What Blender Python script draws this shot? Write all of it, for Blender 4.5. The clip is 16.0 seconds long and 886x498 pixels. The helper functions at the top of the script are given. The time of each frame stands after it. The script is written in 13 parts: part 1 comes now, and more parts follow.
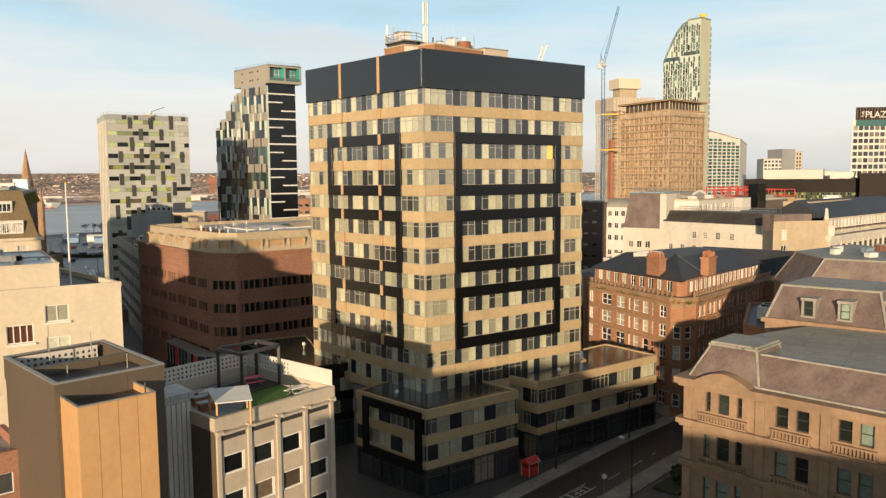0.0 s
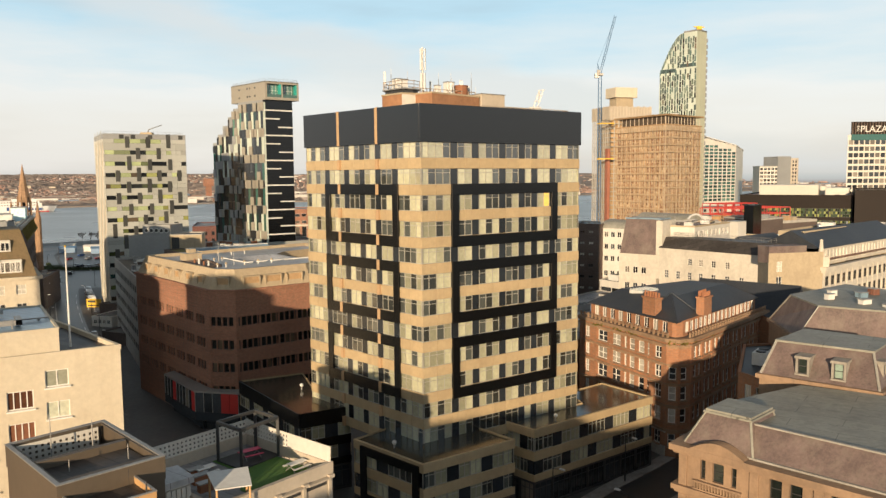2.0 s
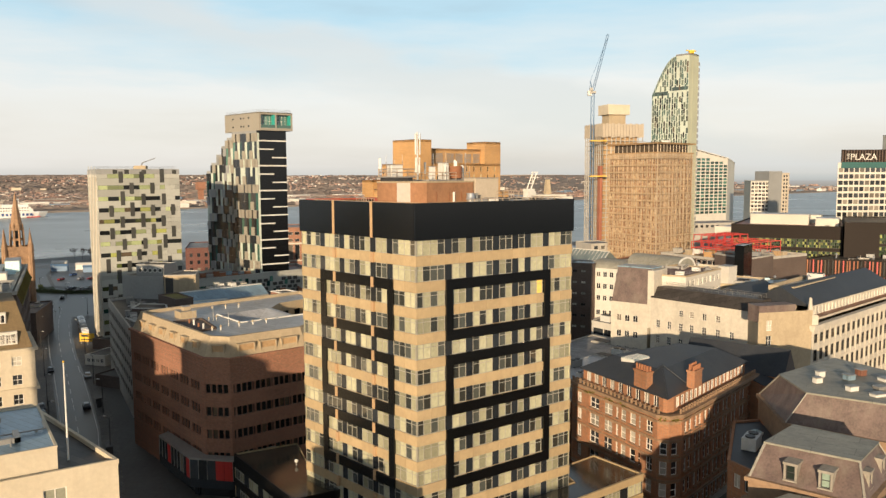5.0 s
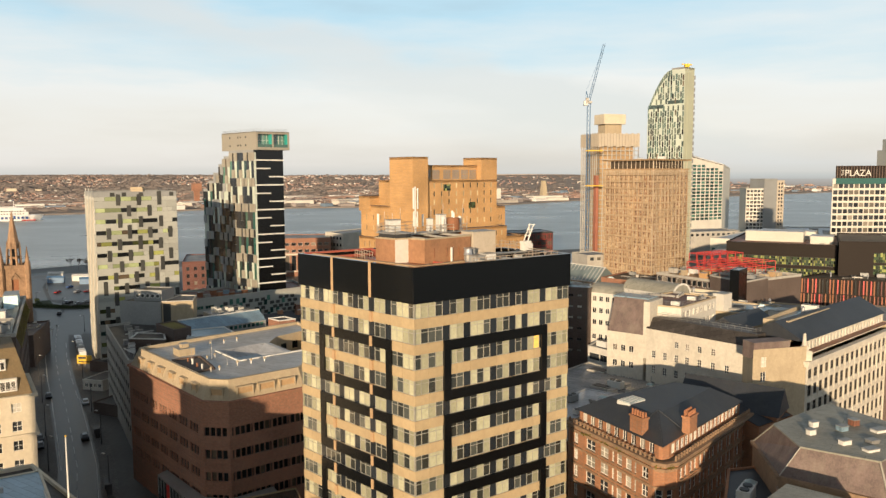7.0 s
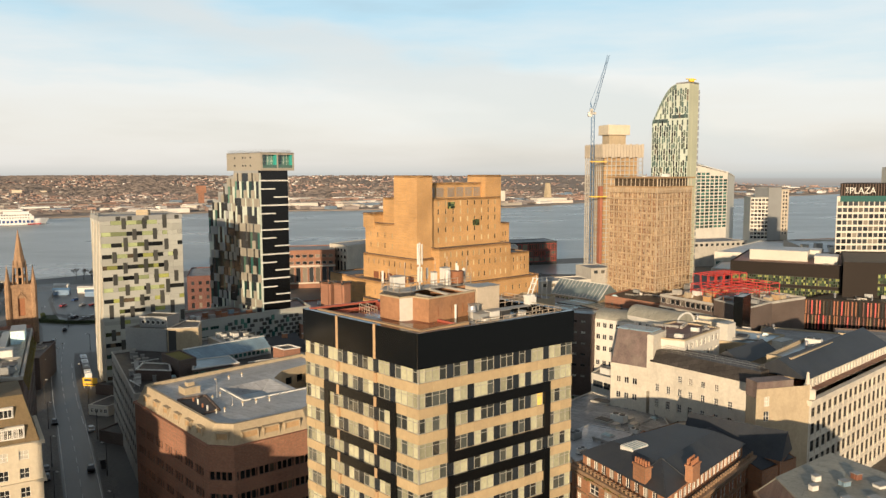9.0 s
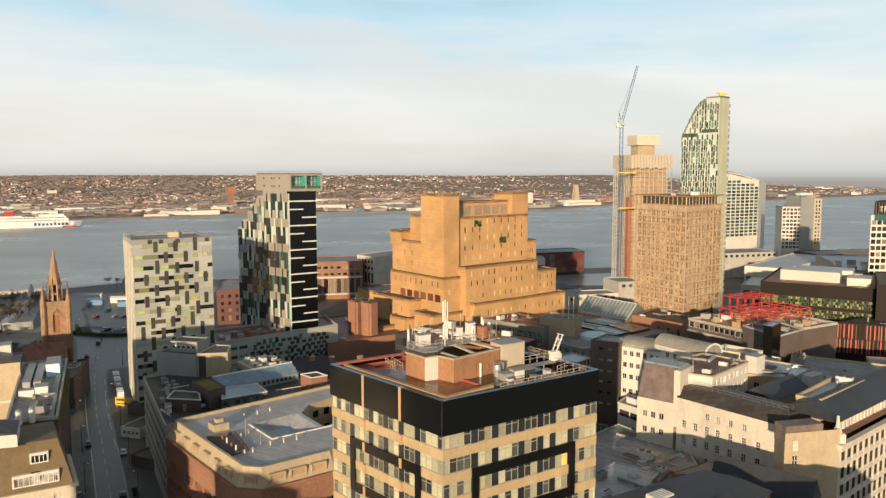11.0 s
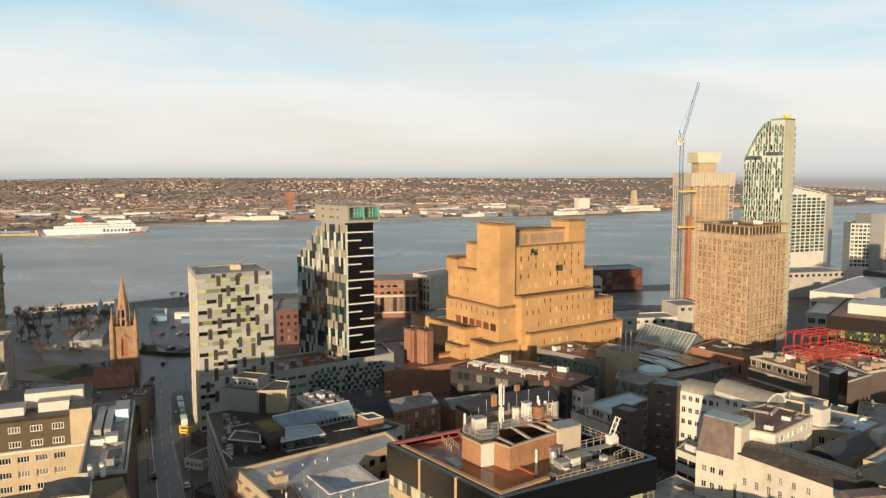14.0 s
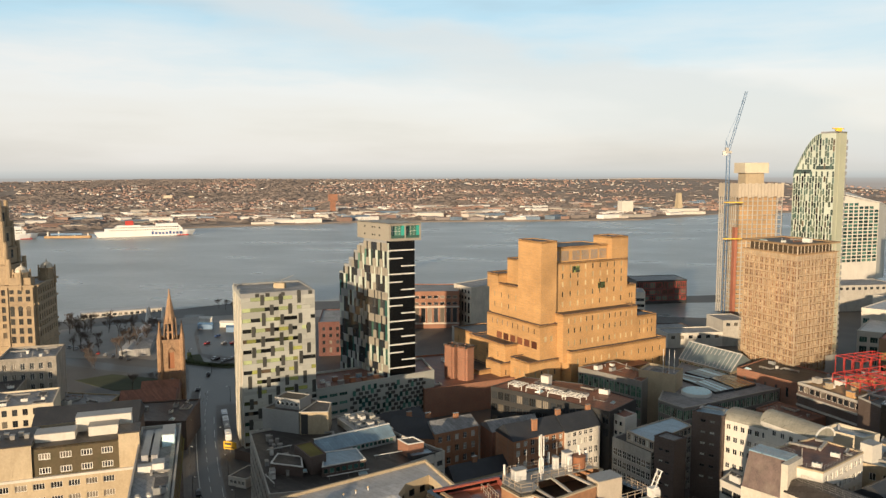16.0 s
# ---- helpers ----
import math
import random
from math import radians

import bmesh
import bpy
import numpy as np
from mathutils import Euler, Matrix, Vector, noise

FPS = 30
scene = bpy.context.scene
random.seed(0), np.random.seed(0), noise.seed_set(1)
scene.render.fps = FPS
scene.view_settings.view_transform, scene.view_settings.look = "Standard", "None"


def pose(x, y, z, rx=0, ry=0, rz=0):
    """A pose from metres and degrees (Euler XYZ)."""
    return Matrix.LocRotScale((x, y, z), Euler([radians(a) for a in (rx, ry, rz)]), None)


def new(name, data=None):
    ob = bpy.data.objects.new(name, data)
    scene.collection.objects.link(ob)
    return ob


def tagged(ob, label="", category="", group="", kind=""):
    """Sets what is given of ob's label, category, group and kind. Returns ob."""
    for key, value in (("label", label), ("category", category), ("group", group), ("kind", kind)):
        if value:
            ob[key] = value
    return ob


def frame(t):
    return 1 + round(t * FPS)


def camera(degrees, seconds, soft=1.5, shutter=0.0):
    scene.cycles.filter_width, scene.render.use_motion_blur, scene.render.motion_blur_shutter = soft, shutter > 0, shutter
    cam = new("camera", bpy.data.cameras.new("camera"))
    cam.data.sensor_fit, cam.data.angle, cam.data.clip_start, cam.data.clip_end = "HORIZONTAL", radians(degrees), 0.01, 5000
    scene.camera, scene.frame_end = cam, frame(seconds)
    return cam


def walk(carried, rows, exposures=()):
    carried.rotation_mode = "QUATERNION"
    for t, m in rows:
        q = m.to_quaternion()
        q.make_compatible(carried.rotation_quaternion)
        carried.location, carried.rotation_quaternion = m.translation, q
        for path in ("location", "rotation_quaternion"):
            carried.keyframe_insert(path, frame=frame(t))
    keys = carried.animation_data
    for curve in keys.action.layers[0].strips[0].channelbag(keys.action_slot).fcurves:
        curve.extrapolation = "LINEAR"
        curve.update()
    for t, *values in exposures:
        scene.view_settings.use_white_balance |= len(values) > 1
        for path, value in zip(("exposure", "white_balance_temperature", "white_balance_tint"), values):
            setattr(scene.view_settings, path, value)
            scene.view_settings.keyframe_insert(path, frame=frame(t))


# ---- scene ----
cam = camera(60.14, 16.0, soft=1.4)
PATH = [
    (0, 0.22, -0.17, 39.52, -5.38, 0.48, 0.00),
    (0.5, 0.16, -0.18, 41.00, -5.40, 0.42, -0.08),
    (1, 0.17, -0.20, 42.43, -5.40, 0.43, -0.12),
    (1.5, 0.20, -0.22, 44.33, -5.40, 0.46, -0.16),
    (2, 0.20, -0.18, 46.35, -5.42, 0.44, -0.24),
    (2.5, 0.14, -0.15, 48.45, -5.42, 0.42, -0.34),
    (3, 0.19, -0.21, 50.60, -5.47, 0.43, -0.41),
    (3.5, 0.20, -0.22, 52.72, -5.48, 0.38, -0.50),
    (4, 0.27, -0.16, 54.89, -5.48, 0.36, -0.58),
    (4.5, 0.22, -0.17, 57.05, -5.46, 0.31, -0.66),
    (5, 0.03, -0.16, 59.10, -5.47, 0.23, -0.78),
    (7.5, -0.18, -0.36, 69.77, -5.62, 0.21, -1.10),
    (8, -0.18, -0.11, 71.90, -5.60, 0.18, -1.11),
    (10.5, 0.00, -0.24, 83.30, -5.81, 0.15, 0.67),
    (11, 0.10, -0.01, 85.55, -5.79, 0.10, 1.29),
    (11.5, 0.05, -0.03, 87.70, -5.80, 0.07, 1.83),
    (12, -0.01, 0.06, 90.02, -5.78, 0.10, 2.56),
    (12.5, -0.13, 0.10, 92.17, -5.79, 0.08, 3.19),
    (13, -0.15, 0.39, 94.46, -5.80, 0.11, 3.96),
    (13.5, -0.27, 0.45, 96.38, -5.77, 0.05, 4.63),
    (14, -0.20, 0.33, 98.49, -5.75, 0.09, 5.45),
    (14.5, -0.21, 0.13, 100.42, -5.75, 0.03, 6.15),
    (15, -0.30, 0.07, 102.48, -5.74, 0.06, 6.99),
    (15.5, -0.35, 0.27, 104.42, -5.78, 0.07, 7.71),
    (16, -0.17, 0.99, 106.28, -5.77, 0.07, 8.56),
]
walk(cam, [(t, pose(x, y, z, 90 + p, r, w)) for t, x, y, z, p, r, w in PATH])

# ---- world and sun ----
SUN_TO = Vector((-0.23, -0.973, 0.0)).normalized()
SUN_EL = radians(8.6)
sun_vec = Vector((SUN_TO.x * math.cos(SUN_EL), SUN_TO.y * math.cos(SUN_EL), math.sin(SUN_EL)))
sun = new("sun", bpy.data.lights.new("sun", "SUN"))
sun.data.energy = 4.25
sun.data.angle = radians(0.6)
sun.data.color = (1.0, 0.76, 0.50)
sun.matrix_world = Matrix.Translation((0, -200, 300)) @ (-sun_vec).to_track_quat("-Z", "Y").to_matrix().to_4x4()

world = bpy.data.worlds.new("world")
scene.world = world
world.use_nodes = True
wn, wl = world.node_tree.nodes, world.node_tree.links
wn.clear()
w_out = wn.new("ShaderNodeOutputWorld")
w_sky = wn.new("ShaderNodeTexSky")
w_sky.sky_type = "NISHITA"
w_sky.sun_disc = False
w_sky.sun_elevation = SUN_EL
w_sky.sun_rotation = math.atan2(SUN_TO.x, SUN_TO.y)
w_sky.air_density, w_sky.dust_density = 1.0, 1.5
w_b1 = wn.new("ShaderNodeBackground")
w_b1.inputs["Strength"].default_value = 0.1
wl.new(w_sky.outputs[0], w_b1.inputs["Color"])
w_tc = wn.new("ShaderNodeTexCoord")
w_sep = wn.new("ShaderNodeSeparateXYZ")
wl.new(w_tc.outputs["Generated"], w_sep.inputs[0])
w_map = wn.new("ShaderNodeMapping")
w_map.inputs["Scale"].default_value = (1.0, 1.0, 6.5)
w_map.inputs["Location"].default_value = (0.35, 0.2, 0.1)
wl.new(w_tc.outputs["Generated"], w_map.inputs["Vector"])
w_no = wn.new("ShaderNodeTexNoise")
w_no.inputs["Scale"].default_value = 2.6
w_no.inputs["Detail"].default_value = 7.0
w_no.inputs["Roughness"].default_value = 0.55
wl.new(w_map.outputs[0], w_no.inputs["Vector"])
# altitude shifted by the cloud noise gives streaky bands of cloud
w_m = wn.new("ShaderNodeMath")
w_m.operation = "MULTIPLY_ADD"
w_m.inputs[1].default_value = -0.24
wl.new(w_no.outputs["Fac"], w_m.inputs[0])
w_add = wn.new("ShaderNodeMath")
w_add.operation = "ADD"
w_add.inputs[1].default_value = 0.162
wl.new(w_sep.outputs["Z"], w_add.inputs[0])
wl.new(w_add.outputs[0], w_m.inputs[2])
w_r = wn.new("ShaderNodeValToRGB")
cr = w_r.color_ramp
for p, c in ((0.0, (0.64, 0.63, 0.60)), (0.03, (0.69, 0.67, 0.635)), (0.09, (0.78, 0.76, 0.73)), (0.15, (0.80, 0.80, 0.79)),
             (0.19, (0.66, 0.75, 0.79)), (0.25, (0.47, 0.68, 0.80)), (0.32, (0.40, 0.54, 0.63)), (0.5, (0.23, 0.255, 0.28)), (1.0, (0.15, 0.16, 0.17))):
    e = cr.elements[0] if p == 0.0 else (cr.elements[-1] if p == 1.0 else cr.elements.new(p))
    e.position, e.color = p, (*c, 1)
wl.new(w_m.outputs[0], w_r.inputs[0])
w_b2 = wn.new("ShaderNodeBackground")
w_b2.inputs["Strength"].default_value = 0.80
# far haze below eye level
w_hz = wn.new("ShaderNodeMapRange")
w_hz.inputs["From Min"].default_value, w_hz.inputs["From Max"].default_value = -0.014, 0.002
wl.new(w_sep.outputs["Z"], w_hz.inputs["Value"])
w_hr = wn.new("ShaderNodeValToRGB")
for p, c in ((0.0, (0.37, 0.335, 0.31)), (0.38, (0.44, 0.435, 0.42)), (0.47, (0.50, 0.515, 0.51)), (0.7, (0.555, 0.575, 0.565)), (1.0, (0.635, 0.635, 0.61))):
    e = w_hr.color_ramp.elements[0] if p == 0.0 else (w_hr.color_ramp.elements[-1] if p == 1.0 else w_hr.color_ramp.elements.new(p))
    e.position, e.color = p, (*c, 1)
wl.new(w_hz.outputs[0], w_hr.inputs[0])
w_hf = wn.new("ShaderNodeMapRange")
w_hf.inputs["From Min"].default_value, w_hf.inputs["From Max"].default_value = 0.0, 0.012
wl.new(w_sep.outputs["Z"], w_hf.inputs["Value"])
w_hm = wn.new("ShaderNodeMix")
w_hm.data_type = "RGBA"
wl.new(w_hf.outputs[0], w_hm.inputs["Factor"])
wl.new(w_hr.outputs[0], w_hm.inputs["A"])
# one soft grey bank of cloud that slants down across the sky
w_div = wn.new("ShaderNodeMath")
w_div.operation = "DIVIDE"
wl.new(w_sep.outputs["X"], w_div.inputs[0])
wl.new(w_sep.outputs["Y"], w_div.inputs[1])
w_ln = wn.new("ShaderNodeMath")
w_ln.operation = "MULTIPLY_ADD"
w_ln.inputs[1].default_value = 0.235
wl.new(w_div.outputs[0], w_ln.inputs[0])
wl.new(w_sep.outputs["Z"], w_ln.inputs[2])
w_cn = wn.new("ShaderNodeTexNoise")
w_cn.inputs["Scale"].default_value = 5.0
w_cn.inputs["Detail"].default_value = 5.0
w_cm = wn.new("ShaderNodeMapping")
w_cm.inputs["Rotation"].default_value = (0, radians(14), 0)
w_cm.inputs["Scale"].default_value = (1.0, 1.0, 3.2)
wl.new(w_tc.outputs["Generated"], w_cm.inputs["Vector"])
wl.new(w_cm.outputs[0], w_cn.inputs["Vector"])
w_cs = wn.new("ShaderNodeMath")
w_cs.operation = "MULTIPLY_ADD"
w_cs.inputs[1].default_value = 0.16
wl.new(w_cn.outputs["Fac"], w_cs.inputs[0])
wl.new(w_ln.outputs[0], w_cs.inputs[2])
w_cr = wn.new("ShaderNodeValToRGB")
for p, v in ((0.0, 0.0), (0.13, 0.0), (0.19, 0.75), (0.215, 0.8), (0.25, 0.0), (1.0, 0.0)):
    e = w_cr.color_ramp.elements[0] if p == 0.0 else (w_cr.color_ramp.elements[-1] if p == 1.0 else w_cr.color_ramp.elements.new(p))
    e.position, e.color = p, (v, v, v, 1)
wl.new(w_cs.outputs[0], w_cr.inputs[0])
w_cx = wn.new("ShaderNodeMix")
w_cx.data_type = "RGBA"
wl.new(w_cr.outputs[0], w_cx.inputs["Factor"])
wl.new(w_r.outputs[0], w_cx.inputs["A"])
w_cx.inputs["B"].default_value = (0.68, 0.70, 0.70, 1)
wl.new(w_cx.outputs["Result"], w_hm.inputs["B"])
wl.new(w_hm.outputs["Result"], w_b2.inputs["Color"])
w_mix = wn.new("ShaderNodeMixShader")
w_mix.inputs[0].default_value = 0.85
wl.new(w_b1.outputs[0], w_mix.inputs[1])
wl.new(w_b2.outputs[0], w_mix.inputs[2])
wl.new(w_mix.outputs[0], w_out.inputs["Surface"])
scene.view_settings.exposure = 0.55

# ---- materials ----
def surface(name, col, rough=0.8, metal=0.0, var=0.18, big=0.08, fine=1.6, bump=0.15, stain=None, stain_amt=0.0, per_object=0.0, island=0.0, spec=0.5):
    """A surface of one base colour with variation at two scales, stains and fine relief, laid out in metres."""
    m = bpy.data.materials.new(name)
    m.use_nodes = True
    n, l = m.node_tree.nodes, m.node_tree.links
    b = n["Principled BSDF"]
    b.inputs["Roughness"].default_value = rough
    b.inputs["Metallic"].default_value = metal
    b.inputs["Specular IOR Level"].default_value = spec
    geo = n.new("ShaderNodeNewGeometry")
    n1 = n.new("ShaderNodeTexNoise")
    n1.inputs["Scale"].default_value = big
    n1.inputs["Detail"].default_value = 5
    n2 = n.new("ShaderNodeTexNoise")
    n2.inputs["Scale"].default_value = fine
    n2.inputs["Detail"].default_value = 6
    n2.inputs["Roughness"].default_value = 0.65
    l.new(geo.outputs["Position"], n1.inputs["Vector"])
    l.new(geo.outputs["Position"], n2.inputs["Vector"])
    s = n.new("ShaderNodeMath")
    s.operation = "ADD"
    l.new(n1.outputs["Fac"], s.inputs[0])
    l.new(n2.outputs["Fac"], s.inputs[1])
    k = n.new("ShaderNodeMapRange")
    k.inputs["From Min"].default_value, k.inputs["From Max"].default_value = 0.6, 1.4
    k.inputs["To Min"].default_value, k.inputs["To Max"].default_value = 1 - var * 1.6, 1 + var * 1.6
    l.new(s.outputs[0], k.inputs["Value"])
    val = k.outputs[0]
    if per_object or island:
        o = n.new("ShaderNodeObjectInfo")
        q = n.new("ShaderNodeMapRange")
        amt = per_object or island
        q.inputs["To Min"].default_value, q.inputs["To Max"].default_value = 1 - amt, 1 + amt
        l.new(geo.outputs["Random Per Island"] if island else o.outputs["Random"], q.inputs["Value"])
        mu = n.new("ShaderNodeMath")
        mu.operation = "MULTIPLY"
        l.new(val, mu.inputs[0])
        l.new(q.outputs[0], mu.inputs[1])
        val = mu.outputs[0]
    mix = n.new("ShaderNodeVectorMath")
    mix.operation = "SCALE"
    mix.inputs[0].default_value = col
    l.new(val, mix.inputs["Scale"])
    colour = mix.outputs[0]
    if stain:
        n3 = n.new("ShaderNodeTexNoise")
        n3.inputs["Scale"].default_value = 0.22
        n3.inputs["Detail"].default_value = 8
        n3.inputs["Roughness"].default_value = 0.7
        mp = n.new("ShaderNodeMapping")
        mp.inputs["Scale"].default_value = (2.2, 2.2, 0.8)
        l.new(geo.outputs["Position"], mp.inputs["Vector"])
        l.new(mp.outputs[0], n3.inputs["Vector"])
        r = n.new("ShaderNodeMapRange")
        r.inputs["From Min"].default_value, r.inputs["From Max"].default_value = 0.48, 0.72
        r.inputs["To Max"].default_value = stain_amt
        l.new(n3.outputs["Fac"], r.inputs["Value"])
        mm = n.new("ShaderNodeMix")
        mm.data_type = "RGBA"
        mm.inputs["B"].default_value = (*stain, 1)
        l.new(r.outputs[0], mm.inputs["Factor"])
        l.new(colour, mm.inputs["A"])
        colour = mm.outputs["Result"]
    l.new(colour, b.inputs["Base Color"])
    if bump:
        bu = n.new("ShaderNodeBump")
        bu.inputs["Strength"].default_value = bump
        bu.inputs["Distance"].default_value = 0.05
        l.new(n2.outputs["Fac"], bu.inputs["Height"])
        l.new(bu.outputs[0], b.inputs["Normal"])
    return m


def bricks(name, col, col2, mortar, width=0.45, height=0.15, rough=0.9):
    """Brickwork in metres, laid on upright walls of any heading."""
    m = surface(name, col, rough, var=0.2, big=0.1, fine=2.5, bump=0.1)
    n, l = m.node_tree.nodes, m.node_tree.links
    b = n["Principled BSDF"]
    old = b.inputs["Base Color"].links[0].from_socket
    geo = n.new("ShaderNodeNewGeometry")
    sep = n.new("ShaderNodeSeparateXYZ")
    l.new(geo.outputs["Position"], sep.inputs[0])
    ad = n.new("ShaderNodeMath")
    ad.operation = "MULTIPLY_ADD"
    ad.inputs[1].default_value = 0.7
    l.new(sep.outputs["Y"], ad.inputs[0])
    l.new(sep.outputs["X"], ad.inputs[2])
    com = n.new("ShaderNodeCombineXYZ")
    l.new(ad.outputs[0], com.inputs["X"])
    l.new(sep.outputs["Z"], com.inputs["Y"])
    br = n.new("ShaderNodeTexBrick")
    br.inputs["Color1"].default_value = (0.8, 0.8, 0.8, 1)
    br.inputs["Color2"].default_value = (*[1.25 * c2 / max(c1, 1e-3) for c1, c2 in zip(col, col2)], 1)
    br.inputs["Mortar"].default_value = (*[c2 / max(c1, 1e-3) for c1, c2 in zip(col, mortar)], 1)
    br.inputs["Scale"].default_value = 1.0
    br.inputs["Brick Width"].default_value = width
    br.inputs["Row Height"].default_value = height
    br.inputs["Mortar Size"].default_value = 0.012
    l.new(com.outputs[0], br.inputs["Vector"])
    mu = n.new("ShaderNodeVectorMath")
    mu.operation = "MULTIPLY"
    l.new(old, mu.inputs[0])
    l.new(br.outputs["Color"], mu.inputs[1])
    l.new(mu.outputs[0], b.inputs["Base Color"])
    return m


def glazing(name, dark, blind, share, rough=0.07, spec=0.9, ior=1.5, busy=0.0, cell=None):
    """Window glass over dim rooms; a share of the panes has drawn blinds, or lit rooms and reflections painted in."""
    m = bpy.data.materials.new(name)
    m.use_nodes = True
    n, l = m.node_tree.nodes, m.node_tree.links
    b = n["Principled BSDF"]
    b.inputs["Roughness"].default_value = rough
    b.inputs["Specular IOR Level"].default_value = spec
    b.inputs["IOR"].default_value = ior
    geo, o = n.new("ShaderNodeNewGeometry"), n.new("ShaderNodeObjectInfo")
    a = n.new("ShaderNodeMath")
    a.operation = "MULTIPLY_ADD"
    a.inputs[1].default_value = 7.31
    l.new(geo.outputs["Random Per Island"], a.inputs[0])
    l.new(o.outputs["Random"], a.inputs[2])
    f = n.new("ShaderNodeMath")
    f.operation = "FRACT"
    l.new(a.outputs[0], f.inputs[0])
    if cell:
        # each pane of a window differs from the next
        tc, sn, wn, ad = n.new("ShaderNodeTexCoord"), n.new("ShaderNodeVectorMath"), n.new("ShaderNodeTexWhiteNoise"), n.new("ShaderNodeMath")
        sn.operation = "SNAP"
        sn.inputs[1].default_value = (cell[0], 50.0, cell[1])
        l.new(tc.outputs["Object"], sn.inputs[0])
        l.new(sn.outputs[0], wn.inputs["Vector"])
        ad.operation = "ADD"
        l.new(a.outputs[0], ad.inputs[0])
        l.new(wn.outputs["Value"], ad.inputs[1])
        l.new(ad.outputs[0], f.inputs[0])
    r = n.new("ShaderNodeValToRGB")
    r.color_ramp.interpolation = "CONSTANT"
    e = r.color_ramp.elements
    e[0].position, e[0].color = 0.0, (*dark, 1)
    e[1].position, e[1].color = 1 - share, (*[c * 0.55 for c in blind], 1)
    x = e.new(1 - share * 0.7)
    x.color = (*blind, 1)
    x = e.new(1 - share * 0.25)
    x.color = (*[c * 0.75 for c in blind], 1)
    if share < 0.9:
        x = e.new((1 - share) * 0.5)
        x.color = (*[c * 2.2 for c in dark], 1)
    l.new(f.outputs[0], r.inputs[0])
    # folds of curtains and things standing behind the panes
    nz = n.new("ShaderNodeTexNoise")
    nz.inputs["Scale"].default_value = 2.2
    nz.inputs["Detail"].default_value = 3
    l.new(geo.outputs["Position"], nz.inputs["Vector"])
    k = n.new("ShaderNodeMapRange")
    k.inputs["From Min"].default_value, k.inputs["From Max"].default_value = 0.3, 0.7
    k.inputs["To Min"].default_value, k.inputs["To Max"].default_value = 0.84 - busy, 1.12 + busy * 0.4
    l.new(nz.outputs["Fac"], k.inputs["Value"])
    sc = n.new("ShaderNodeVectorMath")
    sc.operation = "SCALE"
    l.new(r.outputs["Color"], sc.inputs[0])
    l.new(k.outputs[0], sc.inputs["Scale"])
    l.new(sc.outputs[0], b.inputs["Base Color"])
    return m


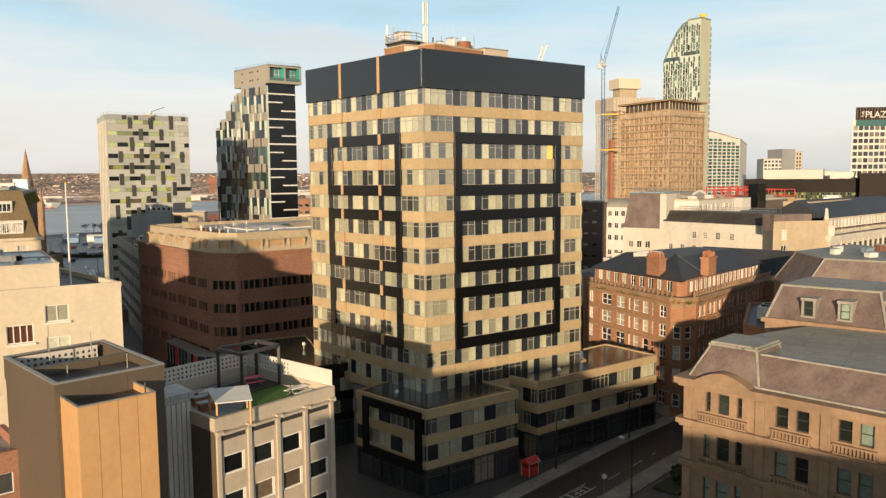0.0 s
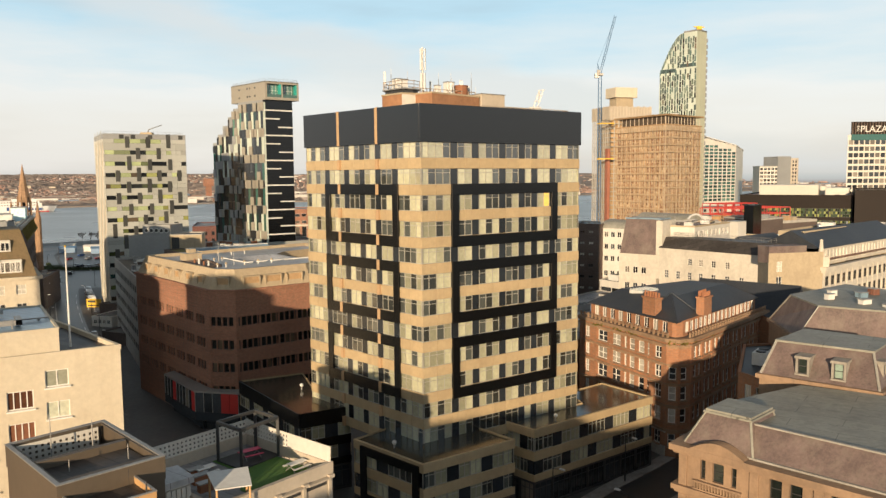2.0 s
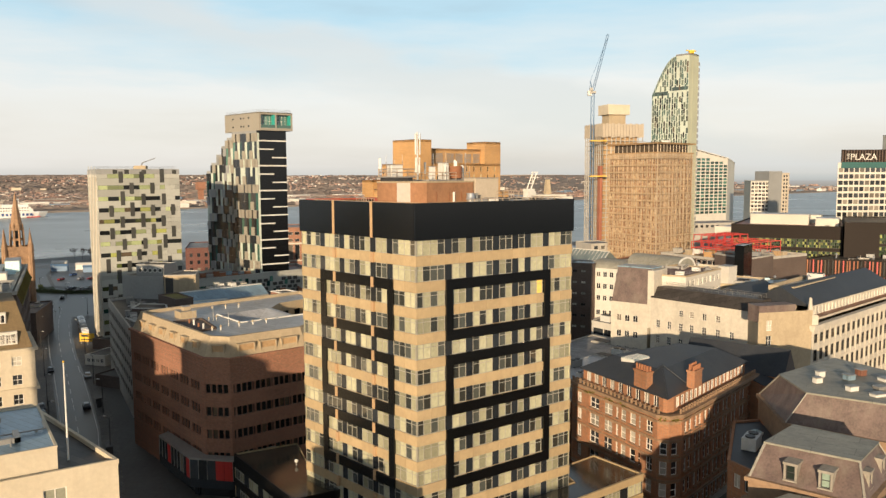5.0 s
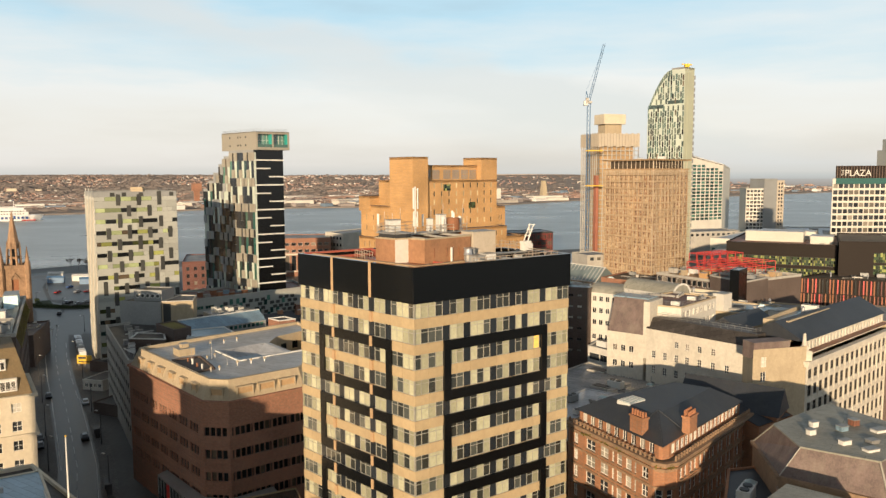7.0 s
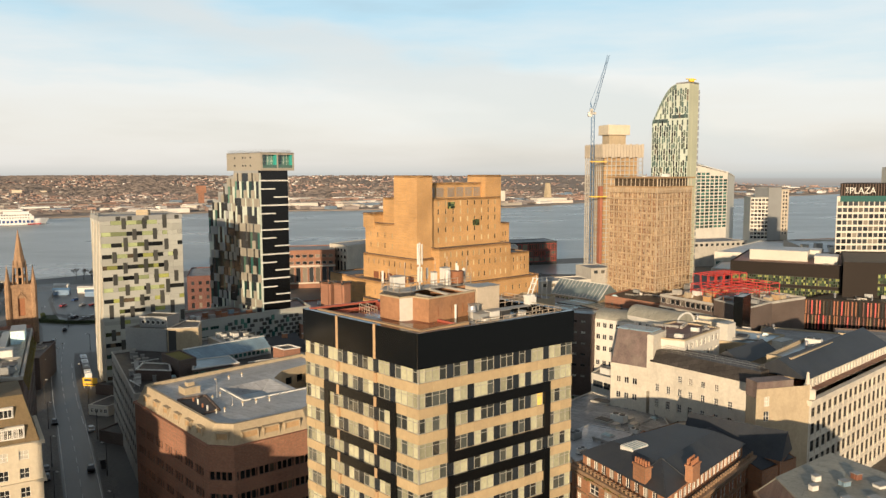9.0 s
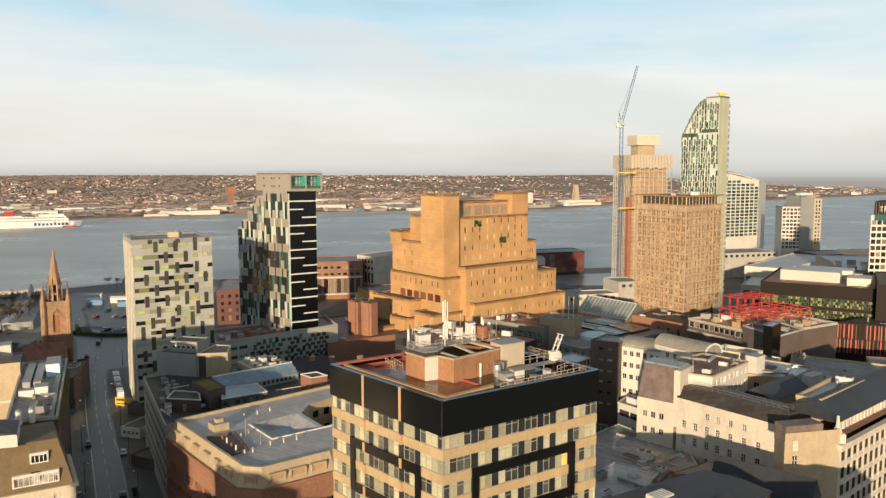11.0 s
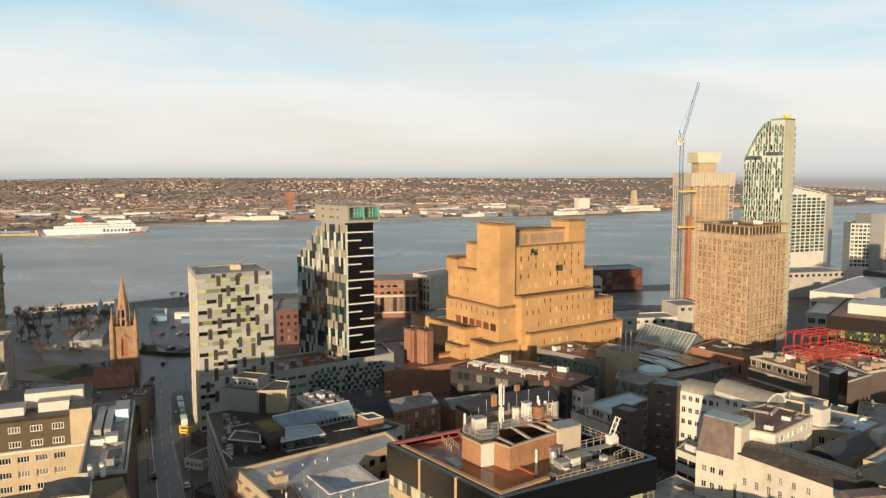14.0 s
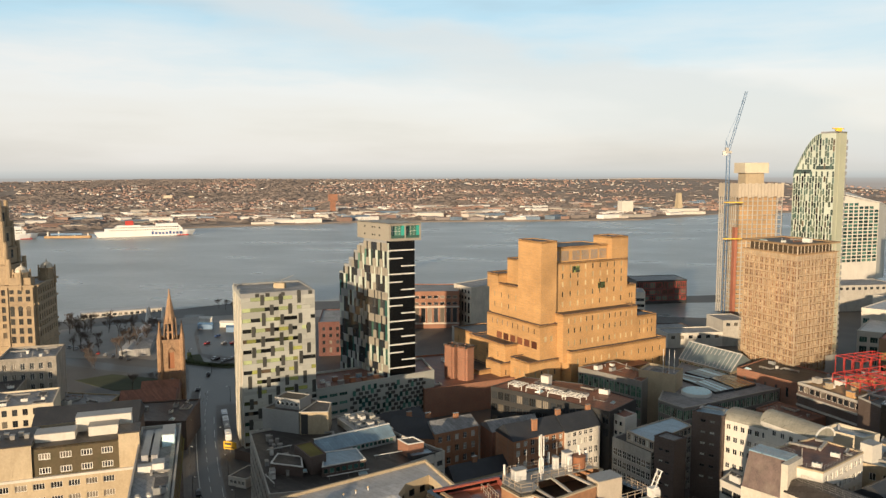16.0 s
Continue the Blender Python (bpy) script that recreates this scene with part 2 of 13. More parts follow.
M = dict(
    sandstone_panel=surface("sandstone_panel", (0.43, 0.325, 0.188), 0.85, var=0.10, stain=(0.29, 0.21, 0.13), stain_amt=0.35, per_object=0.06),
    black_clad=surface("black_cladding", (0.0045, 0.005, 0.0055), 0.2, var=0.12, bump=0.01, spec=0.5),
    navy_clad=surface("navy_cladding", (0.0035, 0.0045, 0.0055), 0.16, var=0.10, bump=0.01, spec=0.75),
    pier=surface("sandstone_pier", (0.44, 0.29, 0.16), 0.8, var=0.12),
    slate_panel=surface("blue_grey_panel", (0.022, 0.027, 0.033), 0.12, var=0.12, bump=0.0, per_object=0.3, spec=0.75),
    alu=surface("aluminium_frame", (0.36, 0.345, 0.295), 0.45, metal=0.2, var=0.08, bump=0.0),
    dark_frame=surface("dark_frame", (0.04, 0.04, 0.04), 0.5, var=0.1, bump=0.0),
    white_frame=surface("white_frame", (0.72, 0.70, 0.65), 0.5, var=0.06, bump=0.0),
    roof_red=surface("red_brown_felt", (0.17, 0.075, 0.05), 0.55, var=0.25, big=0.15, stain=(0.08, 0.07, 0.07), stain_amt=0.7),
    plant_brick=surface("plant_room_brick", (0.34, 0.175, 0.09), 0.85, var=0.18, big=0.2, stain=(0.18, 0.10, 0.07), stain_amt=0.5),
    red_kerb=surface("red_kerb_paint", (0.36, 0.09, 0.06), 0.6, var=0.2, stain=(0.2, 0.1, 0.06), stain_amt=0.5),
    wet_red=None,
    roof_dark=surface("dark_felt", (0.055, 0.048, 0.043), 0.5, spec=0.3, var=0.3, big=0.12, stain=(0.10, 0.09, 0.08), stain_amt=0.6),
    roof_wet=surface("wet_dark_felt", (0.036, 0.034, 0.026), 0.13, spec=0.6, var=0.3, big=0.12, bump=0.03, stain=(0.06, 0.06, 0.035), stain_amt=0.6),
    pave_pale=surface("pale_pavement", (0.27, 0.25, 0.22), 0.75, var=0.25, big=0.3, fine=1.2, bump=0.1, stain=(0.12, 0.11, 0.10), stain_amt=0.6),
    roof_grey=surface("grey_felt", (0.25, 0.25, 0.25), 0.6, var=0.22, big=0.1, stain=(0.09, 0.09, 0.09), stain_amt=0.6),
    roof_pale=surface("pale_membrane", (0.40, 0.40, 0.405), 0.4, var=0.15, big=0.1, stain=(0.2, 0.19, 0.17), stain_amt=0.6),
    roof_green=surface("lead_roof", (0.27, 0.26, 0.215), 0.55, var=0.18, big=0.12, stain=(0.13, 0.13, 0.11), stain_amt=0.6),
    dark_bronze=surface("dark_bronze_cladding", (0.019, 0.014, 0.0115), 0.6, var=0.1, bump=0.02, spec=0.15),
    lead=surface("weathered_lead", (0.34, 0.32, 0.28), 0.6, var=0.25, bump=0.05, stain=(0.18, 0.16, 0.12), stain_amt=0.6),
    roof_blue=surface("blue_grey_sheet", (0.215, 0.315, 0.39), 0.28, var=0.15, stain=(0.12, 0.14, 0.16), stain_amt=0.5),
    copper=surface("copper_red_sheet", (0.24, 0.10, 0.06), 0.55, var=0.2, stain=(0.1, 0.06, 0.05), stain_amt=0.5),
    slate=surface("slate", (0.03, 0.034, 0.042), 0.5, var=0.25, big=0.15, fine=3.0, bump=0.25, stain=(0.06, 0.06, 0.052), stain_amt=0.4),
    slate_brown=surface("purple_slate", (0.15, 0.108, 0.096), 0.6, var=0.3, big=0.5, fine=3.5, bump=0.45, stain=(0.24, 0.205, 0.165), stain_amt=0.6),
    slate_moss=surface("mossy_slate", (0.17, 0.12, 0.06), 0.75, var=0.25, big=0.2, fine=3.5, bump=0.4, stain=(0.09, 0.08, 0.04), stain_amt=0.6),
    brown_brick=bricks("brown_brick", (0.32, 0.155, 0.098), (0.27, 0.125, 0.08), (0.20, 0.14, 0.10)),
    red_brick=bricks("red_brick", (0.37, 0.175, 0.09), (0.31, 0.14, 0.07), (0.26, 0.18, 0.13)),
    dark_brick=bricks("dark_brick", (0.125, 0.088, 0.07), (0.10, 0.072, 0.06), (0.12, 0.10, 0.09)),
    amber_brick=bricks("amber_brick", (0.53, 0.315, 0.135), (0.45, 0.26, 0.105), (0.44, 0.29, 0.16)),
    stone=surface("sandstone_ashlar", (0.28, 0.185, 0.115), 0.88, var=0.2, big=0.25, fine=1.2, bump=0.3, stain=(0.15, 0.11, 0.08), stain_amt=0.6),
    # Red brick darkened in colour to stand in for shade.
    shaded_red_brick=bricks("shaded_red_brick", (0.15, 0.06, 0.05), (0.12, 0.05, 0.04), (0.16, 0.11, 0.1)),
    red_stone=surface("red_sandstone", (0.34, 0.215, 0.13), 0.9, var=0.25, big=0.3, bump=0.4, stain=(0.10, 0.07, 0.05), stain_amt=0.7),
    liver_stone=surface("grey_granite", (0.35, 0.265, 0.17), 0.85, var=0.2, big=0.2, bump=0.3, stain=(0.16, 0.13, 0.10), stain_amt=0.6),
    white_stone=surface("white_portland", (0.56, 0.515, 0.435), 0.85, var=0.12, big=0.15, bump=0.2, stain=(0.36, 0.33, 0.27), stain_amt=0.55),
    cream=surface("cream_render", (0.58, 0.51, 0.39), 0.9, var=0.08, big=0.1, bump=0.1, stain=(0.42, 0.34, 0.24), stain_amt=0.4),
    white_render=surface("white_render", (0.60, 0.57, 0.51), 0.85, var=0.08, bump=0.1, stain=(0.45, 0.43, 0.38), stain_amt=0.4),
    buff_stone=surface("buff_stone", (0.47, 0.385, 0.265), 0.88, var=0.12, stain=(0.32, 0.25, 0.16), stain_amt=0.5),
    tan_stone=surface("tan_stone", (0.42, 0.34, 0.23), 0.85, var=0.12, stain=(0.24, 0.19, 0.13), stain_amt=0.4),
    # Sooty grey limestone, darkened further to stand in for shade.
    dim_stone=surface("dim_sooty_limestone", (0.30, 0.275, 0.235), 0.9, var=0.2, big=0.3, bump=0.3, stain=(0.15, 0.13, 0.11), stain_amt=0.7),
    concrete=surface("concrete", (0.42, 0.395, 0.35), 0.9, var=0.15, stain=(0.20, 0.19, 0.17), stain_amt=0.5),
    cube_pale=surface("pale_grey_panel", (0.375, 0.38, 0.345), 0.5, var=0.08, per_object=0.16),
    cube_dark=surface("charcoal_panel", (0.05, 0.05, 0.045), 0.5, var=0.1, per_object=0.25),
    cube_lime=surface("lime_reflecting_glass", (0.33, 0.38, 0.20), 0.2, var=0.2, per_object=0.4),
    box_taupe=surface("taupe_grey_shell", (0.30, 0.275, 0.225), 0.5, var=0.08),
    attic_moss=surface("mossy_dark_brick", (0.10, 0.078, 0.045), 0.9, var=0.25, stain=(0.06, 0.06, 0.03), stain_amt=0.6),
    raw_concrete=surface("raw_concrete", (0.62, 0.53, 0.41), 0.9, var=0.15, stain=(0.40, 0.28, 0.17), stain_amt=0.4),
    scaffold_clad=surface("weathered_scaffold_wall", (0.50, 0.38, 0.245), 0.9, var=0.25, big=0.2, stain=(0.24, 0.12, 0.06), stain_amt=0.6),
    grey_clad=surface("grey_panel", (0.27, 0.275, 0.27), 0.5, var=0.10, per_object=0.08),
    pale_clad=surface("pale_panel", (0.50, 0.49, 0.43), 0.45, var=0.08, per_object=0.1),
    lime_glass=surface("lime_glass", (0.36, 0.43, 0.25), 0.25, var=0.15, per_object=0.35),
    teal_glass=surface("teal_glass", (0.05, 0.22, 0.18), 0.2, var=0.2, per_object=0.4),
    ct_back=surface("pale_green_glazing", (0.50, 0.55, 0.48), 0.35, var=0.12),
    warm_concrete=surface("warm_concrete", (0.47, 0.405, 0.32), 0.85, var=0.1, stain=(0.33, 0.27, 0.2), stain_amt=0.4),
    yellow_clad=surface("yellow_grey_panel", (0.44, 0.455, 0.335), 0.5, var=0.08),
    white_metal=surface("white_painted_metal", (0.66, 0.65, 0.61), 0.5, var=0.1, bump=0.02, stain=(0.4, 0.36, 0.3), stain_amt=0.3),
    grey_metal=surface("galvanised_metal", (0.32, 0.31, 0.29), 0.45, metal=0.4, var=0.15, bump=0.02),
    rail_metal=surface("weathered_rail", (0.42, 0.34, 0.26), 0.6, metal=0.2, var=0.15, bump=0),
    rust=surface("rusty_steel", (0.28, 0.12, 0.06), 0.8, var=0.25, bump=0.1),
    red_steel=surface("red_painted_steel", (0.48, 0.05, 0.04), 0.5, var=0.12, bump=0.02),
    blue_steel=surface("blue_painted_steel", (0.10, 0.19, 0.32), 0.5, var=0.12, bump=0.02),
    yellow=surface("yellow_paint", (0.72, 0.44, 0.03), 0.5, var=0.1, bump=0.02),
    orange_mesh=surface("orange_netting", (0.34, 0.13, 0.08), 0.8, var=0.15),
    timber=surface("scaffold_timber", (0.42, 0.28, 0.15), 0.85, var=0.2),
    # Taupe paint, made darker to stand in for shade on its left-facing side.
    taupe_clad=surface("taupe_panel", (0.105, 0.082, 0.058), 0.55, var=0.08, bump=0.03),
    ochre_clad=surface("ochre_panel", (0.52, 0.31, 0.14), 0.6, var=0.08, bump=0.05, stain=(0.30, 0.15, 0.06), stain_amt=0.25),
    turf=surface("artificial_turf", (0.06, 0.14, 0.025), 0.9, var=0.25, fine=6, bump=0.4),
    grass=surface("grass", (0.045, 0.055, 0.025), 0.95, var=0.35, fine=2, bump=0.4),
    asphalt=surface("asphalt", (0.042, 0.041, 0.039), 0.42, spec=0.5, var=0.25, big=0.05, fine=0.8, bump=0.15, stain=(0.035, 0.034, 0.033), stain_amt=0.6),
    paving=surface("paving", (0.085, 0.08, 0.072), 0.6, var=0.25, big=0.06, fine=1.0, bump=0.15, stain=(0.07, 0.065, 0.06), stain_amt=0.5),
    pave_slab=surface("pavement_slabs", (0.12, 0.112, 0.102), 0.7, var=0.2, big=0.1, fine=1.2, bump=0.1, stain=(0.10, 0.095, 0.09), stain_amt=0.6),
    promenade=surface("wet_promenade", (0.22, 0.20, 0.175), 0.55, var=0.18, big=0.08, fine=0.8, bump=0.05, stain=(0.2, 0.19, 0.18), stain_amt=0.6),
    twig=surface("twigs", (0.13, 0.10, 0.082), 0.95, var=0.2, bump=0),
    road_paint=surface("road_paint", (0.5, 0.5, 0.47), 0.7, var=0.25, fine=3),
    water_far=None,
    red_paint=surface("red_paint", (0.5, 0.03, 0.025), 0.5, var=0.1),
    pink=surface("pink_plastic", (0.6, 0.08, 0.14), 0.4, var=0.05),
    teal_panel=surface("teal_panel", (0.03, 0.33, 0.29), 0.35, var=0.15),
    leaf=surface("foliage", (0.055, 0.075, 0.03), 0.9, var=0.4, island=0.4),
    bark=surface("bark", (0.07, 0.055, 0.045), 0.95, var=0.3),
    moss=surface("mossy_growth", (0.16, 0.13, 0.03), 0.95, var=0.35, fine=3, bump=0.5),
    tyre=surface("tyre_rubber", (0.02, 0.02, 0.02), 0.8, var=0.1),
    silver=surface("silver_car_paint", (0.42, 0.43, 0.45), 0.3, metal=0.5, var=0.05, bump=0),
    black_car=surface("black_car_paint", (0.02, 0.02, 0.025), 0.25, var=0.05, bump=0),
    white_car=surface("white_car_paint", (0.7, 0.7, 0.7), 0.3, var=0.05, bump=0),
    red_car=surface("red_car_paint", (0.4, 0.03, 0.03), 0.3, var=0.05, bump=0),
    blue_car=surface("blue_car_paint", (0.04, 0.09, 0.25), 0.3, var=0.05, bump=0),
    hull_white=surface("ship_white", (0.78, 0.77, 0.74), 0.4, var=0.06, bump=0),
    hull_red=surface("ship_red", (0.45, 0.05, 0.04), 0.5, var=0.1, bump=0),
    g_office=glazing("office_glass", (0.038, 0.042, 0.038), (0.54, 0.53, 0.365), 0.63, 0.04, 1.0, ior=1.75, busy=-0.05),
    g_blind=glazing("green_blind_glass", (0.012, 0.016, 0.014), (0.26, 0.34, 0.28), 0.5, 0.06, 0.9, cell=(9.0, 1.1)),
    # Green light of the mall is put into the pane colours.
    g_mall=glazing("green_lit_mall_glass", (0.05, 0.10, 0.075), (0.26, 0.40, 0.29), 0.6, 0.06, 1.0, ior=2.0, cell=(1.1, 1.75)),
    g_rust=glazing("rusty_shade_glass", (0.10, 0.045, 0.028), (0.35, 0.25, 0.17), 0.35),
    # Brighter pane colour stands in for the lamplit green rooms.
    g_green=glazing("green_lit_glass", (0.022, 0.036, 0.018), (0.30, 0.33, 0.11), 0.36, cell=(0.82, 1.17)),
    g_scaf=glazing("boarded_opening", (0.10, 0.042, 0.022), (0.60, 0.48, 0.32), 0.3, 0.5, 0.3, cell=(0.9, 1.35)),
    # Pale amber share stands in for reflections in the slot windows.
    g_slot=glazing("slot_window_glass", (0.035, 0.03, 0.02), (0.72, 0.60, 0.36), 0.5),
    # Dark red-brown paints the shade inside the open loggias.
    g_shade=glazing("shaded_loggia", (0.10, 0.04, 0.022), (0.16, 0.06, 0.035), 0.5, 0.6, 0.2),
    g_deep=glazing("deep_set_glass", (0.008, 0.009, 0.009), (0.16, 0.12, 0.08), 0.16, 0.25, 0.3),
    g_dark=glazing("dark_glass", (0.02, 0.023, 0.026), (0.25, 0.22, 0.18), 0.2),
    g_sash=glazing("sash_glass", (0.02, 0.022, 0.025), (0.55, 0.52, 0.45), 0.4),
    g_teal=glazing("teal_tinted_glass", (0.015, 0.05, 0.045), (0.10, 0.22, 0.18), 0.35),
    # Lit look is painted into the panes; they give no light.
    g_lime=glazing("lit_green_glass", (0.05, 0.06, 0.02), (0.40, 0.42, 0.13), 0.55),
    g_pale=glazing("pale_glass", (0.10, 0.15, 0.14), (0.55, 0.56, 0.44), 0.5, 0.12),
    # Golden base colour paints an amber reflection onto the rooflight.
    g_amber=glazing("painted_amber_rooflight", (0.16, 0.12, 0.05), (0.34, 0.26, 0.12), 0.5, 0.1),
    g_ctower=glazing("grey_green_glass", (0.04, 0.065, 0.055), (0.16, 0.20, 0.15), 0.4),
    g_blue=glazing("rooflight_glass", (0.30, 0.40, 0.42), (0.42, 0.52, 0.52), 0.5, 0.5, 0.25),
)


def water_material():
    m = bpy.data.materials.new("river_water")
    m.use_nodes = True
    n, l = m.node_tree.nodes, m.node_tree.links
    b = n["Principled BSDF"]
    b.inputs["Base Color"].default_value = (0.23, 0.245, 0.24, 1)
    b.inputs["Roughness"].default_value = 0.28
    b.inputs["Specular IOR Level"].default_value = 0.5
    geo = n.new("ShaderNodeNewGeometry")
    mp = n.new("ShaderNodeMapping")
    mp.inputs["Rotation"].default_value = (0, 0, radians(35))
    mp.inputs["Scale"].default_value = (0.5, 1.0, 1.0)
    l.new(geo.outputs["Position"], mp.inputs["Vector"])
    n1, n2 = n.new("ShaderNodeTexNoise"), n.new("ShaderNodeTexNoise")
    n1.inputs["Scale"].default_value, n1.inputs["Detail"].default_value = 0.16, 11
    n2.inputs["Scale"].default_value, n2.inputs["Detail"].default_value = 0.012, 4
    l.new(mp.outputs[0], n1.inputs["Vector"])
    l.new(mp.outputs[0], n2.inputs["Vector"])
    bu = n.new("ShaderNodeBump")
    bu.inputs["Strength"].default_value, bu.inputs["Distance"].default_value = 0.8, 1.1
    l.new(n1.outputs["Fac"], bu.inputs["Height"])
    l.new(bu.outputs[0], b.inputs["Normal"])
    r = n.new("ShaderNodeMapRange")
    r.inputs["From Min"].default_value, r.inputs["From Max"].default_value = 0.35, 0.65
    r.inputs["To Min"].default_value, r.inputs["To Max"].default_value = 0.26, 0.36
    l.new(n2.outputs["Fac"], r.inputs["Value"])
    l.new(r.outputs[0], b.inputs["Roughness"])
    return m


def sheeted(m, w, h, amount, turn=35):
    """Lays a flat roof in lapped sheets, each a little lighter or darker, with dark seams."""
    n, l = m.node_tree.nodes, m.node_tree.links
    b = n["Principled BSDF"]
    old = b.inputs["Base Color"].links[0].from_socket
    geo, mp, br = n.new("ShaderNodeNewGeometry"), n.new("ShaderNodeMapping"), n.new("ShaderNodeTexBrick")
    mp.inputs["Rotation"].default_value = (0, 0, radians(turn))
    l.new(geo.outputs["Position"], mp.inputs["Vector"])
    l.new(mp.outputs[0], br.inputs["Vector"])
    br.inputs["Color1"].default_value = (1 - amount, 1 - amount, 1 - amount, 1)
    br.inputs["Color2"].default_value = (1 + amount, 1 + amount, 1 + amount, 1)
    br.inputs["Mortar"].default_value = (0.45, 0.45, 0.45, 1)
    br.inputs["Scale"].default_value = 1.0
    br.inputs["Brick Width"].default_value = w
    br.inputs["Row Height"].default_value = h
    br.inputs["Mortar Size"].default_value = 0.03
    mu = n.new("ShaderNodeVectorMath")
    mu.operation = "MULTIPLY"
    l.new(old, mu.inputs[0])
    l.new(br.outputs["Color"], mu.inputs[1])
    l.new(mu.outputs[0], b.inputs["Base Color"])


for nm, w, h, am in (("roof_dark", 6.0, 1.1, 0.28), ("roof_grey", 5.0, 1.2, 0.16), ("roof_pale", 7.0, 1.5, 0.10), ("roof_green", 9.0, 2.4, 0.05), ("roof_blue", 9.0, 0.9, 0.12), ("copper", 8.0, 0.7, 0.2), ("roof_red", 5.0, 1.0, 0.15)):
    sheeted(M[nm], w, h, am)
sheeted(M["pave_slab"], 0.9, 0.6, 0.15, 45)


def wet_felt():
    """Red-brown felt with shallow puddles that mirror the sky."""
    m = surface("wet_red_felt", (0.24, 0.085, 0.045), 0.5, var=0.25, big=0.2, stain=(0.13, 0.06, 0.04), stain_amt=0.6)
    n, l = m.node_tree.nodes, m.node_tree.links
    geo, nz, r = n.new("ShaderNodeNewGeometry"), n.new("ShaderNodeTexNoise"), n.new("ShaderNodeMapRange")
    nz.inputs["Scale"].default_value = 0.16
    nz.inputs["Detail"].default_value = 1.5
    l.new(geo.outputs["Position"], nz.inputs["Vector"])
    r.inputs["From Min"].default_value, r.inputs["From Max"].default_value = 0.50, 0.54
    r.inputs["To Min"].default_value, r.inputs["To Max"].default_value = 0.45, 0.04
    l.new(nz.outputs["Fac"], r.inputs["Value"])
    l.new(r.outputs[0], n["Principled BSDF"].inputs["Roughness"])
    n["Principled BSDF"].inputs["Normal"].links and l.remove(n["Principled BSDF"].inputs["Normal"].links[0])
    return m


def lit_room():
    """A window with the lamps on behind it."""
    m = surface("lamplit_window", (0.5, 0.3, 0.08), 0.3, var=0.3)
    b = m.node_tree.nodes["Principled BSDF"]
    b.inputs["Emission Color"].default_value = (1.0, 0.55, 0.10, 1)
    b.inputs["Emission Strength"].default_value = 0.55
    return m


M["lit_room"] = lit_room()
M["wet_red"] = wet_felt()
M["water"] = water_material()
del M["water_far"]

# ---- builders ----
def mesh_of(name, bm, *mats):
    me = bpy.data.meshes.new(name)
    bm.to_mesh(me)
    bm.free()
    for m in mats:
        me.materials.append(m)
    return me


def world_of(ob):
    """The world pose of an object from its own and its parents' poses."""
    m = ob.matrix_basis
    return m if ob.parent is None else world_of(ob.parent) @ ob.matrix_parent_inverse @ m


def part(name, bm, material, parent, label=""):
    """Links a bmesh, in world metres, as one mesh object under a thing or a part."""
    mats = material if isinstance(material, (list, tuple)) else [material]
    ob = new(name, mesh_of(name, bm, *mats))
    ob.parent = parent
    ob.matrix_parent_inverse = world_of(parent).inverted()
    return tagged(ob, label)


def put(name, me, parent, m, label=""):
    """Links shared mesh data at the world pose m under a thing."""
    ob = new(name, me)
    ob.parent = parent
    ob.matrix_parent_inverse = world_of(parent).inverted()
    ob.matrix_basis = m
    return tagged(ob, label)


def thing(name, label, category, at, group="", kind=""):
    e = new(name)
    e.empty_display_size = 0.5
    e.matrix_basis = Matrix.Translation(at)
    return tagged(e, label, category, group, kind)


def setting(name, bm, material, label="", category=""):
    return tagged(new(name, mesh_of(name, bm, material)), label, category, "", "structure")


def quad(bm, a, b, c, d, mi=0):
    f = bm.faces.new([bm.verts.new(p) for p in (a, b, c, d)])
    f.material_index = mi
    return f


def box(bm, x0, y0, z0, x1, y1, z1, m=None, mi=0):
    v = [Vector(p) for p in ((x0, y0, z0), (x1, y0, z0), (x1, y1, z0), (x0, y1, z0), (x0, y0, z1), (x1, y0, z1), (x1, y1, z1), (x0, y1, z1))]
    if m is not None:
        v = [m @ p for p in v]
    v = [bm.verts.new(p) for p in v]
    for f in ((0, 3, 2, 1), (4, 5, 6, 7), (0, 1, 5, 4), (1, 2, 6, 5), (2, 3, 7, 6), (3, 0, 4, 7)):
        bm.faces.new([v[i] for i in f]).material_index = mi


def beam(bm, p, q, r, sides=6, r2=None, mi=0):
    """A round bar from p to q."""
    p, q = Vector(p), Vector(q)
    d = q - p
    if d.length < 1e-6:
        return
    rot = d.to_track_quat("Z", "Y").to_matrix()
    r2 = r if r2 is None else r2
    a, b = [], []
    for i in range(sides):
        t = 2 * math.pi * i / sides
        o = Vector((math.cos(t), math.sin(t), 0))
        a.append(bm.verts.new(p + rot @ (o * r)))
        b.append(bm.verts.new(q + rot @ (o * r2)))
    for i in range(sides):
        bm.faces.new((a[i], a[(i + 1) % sides], b[(i + 1) % sides], b[i])).material_index = mi
    bm.faces.new(a[::-1]).material_index = mi
    bm.faces.new(b).material_index = mi


def bar(bm, p, q, w, h, mi=0):
    """A square bar from p to q, w wide and h high."""
    p, q = Vector(p), Vector(q)
    d = q - p
    x = d.normalized()
    up = Vector((0, 0, 1)) if abs(x.z) < 0.9 else Vector((0, 1, 0))
    y = up.cross(x).normalized()
    z = x.cross(y)
    m = Matrix((x, y, z)).transposed().to_4x4()
    m.translation = p
    box(bm, 0, -w / 2, -h / 2, d.length, w / 2, h / 2, m, mi)


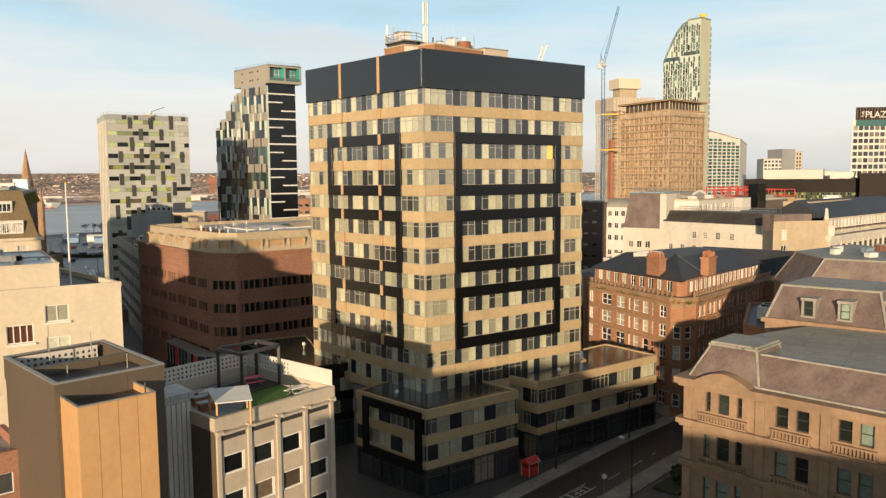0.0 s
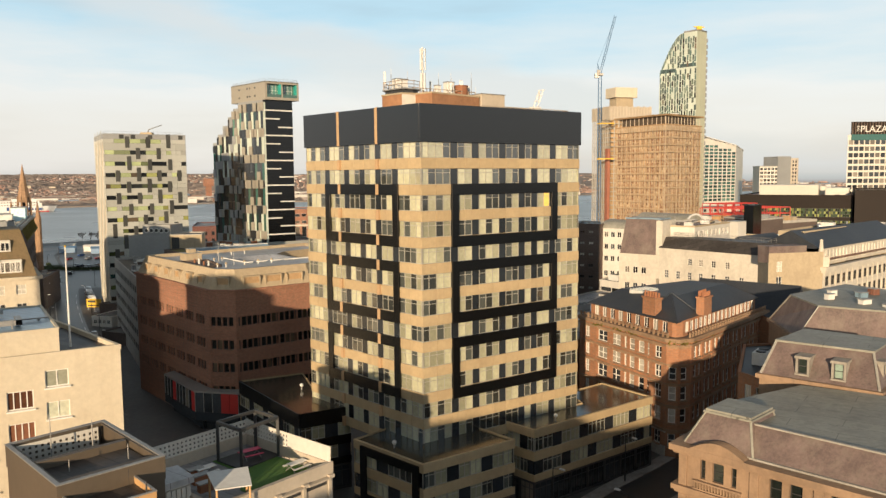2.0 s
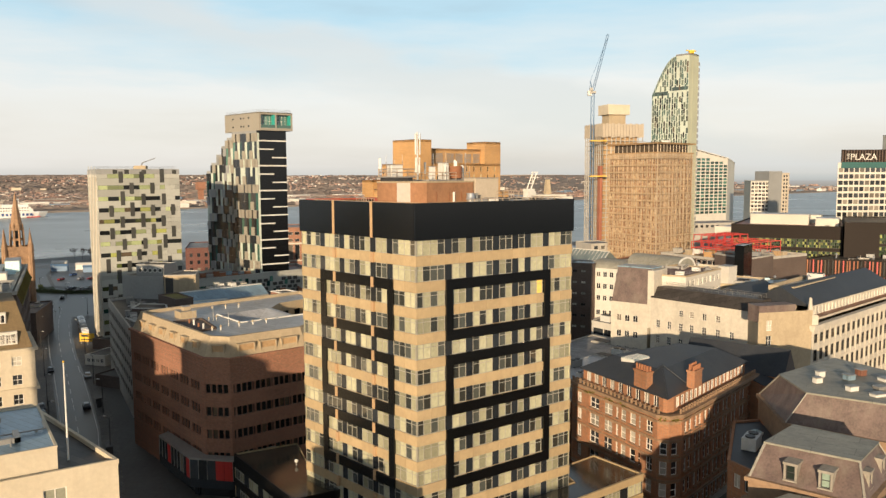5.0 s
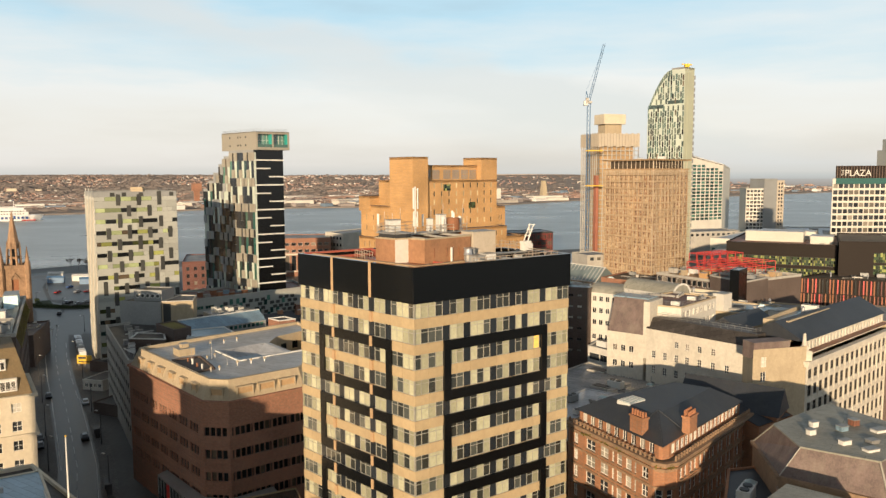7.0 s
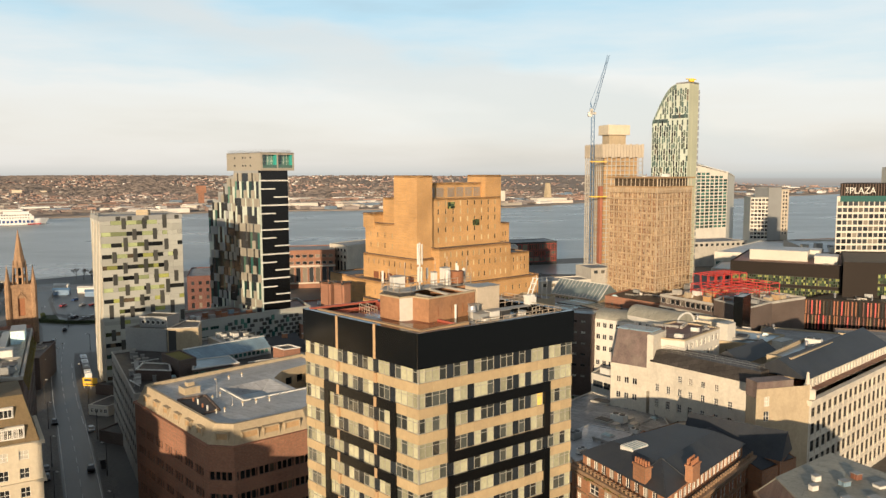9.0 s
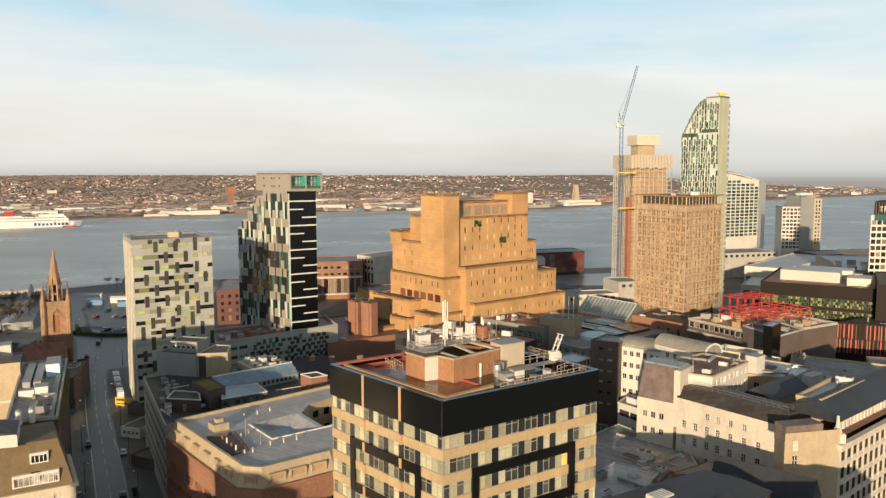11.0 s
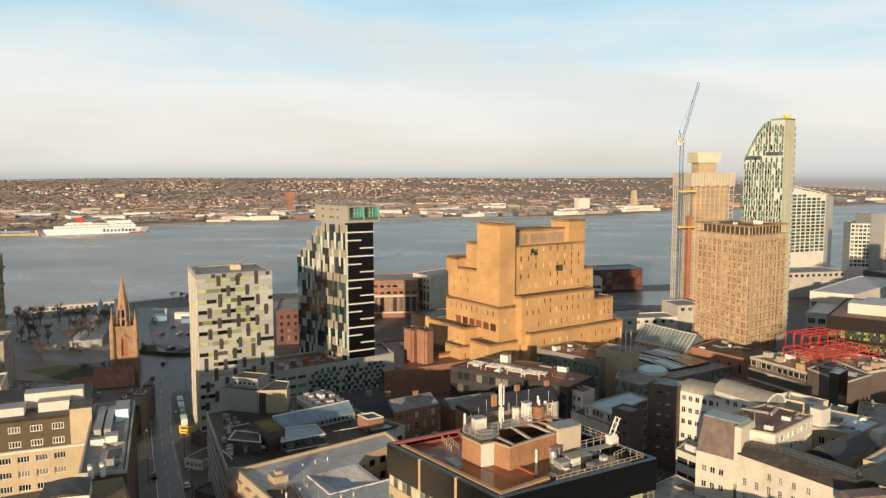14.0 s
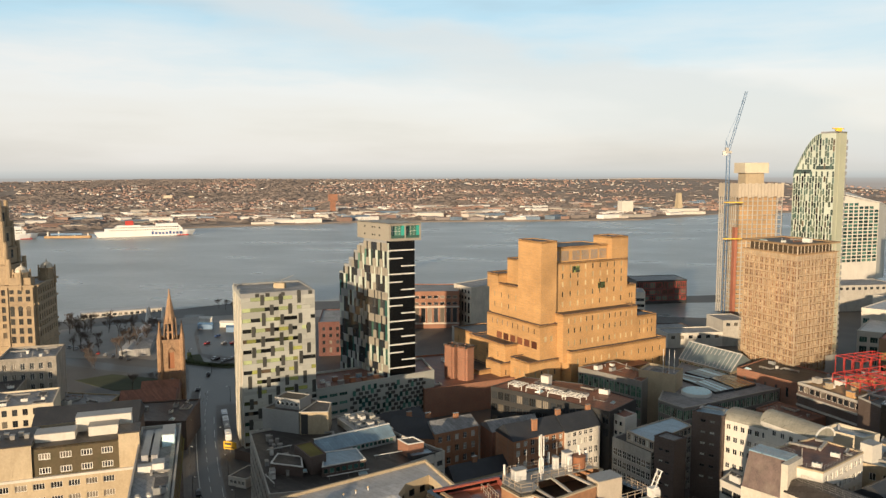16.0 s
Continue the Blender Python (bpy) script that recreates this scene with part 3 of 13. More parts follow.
def prism(bm, pts, z0, z1, mi=0, top=True, bottom=False, sides=True):
    a = [bm.verts.new((x, y, z0)) for x, y in pts]
    b = [bm.verts.new((x, y, z1)) for x, y in pts]
    n = len(pts)
    if sides:
        for i in range(n):
            bm.faces.new((a[i], a[(i + 1) % n], b[(i + 1) % n], b[i])).material_index = mi
    if top:
        bm.faces.new(b).material_index = mi
    if bottom:
        bm.faces.new(a[::-1]).material_index = mi


def loft(bm, pa, za, pb, zb, mi=0, top=False):
    a = [bm.verts.new((x, y, za)) for x, y in pa]
    b = [bm.verts.new((x, y, zb)) for x, y in pb]
    n = len(pa)
    for i in range(n):
        bm.faces.new((a[i], a[(i + 1) % n], b[(i + 1) % n], b[i])).material_index = mi
    if top:
        bm.faces.new(b).material_index = mi


def inset(pts, d):
    """The outline moved inwards by d (outwards if negative); pts run anticlockwise. d may be one number or one for each edge."""
    n = len(pts)
    ds = d if isinstance(d, (list, tuple)) else [d] * n
    lines = []
    for i in range(n):
        a, b = Vector(pts[i]), Vector(pts[(i + 1) % n])
        t = (b - a).normalized()
        nn = Vector((-t.y, t.x))
        lines.append((a + nn * ds[i], t))
    out = []
    for i in range(n):
        p, t = lines[i - 1]
        q, s = lines[i]
        den = t.x * s.y - t.y * s.x
        if abs(den) < 1e-6:
            out.append((q.x, q.y))
        else:
            k = ((q.x - p.x) * s.y - (q.y - p.y) * s.x) / den
            r = p + t * k
            out.append((r.x, r.y))
    return out


def ring(bm, outer, inner, z0, z1, mi=0):
    """A kerb or parapet between two outlines."""
    n = len(outer)
    for i in range(n):
        j = (i + 1) % n
        o0, o1, i0, i1 = outer[i], outer[j], inner[i], inner[j]
        quad(bm, (*o0, z0), (*o1, z0), (*o1, z1), (*o0, z1), mi)
        quad(bm, (*i1, z0), (*i0, z0), (*i0, z1), (*i1, z1), mi)
        quad(bm, (*o0, z1), (*o1, z1), (*i1, z1), (*i0, z1), mi)


def wall_pose(a, b, z=0.0):
    """Local x along the wall from a to b, y inwards, z up."""
    d = (Vector(b) - Vector(a)).normalized()
    m = Matrix(((d.x, -d.y, 0, a[0]), (d.y, d.x, 0, a[1]), (0, 0, 1, z), (0, 0, 0, 1)))
    return m


def wall(bm, a, b, z0, z1, holes=(), depth=0.25, mi=0):
    """The outer face of a wall from a to b with rectangular openings (u0, v0, u1, v1) and their reveals."""
    m = wall_pose(a, b)
    L = (Vector(b) - Vector(a)).length
    us = sorted({0.0, L, *(round(h[0], 3) for h in holes), *(round(h[2], 3) for h in holes)})
    vs = sorted({z0, z1, *(round(h[1], 3) for h in holes), *(round(h[3], 3) for h in holes)})
    us = [u for u in us if 0 <= u <= L]
    vs = [v for v in vs if z0 <= v <= z1]
    grid = {}

    def vert(u, v, w=0.0):
        k = (u, v, w)
        if k not in grid:
            grid[k] = bm.verts.new(m @ Vector((u, w, v)))
        return grid[k]

    # merge runs of solid cells in each row of cells
    for v0, v1 in zip(vs, vs[1:]):
        run = None
        for u0, u1 in zip(us, us[1:]):
            cu, cv = (u0 + u1) / 2, (v0 + v1) / 2
            hole = any(h[0] < cu < h[2] and h[1] < cv < h[3] for h in holes)
            if hole:
                if run is not None:
                    bm.faces.new((vert(run, v0), vert(u0, v0), vert(u0, v1), vert(run, v1))).material_index = mi
                    run = None
            elif run is None:
                run = u0
        if run is not None:
            bm.faces.new((vert(run, v0), vert(us[-1], v0), vert(us[-1], v1), vert(run, v1))).material_index = mi
    for h in holes if depth else ():
        u0, v0, u1, v1 = (round(x, 3) for x in h)
        c = [(u0, v0), (u1, v0), (u1, v1), (u0, v1)]
        for i in range(4):
            p, q = c[i], c[(i + 1) % 4]
            bm.faces.new((vert(*p), vert(*p, depth), vert(*q, depth), vert(*q))).material_index = mi


_wins = {}


def window_mesh(w, h, frame_m, glass_m, lights=2, bars=1, fw=0.07, split=None, glazed=True):
    """A window to stand in an opening w x h: one lattice with recessed panes; local x along, -y outwards, z up from the sill."""
    w, h = round(w, 2), round(h, 2)
    key = (w, h, frame_m, glass_m, lights, bars, fw, split, glazed)
    if key in _wins:
        return _wins[key]
    bm = bmesh.new()
    xs, ys = [0.0], [0.0]
    for i in range(lights):
        xs += [w * i / lights + (fw if i == 0 else fw / 2), w * (i + 1) / lights - (fw if i == lights - 1 else fw / 2)]
    cuts = [h * j / bars for j in range(bars + 1)] if split is None else [0, h * split, h]
    for j in range(len(cuts) - 1):
        ys += [cuts[j] + (fw if j == 0 else fw / 2), cuts[j + 1] - (fw if j == len(cuts) - 2 else fw / 2)]
    xs.append(w)
    ys.append(h)
    grid = {}

    def v(i, j, d):
        if (i, j, d) not in grid:
            grid[i, j, d] = bm.verts.new((xs[i], d, ys[j]))
        return grid[i, j, d]

    f, g = -0.05, 0.03
    for i in range(len(xs) - 1):
        for j in range(len(ys) - 1):
            if i % 2 and j % 2:
                c = [(i, j), (i + 1, j), (i + 1, j + 1), (i, j + 1)]
                if glazed:
                    bm.faces.new([v(*q, g) for q in c]).material_index = 1
                for k in range(4):
                    p, q = c[k], c[(k + 1) % 4]
                    bm.faces.new((v(*p, f), v(*p, g), v(*q, g), v(*q, f)))
            else:
                bm.faces.new((v(i, j, f), v(i + 1, j, f), v(i + 1, j + 1, f), v(i, j + 1, f)))
    n, k = len(xs) - 1, len(ys) - 1
    for p, q in (((0, 0), (n, 0)), ((n, 0), (n, k)), ((n, k), (0, k)), ((0, k), (0, 0))):
        a2, b2 = v(*p, f), v(*q, f)
        c2 = [bm.verts.new((x.co.x, 0.09, x.co.z)) for x in (a2, b2)]
        bm.faces.new((b2, a2, c2[0], c2[1]))
    _wins[key] = mesh_of("window", bm, M[frame_m], M[glass_m])
    return _wins[key]


def sill_mesh(w, m):
    key = ("sill", round(w, 2), m)
    if key not in _wins:
        bm = bmesh.new()
        box(bm, -0.12, -0.42, -0.17, w + 0.12, 0.02, -0.003)
        _wins[key] = mesh_of("sill", bm, M[m])
    return _wins[key]


def pane_mesh(w, h, glass_m):
    key = ("pane", round(w, 2), round(h, 2), glass_m)
    if key not in _wins:
        bm = bmesh.new()
        box(bm, 0, 0.025, 0, w, 0.045, h)
        _wins[key] = mesh_of("pane", bm, M[glass_m])
    return _wins[key]


def cols_even(L, n, w, m0=0.6, m1=None):
    """n openings of width w spread evenly over a wall of length L with margins."""
    m1 = m0 if m1 is None else m1
    pitch = (L - m0 - m1) / n
    return [(m0 + pitch * (i + 0.5) - w / 2, m0 + pitch * (i + 0.5) + w / 2) for i in range(n)]


def facade(parent, a, b, z0, z1, cols, rows, wall_m, win=("white_frame", "g_sash"), depth=0.25, skip=(), name="wall", label="", sill=None, **kw):
    """A wall from a to b with a window in each opening of cols x rows, as parts of parent."""
    holes = [(c0, r0, c1, r1) for j, (r0, r1) in enumerate(rows) for i, (c0, c1) in enumerate(cols) if (i, j) not in skip]
    bm = bmesh.new()
    wall(bm, a, b, z0, z1, holes, depth)
    ob = part(name, bm, M[wall_m], parent, label)
    m = wall_pose(a, b)
    for u0, v0, u1, v1 in holes:
        me = window_mesh(u1 - u0, v1 - v0, win[0], win[1], **kw)
        wo = put("window", me, parent, m @ Matrix.Translation((u0, depth * 0.7, v0)))
        if sill:
            put("sill", sill_mesh(u1 - u0, sill), wo, m @ Matrix.Translation((u0, 0.15, v0)))
    return ob


def length(a, b):
    return (Vector(b) - Vector(a)).length


CLUTTER = ("vent", "cowl", "unit", "duct", "light", "pipe", "kerb", "unit", "duct")


def clutter_mesh(kind, k):
    """Small things that stand on flat roofs, base at the origin."""
    key = ("clutter", kind, k)
    if key in _wins:
        return _wins[key]
    bm = bmesh.new()
    f = 1 + 0.35 * k
    mats = ("grey_metal",)
    if kind == "vent":
        box(bm, -0.35 * f, -0.35 * f, 0, 0.35 * f, 0.35 * f, 0.7 * f)
        box(bm, -0.48 * f, -0.48 * f, 0.7 * f, 0.48 * f, 0.48 * f, 0.85 * f)
        mats = ("white_metal",) if k % 2 else ("grey_metal",)
    elif kind == "cowl":
        beam(bm, (0, 0, 0), (0, 0, 0.9 * f), 0.18 * f, 8)
        beam(bm, (0, 0, 0.9 * f), (0, 0, 1.2 * f), 0.34 * f, 8, 0.1)
        mats = ("silver",)
    elif kind == "unit":
        box(bm, -1.1 * f, -0.6 * f, 0.15, 1.1 * f, 0.6 * f, 1.15 * f)
        for x in (-0.55 * f, 0.55 * f):
            beam(bm, (x, 0, 1.15 * f), (x, 0, 1.28 * f), 0.42 * f, 10, mi=1)
        for x in (-0.9 * f, 0.9 * f):
            box(bm, x - 0.1, -0.6 * f, 0, x + 0.1, 0.6 * f, 0.15, mi=1)
        mats = ("grey_clad" if k % 2 else "white_metal", "dark_frame")
    elif kind == "duct":
        box(bm, -2.2 * f, -0.3, 0.3, 2.2 * f, 0.3, 0.85)
        box(bm, 2.2 * f - 0.6, -0.3, 0.3, 2.2 * f, 1.6 * f, 0.85)
        for i in range(4):
            x = (-2.0 + 1.2 * i) * f
            box(bm, x, -0.36, 0, x + 0.12, 0.36, 0.92, mi=1)
        mats = ("grey_metal", "grey_metal")
    elif kind == "light":
        box(bm, -0.9 * f, -0.7 * f, 0, 0.9 * f, 0.7 * f, 0.35)
        prism(bm, [(-0.8 * f, -0.6 * f), (0.8 * f, -0.6 * f), (0.8 * f, 0.6 * f), (-0.8 * f, 0.6 * f)], 0.35, 0.4, 1)
        loft(bm, [(-0.8 * f, -0.6 * f), (0.8 * f, -0.6 * f), (0.8 * f, 0.6 * f), (-0.8 * f, 0.6 * f)], 0.4, [(-0.5 * f, -0.08), (0.5 * f, -0.08), (0.5 * f, 0.08), (-0.5 * f, 0.08)], 0.8, 1, True)
        mats = ("white_metal", "g_blue")
    elif kind == "pipe":
        beam(bm, (-2.5 * f, 0, 0.25), (2.0 * f, 0, 0.25), 0.09, 6)
        beam(bm, (2.0 * f, 0, 0.25), (2.0 * f, 1.8 * f, 0.25), 0.09, 6)
        beam(bm, (-2.5 * f, 0, 0), (-2.5 * f, 0, 1.4 * f), 0.11, 6)
        for i in range(4):
            box(bm, (-2.2 + i * 1.2) * f, -0.15, 0, (-2.05 + i * 1.2) * f, 0.15, 0.2)
        mats = ("rust" if k % 2 else "grey_metal",)
    else:
        box(bm, -1.6 * f, -1.1 * f, 0, 1.6 * f, 1.1 * f, 0.5)
        box(bm, -1.35 * f, -0.85 * f, 0.5, 1.35 * f, 0.85 * f, 0.62, mi=1)
        mats = ("concrete", "roof_dark")
    _wins[key] = mesh_of("roof_" + kind, bm, *[M[q] for q in mats])
    return _wins[key]


CL_NAMES = dict(vent=("roof_vent", "square sheet-metal vent on a flat roof", "vent"), cowl=("vent_cowl", "silver round vent cowl on a flat roof", "cowl"),
                unit=("condenser_unit", "twin-fan condenser unit on a flat roof", "air conditioner"), duct=("duct_run", "grey sheet-metal duct run on a flat roof", "duct"),
                light=("rooflight", "small glazed rooflight with white kerb", "rooflight"), pipe=("pipe_run", "thin pipe run clipped to a flat roof", "pipe"), kerb=("roof_upstand", "low concrete roof upstand with felt lid", "upstand"))


def scatter_roof(pts, z, n, seed, kinds=CLUTTER):
    """Spreads small plant over a flat roof, square to its first edge."""
    rg = random.Random(seed)
    xs, ys = [p[0] for p in pts], [p[1] for p in pts]
    d = Vector(pts[1]) - Vector(pts[0])
    ang = math.atan2(d.y, d.x)
    lines = []
    k = len(pts)
    for i in range(k):
        a, b = Vector(pts[i]), Vector(pts[(i + 1) % k])
        tt = (b - a).normalized()
        lines.append((a, Vector((-tt.y, tt.x))))
    done, tries, spots = 0, 0, []
    while done < n and tries < 200:
        tries += 1
        p = Vector((rg.uniform(min(xs), max(xs)), rg.uniform(min(ys), max(ys))))
        if min((p - a).dot(nn) for a, nn in lines) < 2.6 or any((p - q).length < 3.4 for q in spots):
            continue
        kind, size = rg.choice(kinds), rg.randrange(3)
        nm, lb, ct = CL_NAMES[kind]
        ob = new(nm, clutter_mesh(kind, size))
        ob.matrix_basis = Matrix.Translation((p.x, p.y, z)) @ Matrix.Rotation(ang + math.pi / 2 * rg.randrange(4), 4, "Z")
        tagged(ob, lb, ct, "small plant on the flat roofs")
        spots.append(p)
        done += 1


def area_of(pts):
    return 0.5 * abs(sum(pts[i - 1][0] * pts[i][1] - pts[i][0] * pts[i - 1][1] for i in range(len(pts))))


def block(name, label, category, pts, z0, z1, wall_m, roof_m, edges=None, parapet=0.8, parapet_w=0.35, cap_m=None, group="", clutter=None):
    """A flat-roofed building on an anticlockwise outline. edges: for each edge that shows, a dict for facade()."""
    cx, cy = sum(p[0] for p in pts) / len(pts), sum(p[1] for p in pts) / len(pts)
    t = thing(name, label, category, (cx, cy, z0), group)
    edges = edges or {}
    n = len(pts)
    for i in range(n):
        a, b = pts[i], pts[(i + 1) % n]
        e = edges.get(i)
        if e is None:
            bm = bmesh.new()
            wall(bm, a, b, z0, z1)
            part("wall", bm, M[wall_m], t)
        else:
            e = dict(e)
            L = length(a, b)
            c = e.pop("cols")
            if isinstance(c, tuple) and len(c) >= 2 and not isinstance(c[0], tuple):
                c = cols_even(L, *c)
            facade(t, a, b, z0, z1, c, e.pop("rows"), e.pop("wall_m", wall_m), **e)
    bm = bmesh.new()
    inner = inset(pts, parapet_w)
    prism(bm, inner, z1 - parapet - 0.3, z1 - parapet, sides=False)
    part("roof", bm, M[roof_m], t)
    bm = bmesh.new()
    outer = inset(pts, -0.06)
    ring(bm, outer, inner, z1 - parapet, z1 + 0.02)
    quad_low = inset(pts, 0.0)
    for i in range(n):
        j = (i + 1) % n
        quad(bm, (*quad_low[i], z1 - parapet), (*quad_low[j], z1 - parapet), (*outer[j], z1 - parapet), (*outer[i], z1 - parapet))
    part("parapet", bm, M[cap_m or wall_m], t)
    if clutter is None:
        clutter = min(8, int(area_of(pts) / 55)) if cy < 400 else 0
    scatter_roof(pts, z1 - parapet, clutter, int(abs(cx * 13 + cy * 7)))
    return t


def lerp2(a, b, f):
    return (a[0] + (b[0] - a[0]) * f, a[1] + (b[1] - a[1]) * f)


def local(a, b, *uv):
    """Plan points from metres along the wall a-b and metres inwards."""
    m = wall_pose(a, b)
    return [tuple((m @ Vector((u, v, 0))).xy) for u, v in uv]


def rect(a, b, u0, v0, u1, v1):
    return local(a, b, (u0, v0), (u1, v0), (u1, v1), (u0, v1))


def railing(bm, pts, z, h=1.1, step=1.5, r=0.03, rails=2, closed=False):
    """Posts and rails along plan points."""
    pts = list(pts) + ([pts[0]] if closed else [])
    for a, b in zip(pts, pts[1:]):
        L = length(a, b)
        n = max(1, int(round(L / step)))
        for i in range(n + 1):
            x, y = lerp2(a, b, i / n)
            beam(bm, (x, y, z), (x, y, z + h), r, 4)
        for k in range(rails):
            zz = z + h * (k + 1) / rails
            beam(bm, (*a, zz), (*b, zz), r, 4)


def gable_roof(bm, pts, z, zr, over=0.3, mi=0):
    """A pitched roof on a four-cornered outline, ridge along the first and third edges' direction."""
    o = inset(pts, -over)
    a, b, c, d = [Vector((*p, z)) for p in o]
    r0, r1 = (a + d) / 2, (b + c) / 2
    r0.z = r1.z = zr
    va = [bm.verts.new(p) for p in (a, b, c, d, r0, r1)]
    for f in ((0, 1, 5, 4), (2, 3, 4, 5)):
        bm.faces.new([va[i] for i in f]).material_index = mi
    # underside closes the roof
    bm.faces.new([va[i] for i in (0, 3, 2, 1)]).material_index = mi
    bm.faces.new([va[i] for i in (0, 4, 3)]).material_index = mi
    bm.faces.new([va[i] for i in (1, 2, 5)]).material_index = mi


def house(name, label, pts, z0, ze, zr, wall_m, roof_m, edges=None, group="", category="building"):
    """A building with a pitched roof whose ridge runs along the first edge."""
    t = thing(name, label, category, (pts[0][0], pts[0][1], z0), group)
    edges = edges or {}
    for i in range(4):
        a, b = pts[i], pts[(i + 1) % 4]
        e = edges.get(i)
        if e:
            e = dict(e)
            facade(t, a, b, z0, ze, cols_even(length(a, b), *e.pop("cols")), e.pop("rows"), wall_m, **e)
        else:
            bm = bmesh.new()
            wall(bm, a, b, z0, ze)
            part("wall", bm, M[wall_m], t)
        if i in (1, 3):
            bm = bmesh.new()
            mid = lerp2(a, b, 0.5)
            v = [bm.verts.new(p) for p in ((*a, ze), (*b, ze), (*mid, zr - 0.05))]
            bm.faces.new(v)
            part("gable", bm, M[wall_m], t)
    bm = bmesh.new()
    gable_roof(bm, pts, ze + 0.02, zr)
    part("roof", bm, M[roof_m], t)
    return t


def roof_box(name, label, category, a, b, u0, v0, u1, v1, z0, z1, mat, group="", bev=0.04, lid="grey_metal"):
    """A plant box, tank house or cabinet standing on a roof, set out along the wall a-b."""
    p = rect(a, b, u0, v0, u1, v1)
    t = thing(name, label, category, (p[0][0], p[0][1], z0), group)
    bm = bmesh.new()
    prism(bm, p, z0, z1)
    bmesh.ops.bevel(bm, geom=bm.edges[:], offset=bev, segments=1, affect="EDGES")
    part("casing", bm, M[mat], t)
    bm = bmesh.new()
    prism(bm, inset(p, -0.08), z1, z1 + 0.1, bottom=True)
    part("lid", bm, M[lid], t)
    return t


def poles(name, label, category, spots, r, mat, group=""):
    for x, y, z0, z1 in spots:
        t = thing(name, label, category, (x, y, z0), group)
        bm = bmesh.new()
        beam(bm, (x, y, z0), (x, y, z1), r, 6, r * 0.7)
        part("pole", bm, M[mat], t)
        bm = bmesh.new()
        beam(bm, (x, y, z0), (x, y, z0 + 0.25), r * 2.2, 6)
        part("base", bm, M[mat], t)

# ---- ground, river and far bank ----
bm = bmesh.new()
QUAY = [(-520, 400), (-362, 478), (-262, 582), (-112, 626), (103, 672), (420, 770), (1500, 1300)]
vs_top = [bm.verts.new((x, y, 0)) for x, y in QUAY]
vs_near = [bm.verts.new((-900, -300, 0)), bm.verts.new((1500, -300, 0))]
vs_mid = [bm.verts.new((-900, 200, 0))]
bm.faces.new([vs_near[0], vs_near[1], *vs_top[::-1], vs_mid[0]])
low = [bm.verts.new((x, y, -12)) for x, y in QUAY]
for i in range(len(QUAY) - 1):
    bm.faces.new((vs_top[i], vs_top[i + 1], low[i + 1], low[i]))
bmesh.ops.recalc_face_normals(bm, faces=bm.faces)
setting("ground", bm, M["paving"], "dark paved city ground between the buildings", "ground")

bm = bmesh.new()
quad(bm, (-4500, 100, -8.5), (4500, 100, -8.5), (4500, 4600, -8.5), (-4500, 4600, -8.5))
setting("water", bm, M["water"], "wide grey-blue tidal river with small ripples", "river")

far_mat = surface("far_bank_land", (0.26, 0.21, 0.175), 0.95, var=0.2, big=0.004, fine=0.03, bump=0, stain=(0.18, 0.165, 0.12), stain_amt=0.6)
FAR = [(-2600, 640), (-1600, 860), (-1010, 1180), (-880, 1300), (-735, 1480), (-589, 1581), (-442, 1694), (-241, 1740), (-36, 1787), (201, 1860), (417, 2130), (962, 2442), (2400, 3600)]


def far_height(x, y, back):
    """Low docks by the water rising to a long wooded ridge."""
    k = min(1.0, max(0.0, (back - 300) / 2200))
    return -6.0 + 67 * k * k * (3 - 2 * k) + 10 * k * noise.noise(Vector((x * 0.0009, y * 0.0009, 0.3)))


bm = bmesh.new()
rows_b = []
BACKS = [0, 4, 60, 200, 450, 800, 1200, 1700, 2300, 2600]
for k, back in enumerate(BACKS):
    row = []
    for i in range(len(FAR) - 1):
        for s in range(8):
            x, y = lerp2(FAR[i], FAR[i + 1], s / 8)
            x2, y2 = x - 0.55 * back, y + 0.84 * back
            z = -9 if back == 0 else far_height(x2, y2, back)
            row.append(bm.verts.new((x2, min(y2, 4900), z)))
    rows_b.append(row)
for r0, r1 in zip(rows_b, rows_b[1:]):
    for i in range(len(r0) - 1):
        bm.faces.new((r0[i], r0[i + 1], r1[i + 1], r1[i]))
bmesh.ops.recalc_face_normals(bm, faces=bm.faces)
setting("far_bank", bm, far_mat, "low built-up bank across the river rising to hills", "land")

# ---- the office tower ----
TC, TR, TL = (-2.2, 97.9), (21.0, 114.3), (-20.1, 116.9)
TK = (TL[0] + TR[0] - TC[0], TL[1] + TR[1] - TC[1])
STEP, Z_TOP, Z_BAND = 3.425, 55.6, 50.8
W_H, N_ROWS = 2.05, 12


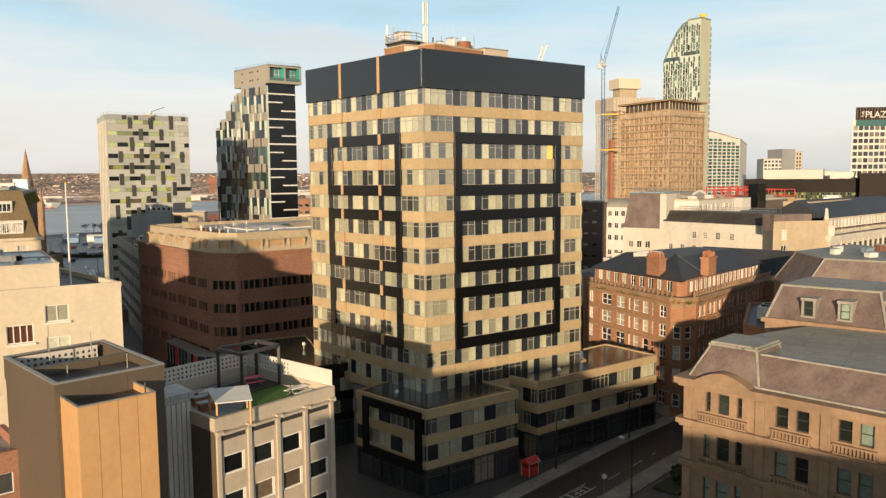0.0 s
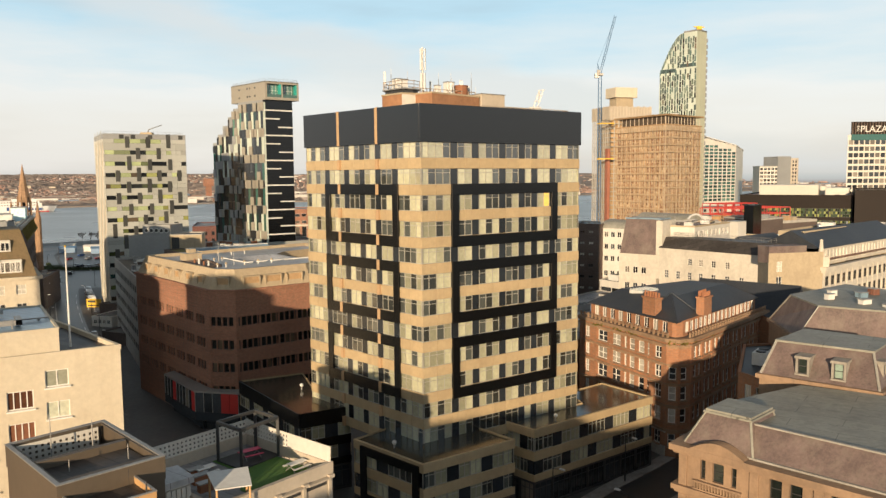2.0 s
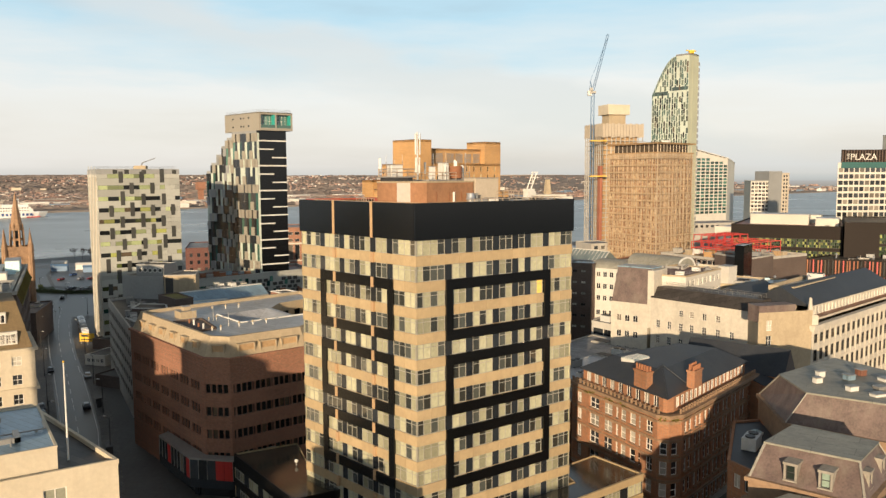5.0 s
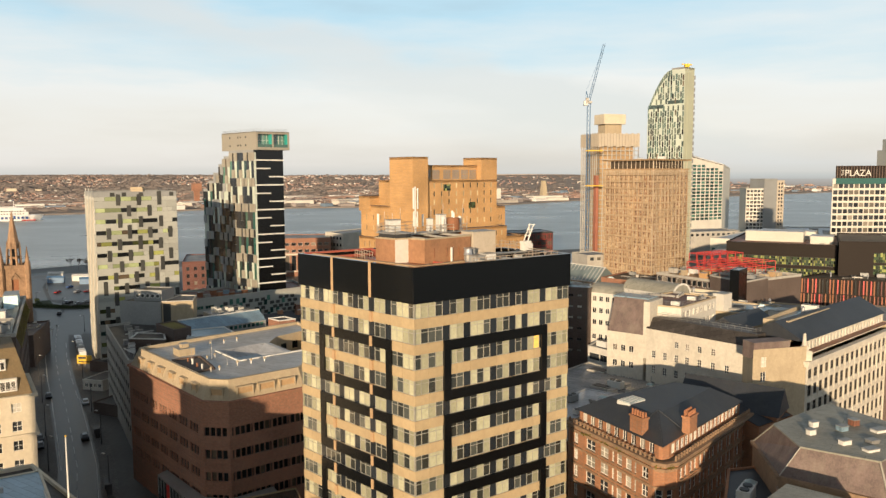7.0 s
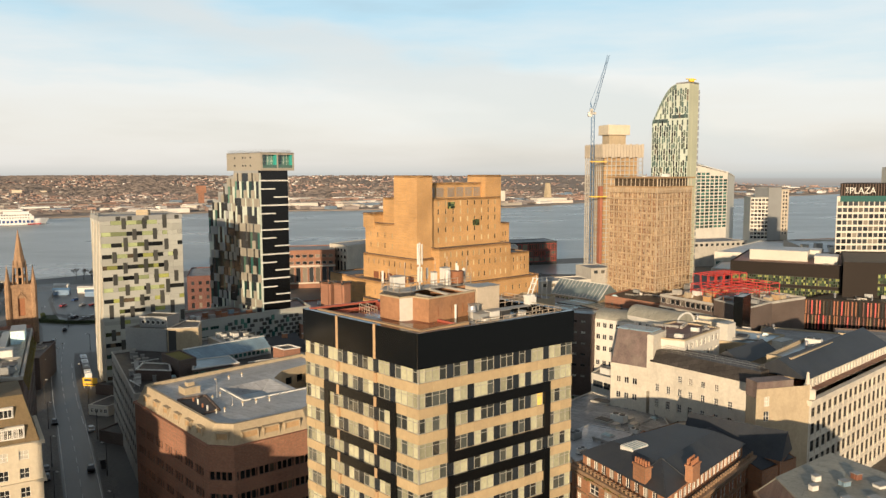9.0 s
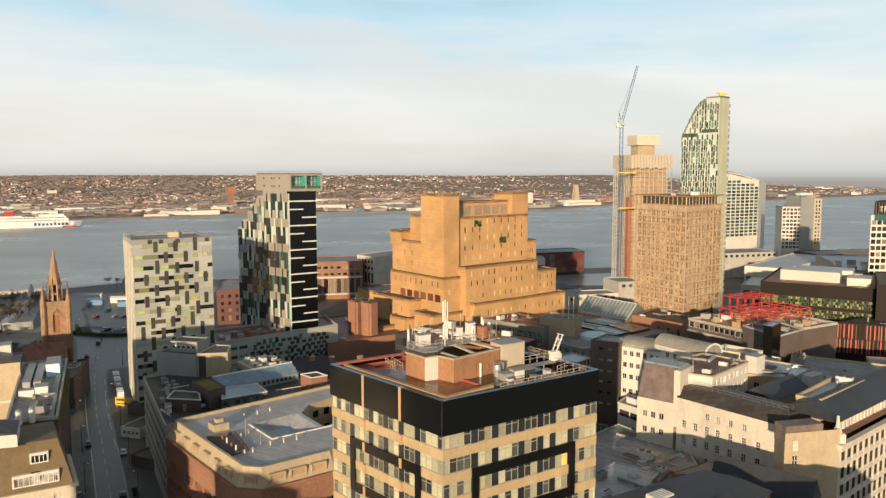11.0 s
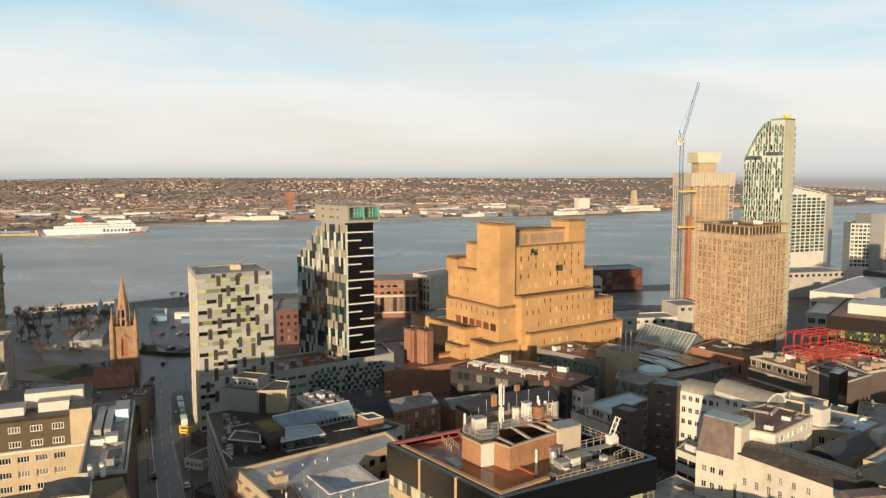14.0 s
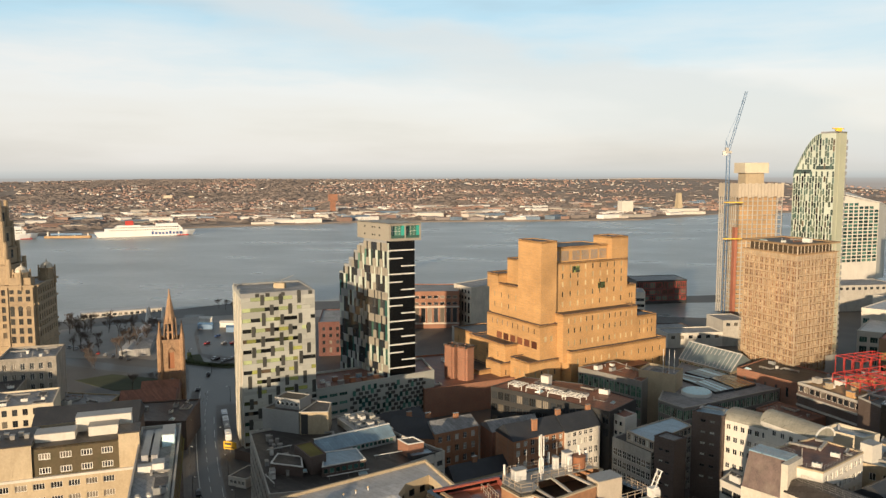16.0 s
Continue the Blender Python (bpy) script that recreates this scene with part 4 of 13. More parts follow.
def office_tower():
    t = thing("office_tower", "sandstone-panelled office tower with black cladding frames and dark crown", "tower", (0, 115, 0))
    zb = Z_BAND - STEP * (N_ROWS - 1) - W_H - 0.0
    sides = [(TC, TR, "WWWWPWWPWWWPWWPWPWWPWWWW"), (TL, TC, "WWWWPWWWPWWPWWPWWPWWWW"), (TR, TK, "WWWWPWWWPWWPWWPWWPWWWW"), (TK, TL, "WWWWPWWPWWWPWWPWPWWPWWWW")]
    for si, (a, b, pattern) in enumerate(sides):
        L = length(a, b)
        m = wall_pose(a, b)
        n = len(pattern)
        mod = L / n
        # recessed backing behind bands and panes
        bm = bmesh.new()
        wall(bm, *local(a, b, (0.3, 0.30), (L - 0.3, 0.30)), zb, Z_TOP - 0.4)
        part("wall", bm, M["dark_frame"], t, "dark wall behind the window bands")
        runs = []
        i = 0
        while i < n:
            j = i
            while j < n and pattern[j] == pattern[i]:
                j += 1
            runs.append((pattern[i], i, j))
            i = j
        for r in range(N_ROWS):
            z1 = Z_BAND - STEP * r
            z0 = z1 - W_H
            for kind, i, j in (runs if si < 2 else [("W", 0, n)]):
                w = (j - i) * mod - 0.02
                if kind == "W":
                    pose_w = m @ Matrix.Translation((i * mod + 0.01, 0.16, z0))
                    front = si < 2
                    wo = put("window", window_mesh(w, W_H, "alu", "g_office", lights=j - i, fw=0.075, split=0.74, glazed=not front), t, pose_w)
                    for k in range(j - i if front else 0):
                        lamp_on = (si, r, i + k) == (0, 2, 18)
                        put("pane", pane_mesh(w / (j - i) - 0.03, W_H - 0.04, "lit_room" if lamp_on else "g_office"), wo, pose_w @ Matrix.Translation((k * w / (j - i) + 0.015, 0, 0.02)))
                else:
                    key = ("panel", round(w, 2))
                    if key not in _wins:
                        bm = bmesh.new()
                        box(bm, 0, 0, 0.02, round(w, 2), 0.14, W_H - 0.02)
                        bmesh.ops.bevel(bm, geom=bm.edges[:], offset=0.02, segments=1, affect="EDGES")
                        _wins[key] = mesh_of("infill_panel", bm, M["slate_panel"])
                    put("infill_panel", _wins[key], t, m @ Matrix.Translation((i * mod + 0.01, 0.14, z0)))
            # spandrel below the row, in panels of two modules
            key = ("spandrel", round(mod * 2, 2))
            if key not in _wins:
                bm = bmesh.new()
                box(bm, 0.012, 0, 0, round(mod * 2, 3) - 0.012, 0.3, STEP - W_H)
                bmesh.ops.bevel(bm, geom=bm.edges[:], offset=0.025, segments=1, affect="EDGES")
                _wins[key] = mesh_of("spandrel_panel", bm, M["sandstone_panel"])
            if si > 1:
                bm = bmesh.new()
                box(bm, 0, 0, z0 - (STEP - W_H), L, 0.3, z0, m)
                part("spandrel", bm, M["sandstone_panel"], t)
            for i in range(n // 2 if si < 2 else 0):
                put("spandrel_panel", _wins[key], t, m @ Matrix.Translation((i * 2 * mod, 0.0, z0 - (STEP - W_H))))
        # proud black frames round pairs of storeys
        if si in (0, 1):
            f0, f1 = (4.75, 23.8) if si == 0 else (L - 21.0, L - 4.45)
            for top in (2, 5, 8):
                zt = Z_BAND - STEP * (top - 1) - W_H + 0.03
                zl = Z_BAND - STEP * (top + 2) + 0.12
                bm = bmesh.new()
                hb = STEP - W_H + 0.06
                for u0, u1, v0, v1 in ((f0, f1, zt - hb, zt), (f0, f1, zl - 0.2, zl + hb - 0.2), (f0, f0 + 1.15, zl + hb - 0.2, zt - hb), (f1 - 1.15, f1, zl + hb - 0.2, zt - hb)):
                    box(bm, u0, -0.22, v0, u1, 0.10, v1, m)
                bmesh.ops.bevel(bm, geom=bm.edges[:], offset=0.02, segments=1, affect="EDGES")
                part("cladding_frame", bm, M["black_clad"], t, "black metal cladding frame")
        # crown
        cuts = [0, L] if si != 1 else [0, L / 3 - 0.28, L / 3 + 0.28, L * 2 / 3 - 0.28, L * 2 / 3 + 0.28, L]
        for c0, c1 in zip(cuts[::2] if si == 1 else [0], cuts[1::2] if si == 1 else [L]):
            bm = bmesh.new()
            box(bm, c0 - (0.26 if si == 0 else 0.0), -0.30, Z_BAND, c1, 0.12, Z_TOP, m)
            part("crown_cladding", bm, M["navy_clad"], t, "dark navy metal crown cladding")
        if si == 1:
            for f in (1 / 3, 2 / 3):
                for r in range(-1, N_ROWS):
                    zp = Z_BAND - STEP * r - W_H
                    z0, z1 = (zp - STEP + W_H - 0.02, zp + 0.02) if r >= 0 else (Z_BAND - 0.05, Z_TOP + 0.05)
                    bm = bmesh.new()
                    box(bm, L * f - 0.27, -0.34, z0, L * f + 0.27, 0.2, z1, m)
                    bmesh.ops.bevel(bm, geom=bm.edges[:], offset=0.03, segments=1, affect="EDGES")
                    part("pier", bm, M["pier"], t, "sandstone pier piece")
    pts = [TC, TR, TK, TL]
    bm = bmesh.new()
    prism(bm, inset(pts, 0.1), Z_TOP - 1.3, Z_TOP - 1.0, sides=False)
    part("roof", bm, M["roof_red"], t, "wet red-brown felt roof")
    bm = bmesh.new()
    ring(bm, inset(pts, 0.125), inset(pts, 0.55), Z_TOP - 1.0, Z_TOP - 0.02)
    part("coping", bm, M["navy_clad"], t, "dark parapet coping")
    bm = bmesh.new()
    prism(bm, inset(pts, 1.2), 9.0, zb + 0.5)
    part("recessed_base", bm, M["dark_frame"], t, "recessed dark base storey")
    return t


tower = office_tower()

# ---- plant and aerials on the tower roof ----
m_tr = wall_pose(TC, TR)
Z_RF = Z_TOP - 1.0


def rp(u, v, z=0.0):
    return m_tr @ Vector((u, v, z))


def rpts(*uv):
    return [tuple(rp(u, v).xy) for u, v in uv]


def rail_thing(uv, z, h=1.1, step=1.4, mat="rail_metal", label="galvanised tubular guard rail on the tower roof"):
    """A guard rail with its posts and rails as parts."""
    pts = rpts(*uv)
    t = thing("guard_rail", label, "railing", (*pts[0], z), "roof guard rails")
    for a, b in zip(pts, pts[1:]):
        n = max(1, round(length(a, b) / step))
        for i in range(n + 1):
            x, y = lerp2(a, b, i / n)
            key = ("gpost", h, mat)
            if key not in _wins:
                bm = bmesh.new()
                beam(bm, (0, 0, 0), (0, 0, h), 0.055, 5)
                box(bm, -0.09, -0.09, 0, 0.09, 0.09, 0.03)
                _wins[key] = mesh_of("post", bm, M[mat])
            put("post", _wins[key], t, Matrix.Translation((x, y, z)))
        for k in (0.55, 1.0):
            bm = bmesh.new()
            beam(bm, (*a, z + h * k), (*b, z + h * k), 0.055, 5)
            part("rail", bm, M[mat], t)
    return t


# wet felt inside a red kerb, and darker felt over the rest
KERB = [(-2.2, 25.0), (8.9, 25.0), (8.6, 22.0), (10.3, 2.3), (1.0, 0.9)]
bm = bmesh.new()
kp = rpts(*KERB)[::-1]
prism(bm, kp, Z_RF + 0.02, Z_RF + 0.08, bottom=False)
part("roof_deck", bm, M["wet_red"], tower, "wet red-brown felt with puddles")
bm = bmesh.new()
ring(bm, inset(kp, -0.12), inset(kp, 0.12), Z_RF, Z_RF + 0.34)
part("roof_kerb", bm, M["red_kerb"], tower, "red painted roof kerb")
bm = bmesh.new()
bar(bm, rp(-2.9, 25.35, 55.55), rp(9.2, 25.35, 55.55), 0.5, 0.3)
bar(bm, rp(9.0, 25.35, 55.1), rp(8.7, 21.4, 55.1), 0.35, 0.9)
part("roof_kerb", bm, M["red_kerb"], tower, "red painted parapet kerb")
bm = bmesh.new()
bar(bm, rp(-1.9, 24.4, Z_RF + 0.5), rp(1.35, 1.4, Z_RF + 0.5), 0.7, 1.0)
bar(bm, rp(1.0, 1.3, Z_RF + 0.48), rp(10.2, 2.6, Z_RF + 0.48), 0.7, 0.96)
part("inner_kerb", bm, M["pier"], tower, "broad orange-brown inner kerb")
bm = bmesh.new()
prism(bm, rpts((10.7, 1.2), (27.6, 1.2), (26.6, 24.5), (9.2, 26.0)), Z_RF, Z_RF + 0.05)
part("roof_deck", bm, M["roof_wet"], tower, "dark wet felt")

# the plant stands a little nearer the front edge
TCP, TRP = (TC[0] + 0.1, TC[1] - 2.4), (TR[0] + 0.1, TR[1] - 2.4)
m_front, m_tr = m_tr, wall_pose(TCP, TRP)
# open-topped plant room of brown brick
PR = rpts((5.7, 18.6), (6.2, 14.0), (8.4, 13.8), (9.2, 10.8), (18.9, 12.4), (24.0, 17.2), (22.0, 21.6), (8.2, 21.2))
pr = thing("plant_room", "open-topped brown brick plant room with concrete coping", "roof house", (*PR[0], Z_RF))
for i in range(len(PR)):
    a, b = PR[i], PR[(i + 1) % len(PR)]
    bm = bmesh.new()
    L = length(a, b)
    box(bm, 0, 0, Z_RF, L, 0.3, 58.10, wall_pose(a, b))
    part("wall", bm, M["white_render" if i == 1 else "plant_brick"], pr, "white panelled face" if i == 1 else "")
    bm = bmesh.new()
    box(bm, -0.05, -0.1, 58.10, L + 0.05, 0.42, 58.32, wall_pose(a, b))
    part("coping", bm, M["tan_stone"], pr)
bm = bmesh.new()
prism(bm, inset(PR, 0.3), 55.2, 55.4, sides=False)
part("pit_floor", bm, M["roof_dark"], pr, "dark sunken floor")
for u0, v0, u1, v1 in ((10.4, 11.2, 10.0, 20.8), (14.0, 11.8, 15.0, 21.0), (18.6, 12.4, 17.8, 21.2)):
    bm = bmesh.new()
    bar(bm, rp(u0, v0, 58.15), rp(u1, v1, 58.15), 0.4, 0.3)
    part("cross_beam", bm, M["concrete"], pr)
bm = bmesh.new()
prism(bm, inset(rpts((5.7, 18.6), (6.2, 14.0), (8.4, 13.8), (10.0, 14.6), (10.0, 21.0), (8.2, 21.2)), 0.05), 58.85, 59.02, bottom=True)
part("deck", bm, M["grey_metal"], pr, "grey steel platform deck")
bm = bmesh.new()
prism(bm, rpts((14.6, 17.6), (22.8, 18.0), (21.6, 21.2), (14.8, 21.0)), 58.32, 58.50, bottom=True)
part("deck", bm, M["grey_metal"], pr, "grey steel platform deck")
bm = bmesh.new()
prism(bm, rpts((10.4, 17.4), (14.4, 17.6), (14.6, 20.8), (10.2, 20.8)), 58.32, 58.50, bottom=True)
part("deck", bm, M["concrete"], pr)
for u, v, w in ((9.6, 12.7, 0.5), (14.6, 11.8, 0.0)):
    bm = bmesh.new()
    beam(bm, rp(u, v - 0.3, Z_RF), rp(u, v - 0.3, 56.7), 0.18, 8)
    part("vent_pipe", bm, M["white_metal"], pr, "white vent pipe")
for k in range(3):
    bm = bmesh.new()
    beam(bm, rp(11.0 + k * 2.6, 10.9 + k * 0.45, 55.4), rp(11.0 + k * 2.6, 10.9 + k * 0.45, 56.8), 0.05, 5)
    part("conduit", bm, M["rust"], pr)

bm = bmesh.new()
prism(bm, inset(rpts((5.7, 18.6), (6.2, 14.0), (8.4, 13.8), (10.0, 14.6), (10.0, 21.0), (8.2, 21.2)), 0.45), 58.3, 58.85, bottom=True)
part("louvre_band", bm, M["dark_frame"], pr, "dark louvred gap under the deck")
rail_thing([(5.9, 18.4), (6.4, 14.2), (8.3, 14.0), (9.8, 14.8)], 59.02)
rail_thing([(5.9, 18.5), (8.3, 21.0), (14.0, 20.9)], 59.02)
rail_thing([(10.4, 17.5), (14.3, 17.7), (17.0, 17.7), (22.6, 18.1), (21.7, 21.1)], 58.52)
m_tr = m_front
rail_thing([(10.7, 1.3), (27.4, 1.5)], Z_RF + 0.3, 1.0, 1.25)
rail_thing([(27.4, 1.5), (27.0, 9.4)], Z_RF + 0.3, 1.0, 1.3)
rail_thing([(21.0, 8.8), (27.0, 9.0), (26.6, 14.0)], 55.6, 1.1)
rail_thing([(4.4, 19.8), (5.2, 24.2)], Z_RF, 1.1, 1.1)
rail_thing([(5.6, 19.5), (6.2, 23.9)], Z_RF, 1.1, 1.1)
rail_thing([(24.2, 4.4), (27.2, 5.2)], Z_RF + 0.1, 1.1, 1.0)

# raised walkway to the window-cleaning davit
wk = thing("roof_walkway", "raised grey steel walkway across the roof", "walkway", rp(22, 10, Z_RF))
bm = bmesh.new()
prism(bm, rpts((17.6, 7.3), (27.6, 7.5), (27.4, 8.9), (17.4, 8.7)), 55.3, 55.45, bottom=True)
part("deck", bm, M["grey_metal"], wk)
for k in range(5):
    bm = bmesh.new()
    bar(bm, rp(18.4 + k * 2.1, 8.1, Z_RF), rp(18.4 + k * 2.1, 8.1, 55.3), 0.15, 0.15)
    part("leg", bm, M["grey_metal"], wk)
for k in range(3):
    roof_box("air_handler", "low dark air handling unit under the walkway", "air handler", TC, TR, 14.6 + k * 2.3, 5.4 + 0.2 * k, 16.4 + k * 2.3, 7.0 + 0.2 * k, Z_RF + 0.05, 55.6 + 0.15 * (k % 2), ("grey_clad", "white_metal", "dark_frame")[k], "air handlers on the roof")

m_tr = wall_pose(TCP, TRP)
roof_box("roof_cabin", "white stained roof cabin with flat lid", "roof house", TCP, TRP, 19.4, 12.4, 24.0, 15.4, Z_RF, 58.70, "warm_concrete", bev=0.06)
roof_box("equipment_cabinet", "white equipment cabinet on the plant room deck", "cabinet", TCP, TRP, 7.6, 17.6, 9.6, 18.9, 59.02, 60.70, "white_metal", "white rooftop cabinets")
roof_box("equipment_cabinet", "white equipment cabinet near the mast", "cabinet", TCP, TRP, 18.2, 19.4, 19.5, 20.6, 58.50, 61.10, "white_metal", "white rooftop cabinets")
roof_box("equipment_cabinet", "white equipment cabinet near the mast", "cabinet", TCP, TRP, 16.4, 19.8, 17.2, 20.6, 58.50, 60.50, "white_metal", "white rooftop cabinets")

t = thing("aerial_mast", "tall white mast with stacked panel aerials", "aerial mast", rp(12.4, 17.8, 58.50))
bm = bmesh.new()
beam(bm, rp(12.4, 17.8, 58.50), rp(12.4, 17.8, 65.70), 0.16, 8, 0.12)
part("mast", bm, M["white_metal"], t)
for z0, h, r in ((59.50, 2.4, 0.36), (62.30, 3.2, 0.42)):
    for k in range(3):
        a = radians(20 + 120 * k)
        bm = bmesh.new()
        box(bm, -0.17, r - 0.1, z0, 0.17, r + 0.06, z0 + h, Matrix.Translation(rp(12.4, 17.8)) @ Matrix.Rotation(a, 4, "Z"))
        bmesh.ops.bevel(bm, geom=bm.edges[:], offset=0.04, segments=1, affect="EDGES")
        part("panel_aerial", bm, M["white_metal"], t)
        bm = bmesh.new()
        for z in (z0 + 0.3, z0 + h - 0.3):
            box(bm, -0.04, 0, z, 0.04, r, z + 0.08, Matrix.Translation(rp(12.4, 17.8)) @ Matrix.Rotation(a, 4, "Z"))
        part("bracket", bm, M["grey_metal"], t)

for u, v, z0, h, fat in ((6.2, 18.6, 59.00, 2.6, 1), (6.3, 17.0, 59.00, 2.2, 0), (10.0, 20.6, 58.50, 2.2, 0), (16.0, 21.0, 58.50, 2.6, 1), (20.0, 21.0, 58.50, 3.4, 0), (21.6, 20.6, 58.50, 3.0, 1), (22.4, 18.8, 58.50, 3.4, 0), (18.0, 18.0, 58.50, 2.0, 0), (24.2, 20.0, Z_RF, 5.2, 0), (14.4, 20.6, 58.50, 2.2, 1), (11.6, 20.8, 58.50, 3.0, 0), (20.8, 19.2, 58.50, 2.8, 1), (17.6, 21.0, 58.50, 3.2, 0)):
    t = thing("roof_aerial", "white panel aerial on a thin pole" if fat else "thin whip aerial on a pole", "aerial", rp(u, v, z0), "small roof aerials")
    bm = bmesh.new()
    beam(bm, rp(u, v, z0), rp(u, v, z0 + h), 0.05, 5)
    part("pole", bm, M["grey_metal"], t)
    bm = bmesh.new()
    if fat:
        box(bm, -0.16, -0.22, h * 0.35, 0.16, -0.05, h * 1.05, Matrix.Translation(rp(u, v, z0)))
        bmesh.ops.bevel(bm, geom=bm.edges[:], offset=0.03, segments=1, affect="EDGES")
    else:
        beam(bm, rp(u, v, z0 + h), rp(u, v, z0 + h + 0.9), 0.025, 4)
    part("aerial_panel" if fat else "whip", bm, M["white_metal"], t)

t = thing("water_tank", "rusty round water tank with ribbed side", "tank", rp(20.4, 18.9, 58.50))
bm = bmesh.new()
beam(bm, rp(20.4, 18.9, 58.70), rp(20.4, 18.9, 60.60), 1.1, 18)
part("drum", bm, M["rust"], t)
for z in (58.85, 59.60, 60.45):
    bm = bmesh.new()
    beam(bm, rp(20.4, 18.9, z), rp(20.4, 18.9, z + 0.12), 1.15, 18)
    part("hoop", bm, M["rust"], t)
bm = bmesh.new()
beam(bm, rp(20.4, 18.9, 58.50), rp(20.4, 18.9, 58.70), 0.9, 10)
part("stand", bm, M["dark_frame"], t)
for u, v, r, h in ((18.4, 18.6, 0.42, 2.3), (19.0, 19.8, 0.35, 1.8), (22.6, 19.9, 0.3, 2.1)):
    t = thing("white_tank", "white upright tank with domed lid", "tank", rp(u, v, 58.50), "white tanks")
    bm = bmesh.new()
    beam(bm, rp(u, v, 58.50), rp(u, v, 58.50 + h), r, 12)
    part("drum", bm, M["white_metal"], t)
    bm = bmesh.new()
    beam(bm, rp(u, v, 58.50 + h), rp(u, v, 58.70 + h), r, 12, r * 0.4)
    part("lid", bm, M["white_metal"], t)

m_tr = m_front
t = thing("extract_cowl", "silver extract cowl with ducted base", "cowl", rp(15.4, 8.2, Z_RF))
for nm, z0, z1, r0, r1, mt in (("duct", Z_RF, 55.6, 0.42, 0.42, "grey_metal"), ("skirt", 55.6, 55.9, 0.7, 0.55, "silver"), ("hood", 55.9, 56.5, 0.62, 0.5, "silver")):
    bm = bmesh.new()
    beam(bm, rp(15.4, 8.2, z0), rp(15.4, 8.2, z1), r0, 14, r1)
    part(nm, bm, M[mt], t)
roof_box("duct_housing", "pale sheet-metal duct housing", "duct", TC, TR, 15.9, 8.7, 17.2, 9.8, Z_RF, 56.4, "grey_clad")

t = thing("davit_crane", "white window-cleaning davit with tilted frame jib", "davit", rp(27.3, 8.3, 55.45))
bm = bmesh.new()
box(bm, -0.8, -0.6, 55.5, 0.8, 0.6, 56.6, Matrix.Translation(rp(27.3, 8.3)) @ Matrix.Rotation(radians(35), 4, "Z"))
box(bm, -1.0, -0.5, 56.6, 0.6, 0.5, 57.0, Matrix.Translation(rp(27.3, 8.3)) @ Matrix.Rotation(radians(35), 4, "Z"))
part("carriage", bm, M["white_metal"], t)
for dv in (-0.45, 0.45):
    bm = bmesh.new()
    bar(bm, rp(27.1, 8.3 + dv, 56.9), rp(28.2, 8.1 + dv, 59.6), 0.16, 0.16)
    part("jib_arm", bm, M["white_metal"], t)
for f in (0.35, 0.7, 1.0):
    bm = bmesh.new()
    bar(bm, rp(27.1 + 1.1 * f, 7.6 - 0.2 * f, 56.9 + 2.7 * f), rp(27.1 + 1.1 * f, 9.0 - 0.2 * f, 56.9 + 2.7 * f), 0.12, 0.12)
    part("jib_strut", bm, M["white_metal"], t)
bm = bmesh.new()
bar(bm, rp(27.7, 8.3, 57.0), rp(27.9, 8.2, 59.4), 0.14, 0.14)
part("brace", bm, M["grey_metal"], t)
for k in range(4):
    roof_box("roof_hatch", "small pale roof hatch", "hatch", TC, TR, 11.4 + k * 3.6, 3.4 + (k % 2) * 1.2, 12.3 + k * 3.6, 4.3 + (k % 2) * 1.2, Z_RF + 0.04, 55.0 + 0.1 * k, ("grey_clad", "white_metal")[k % 2], "roof hatches")
roof_box("roof_hatch", "low white hatch beside the parapet", "hatch", TC, TR, 1.4, 13.2, 2.6, 16.6, Z_RF + 0.08, 55.0, "white_metal", "roof hatches")

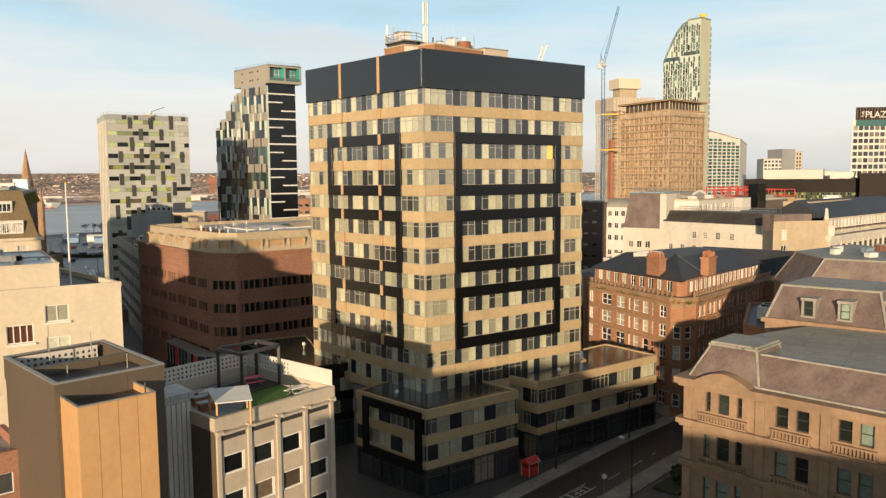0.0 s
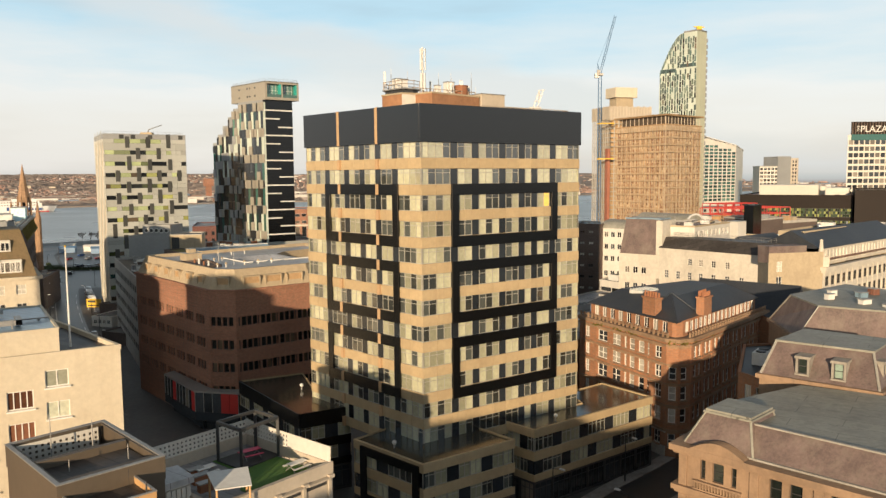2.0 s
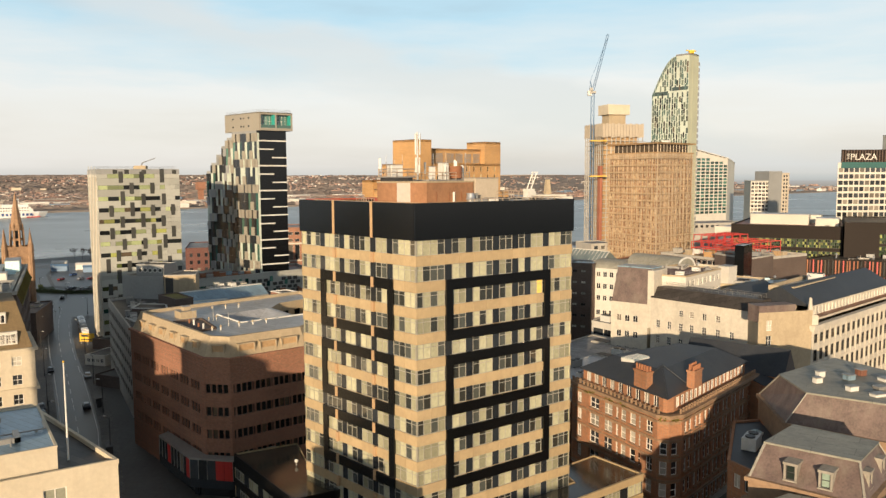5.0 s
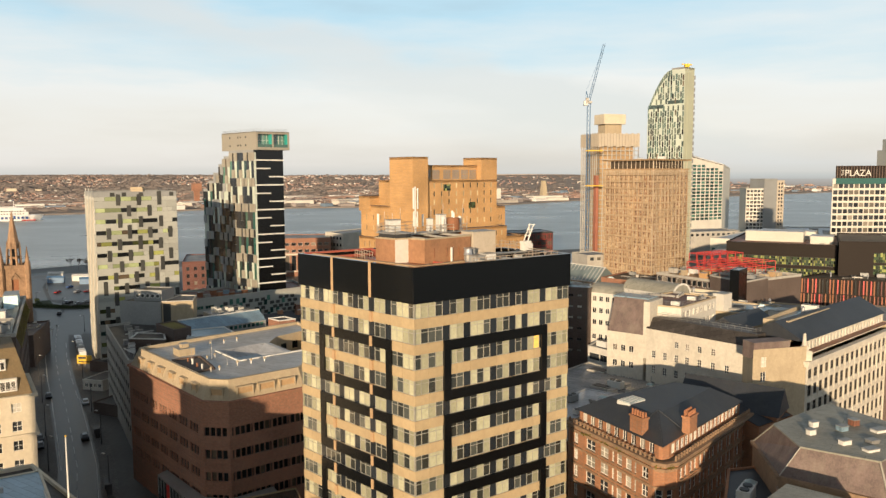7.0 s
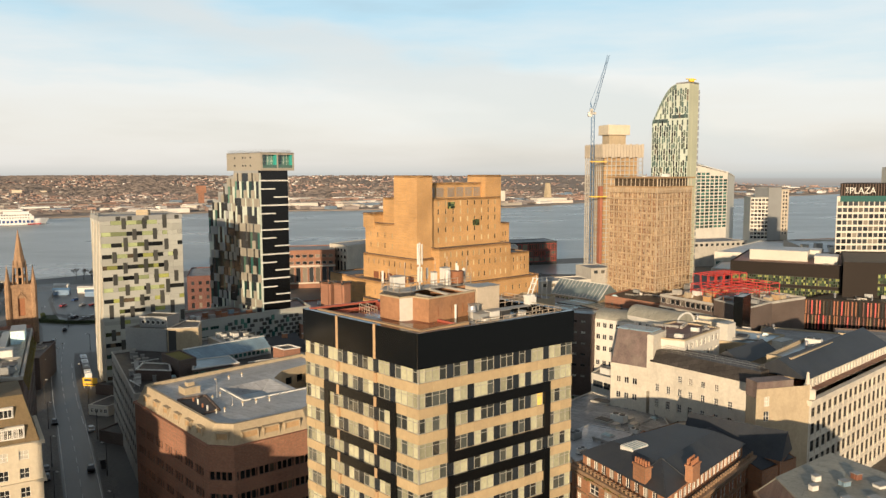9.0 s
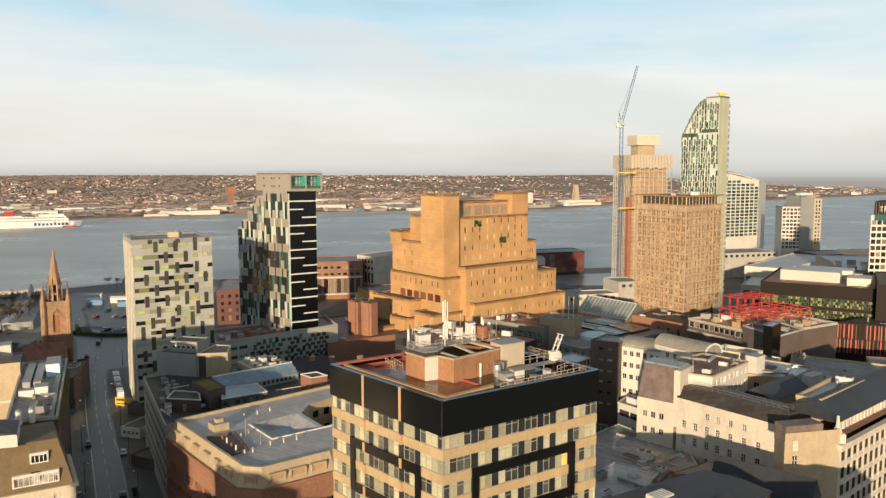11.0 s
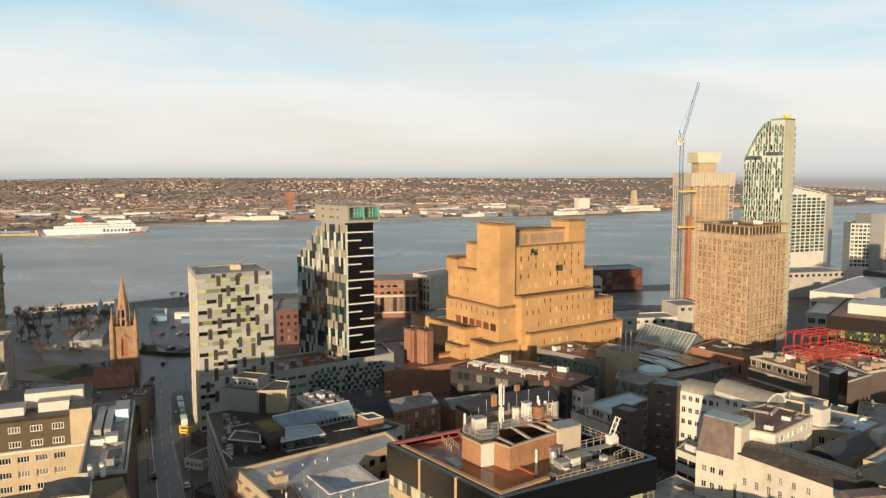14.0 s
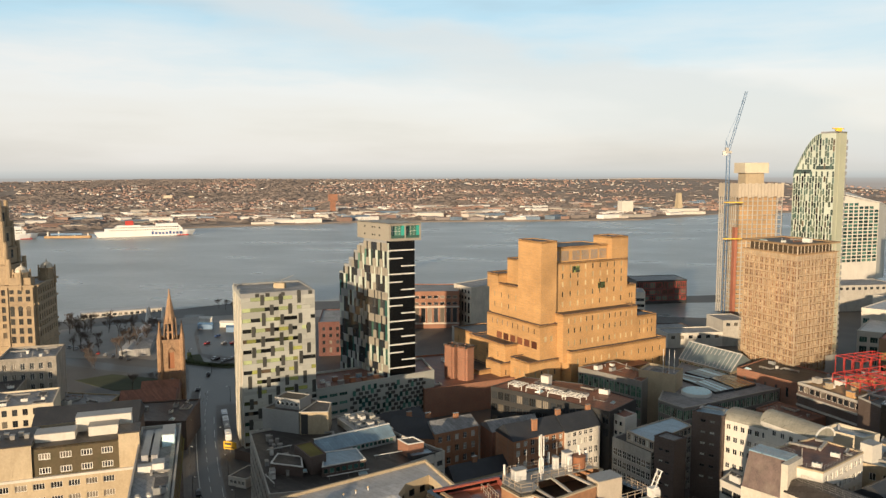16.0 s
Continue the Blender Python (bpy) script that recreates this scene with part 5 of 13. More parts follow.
# ---- podium round the tower ----
def podium(name, pts, ztop, shown, label, band="sandstone_panel"):
    t = thing(name, label, "building", (pts[0][0], pts[0][1], 0))
    n = len(pts)
    for i in range(n):
        a, b = pts[i], pts[(i + 1) % n]
        L = length(a, b)
        m = wall_pose(a, b)
        if i in shown:
            k = max(2, int(L / 3.4))
            facade(t, a, b, 0, 3.9, cols_even(L, k, L / k - 0.35, 0.1), [(0.25, 3.55)], "dark_frame", ("dark_frame", "g_dark"), 0.3, lights=3, split=0.75)
            for z0 in (4.9, 8.2):
                bm = bmesh.new()
                wall(bm, *local(a, b, (0, 0.3), (L, 0.3)), z0, z0 + 2.0)
                part("wall", bm, M["dark_frame"], t)
                pitch = L / (k * 2)
                for j in range(k * 2):
                    if (j * 7 + int(z0)) % 3 != 1:
                        me = window_mesh(pitch - 0.06, 1.98, "alu", "g_office", lights=2, split=0.78)
                        put("window", me, t, m @ Matrix.Translation((j * pitch + 0.03, 0.18, z0 + 0.01)))
                    else:
                        key = ("ppanel", round(pitch, 2))
                        if key not in _wins:
                            bm = bmesh.new()
                            box(bm, 0.02, 0, 0, round(pitch, 2) - 0.02, 0.2, 1.98)
                            _wins[key] = mesh_of("infill_panel", bm, M["slate_panel"])
                        put("infill_panel", _wins[key], t, m @ Matrix.Translation((j * pitch, 0.12, z0 + 0.01)))
            for z0, z1 in ((3.9, 4.9), (6.9, 8.2), (10.2, ztop)):
                bm = bmesh.new()
                box(bm, -0.03, -0.08, z0, L + 0.03, 0.32, z1, m)
                bmesh.ops.bevel(bm, geom=bm.edges[:], offset=0.04, segments=1, affect="EDGES")
                part("spandrel", bm, M[band], t, "stained sandstone spandrel band" if band != "black_clad" else "black metal spandrel band")
        else:
            bm = bmesh.new()
            wall(bm, a, b, 0, ztop)
            part("wall", bm, M["sandstone_panel"], t)
    bm = bmesh.new()
    prism(bm, inset(pts, 0.2), ztop - 0.4, ztop - 0.2, sides=False)
    part("roof", bm, M["roof_wet"], t, "dark wet felt roof")
    return t


POD_L = [(-2.1, 90.2), (9.9, 98.9), (4.2, 105.2), (-2.2, 100.6), (-7.2, 104.4), (-11.6, 99.6)]
pod_l = podium("podium_block", POD_L, 11.4, (0, 5, 1), "three-storey sandstone and glass podium block beside the street")
m_pl = wall_pose(POD_L[5], POD_L[0])
L_pl = length(POD_L[5], POD_L[0])
bm = bmesh.new()
for u0, u1, v0, v1 in ((1.6, L_pl - 0.6, 9.9, 11.0), (1.6, L_pl - 0.6, 3.4, 4.6), (1.6, 2.7, 4.6, 9.9), (L_pl - 1.7, L_pl - 0.6, 4.6, 9.9)):
    box(bm, u0, -0.35, v0, u1, -0.06, v1, m_pl)
part("cladding_frame", bm, M["black_clad"], pod_l, "black metal cladding frame")
POD_R = [(13.0, 102.6), (33.6, 118.2), (27.5, 126.5), (20.5, 121.0), (22.0, 115.2), (9.2, 106.6)]
podium("podium_block", POD_R, 11.4, (0, 1, 5), "three-storey sandstone podium wing along the street")
LOWB = [(-20.4, 107.4), (-13.4, 111.2), (-19.6, 118.4), (-24.0, 131.0), (-33.8, 126.0)]
podium("podium_block", LOWB, 12.4, (0, 4), "low dark-roofed podium wing behind the tower", "black_clad")

# ---- brown brick office ----
def brick_office():
    F = [(-66.6, 166.6), (-42.4, 138.6), (-37.2, 137.8), (-24.6, 147.6), (-16.0, 172.0), (-34.0, 199.6), (-65.6, 169.6)]
    t = thing("brick_office", "brown brick office with sloped stone attic and pale flat roof", "building", (-45, 165, 0))
    zc = 25.9
    rows4 = [(4.9 + 4.3 * i + 1.5, 4.9 + 4.3 * i + 3.2) for i in range(4)]
    for i in range(7):
        a, b = F[i], F[(i + 1) % 7]
        L = length(a, b)
        if i == 0:
            cs = []
            for g in range(7):
                u = 1.2 + g * (L - 2.4) / 7
                cs += [(u + 0.45 + q * 1.3, u + 0.45 + q * 1.3 + 1.1) for q in range(3)]
            facade(t, a, b, 0, zc, cs, rows4, "brown_brick", ("dark_frame", "g_deep"), 0.55, lights=1)
        elif i == 1:
            facade(t, a, b, 0, zc, [(0.35 + q * (L - 0.7) / 4, 0.15 + (q + 1) * (L - 0.7) / 4) for q in range(4)], rows4, "brown_brick", ("dark_frame", "g_deep"), 0.55, lights=1)
        elif i == 2:
            cs = []
            for g in range(4):
                u = 0.5 + g * (L - 0.8) / 4
                cs += [(u, u + 0.32)] + [(u + 0.62 + q * 1.08, u + 0.62 + q * 1.08 + 0.95) for q in range(3)]
            facade(t, a, b, 0, zc, cs, rows4, "brown_brick", ("dark_frame", "g_deep"), 0.55, lights=1)
        else:
            bm = bmesh.new()
            wall(bm, a, b, 0, zc)
            part("wall", bm, M["brown_brick"], t)
    bm = bmesh.new()
    ring(bm, inset(F, -0.35), inset(F, 0.3), zc - 0.25, zc + 0.15)
    part("cornice", bm, M["brown_brick"], t, "projecting brick cornice")
    bm = bmesh.new()
    low, up = inset(F, 0.35), inset(F, 1.9)
    loft(bm, low, zc, up, 29.4)
    ring(bm, up, inset(F, 2.5), 28.9, 29.6)
    part("attic_slope", bm, M["tan_stone"], t, "sloped tan stone attic")
    # box dormers on the slope
    for i, n in ((0, 6), (1, 1), (2, 3)):
        a, b = F[i], F[i + 1]
        L = length(a, b)
        m = wall_pose(a, b)
        w = 2.6 if i != 2 else 3.4
        for c0, c1 in cols_even(L, n, w, 1.4 if i else 2.0):
            bm = bmesh.new()
            box(bm, c0, 0.55, zc + 0.25, c0 + 0.22, 2.2, zc + 2.4, m)
            box(bm, c1 - 0.22, 0.55, zc + 0.25, c1, 2.2, zc + 2.4, m)
            box(bm, c0, 0.55, zc + 2.18, c1, 2.2, zc + 2.42, m)
            part("dormer_frame", bm, M["tan_stone"], t)
            bm = bmesh.new()
            quad(bm, m @ Vector((c0 + 0.22, 0.8, zc + 0.2)), m @ Vector((c1 - 0.22, 0.8, zc + 0.2)), m @ Vector((c1 - 0.22, 0.8, zc + 2.2)), m @ Vector((c0 + 0.22, 0.8, zc + 2.2)))
            part("dormer_louvre", bm, M["timber"], t, "brown louvred dormer infill")
    # flat roof with a shallow funnel-shaped basin and a deep light court
    C = [(-47.4, 166.4), (-39.9, 157.0), (-30.8, 164.2), (-38.4, 174.6)]
    K = [(-37.4, 174.9), (-30.0, 165.0), (-21.6, 172.4), (-32.0, 187.8), (-36.9, 181.4)]
    R = inset(F, 2.4)
    bm = bmesh.new()
    loops = [[bm.verts.new((*p, 28.9)) for p in q] for q in (R, C, K)]
    ed = [bm.edges.new((v[i], v[(i + 1) % len(v)])) for v in loops for i in range(len(v))]
    bmesh.ops.triangle_fill(bm, use_beauty=True, edges=ed)
    for f in bm.faces:
        if f.normal.z < 0:
            f.normal_flip()
    part("roof", bm, M["roof_pale"], t, "pale grey membrane roof")
    bm = bmesh.new()
    loft(bm, C[::-1], 28.9, inset(C, 3.4)[::-1], 27.5)
    part("basin_slope", bm, M["roof_pale"], t, "sloping sides of the roof basin")
    bm = bmesh.new()
    prism(bm, inset(C, 3.4), 27.4, 27.5, sides=False)
    part("basin_floor", bm, M["roof_blue"], t, "wet blue-grey basin floor")
    for a, b in ((C[0], C[1]), (C[1], C[2]), (C[2], (-22.0, 171.6))):
        bm = bmesh.new()
        bar(bm, (*a, 29.0), (*b, 29.0), 0.35, 0.28)
        part("edge_kerb", bm, M["white_metal"], t, "white edge kerb")
    for i in range(5):
        a, b = K[(i + 1) % 5], K[i]
        if i in (2, 3, 4):
            n = max(2, int(length(a, b) / 3.2))
            facade(t, a, b, 14.0, 28.9, cols_even(length(a, b), n, 1.9, 0.4), [(17.0, 18.8), (21.0, 22.8), (25.0, 26.8)], "tan_stone", ("dark_frame", "g_deep"), 0.4, lights=1, name="court_wall")
        else:
            bm = bmesh.new()
            wall(bm, a, b, 14.0, 28.9)
            part("court_wall", bm, M["tan_stone"], t)
    bm = bmesh.new()
    prism(bm, K, 13.9, 14.0, sides=False)
    part("court_floor", bm, M["roof_dark"], t)
    return t


brick_office()

# ---- Victorian red brick block ----
def victorian_block():
    F = [(38.6, 121.4), (40.8, 122.2), (63.6, 147.2), (50.0, 158.0), (26.8, 143.6), (37.0, 122.2)]
    t = thing("victorian_block", "red brick Victorian office block with stone trim and slate roof", "building", (48, 145, 0))
    zc = 19.5
    rws = [(1.8, 4.0), (5.8, 8.2), (9.6, 11.9), (13.0, 15.1), (16.2, 18.2)]
    for i in range(6):
        a, b = F[i], F[(i + 1) % 6]
        L = length(a, b)
        m = wall_pose(a, b)
        if i in (0, 1, 4, 5):
            if i in (0, 5):
                cs = [(L / 2 - 0.6, L / 2 + 0.6)]
            elif i == 4:
                # a narrow bay, then four wide windows in pairs of sashes
                cs = [(1.6, 2.9)] + [(5.4 + 3.75 * k, 8.2 + 3.75 * k) for k in range(4)] + [(20.8, 22.4)]
            else:
                cs = [(c0 + d, c1 + d) for c0, c1 in cols_even(L, 8, 1.15, 0.8) for d in (-0.85, 0.85)]
            facade(t, a, b, 0, zc, cs, rws if i not in (0, 5) else rws[:4], "red_brick", ("white_frame", "g_sash"), 0.35, lights=1 if i in (0, 1, 5) else 2, bars=2, fw=0.13, sill="stone")
            # stone window heads in one band a storey, and flat pilasters
            for r0, r1 in rws:
                bm = bmesh.new()
                box(bm, 0.1, -0.06, r1, L - 0.1, 0.0, r1 + 0.32, m)
                part("lintel_band", bm, M["red_stone"], t, "red sandstone band over the windows")
            if i in (1, 4):
                for k in range(9 if i == 1 else 6):
                    u = k * (L - 0.7) / (8 if i == 1 else 5)
                    bm = bmesh.new()
                    box(bm, u, -0.16, 4.7, u + 0.7, 0.0, zc - 0.2, m)
                    part("pilaster", bm, M["red_brick"], t)
        else:
            bm = bmesh.new()
            wall(bm, a, b, 0, zc)
            part("wall", bm, M["red_brick"], t)
    for z, o, h in ((19.3, 0.6, 0.6), (18.55, 0.3, 0.3), (15.4, 0.2, 0.25), (12.2, 0.2, 0.2), (8.5, 0.2, 0.3), (4.4, 0.25, 0.35)):
        bm = bmesh.new()
        ring(bm, inset(F, -o), inset(F, 0.3 if z > 19 else -0.02), z, z + h)
        part("cornice" if z > 18 else "string_course", bm, M["stone"], t, "carved sandstone band")
    for i in (4, 1):
        a, b = F[i], F[(i + 1) % 6]
        m, L = wall_pose(a, b), length(a, b)
        for z in (0.0, 0.9, 4.05):
            bm = bmesh.new()
            box(bm, 0.0, -0.1, z, L, 0.0, z + (0.86 if z < 4 else 0.36), m)
            part("plinth_course", bm, M["concrete"], t, "grey stone course of the ground storey")
    A = inset(F, 1.5)
    spec = {4: 9, 1: 17}
    for i in range(6):
        a, b = A[i], A[(i + 1) % 6]
        L = length(a, b)
        if i in spec:
            facade(t, a, b, 19.8, 22.5, cols_even(L, spec[i], 1.25, 0.6), [(20.3, 22.1)], "red_brick", ("white_frame", "g_sash"), 0.2, lights=2)
        else:
            bm = bmesh.new()
            wall(bm, a, b, 19.8, 22.5)
            part("wall", bm, M["red_brick"], t)
    bm = bmesh.new()
    E4 = inset([(38.2, 120.4), (63.6, 147.2), (50.0, 158.0), (26.8, 143.6)], 1.0)
    loft(bm, E4, 22.45, inset(E4, 4.6), 25.3, top=True)
    ring(bm, E4, inset(E4, 0.3), 22.25, 22.45)
    # lower hipped roof over the corner, with valleys to the main slopes
    c0, c1, c3 = (Vector(E4[i]) for i in (0, 1, 3))
    e1, e3 = (c1 - c0).normalized(), (c3 - c0).normalized()
    corner = [tuple(c0 + e3 * -0.35 + e1 * -0.35), tuple(c0 + e1 * 9.0), tuple(c0 + e1 * 9.0 + e3 * 8.0), tuple(c0 + e3 * 8.0)]
    apex = tuple(c0 + e1 * 5.6 + e3 * 5.0)
    loft(bm, corner, 22.5, [apex] * 4, 26.0)
    part("roof", bm, M["slate"], t, "dark slate hipped roof")
    bm = bmesh.new()
    for p in (corner[0], corner[1], corner[3]):
        bar(bm, (*p, 22.56), (*apex, 26.05), 0.2, 0.1)
    part("ridge_tiles", bm, M["slate"], t, "dark slate hips")
    bm = bmesh.new()
    prism(bm, inset(F, 0.2), 19.5, 19.8, sides=False)
    part("gutter_walk", bm, M["roof_dark"], t)
    # balustrade on the cornice
    for i in (1, 4):
        a, b = inset(F, 0.1)[i], inset(F, 0.1)[(i + 1) % 6]
        m, L = wall_pose(a, b), length(a, b)
        bm = bmesh.new()
        n = int(L / 1.1)
        for k in range(n + 1):
            box(bm, k * L / n - 0.14, -0.15, 19.9, k * L / n + 0.14, 0.15, 20.75, m)
        box(bm, 0, -0.1, 20.35, L, 0.1, 20.5, m)
        part("balustrade", bm, M["stone"], t, "low stone balustrade with posts")
    return t


victorian_block()


def chimney(x, y, z, rot, ztop):
    t = thing("chimney_stack", "red brick chimney stack with clay pots and moss", "chimney", (x, y, z), "chimney stacks")
    m = pose(x, y, 0, 0, 0, rot)
    bm = bmesh.new()
    box(bm, -1.6, -0.7, z, 1.6, 0.7, ztop, m)
    box(bm, -1.75, -0.85, ztop, 1.75, 0.85, ztop + 0.3, m)
    bmesh.ops.bevel(bm, geom=bm.edges[:], offset=0.03, segments=1, affect="EDGES")
    part("shaft", bm, M["red_brick"], t)
    for i in range(5):
        for j in (-0.35, 0.35):
            bm = bmesh.new()
            p = m @ Vector((-1.3 + 0.65 * i, j, ztop + 0.3))
            beam(bm, p, p + Vector((0, 0, 0.8 + 0.2 * ((i * 3 + int(j > 0)) % 3))), 0.2, 8, 0.15)
            part("chimney_pot", bm, M["rust"], t, "clay chimney pot")
    return t


chimney(36.2, 128.6, 22.6, 116, 25.4)
chimney(45.2, 129.0, 22.6, 48, 25.4)

# ---- roof-terrace office beside the camera ----
def terrace_office():
    A, B, C, D = (-17.0, 55.6), (-9.4, 64.7), (-18.8, 72.6), (-26.2, 63.6)
    t = thing("terrace_office", "concrete office with ribbed piers and a roof terrace", "building", (-17, 64, 0))
    rws = [(z, z + 1.6) for z in (5.0, 8.0, 11.0, 14.0, 17.0)]
    slot = (19.8, 20.34)
    cs = [(0.6, 2.55), (3.35, 5.35), (6.15, 8.2), (9.0, 11.05)]
    facade(t, A, B, 0, 21.6, cs, rws, "warm_concrete", ("white_frame", "g_deep"), 0.2, lights=1, fw=0.15)
    m, L = wall_pose(A, B), length(A, B)
    for c0, c1 in cs:
        bm = bmesh.new()
        box(bm, c0 - 0.1, -0.02, slot[0], c1 + 0.1, 0.02, slot[1], m)
        part("slot", bm, M["dark_frame"], t, "dark slot under the parapet")
        bm = bmesh.new()
        box(bm, c0 - 0.15, -0.5, 20.34, c1 + 0.15, 0.0, 20.5, m)
        part("hood", bm, M["warm_concrete"], t)
    for u in (0.0, 2.78, 5.55, 8.4, 11.25):
        bm = bmesh.new()
        box(bm, u, -0.16, 0, u + 0.42, 0.0, 20.6, m)
        bmesh.ops.bevel(bm, geom=bm.edges[:], offset=0.05, segments=1, affect="EDGES")
        part("pier", bm, M["warm_concrete"], t, "ribbed pale concrete pier")
        bm = bmesh.new()
        box(bm, u - 0.05, -0.4, 20.35, u + 0.5, 0.0, 20.65, m)
        part("bracket", bm, M["warm_concrete"], t)
    for z in (6.8, 9.8, 12.8, 15.8):
        for c0, c1 in cs:
            bm = bmesh.new()
            n = 14
            for k in range(n):
                x = c0 + (c1 - c0) * k / n
                box(bm, x, -0.025, z, x + 0.07, 0.0, z + 1.05, m)
            ob = part("ribbed_panel", bm, M["warm_concrete"], t, "finely ribbed spandrel panel")
            ob["kind"] = "stuff"
    for a, b, mat in ((B, C, "warm_concrete"), (C, D, "warm_concrete"), (D, A, "taupe_clad")):
        bm = bmesh.new()
        wall(bm, a, b, 0, 21.4)
        part("wall", bm, M[mat], t)
    pts = [A, B, C, D]
    bm = bmesh.new()
    prism(bm, inset(pts, 0.3), 20.3, 20.6, sides=False)
    part("terrace_deck", bm, M["roof_grey"], t, "grey paved terrace deck")
    bm = bmesh.new()
    ring(bm, inset(pts, -0.05), inset(pts, 0.35), 20.6, 21.62)
    part("parapet", bm, M["warm_concrete"], t)
    bm = bmesh.new()
    turf = local(A, B, (4.5, 0.5), (11.3, 0.5), (11.3, 10.6), (6.8, 10.6), (6.8, 5.2), (4.5, 3.2))
    prism(bm, turf, 20.6, 20.63)
    part("turf", bm, M["turf"], t, "green artificial turf")
    # perforated screens at the back of the terrace
    for a, b in ((C, D), (B, C)):
        mm, LL = wall_pose(a, b), length(a, b)
        holes = []
        nu = int((LL - 0.8) / 0.42)
        for i in range(nu):
            if a is B and i < nu * 0.45:
                continue
            for j in range(3):
                holes.append((0.4 + i * 0.42, 21.75 + j * 0.4, 0.4 + i * 0.42 + 0.2, 21.95 + j * 0.4))
        bm = bmesh.new()
        wall(bm, *local(a, b, (0, 0.15), (LL, 0.15)), 20.6, 23.0, holes, 0.08)
        wall(bm, *local(a, b, (LL, 0.23), (0, 0.23)), 20.6, 23.0, [(LL - h[2], h[1], LL - h[0], h[3]) for h in holes], 0.0)
        part("perforated_screen", bm, M["white_render"], t, "white perforated screen wall")
    return t


terrace_office()


def pergola():
    t = thing("pergola", "dark steel pergola frame standing on the terrace", "pergola", (-17.5, 68.5, 20.6))
    P = [(-17.5, 65.4), (-15.0, 68.9), (-17.6, 71.0), (-20.2, 67.6)]
    for x, y in P:
        bm = bmesh.new()
        box(bm, x - 0.12, y - 0.12, 20.63, x + 0.12, y + 0.12, 24.2)
        part("post", bm, M["dark_frame"], t)
    for i in range(4):
        bm = bmesh.new()
        bar(bm, (*P[i], 24.25), (*P[(i + 1) % 4], 24.25), 0.22, 0.3)
        part("beam", bm, M["dark_frame"], t)
    bm = bmesh.new()
    prism(bm, inset(P, -0.1), 20.63, 20.75)
    part("platform", bm, M["dark_frame"], t, "dark timber platform")
    return t


pergola()


def picnic_table(x, y, z, rot, mat, label):
    t = thing("picnic_table", label, "table", (x, y, z), "terrace tables")
    m = pose(x, y, z, 0, 0, rot)
    bm = bmesh.new()
    box(bm, -0.9, -0.38, 0.70, 0.9, 0.38, 0.76, m)
    part("tabletop", bm, M[mat], t)
    for s in (-1, 1):
        bm = bmesh.new()
        box(bm, -0.9, s * 0.75 - 0.14, 0.42, 0.9, s * 0.75 + 0.14, 0.47, m)
        part("bench", bm, M[mat], t)
    for s in (-0.7, 0.7):
        bm = bmesh.new()
        beam(bm, m @ Vector((s, -0.7, 0)), m @ Vector((s, 0.25, 0.7)), 0.04, 4)
        beam(bm, m @ Vector((s, 0.7, 0)), m @ Vector((s, -0.25, 0.7)), 0.04, 4)
        beam(bm, m @ Vector((s, -0.75, 0.4)), m @ Vector((s, 0.75, 0.4)), 0.03, 4)
        part("leg", bm, M["grey_metal"], t)


picnic_table(-17.4, 68.2, 20.75, 40, "pink", "pink picnic table under the pergola")
picnic_table(-12.6, 65.3, 20.63, 50, "white_frame", "white picnic table on green turf")
picnic_table(-13.4, 69.0, 20.63, 50, "white_frame", "white picnic table beside the screen")
picnic_table(-20.4, 64.4, 20.6, 50, "white_frame", "white picnic table on grey deck")


def shelter():
    t = thing("terrace_shelter", "white sloping canopy on orange timber posts", "canopy", (-16.6, 57.6, 20.6))
    P = [(-17.2, 56.5), (-14.6, 57.4), (-15.6, 60.2), (-18.6, 59.0)]
    bm = bmesh.new()
    lo = [Vector((*p, z)) for p, z in zip(P, (22.5, 22.5, 22.9, 22.9))]
    a = [bm.verts.new(p) for p in lo]
    b = [bm.verts.new(p + Vector((0, 0, 0.08))) for p in lo]
    bm.faces.new(a[::-1])
    bm.faces.new(b)
    for i in range(4):
        bm.faces.new((a[i], a[(i + 1) % 4], b[(i + 1) % 4], b[i]))
    part("canopy", bm, M["white_metal"], t)
    for p, z in zip(P, (22.5, 22.5, 22.9, 22.9)):
        bm = bmesh.new()
        x, y = lerp2(p, (-16.5, 58.3), 0.1)
        box(bm, x - 0.07, y - 0.07, 20.6, x + 0.07, y + 0.07, z)
        part("post", bm, M["ochre_clad"], t)


shelter()
for i, (x, y, w) in enumerate(((-19.6, 60.4, 1.4), (-20.6, 62.0, 1.4), (-21.4, 63.4, 1.2))):
    roof_box("planter", "dark timber planter box on the terrace", "planter", (x, y), (x + 1, y + 1), 0, 0, w, 0.6, 20.6, 21.3, "rust", "terrace planters")


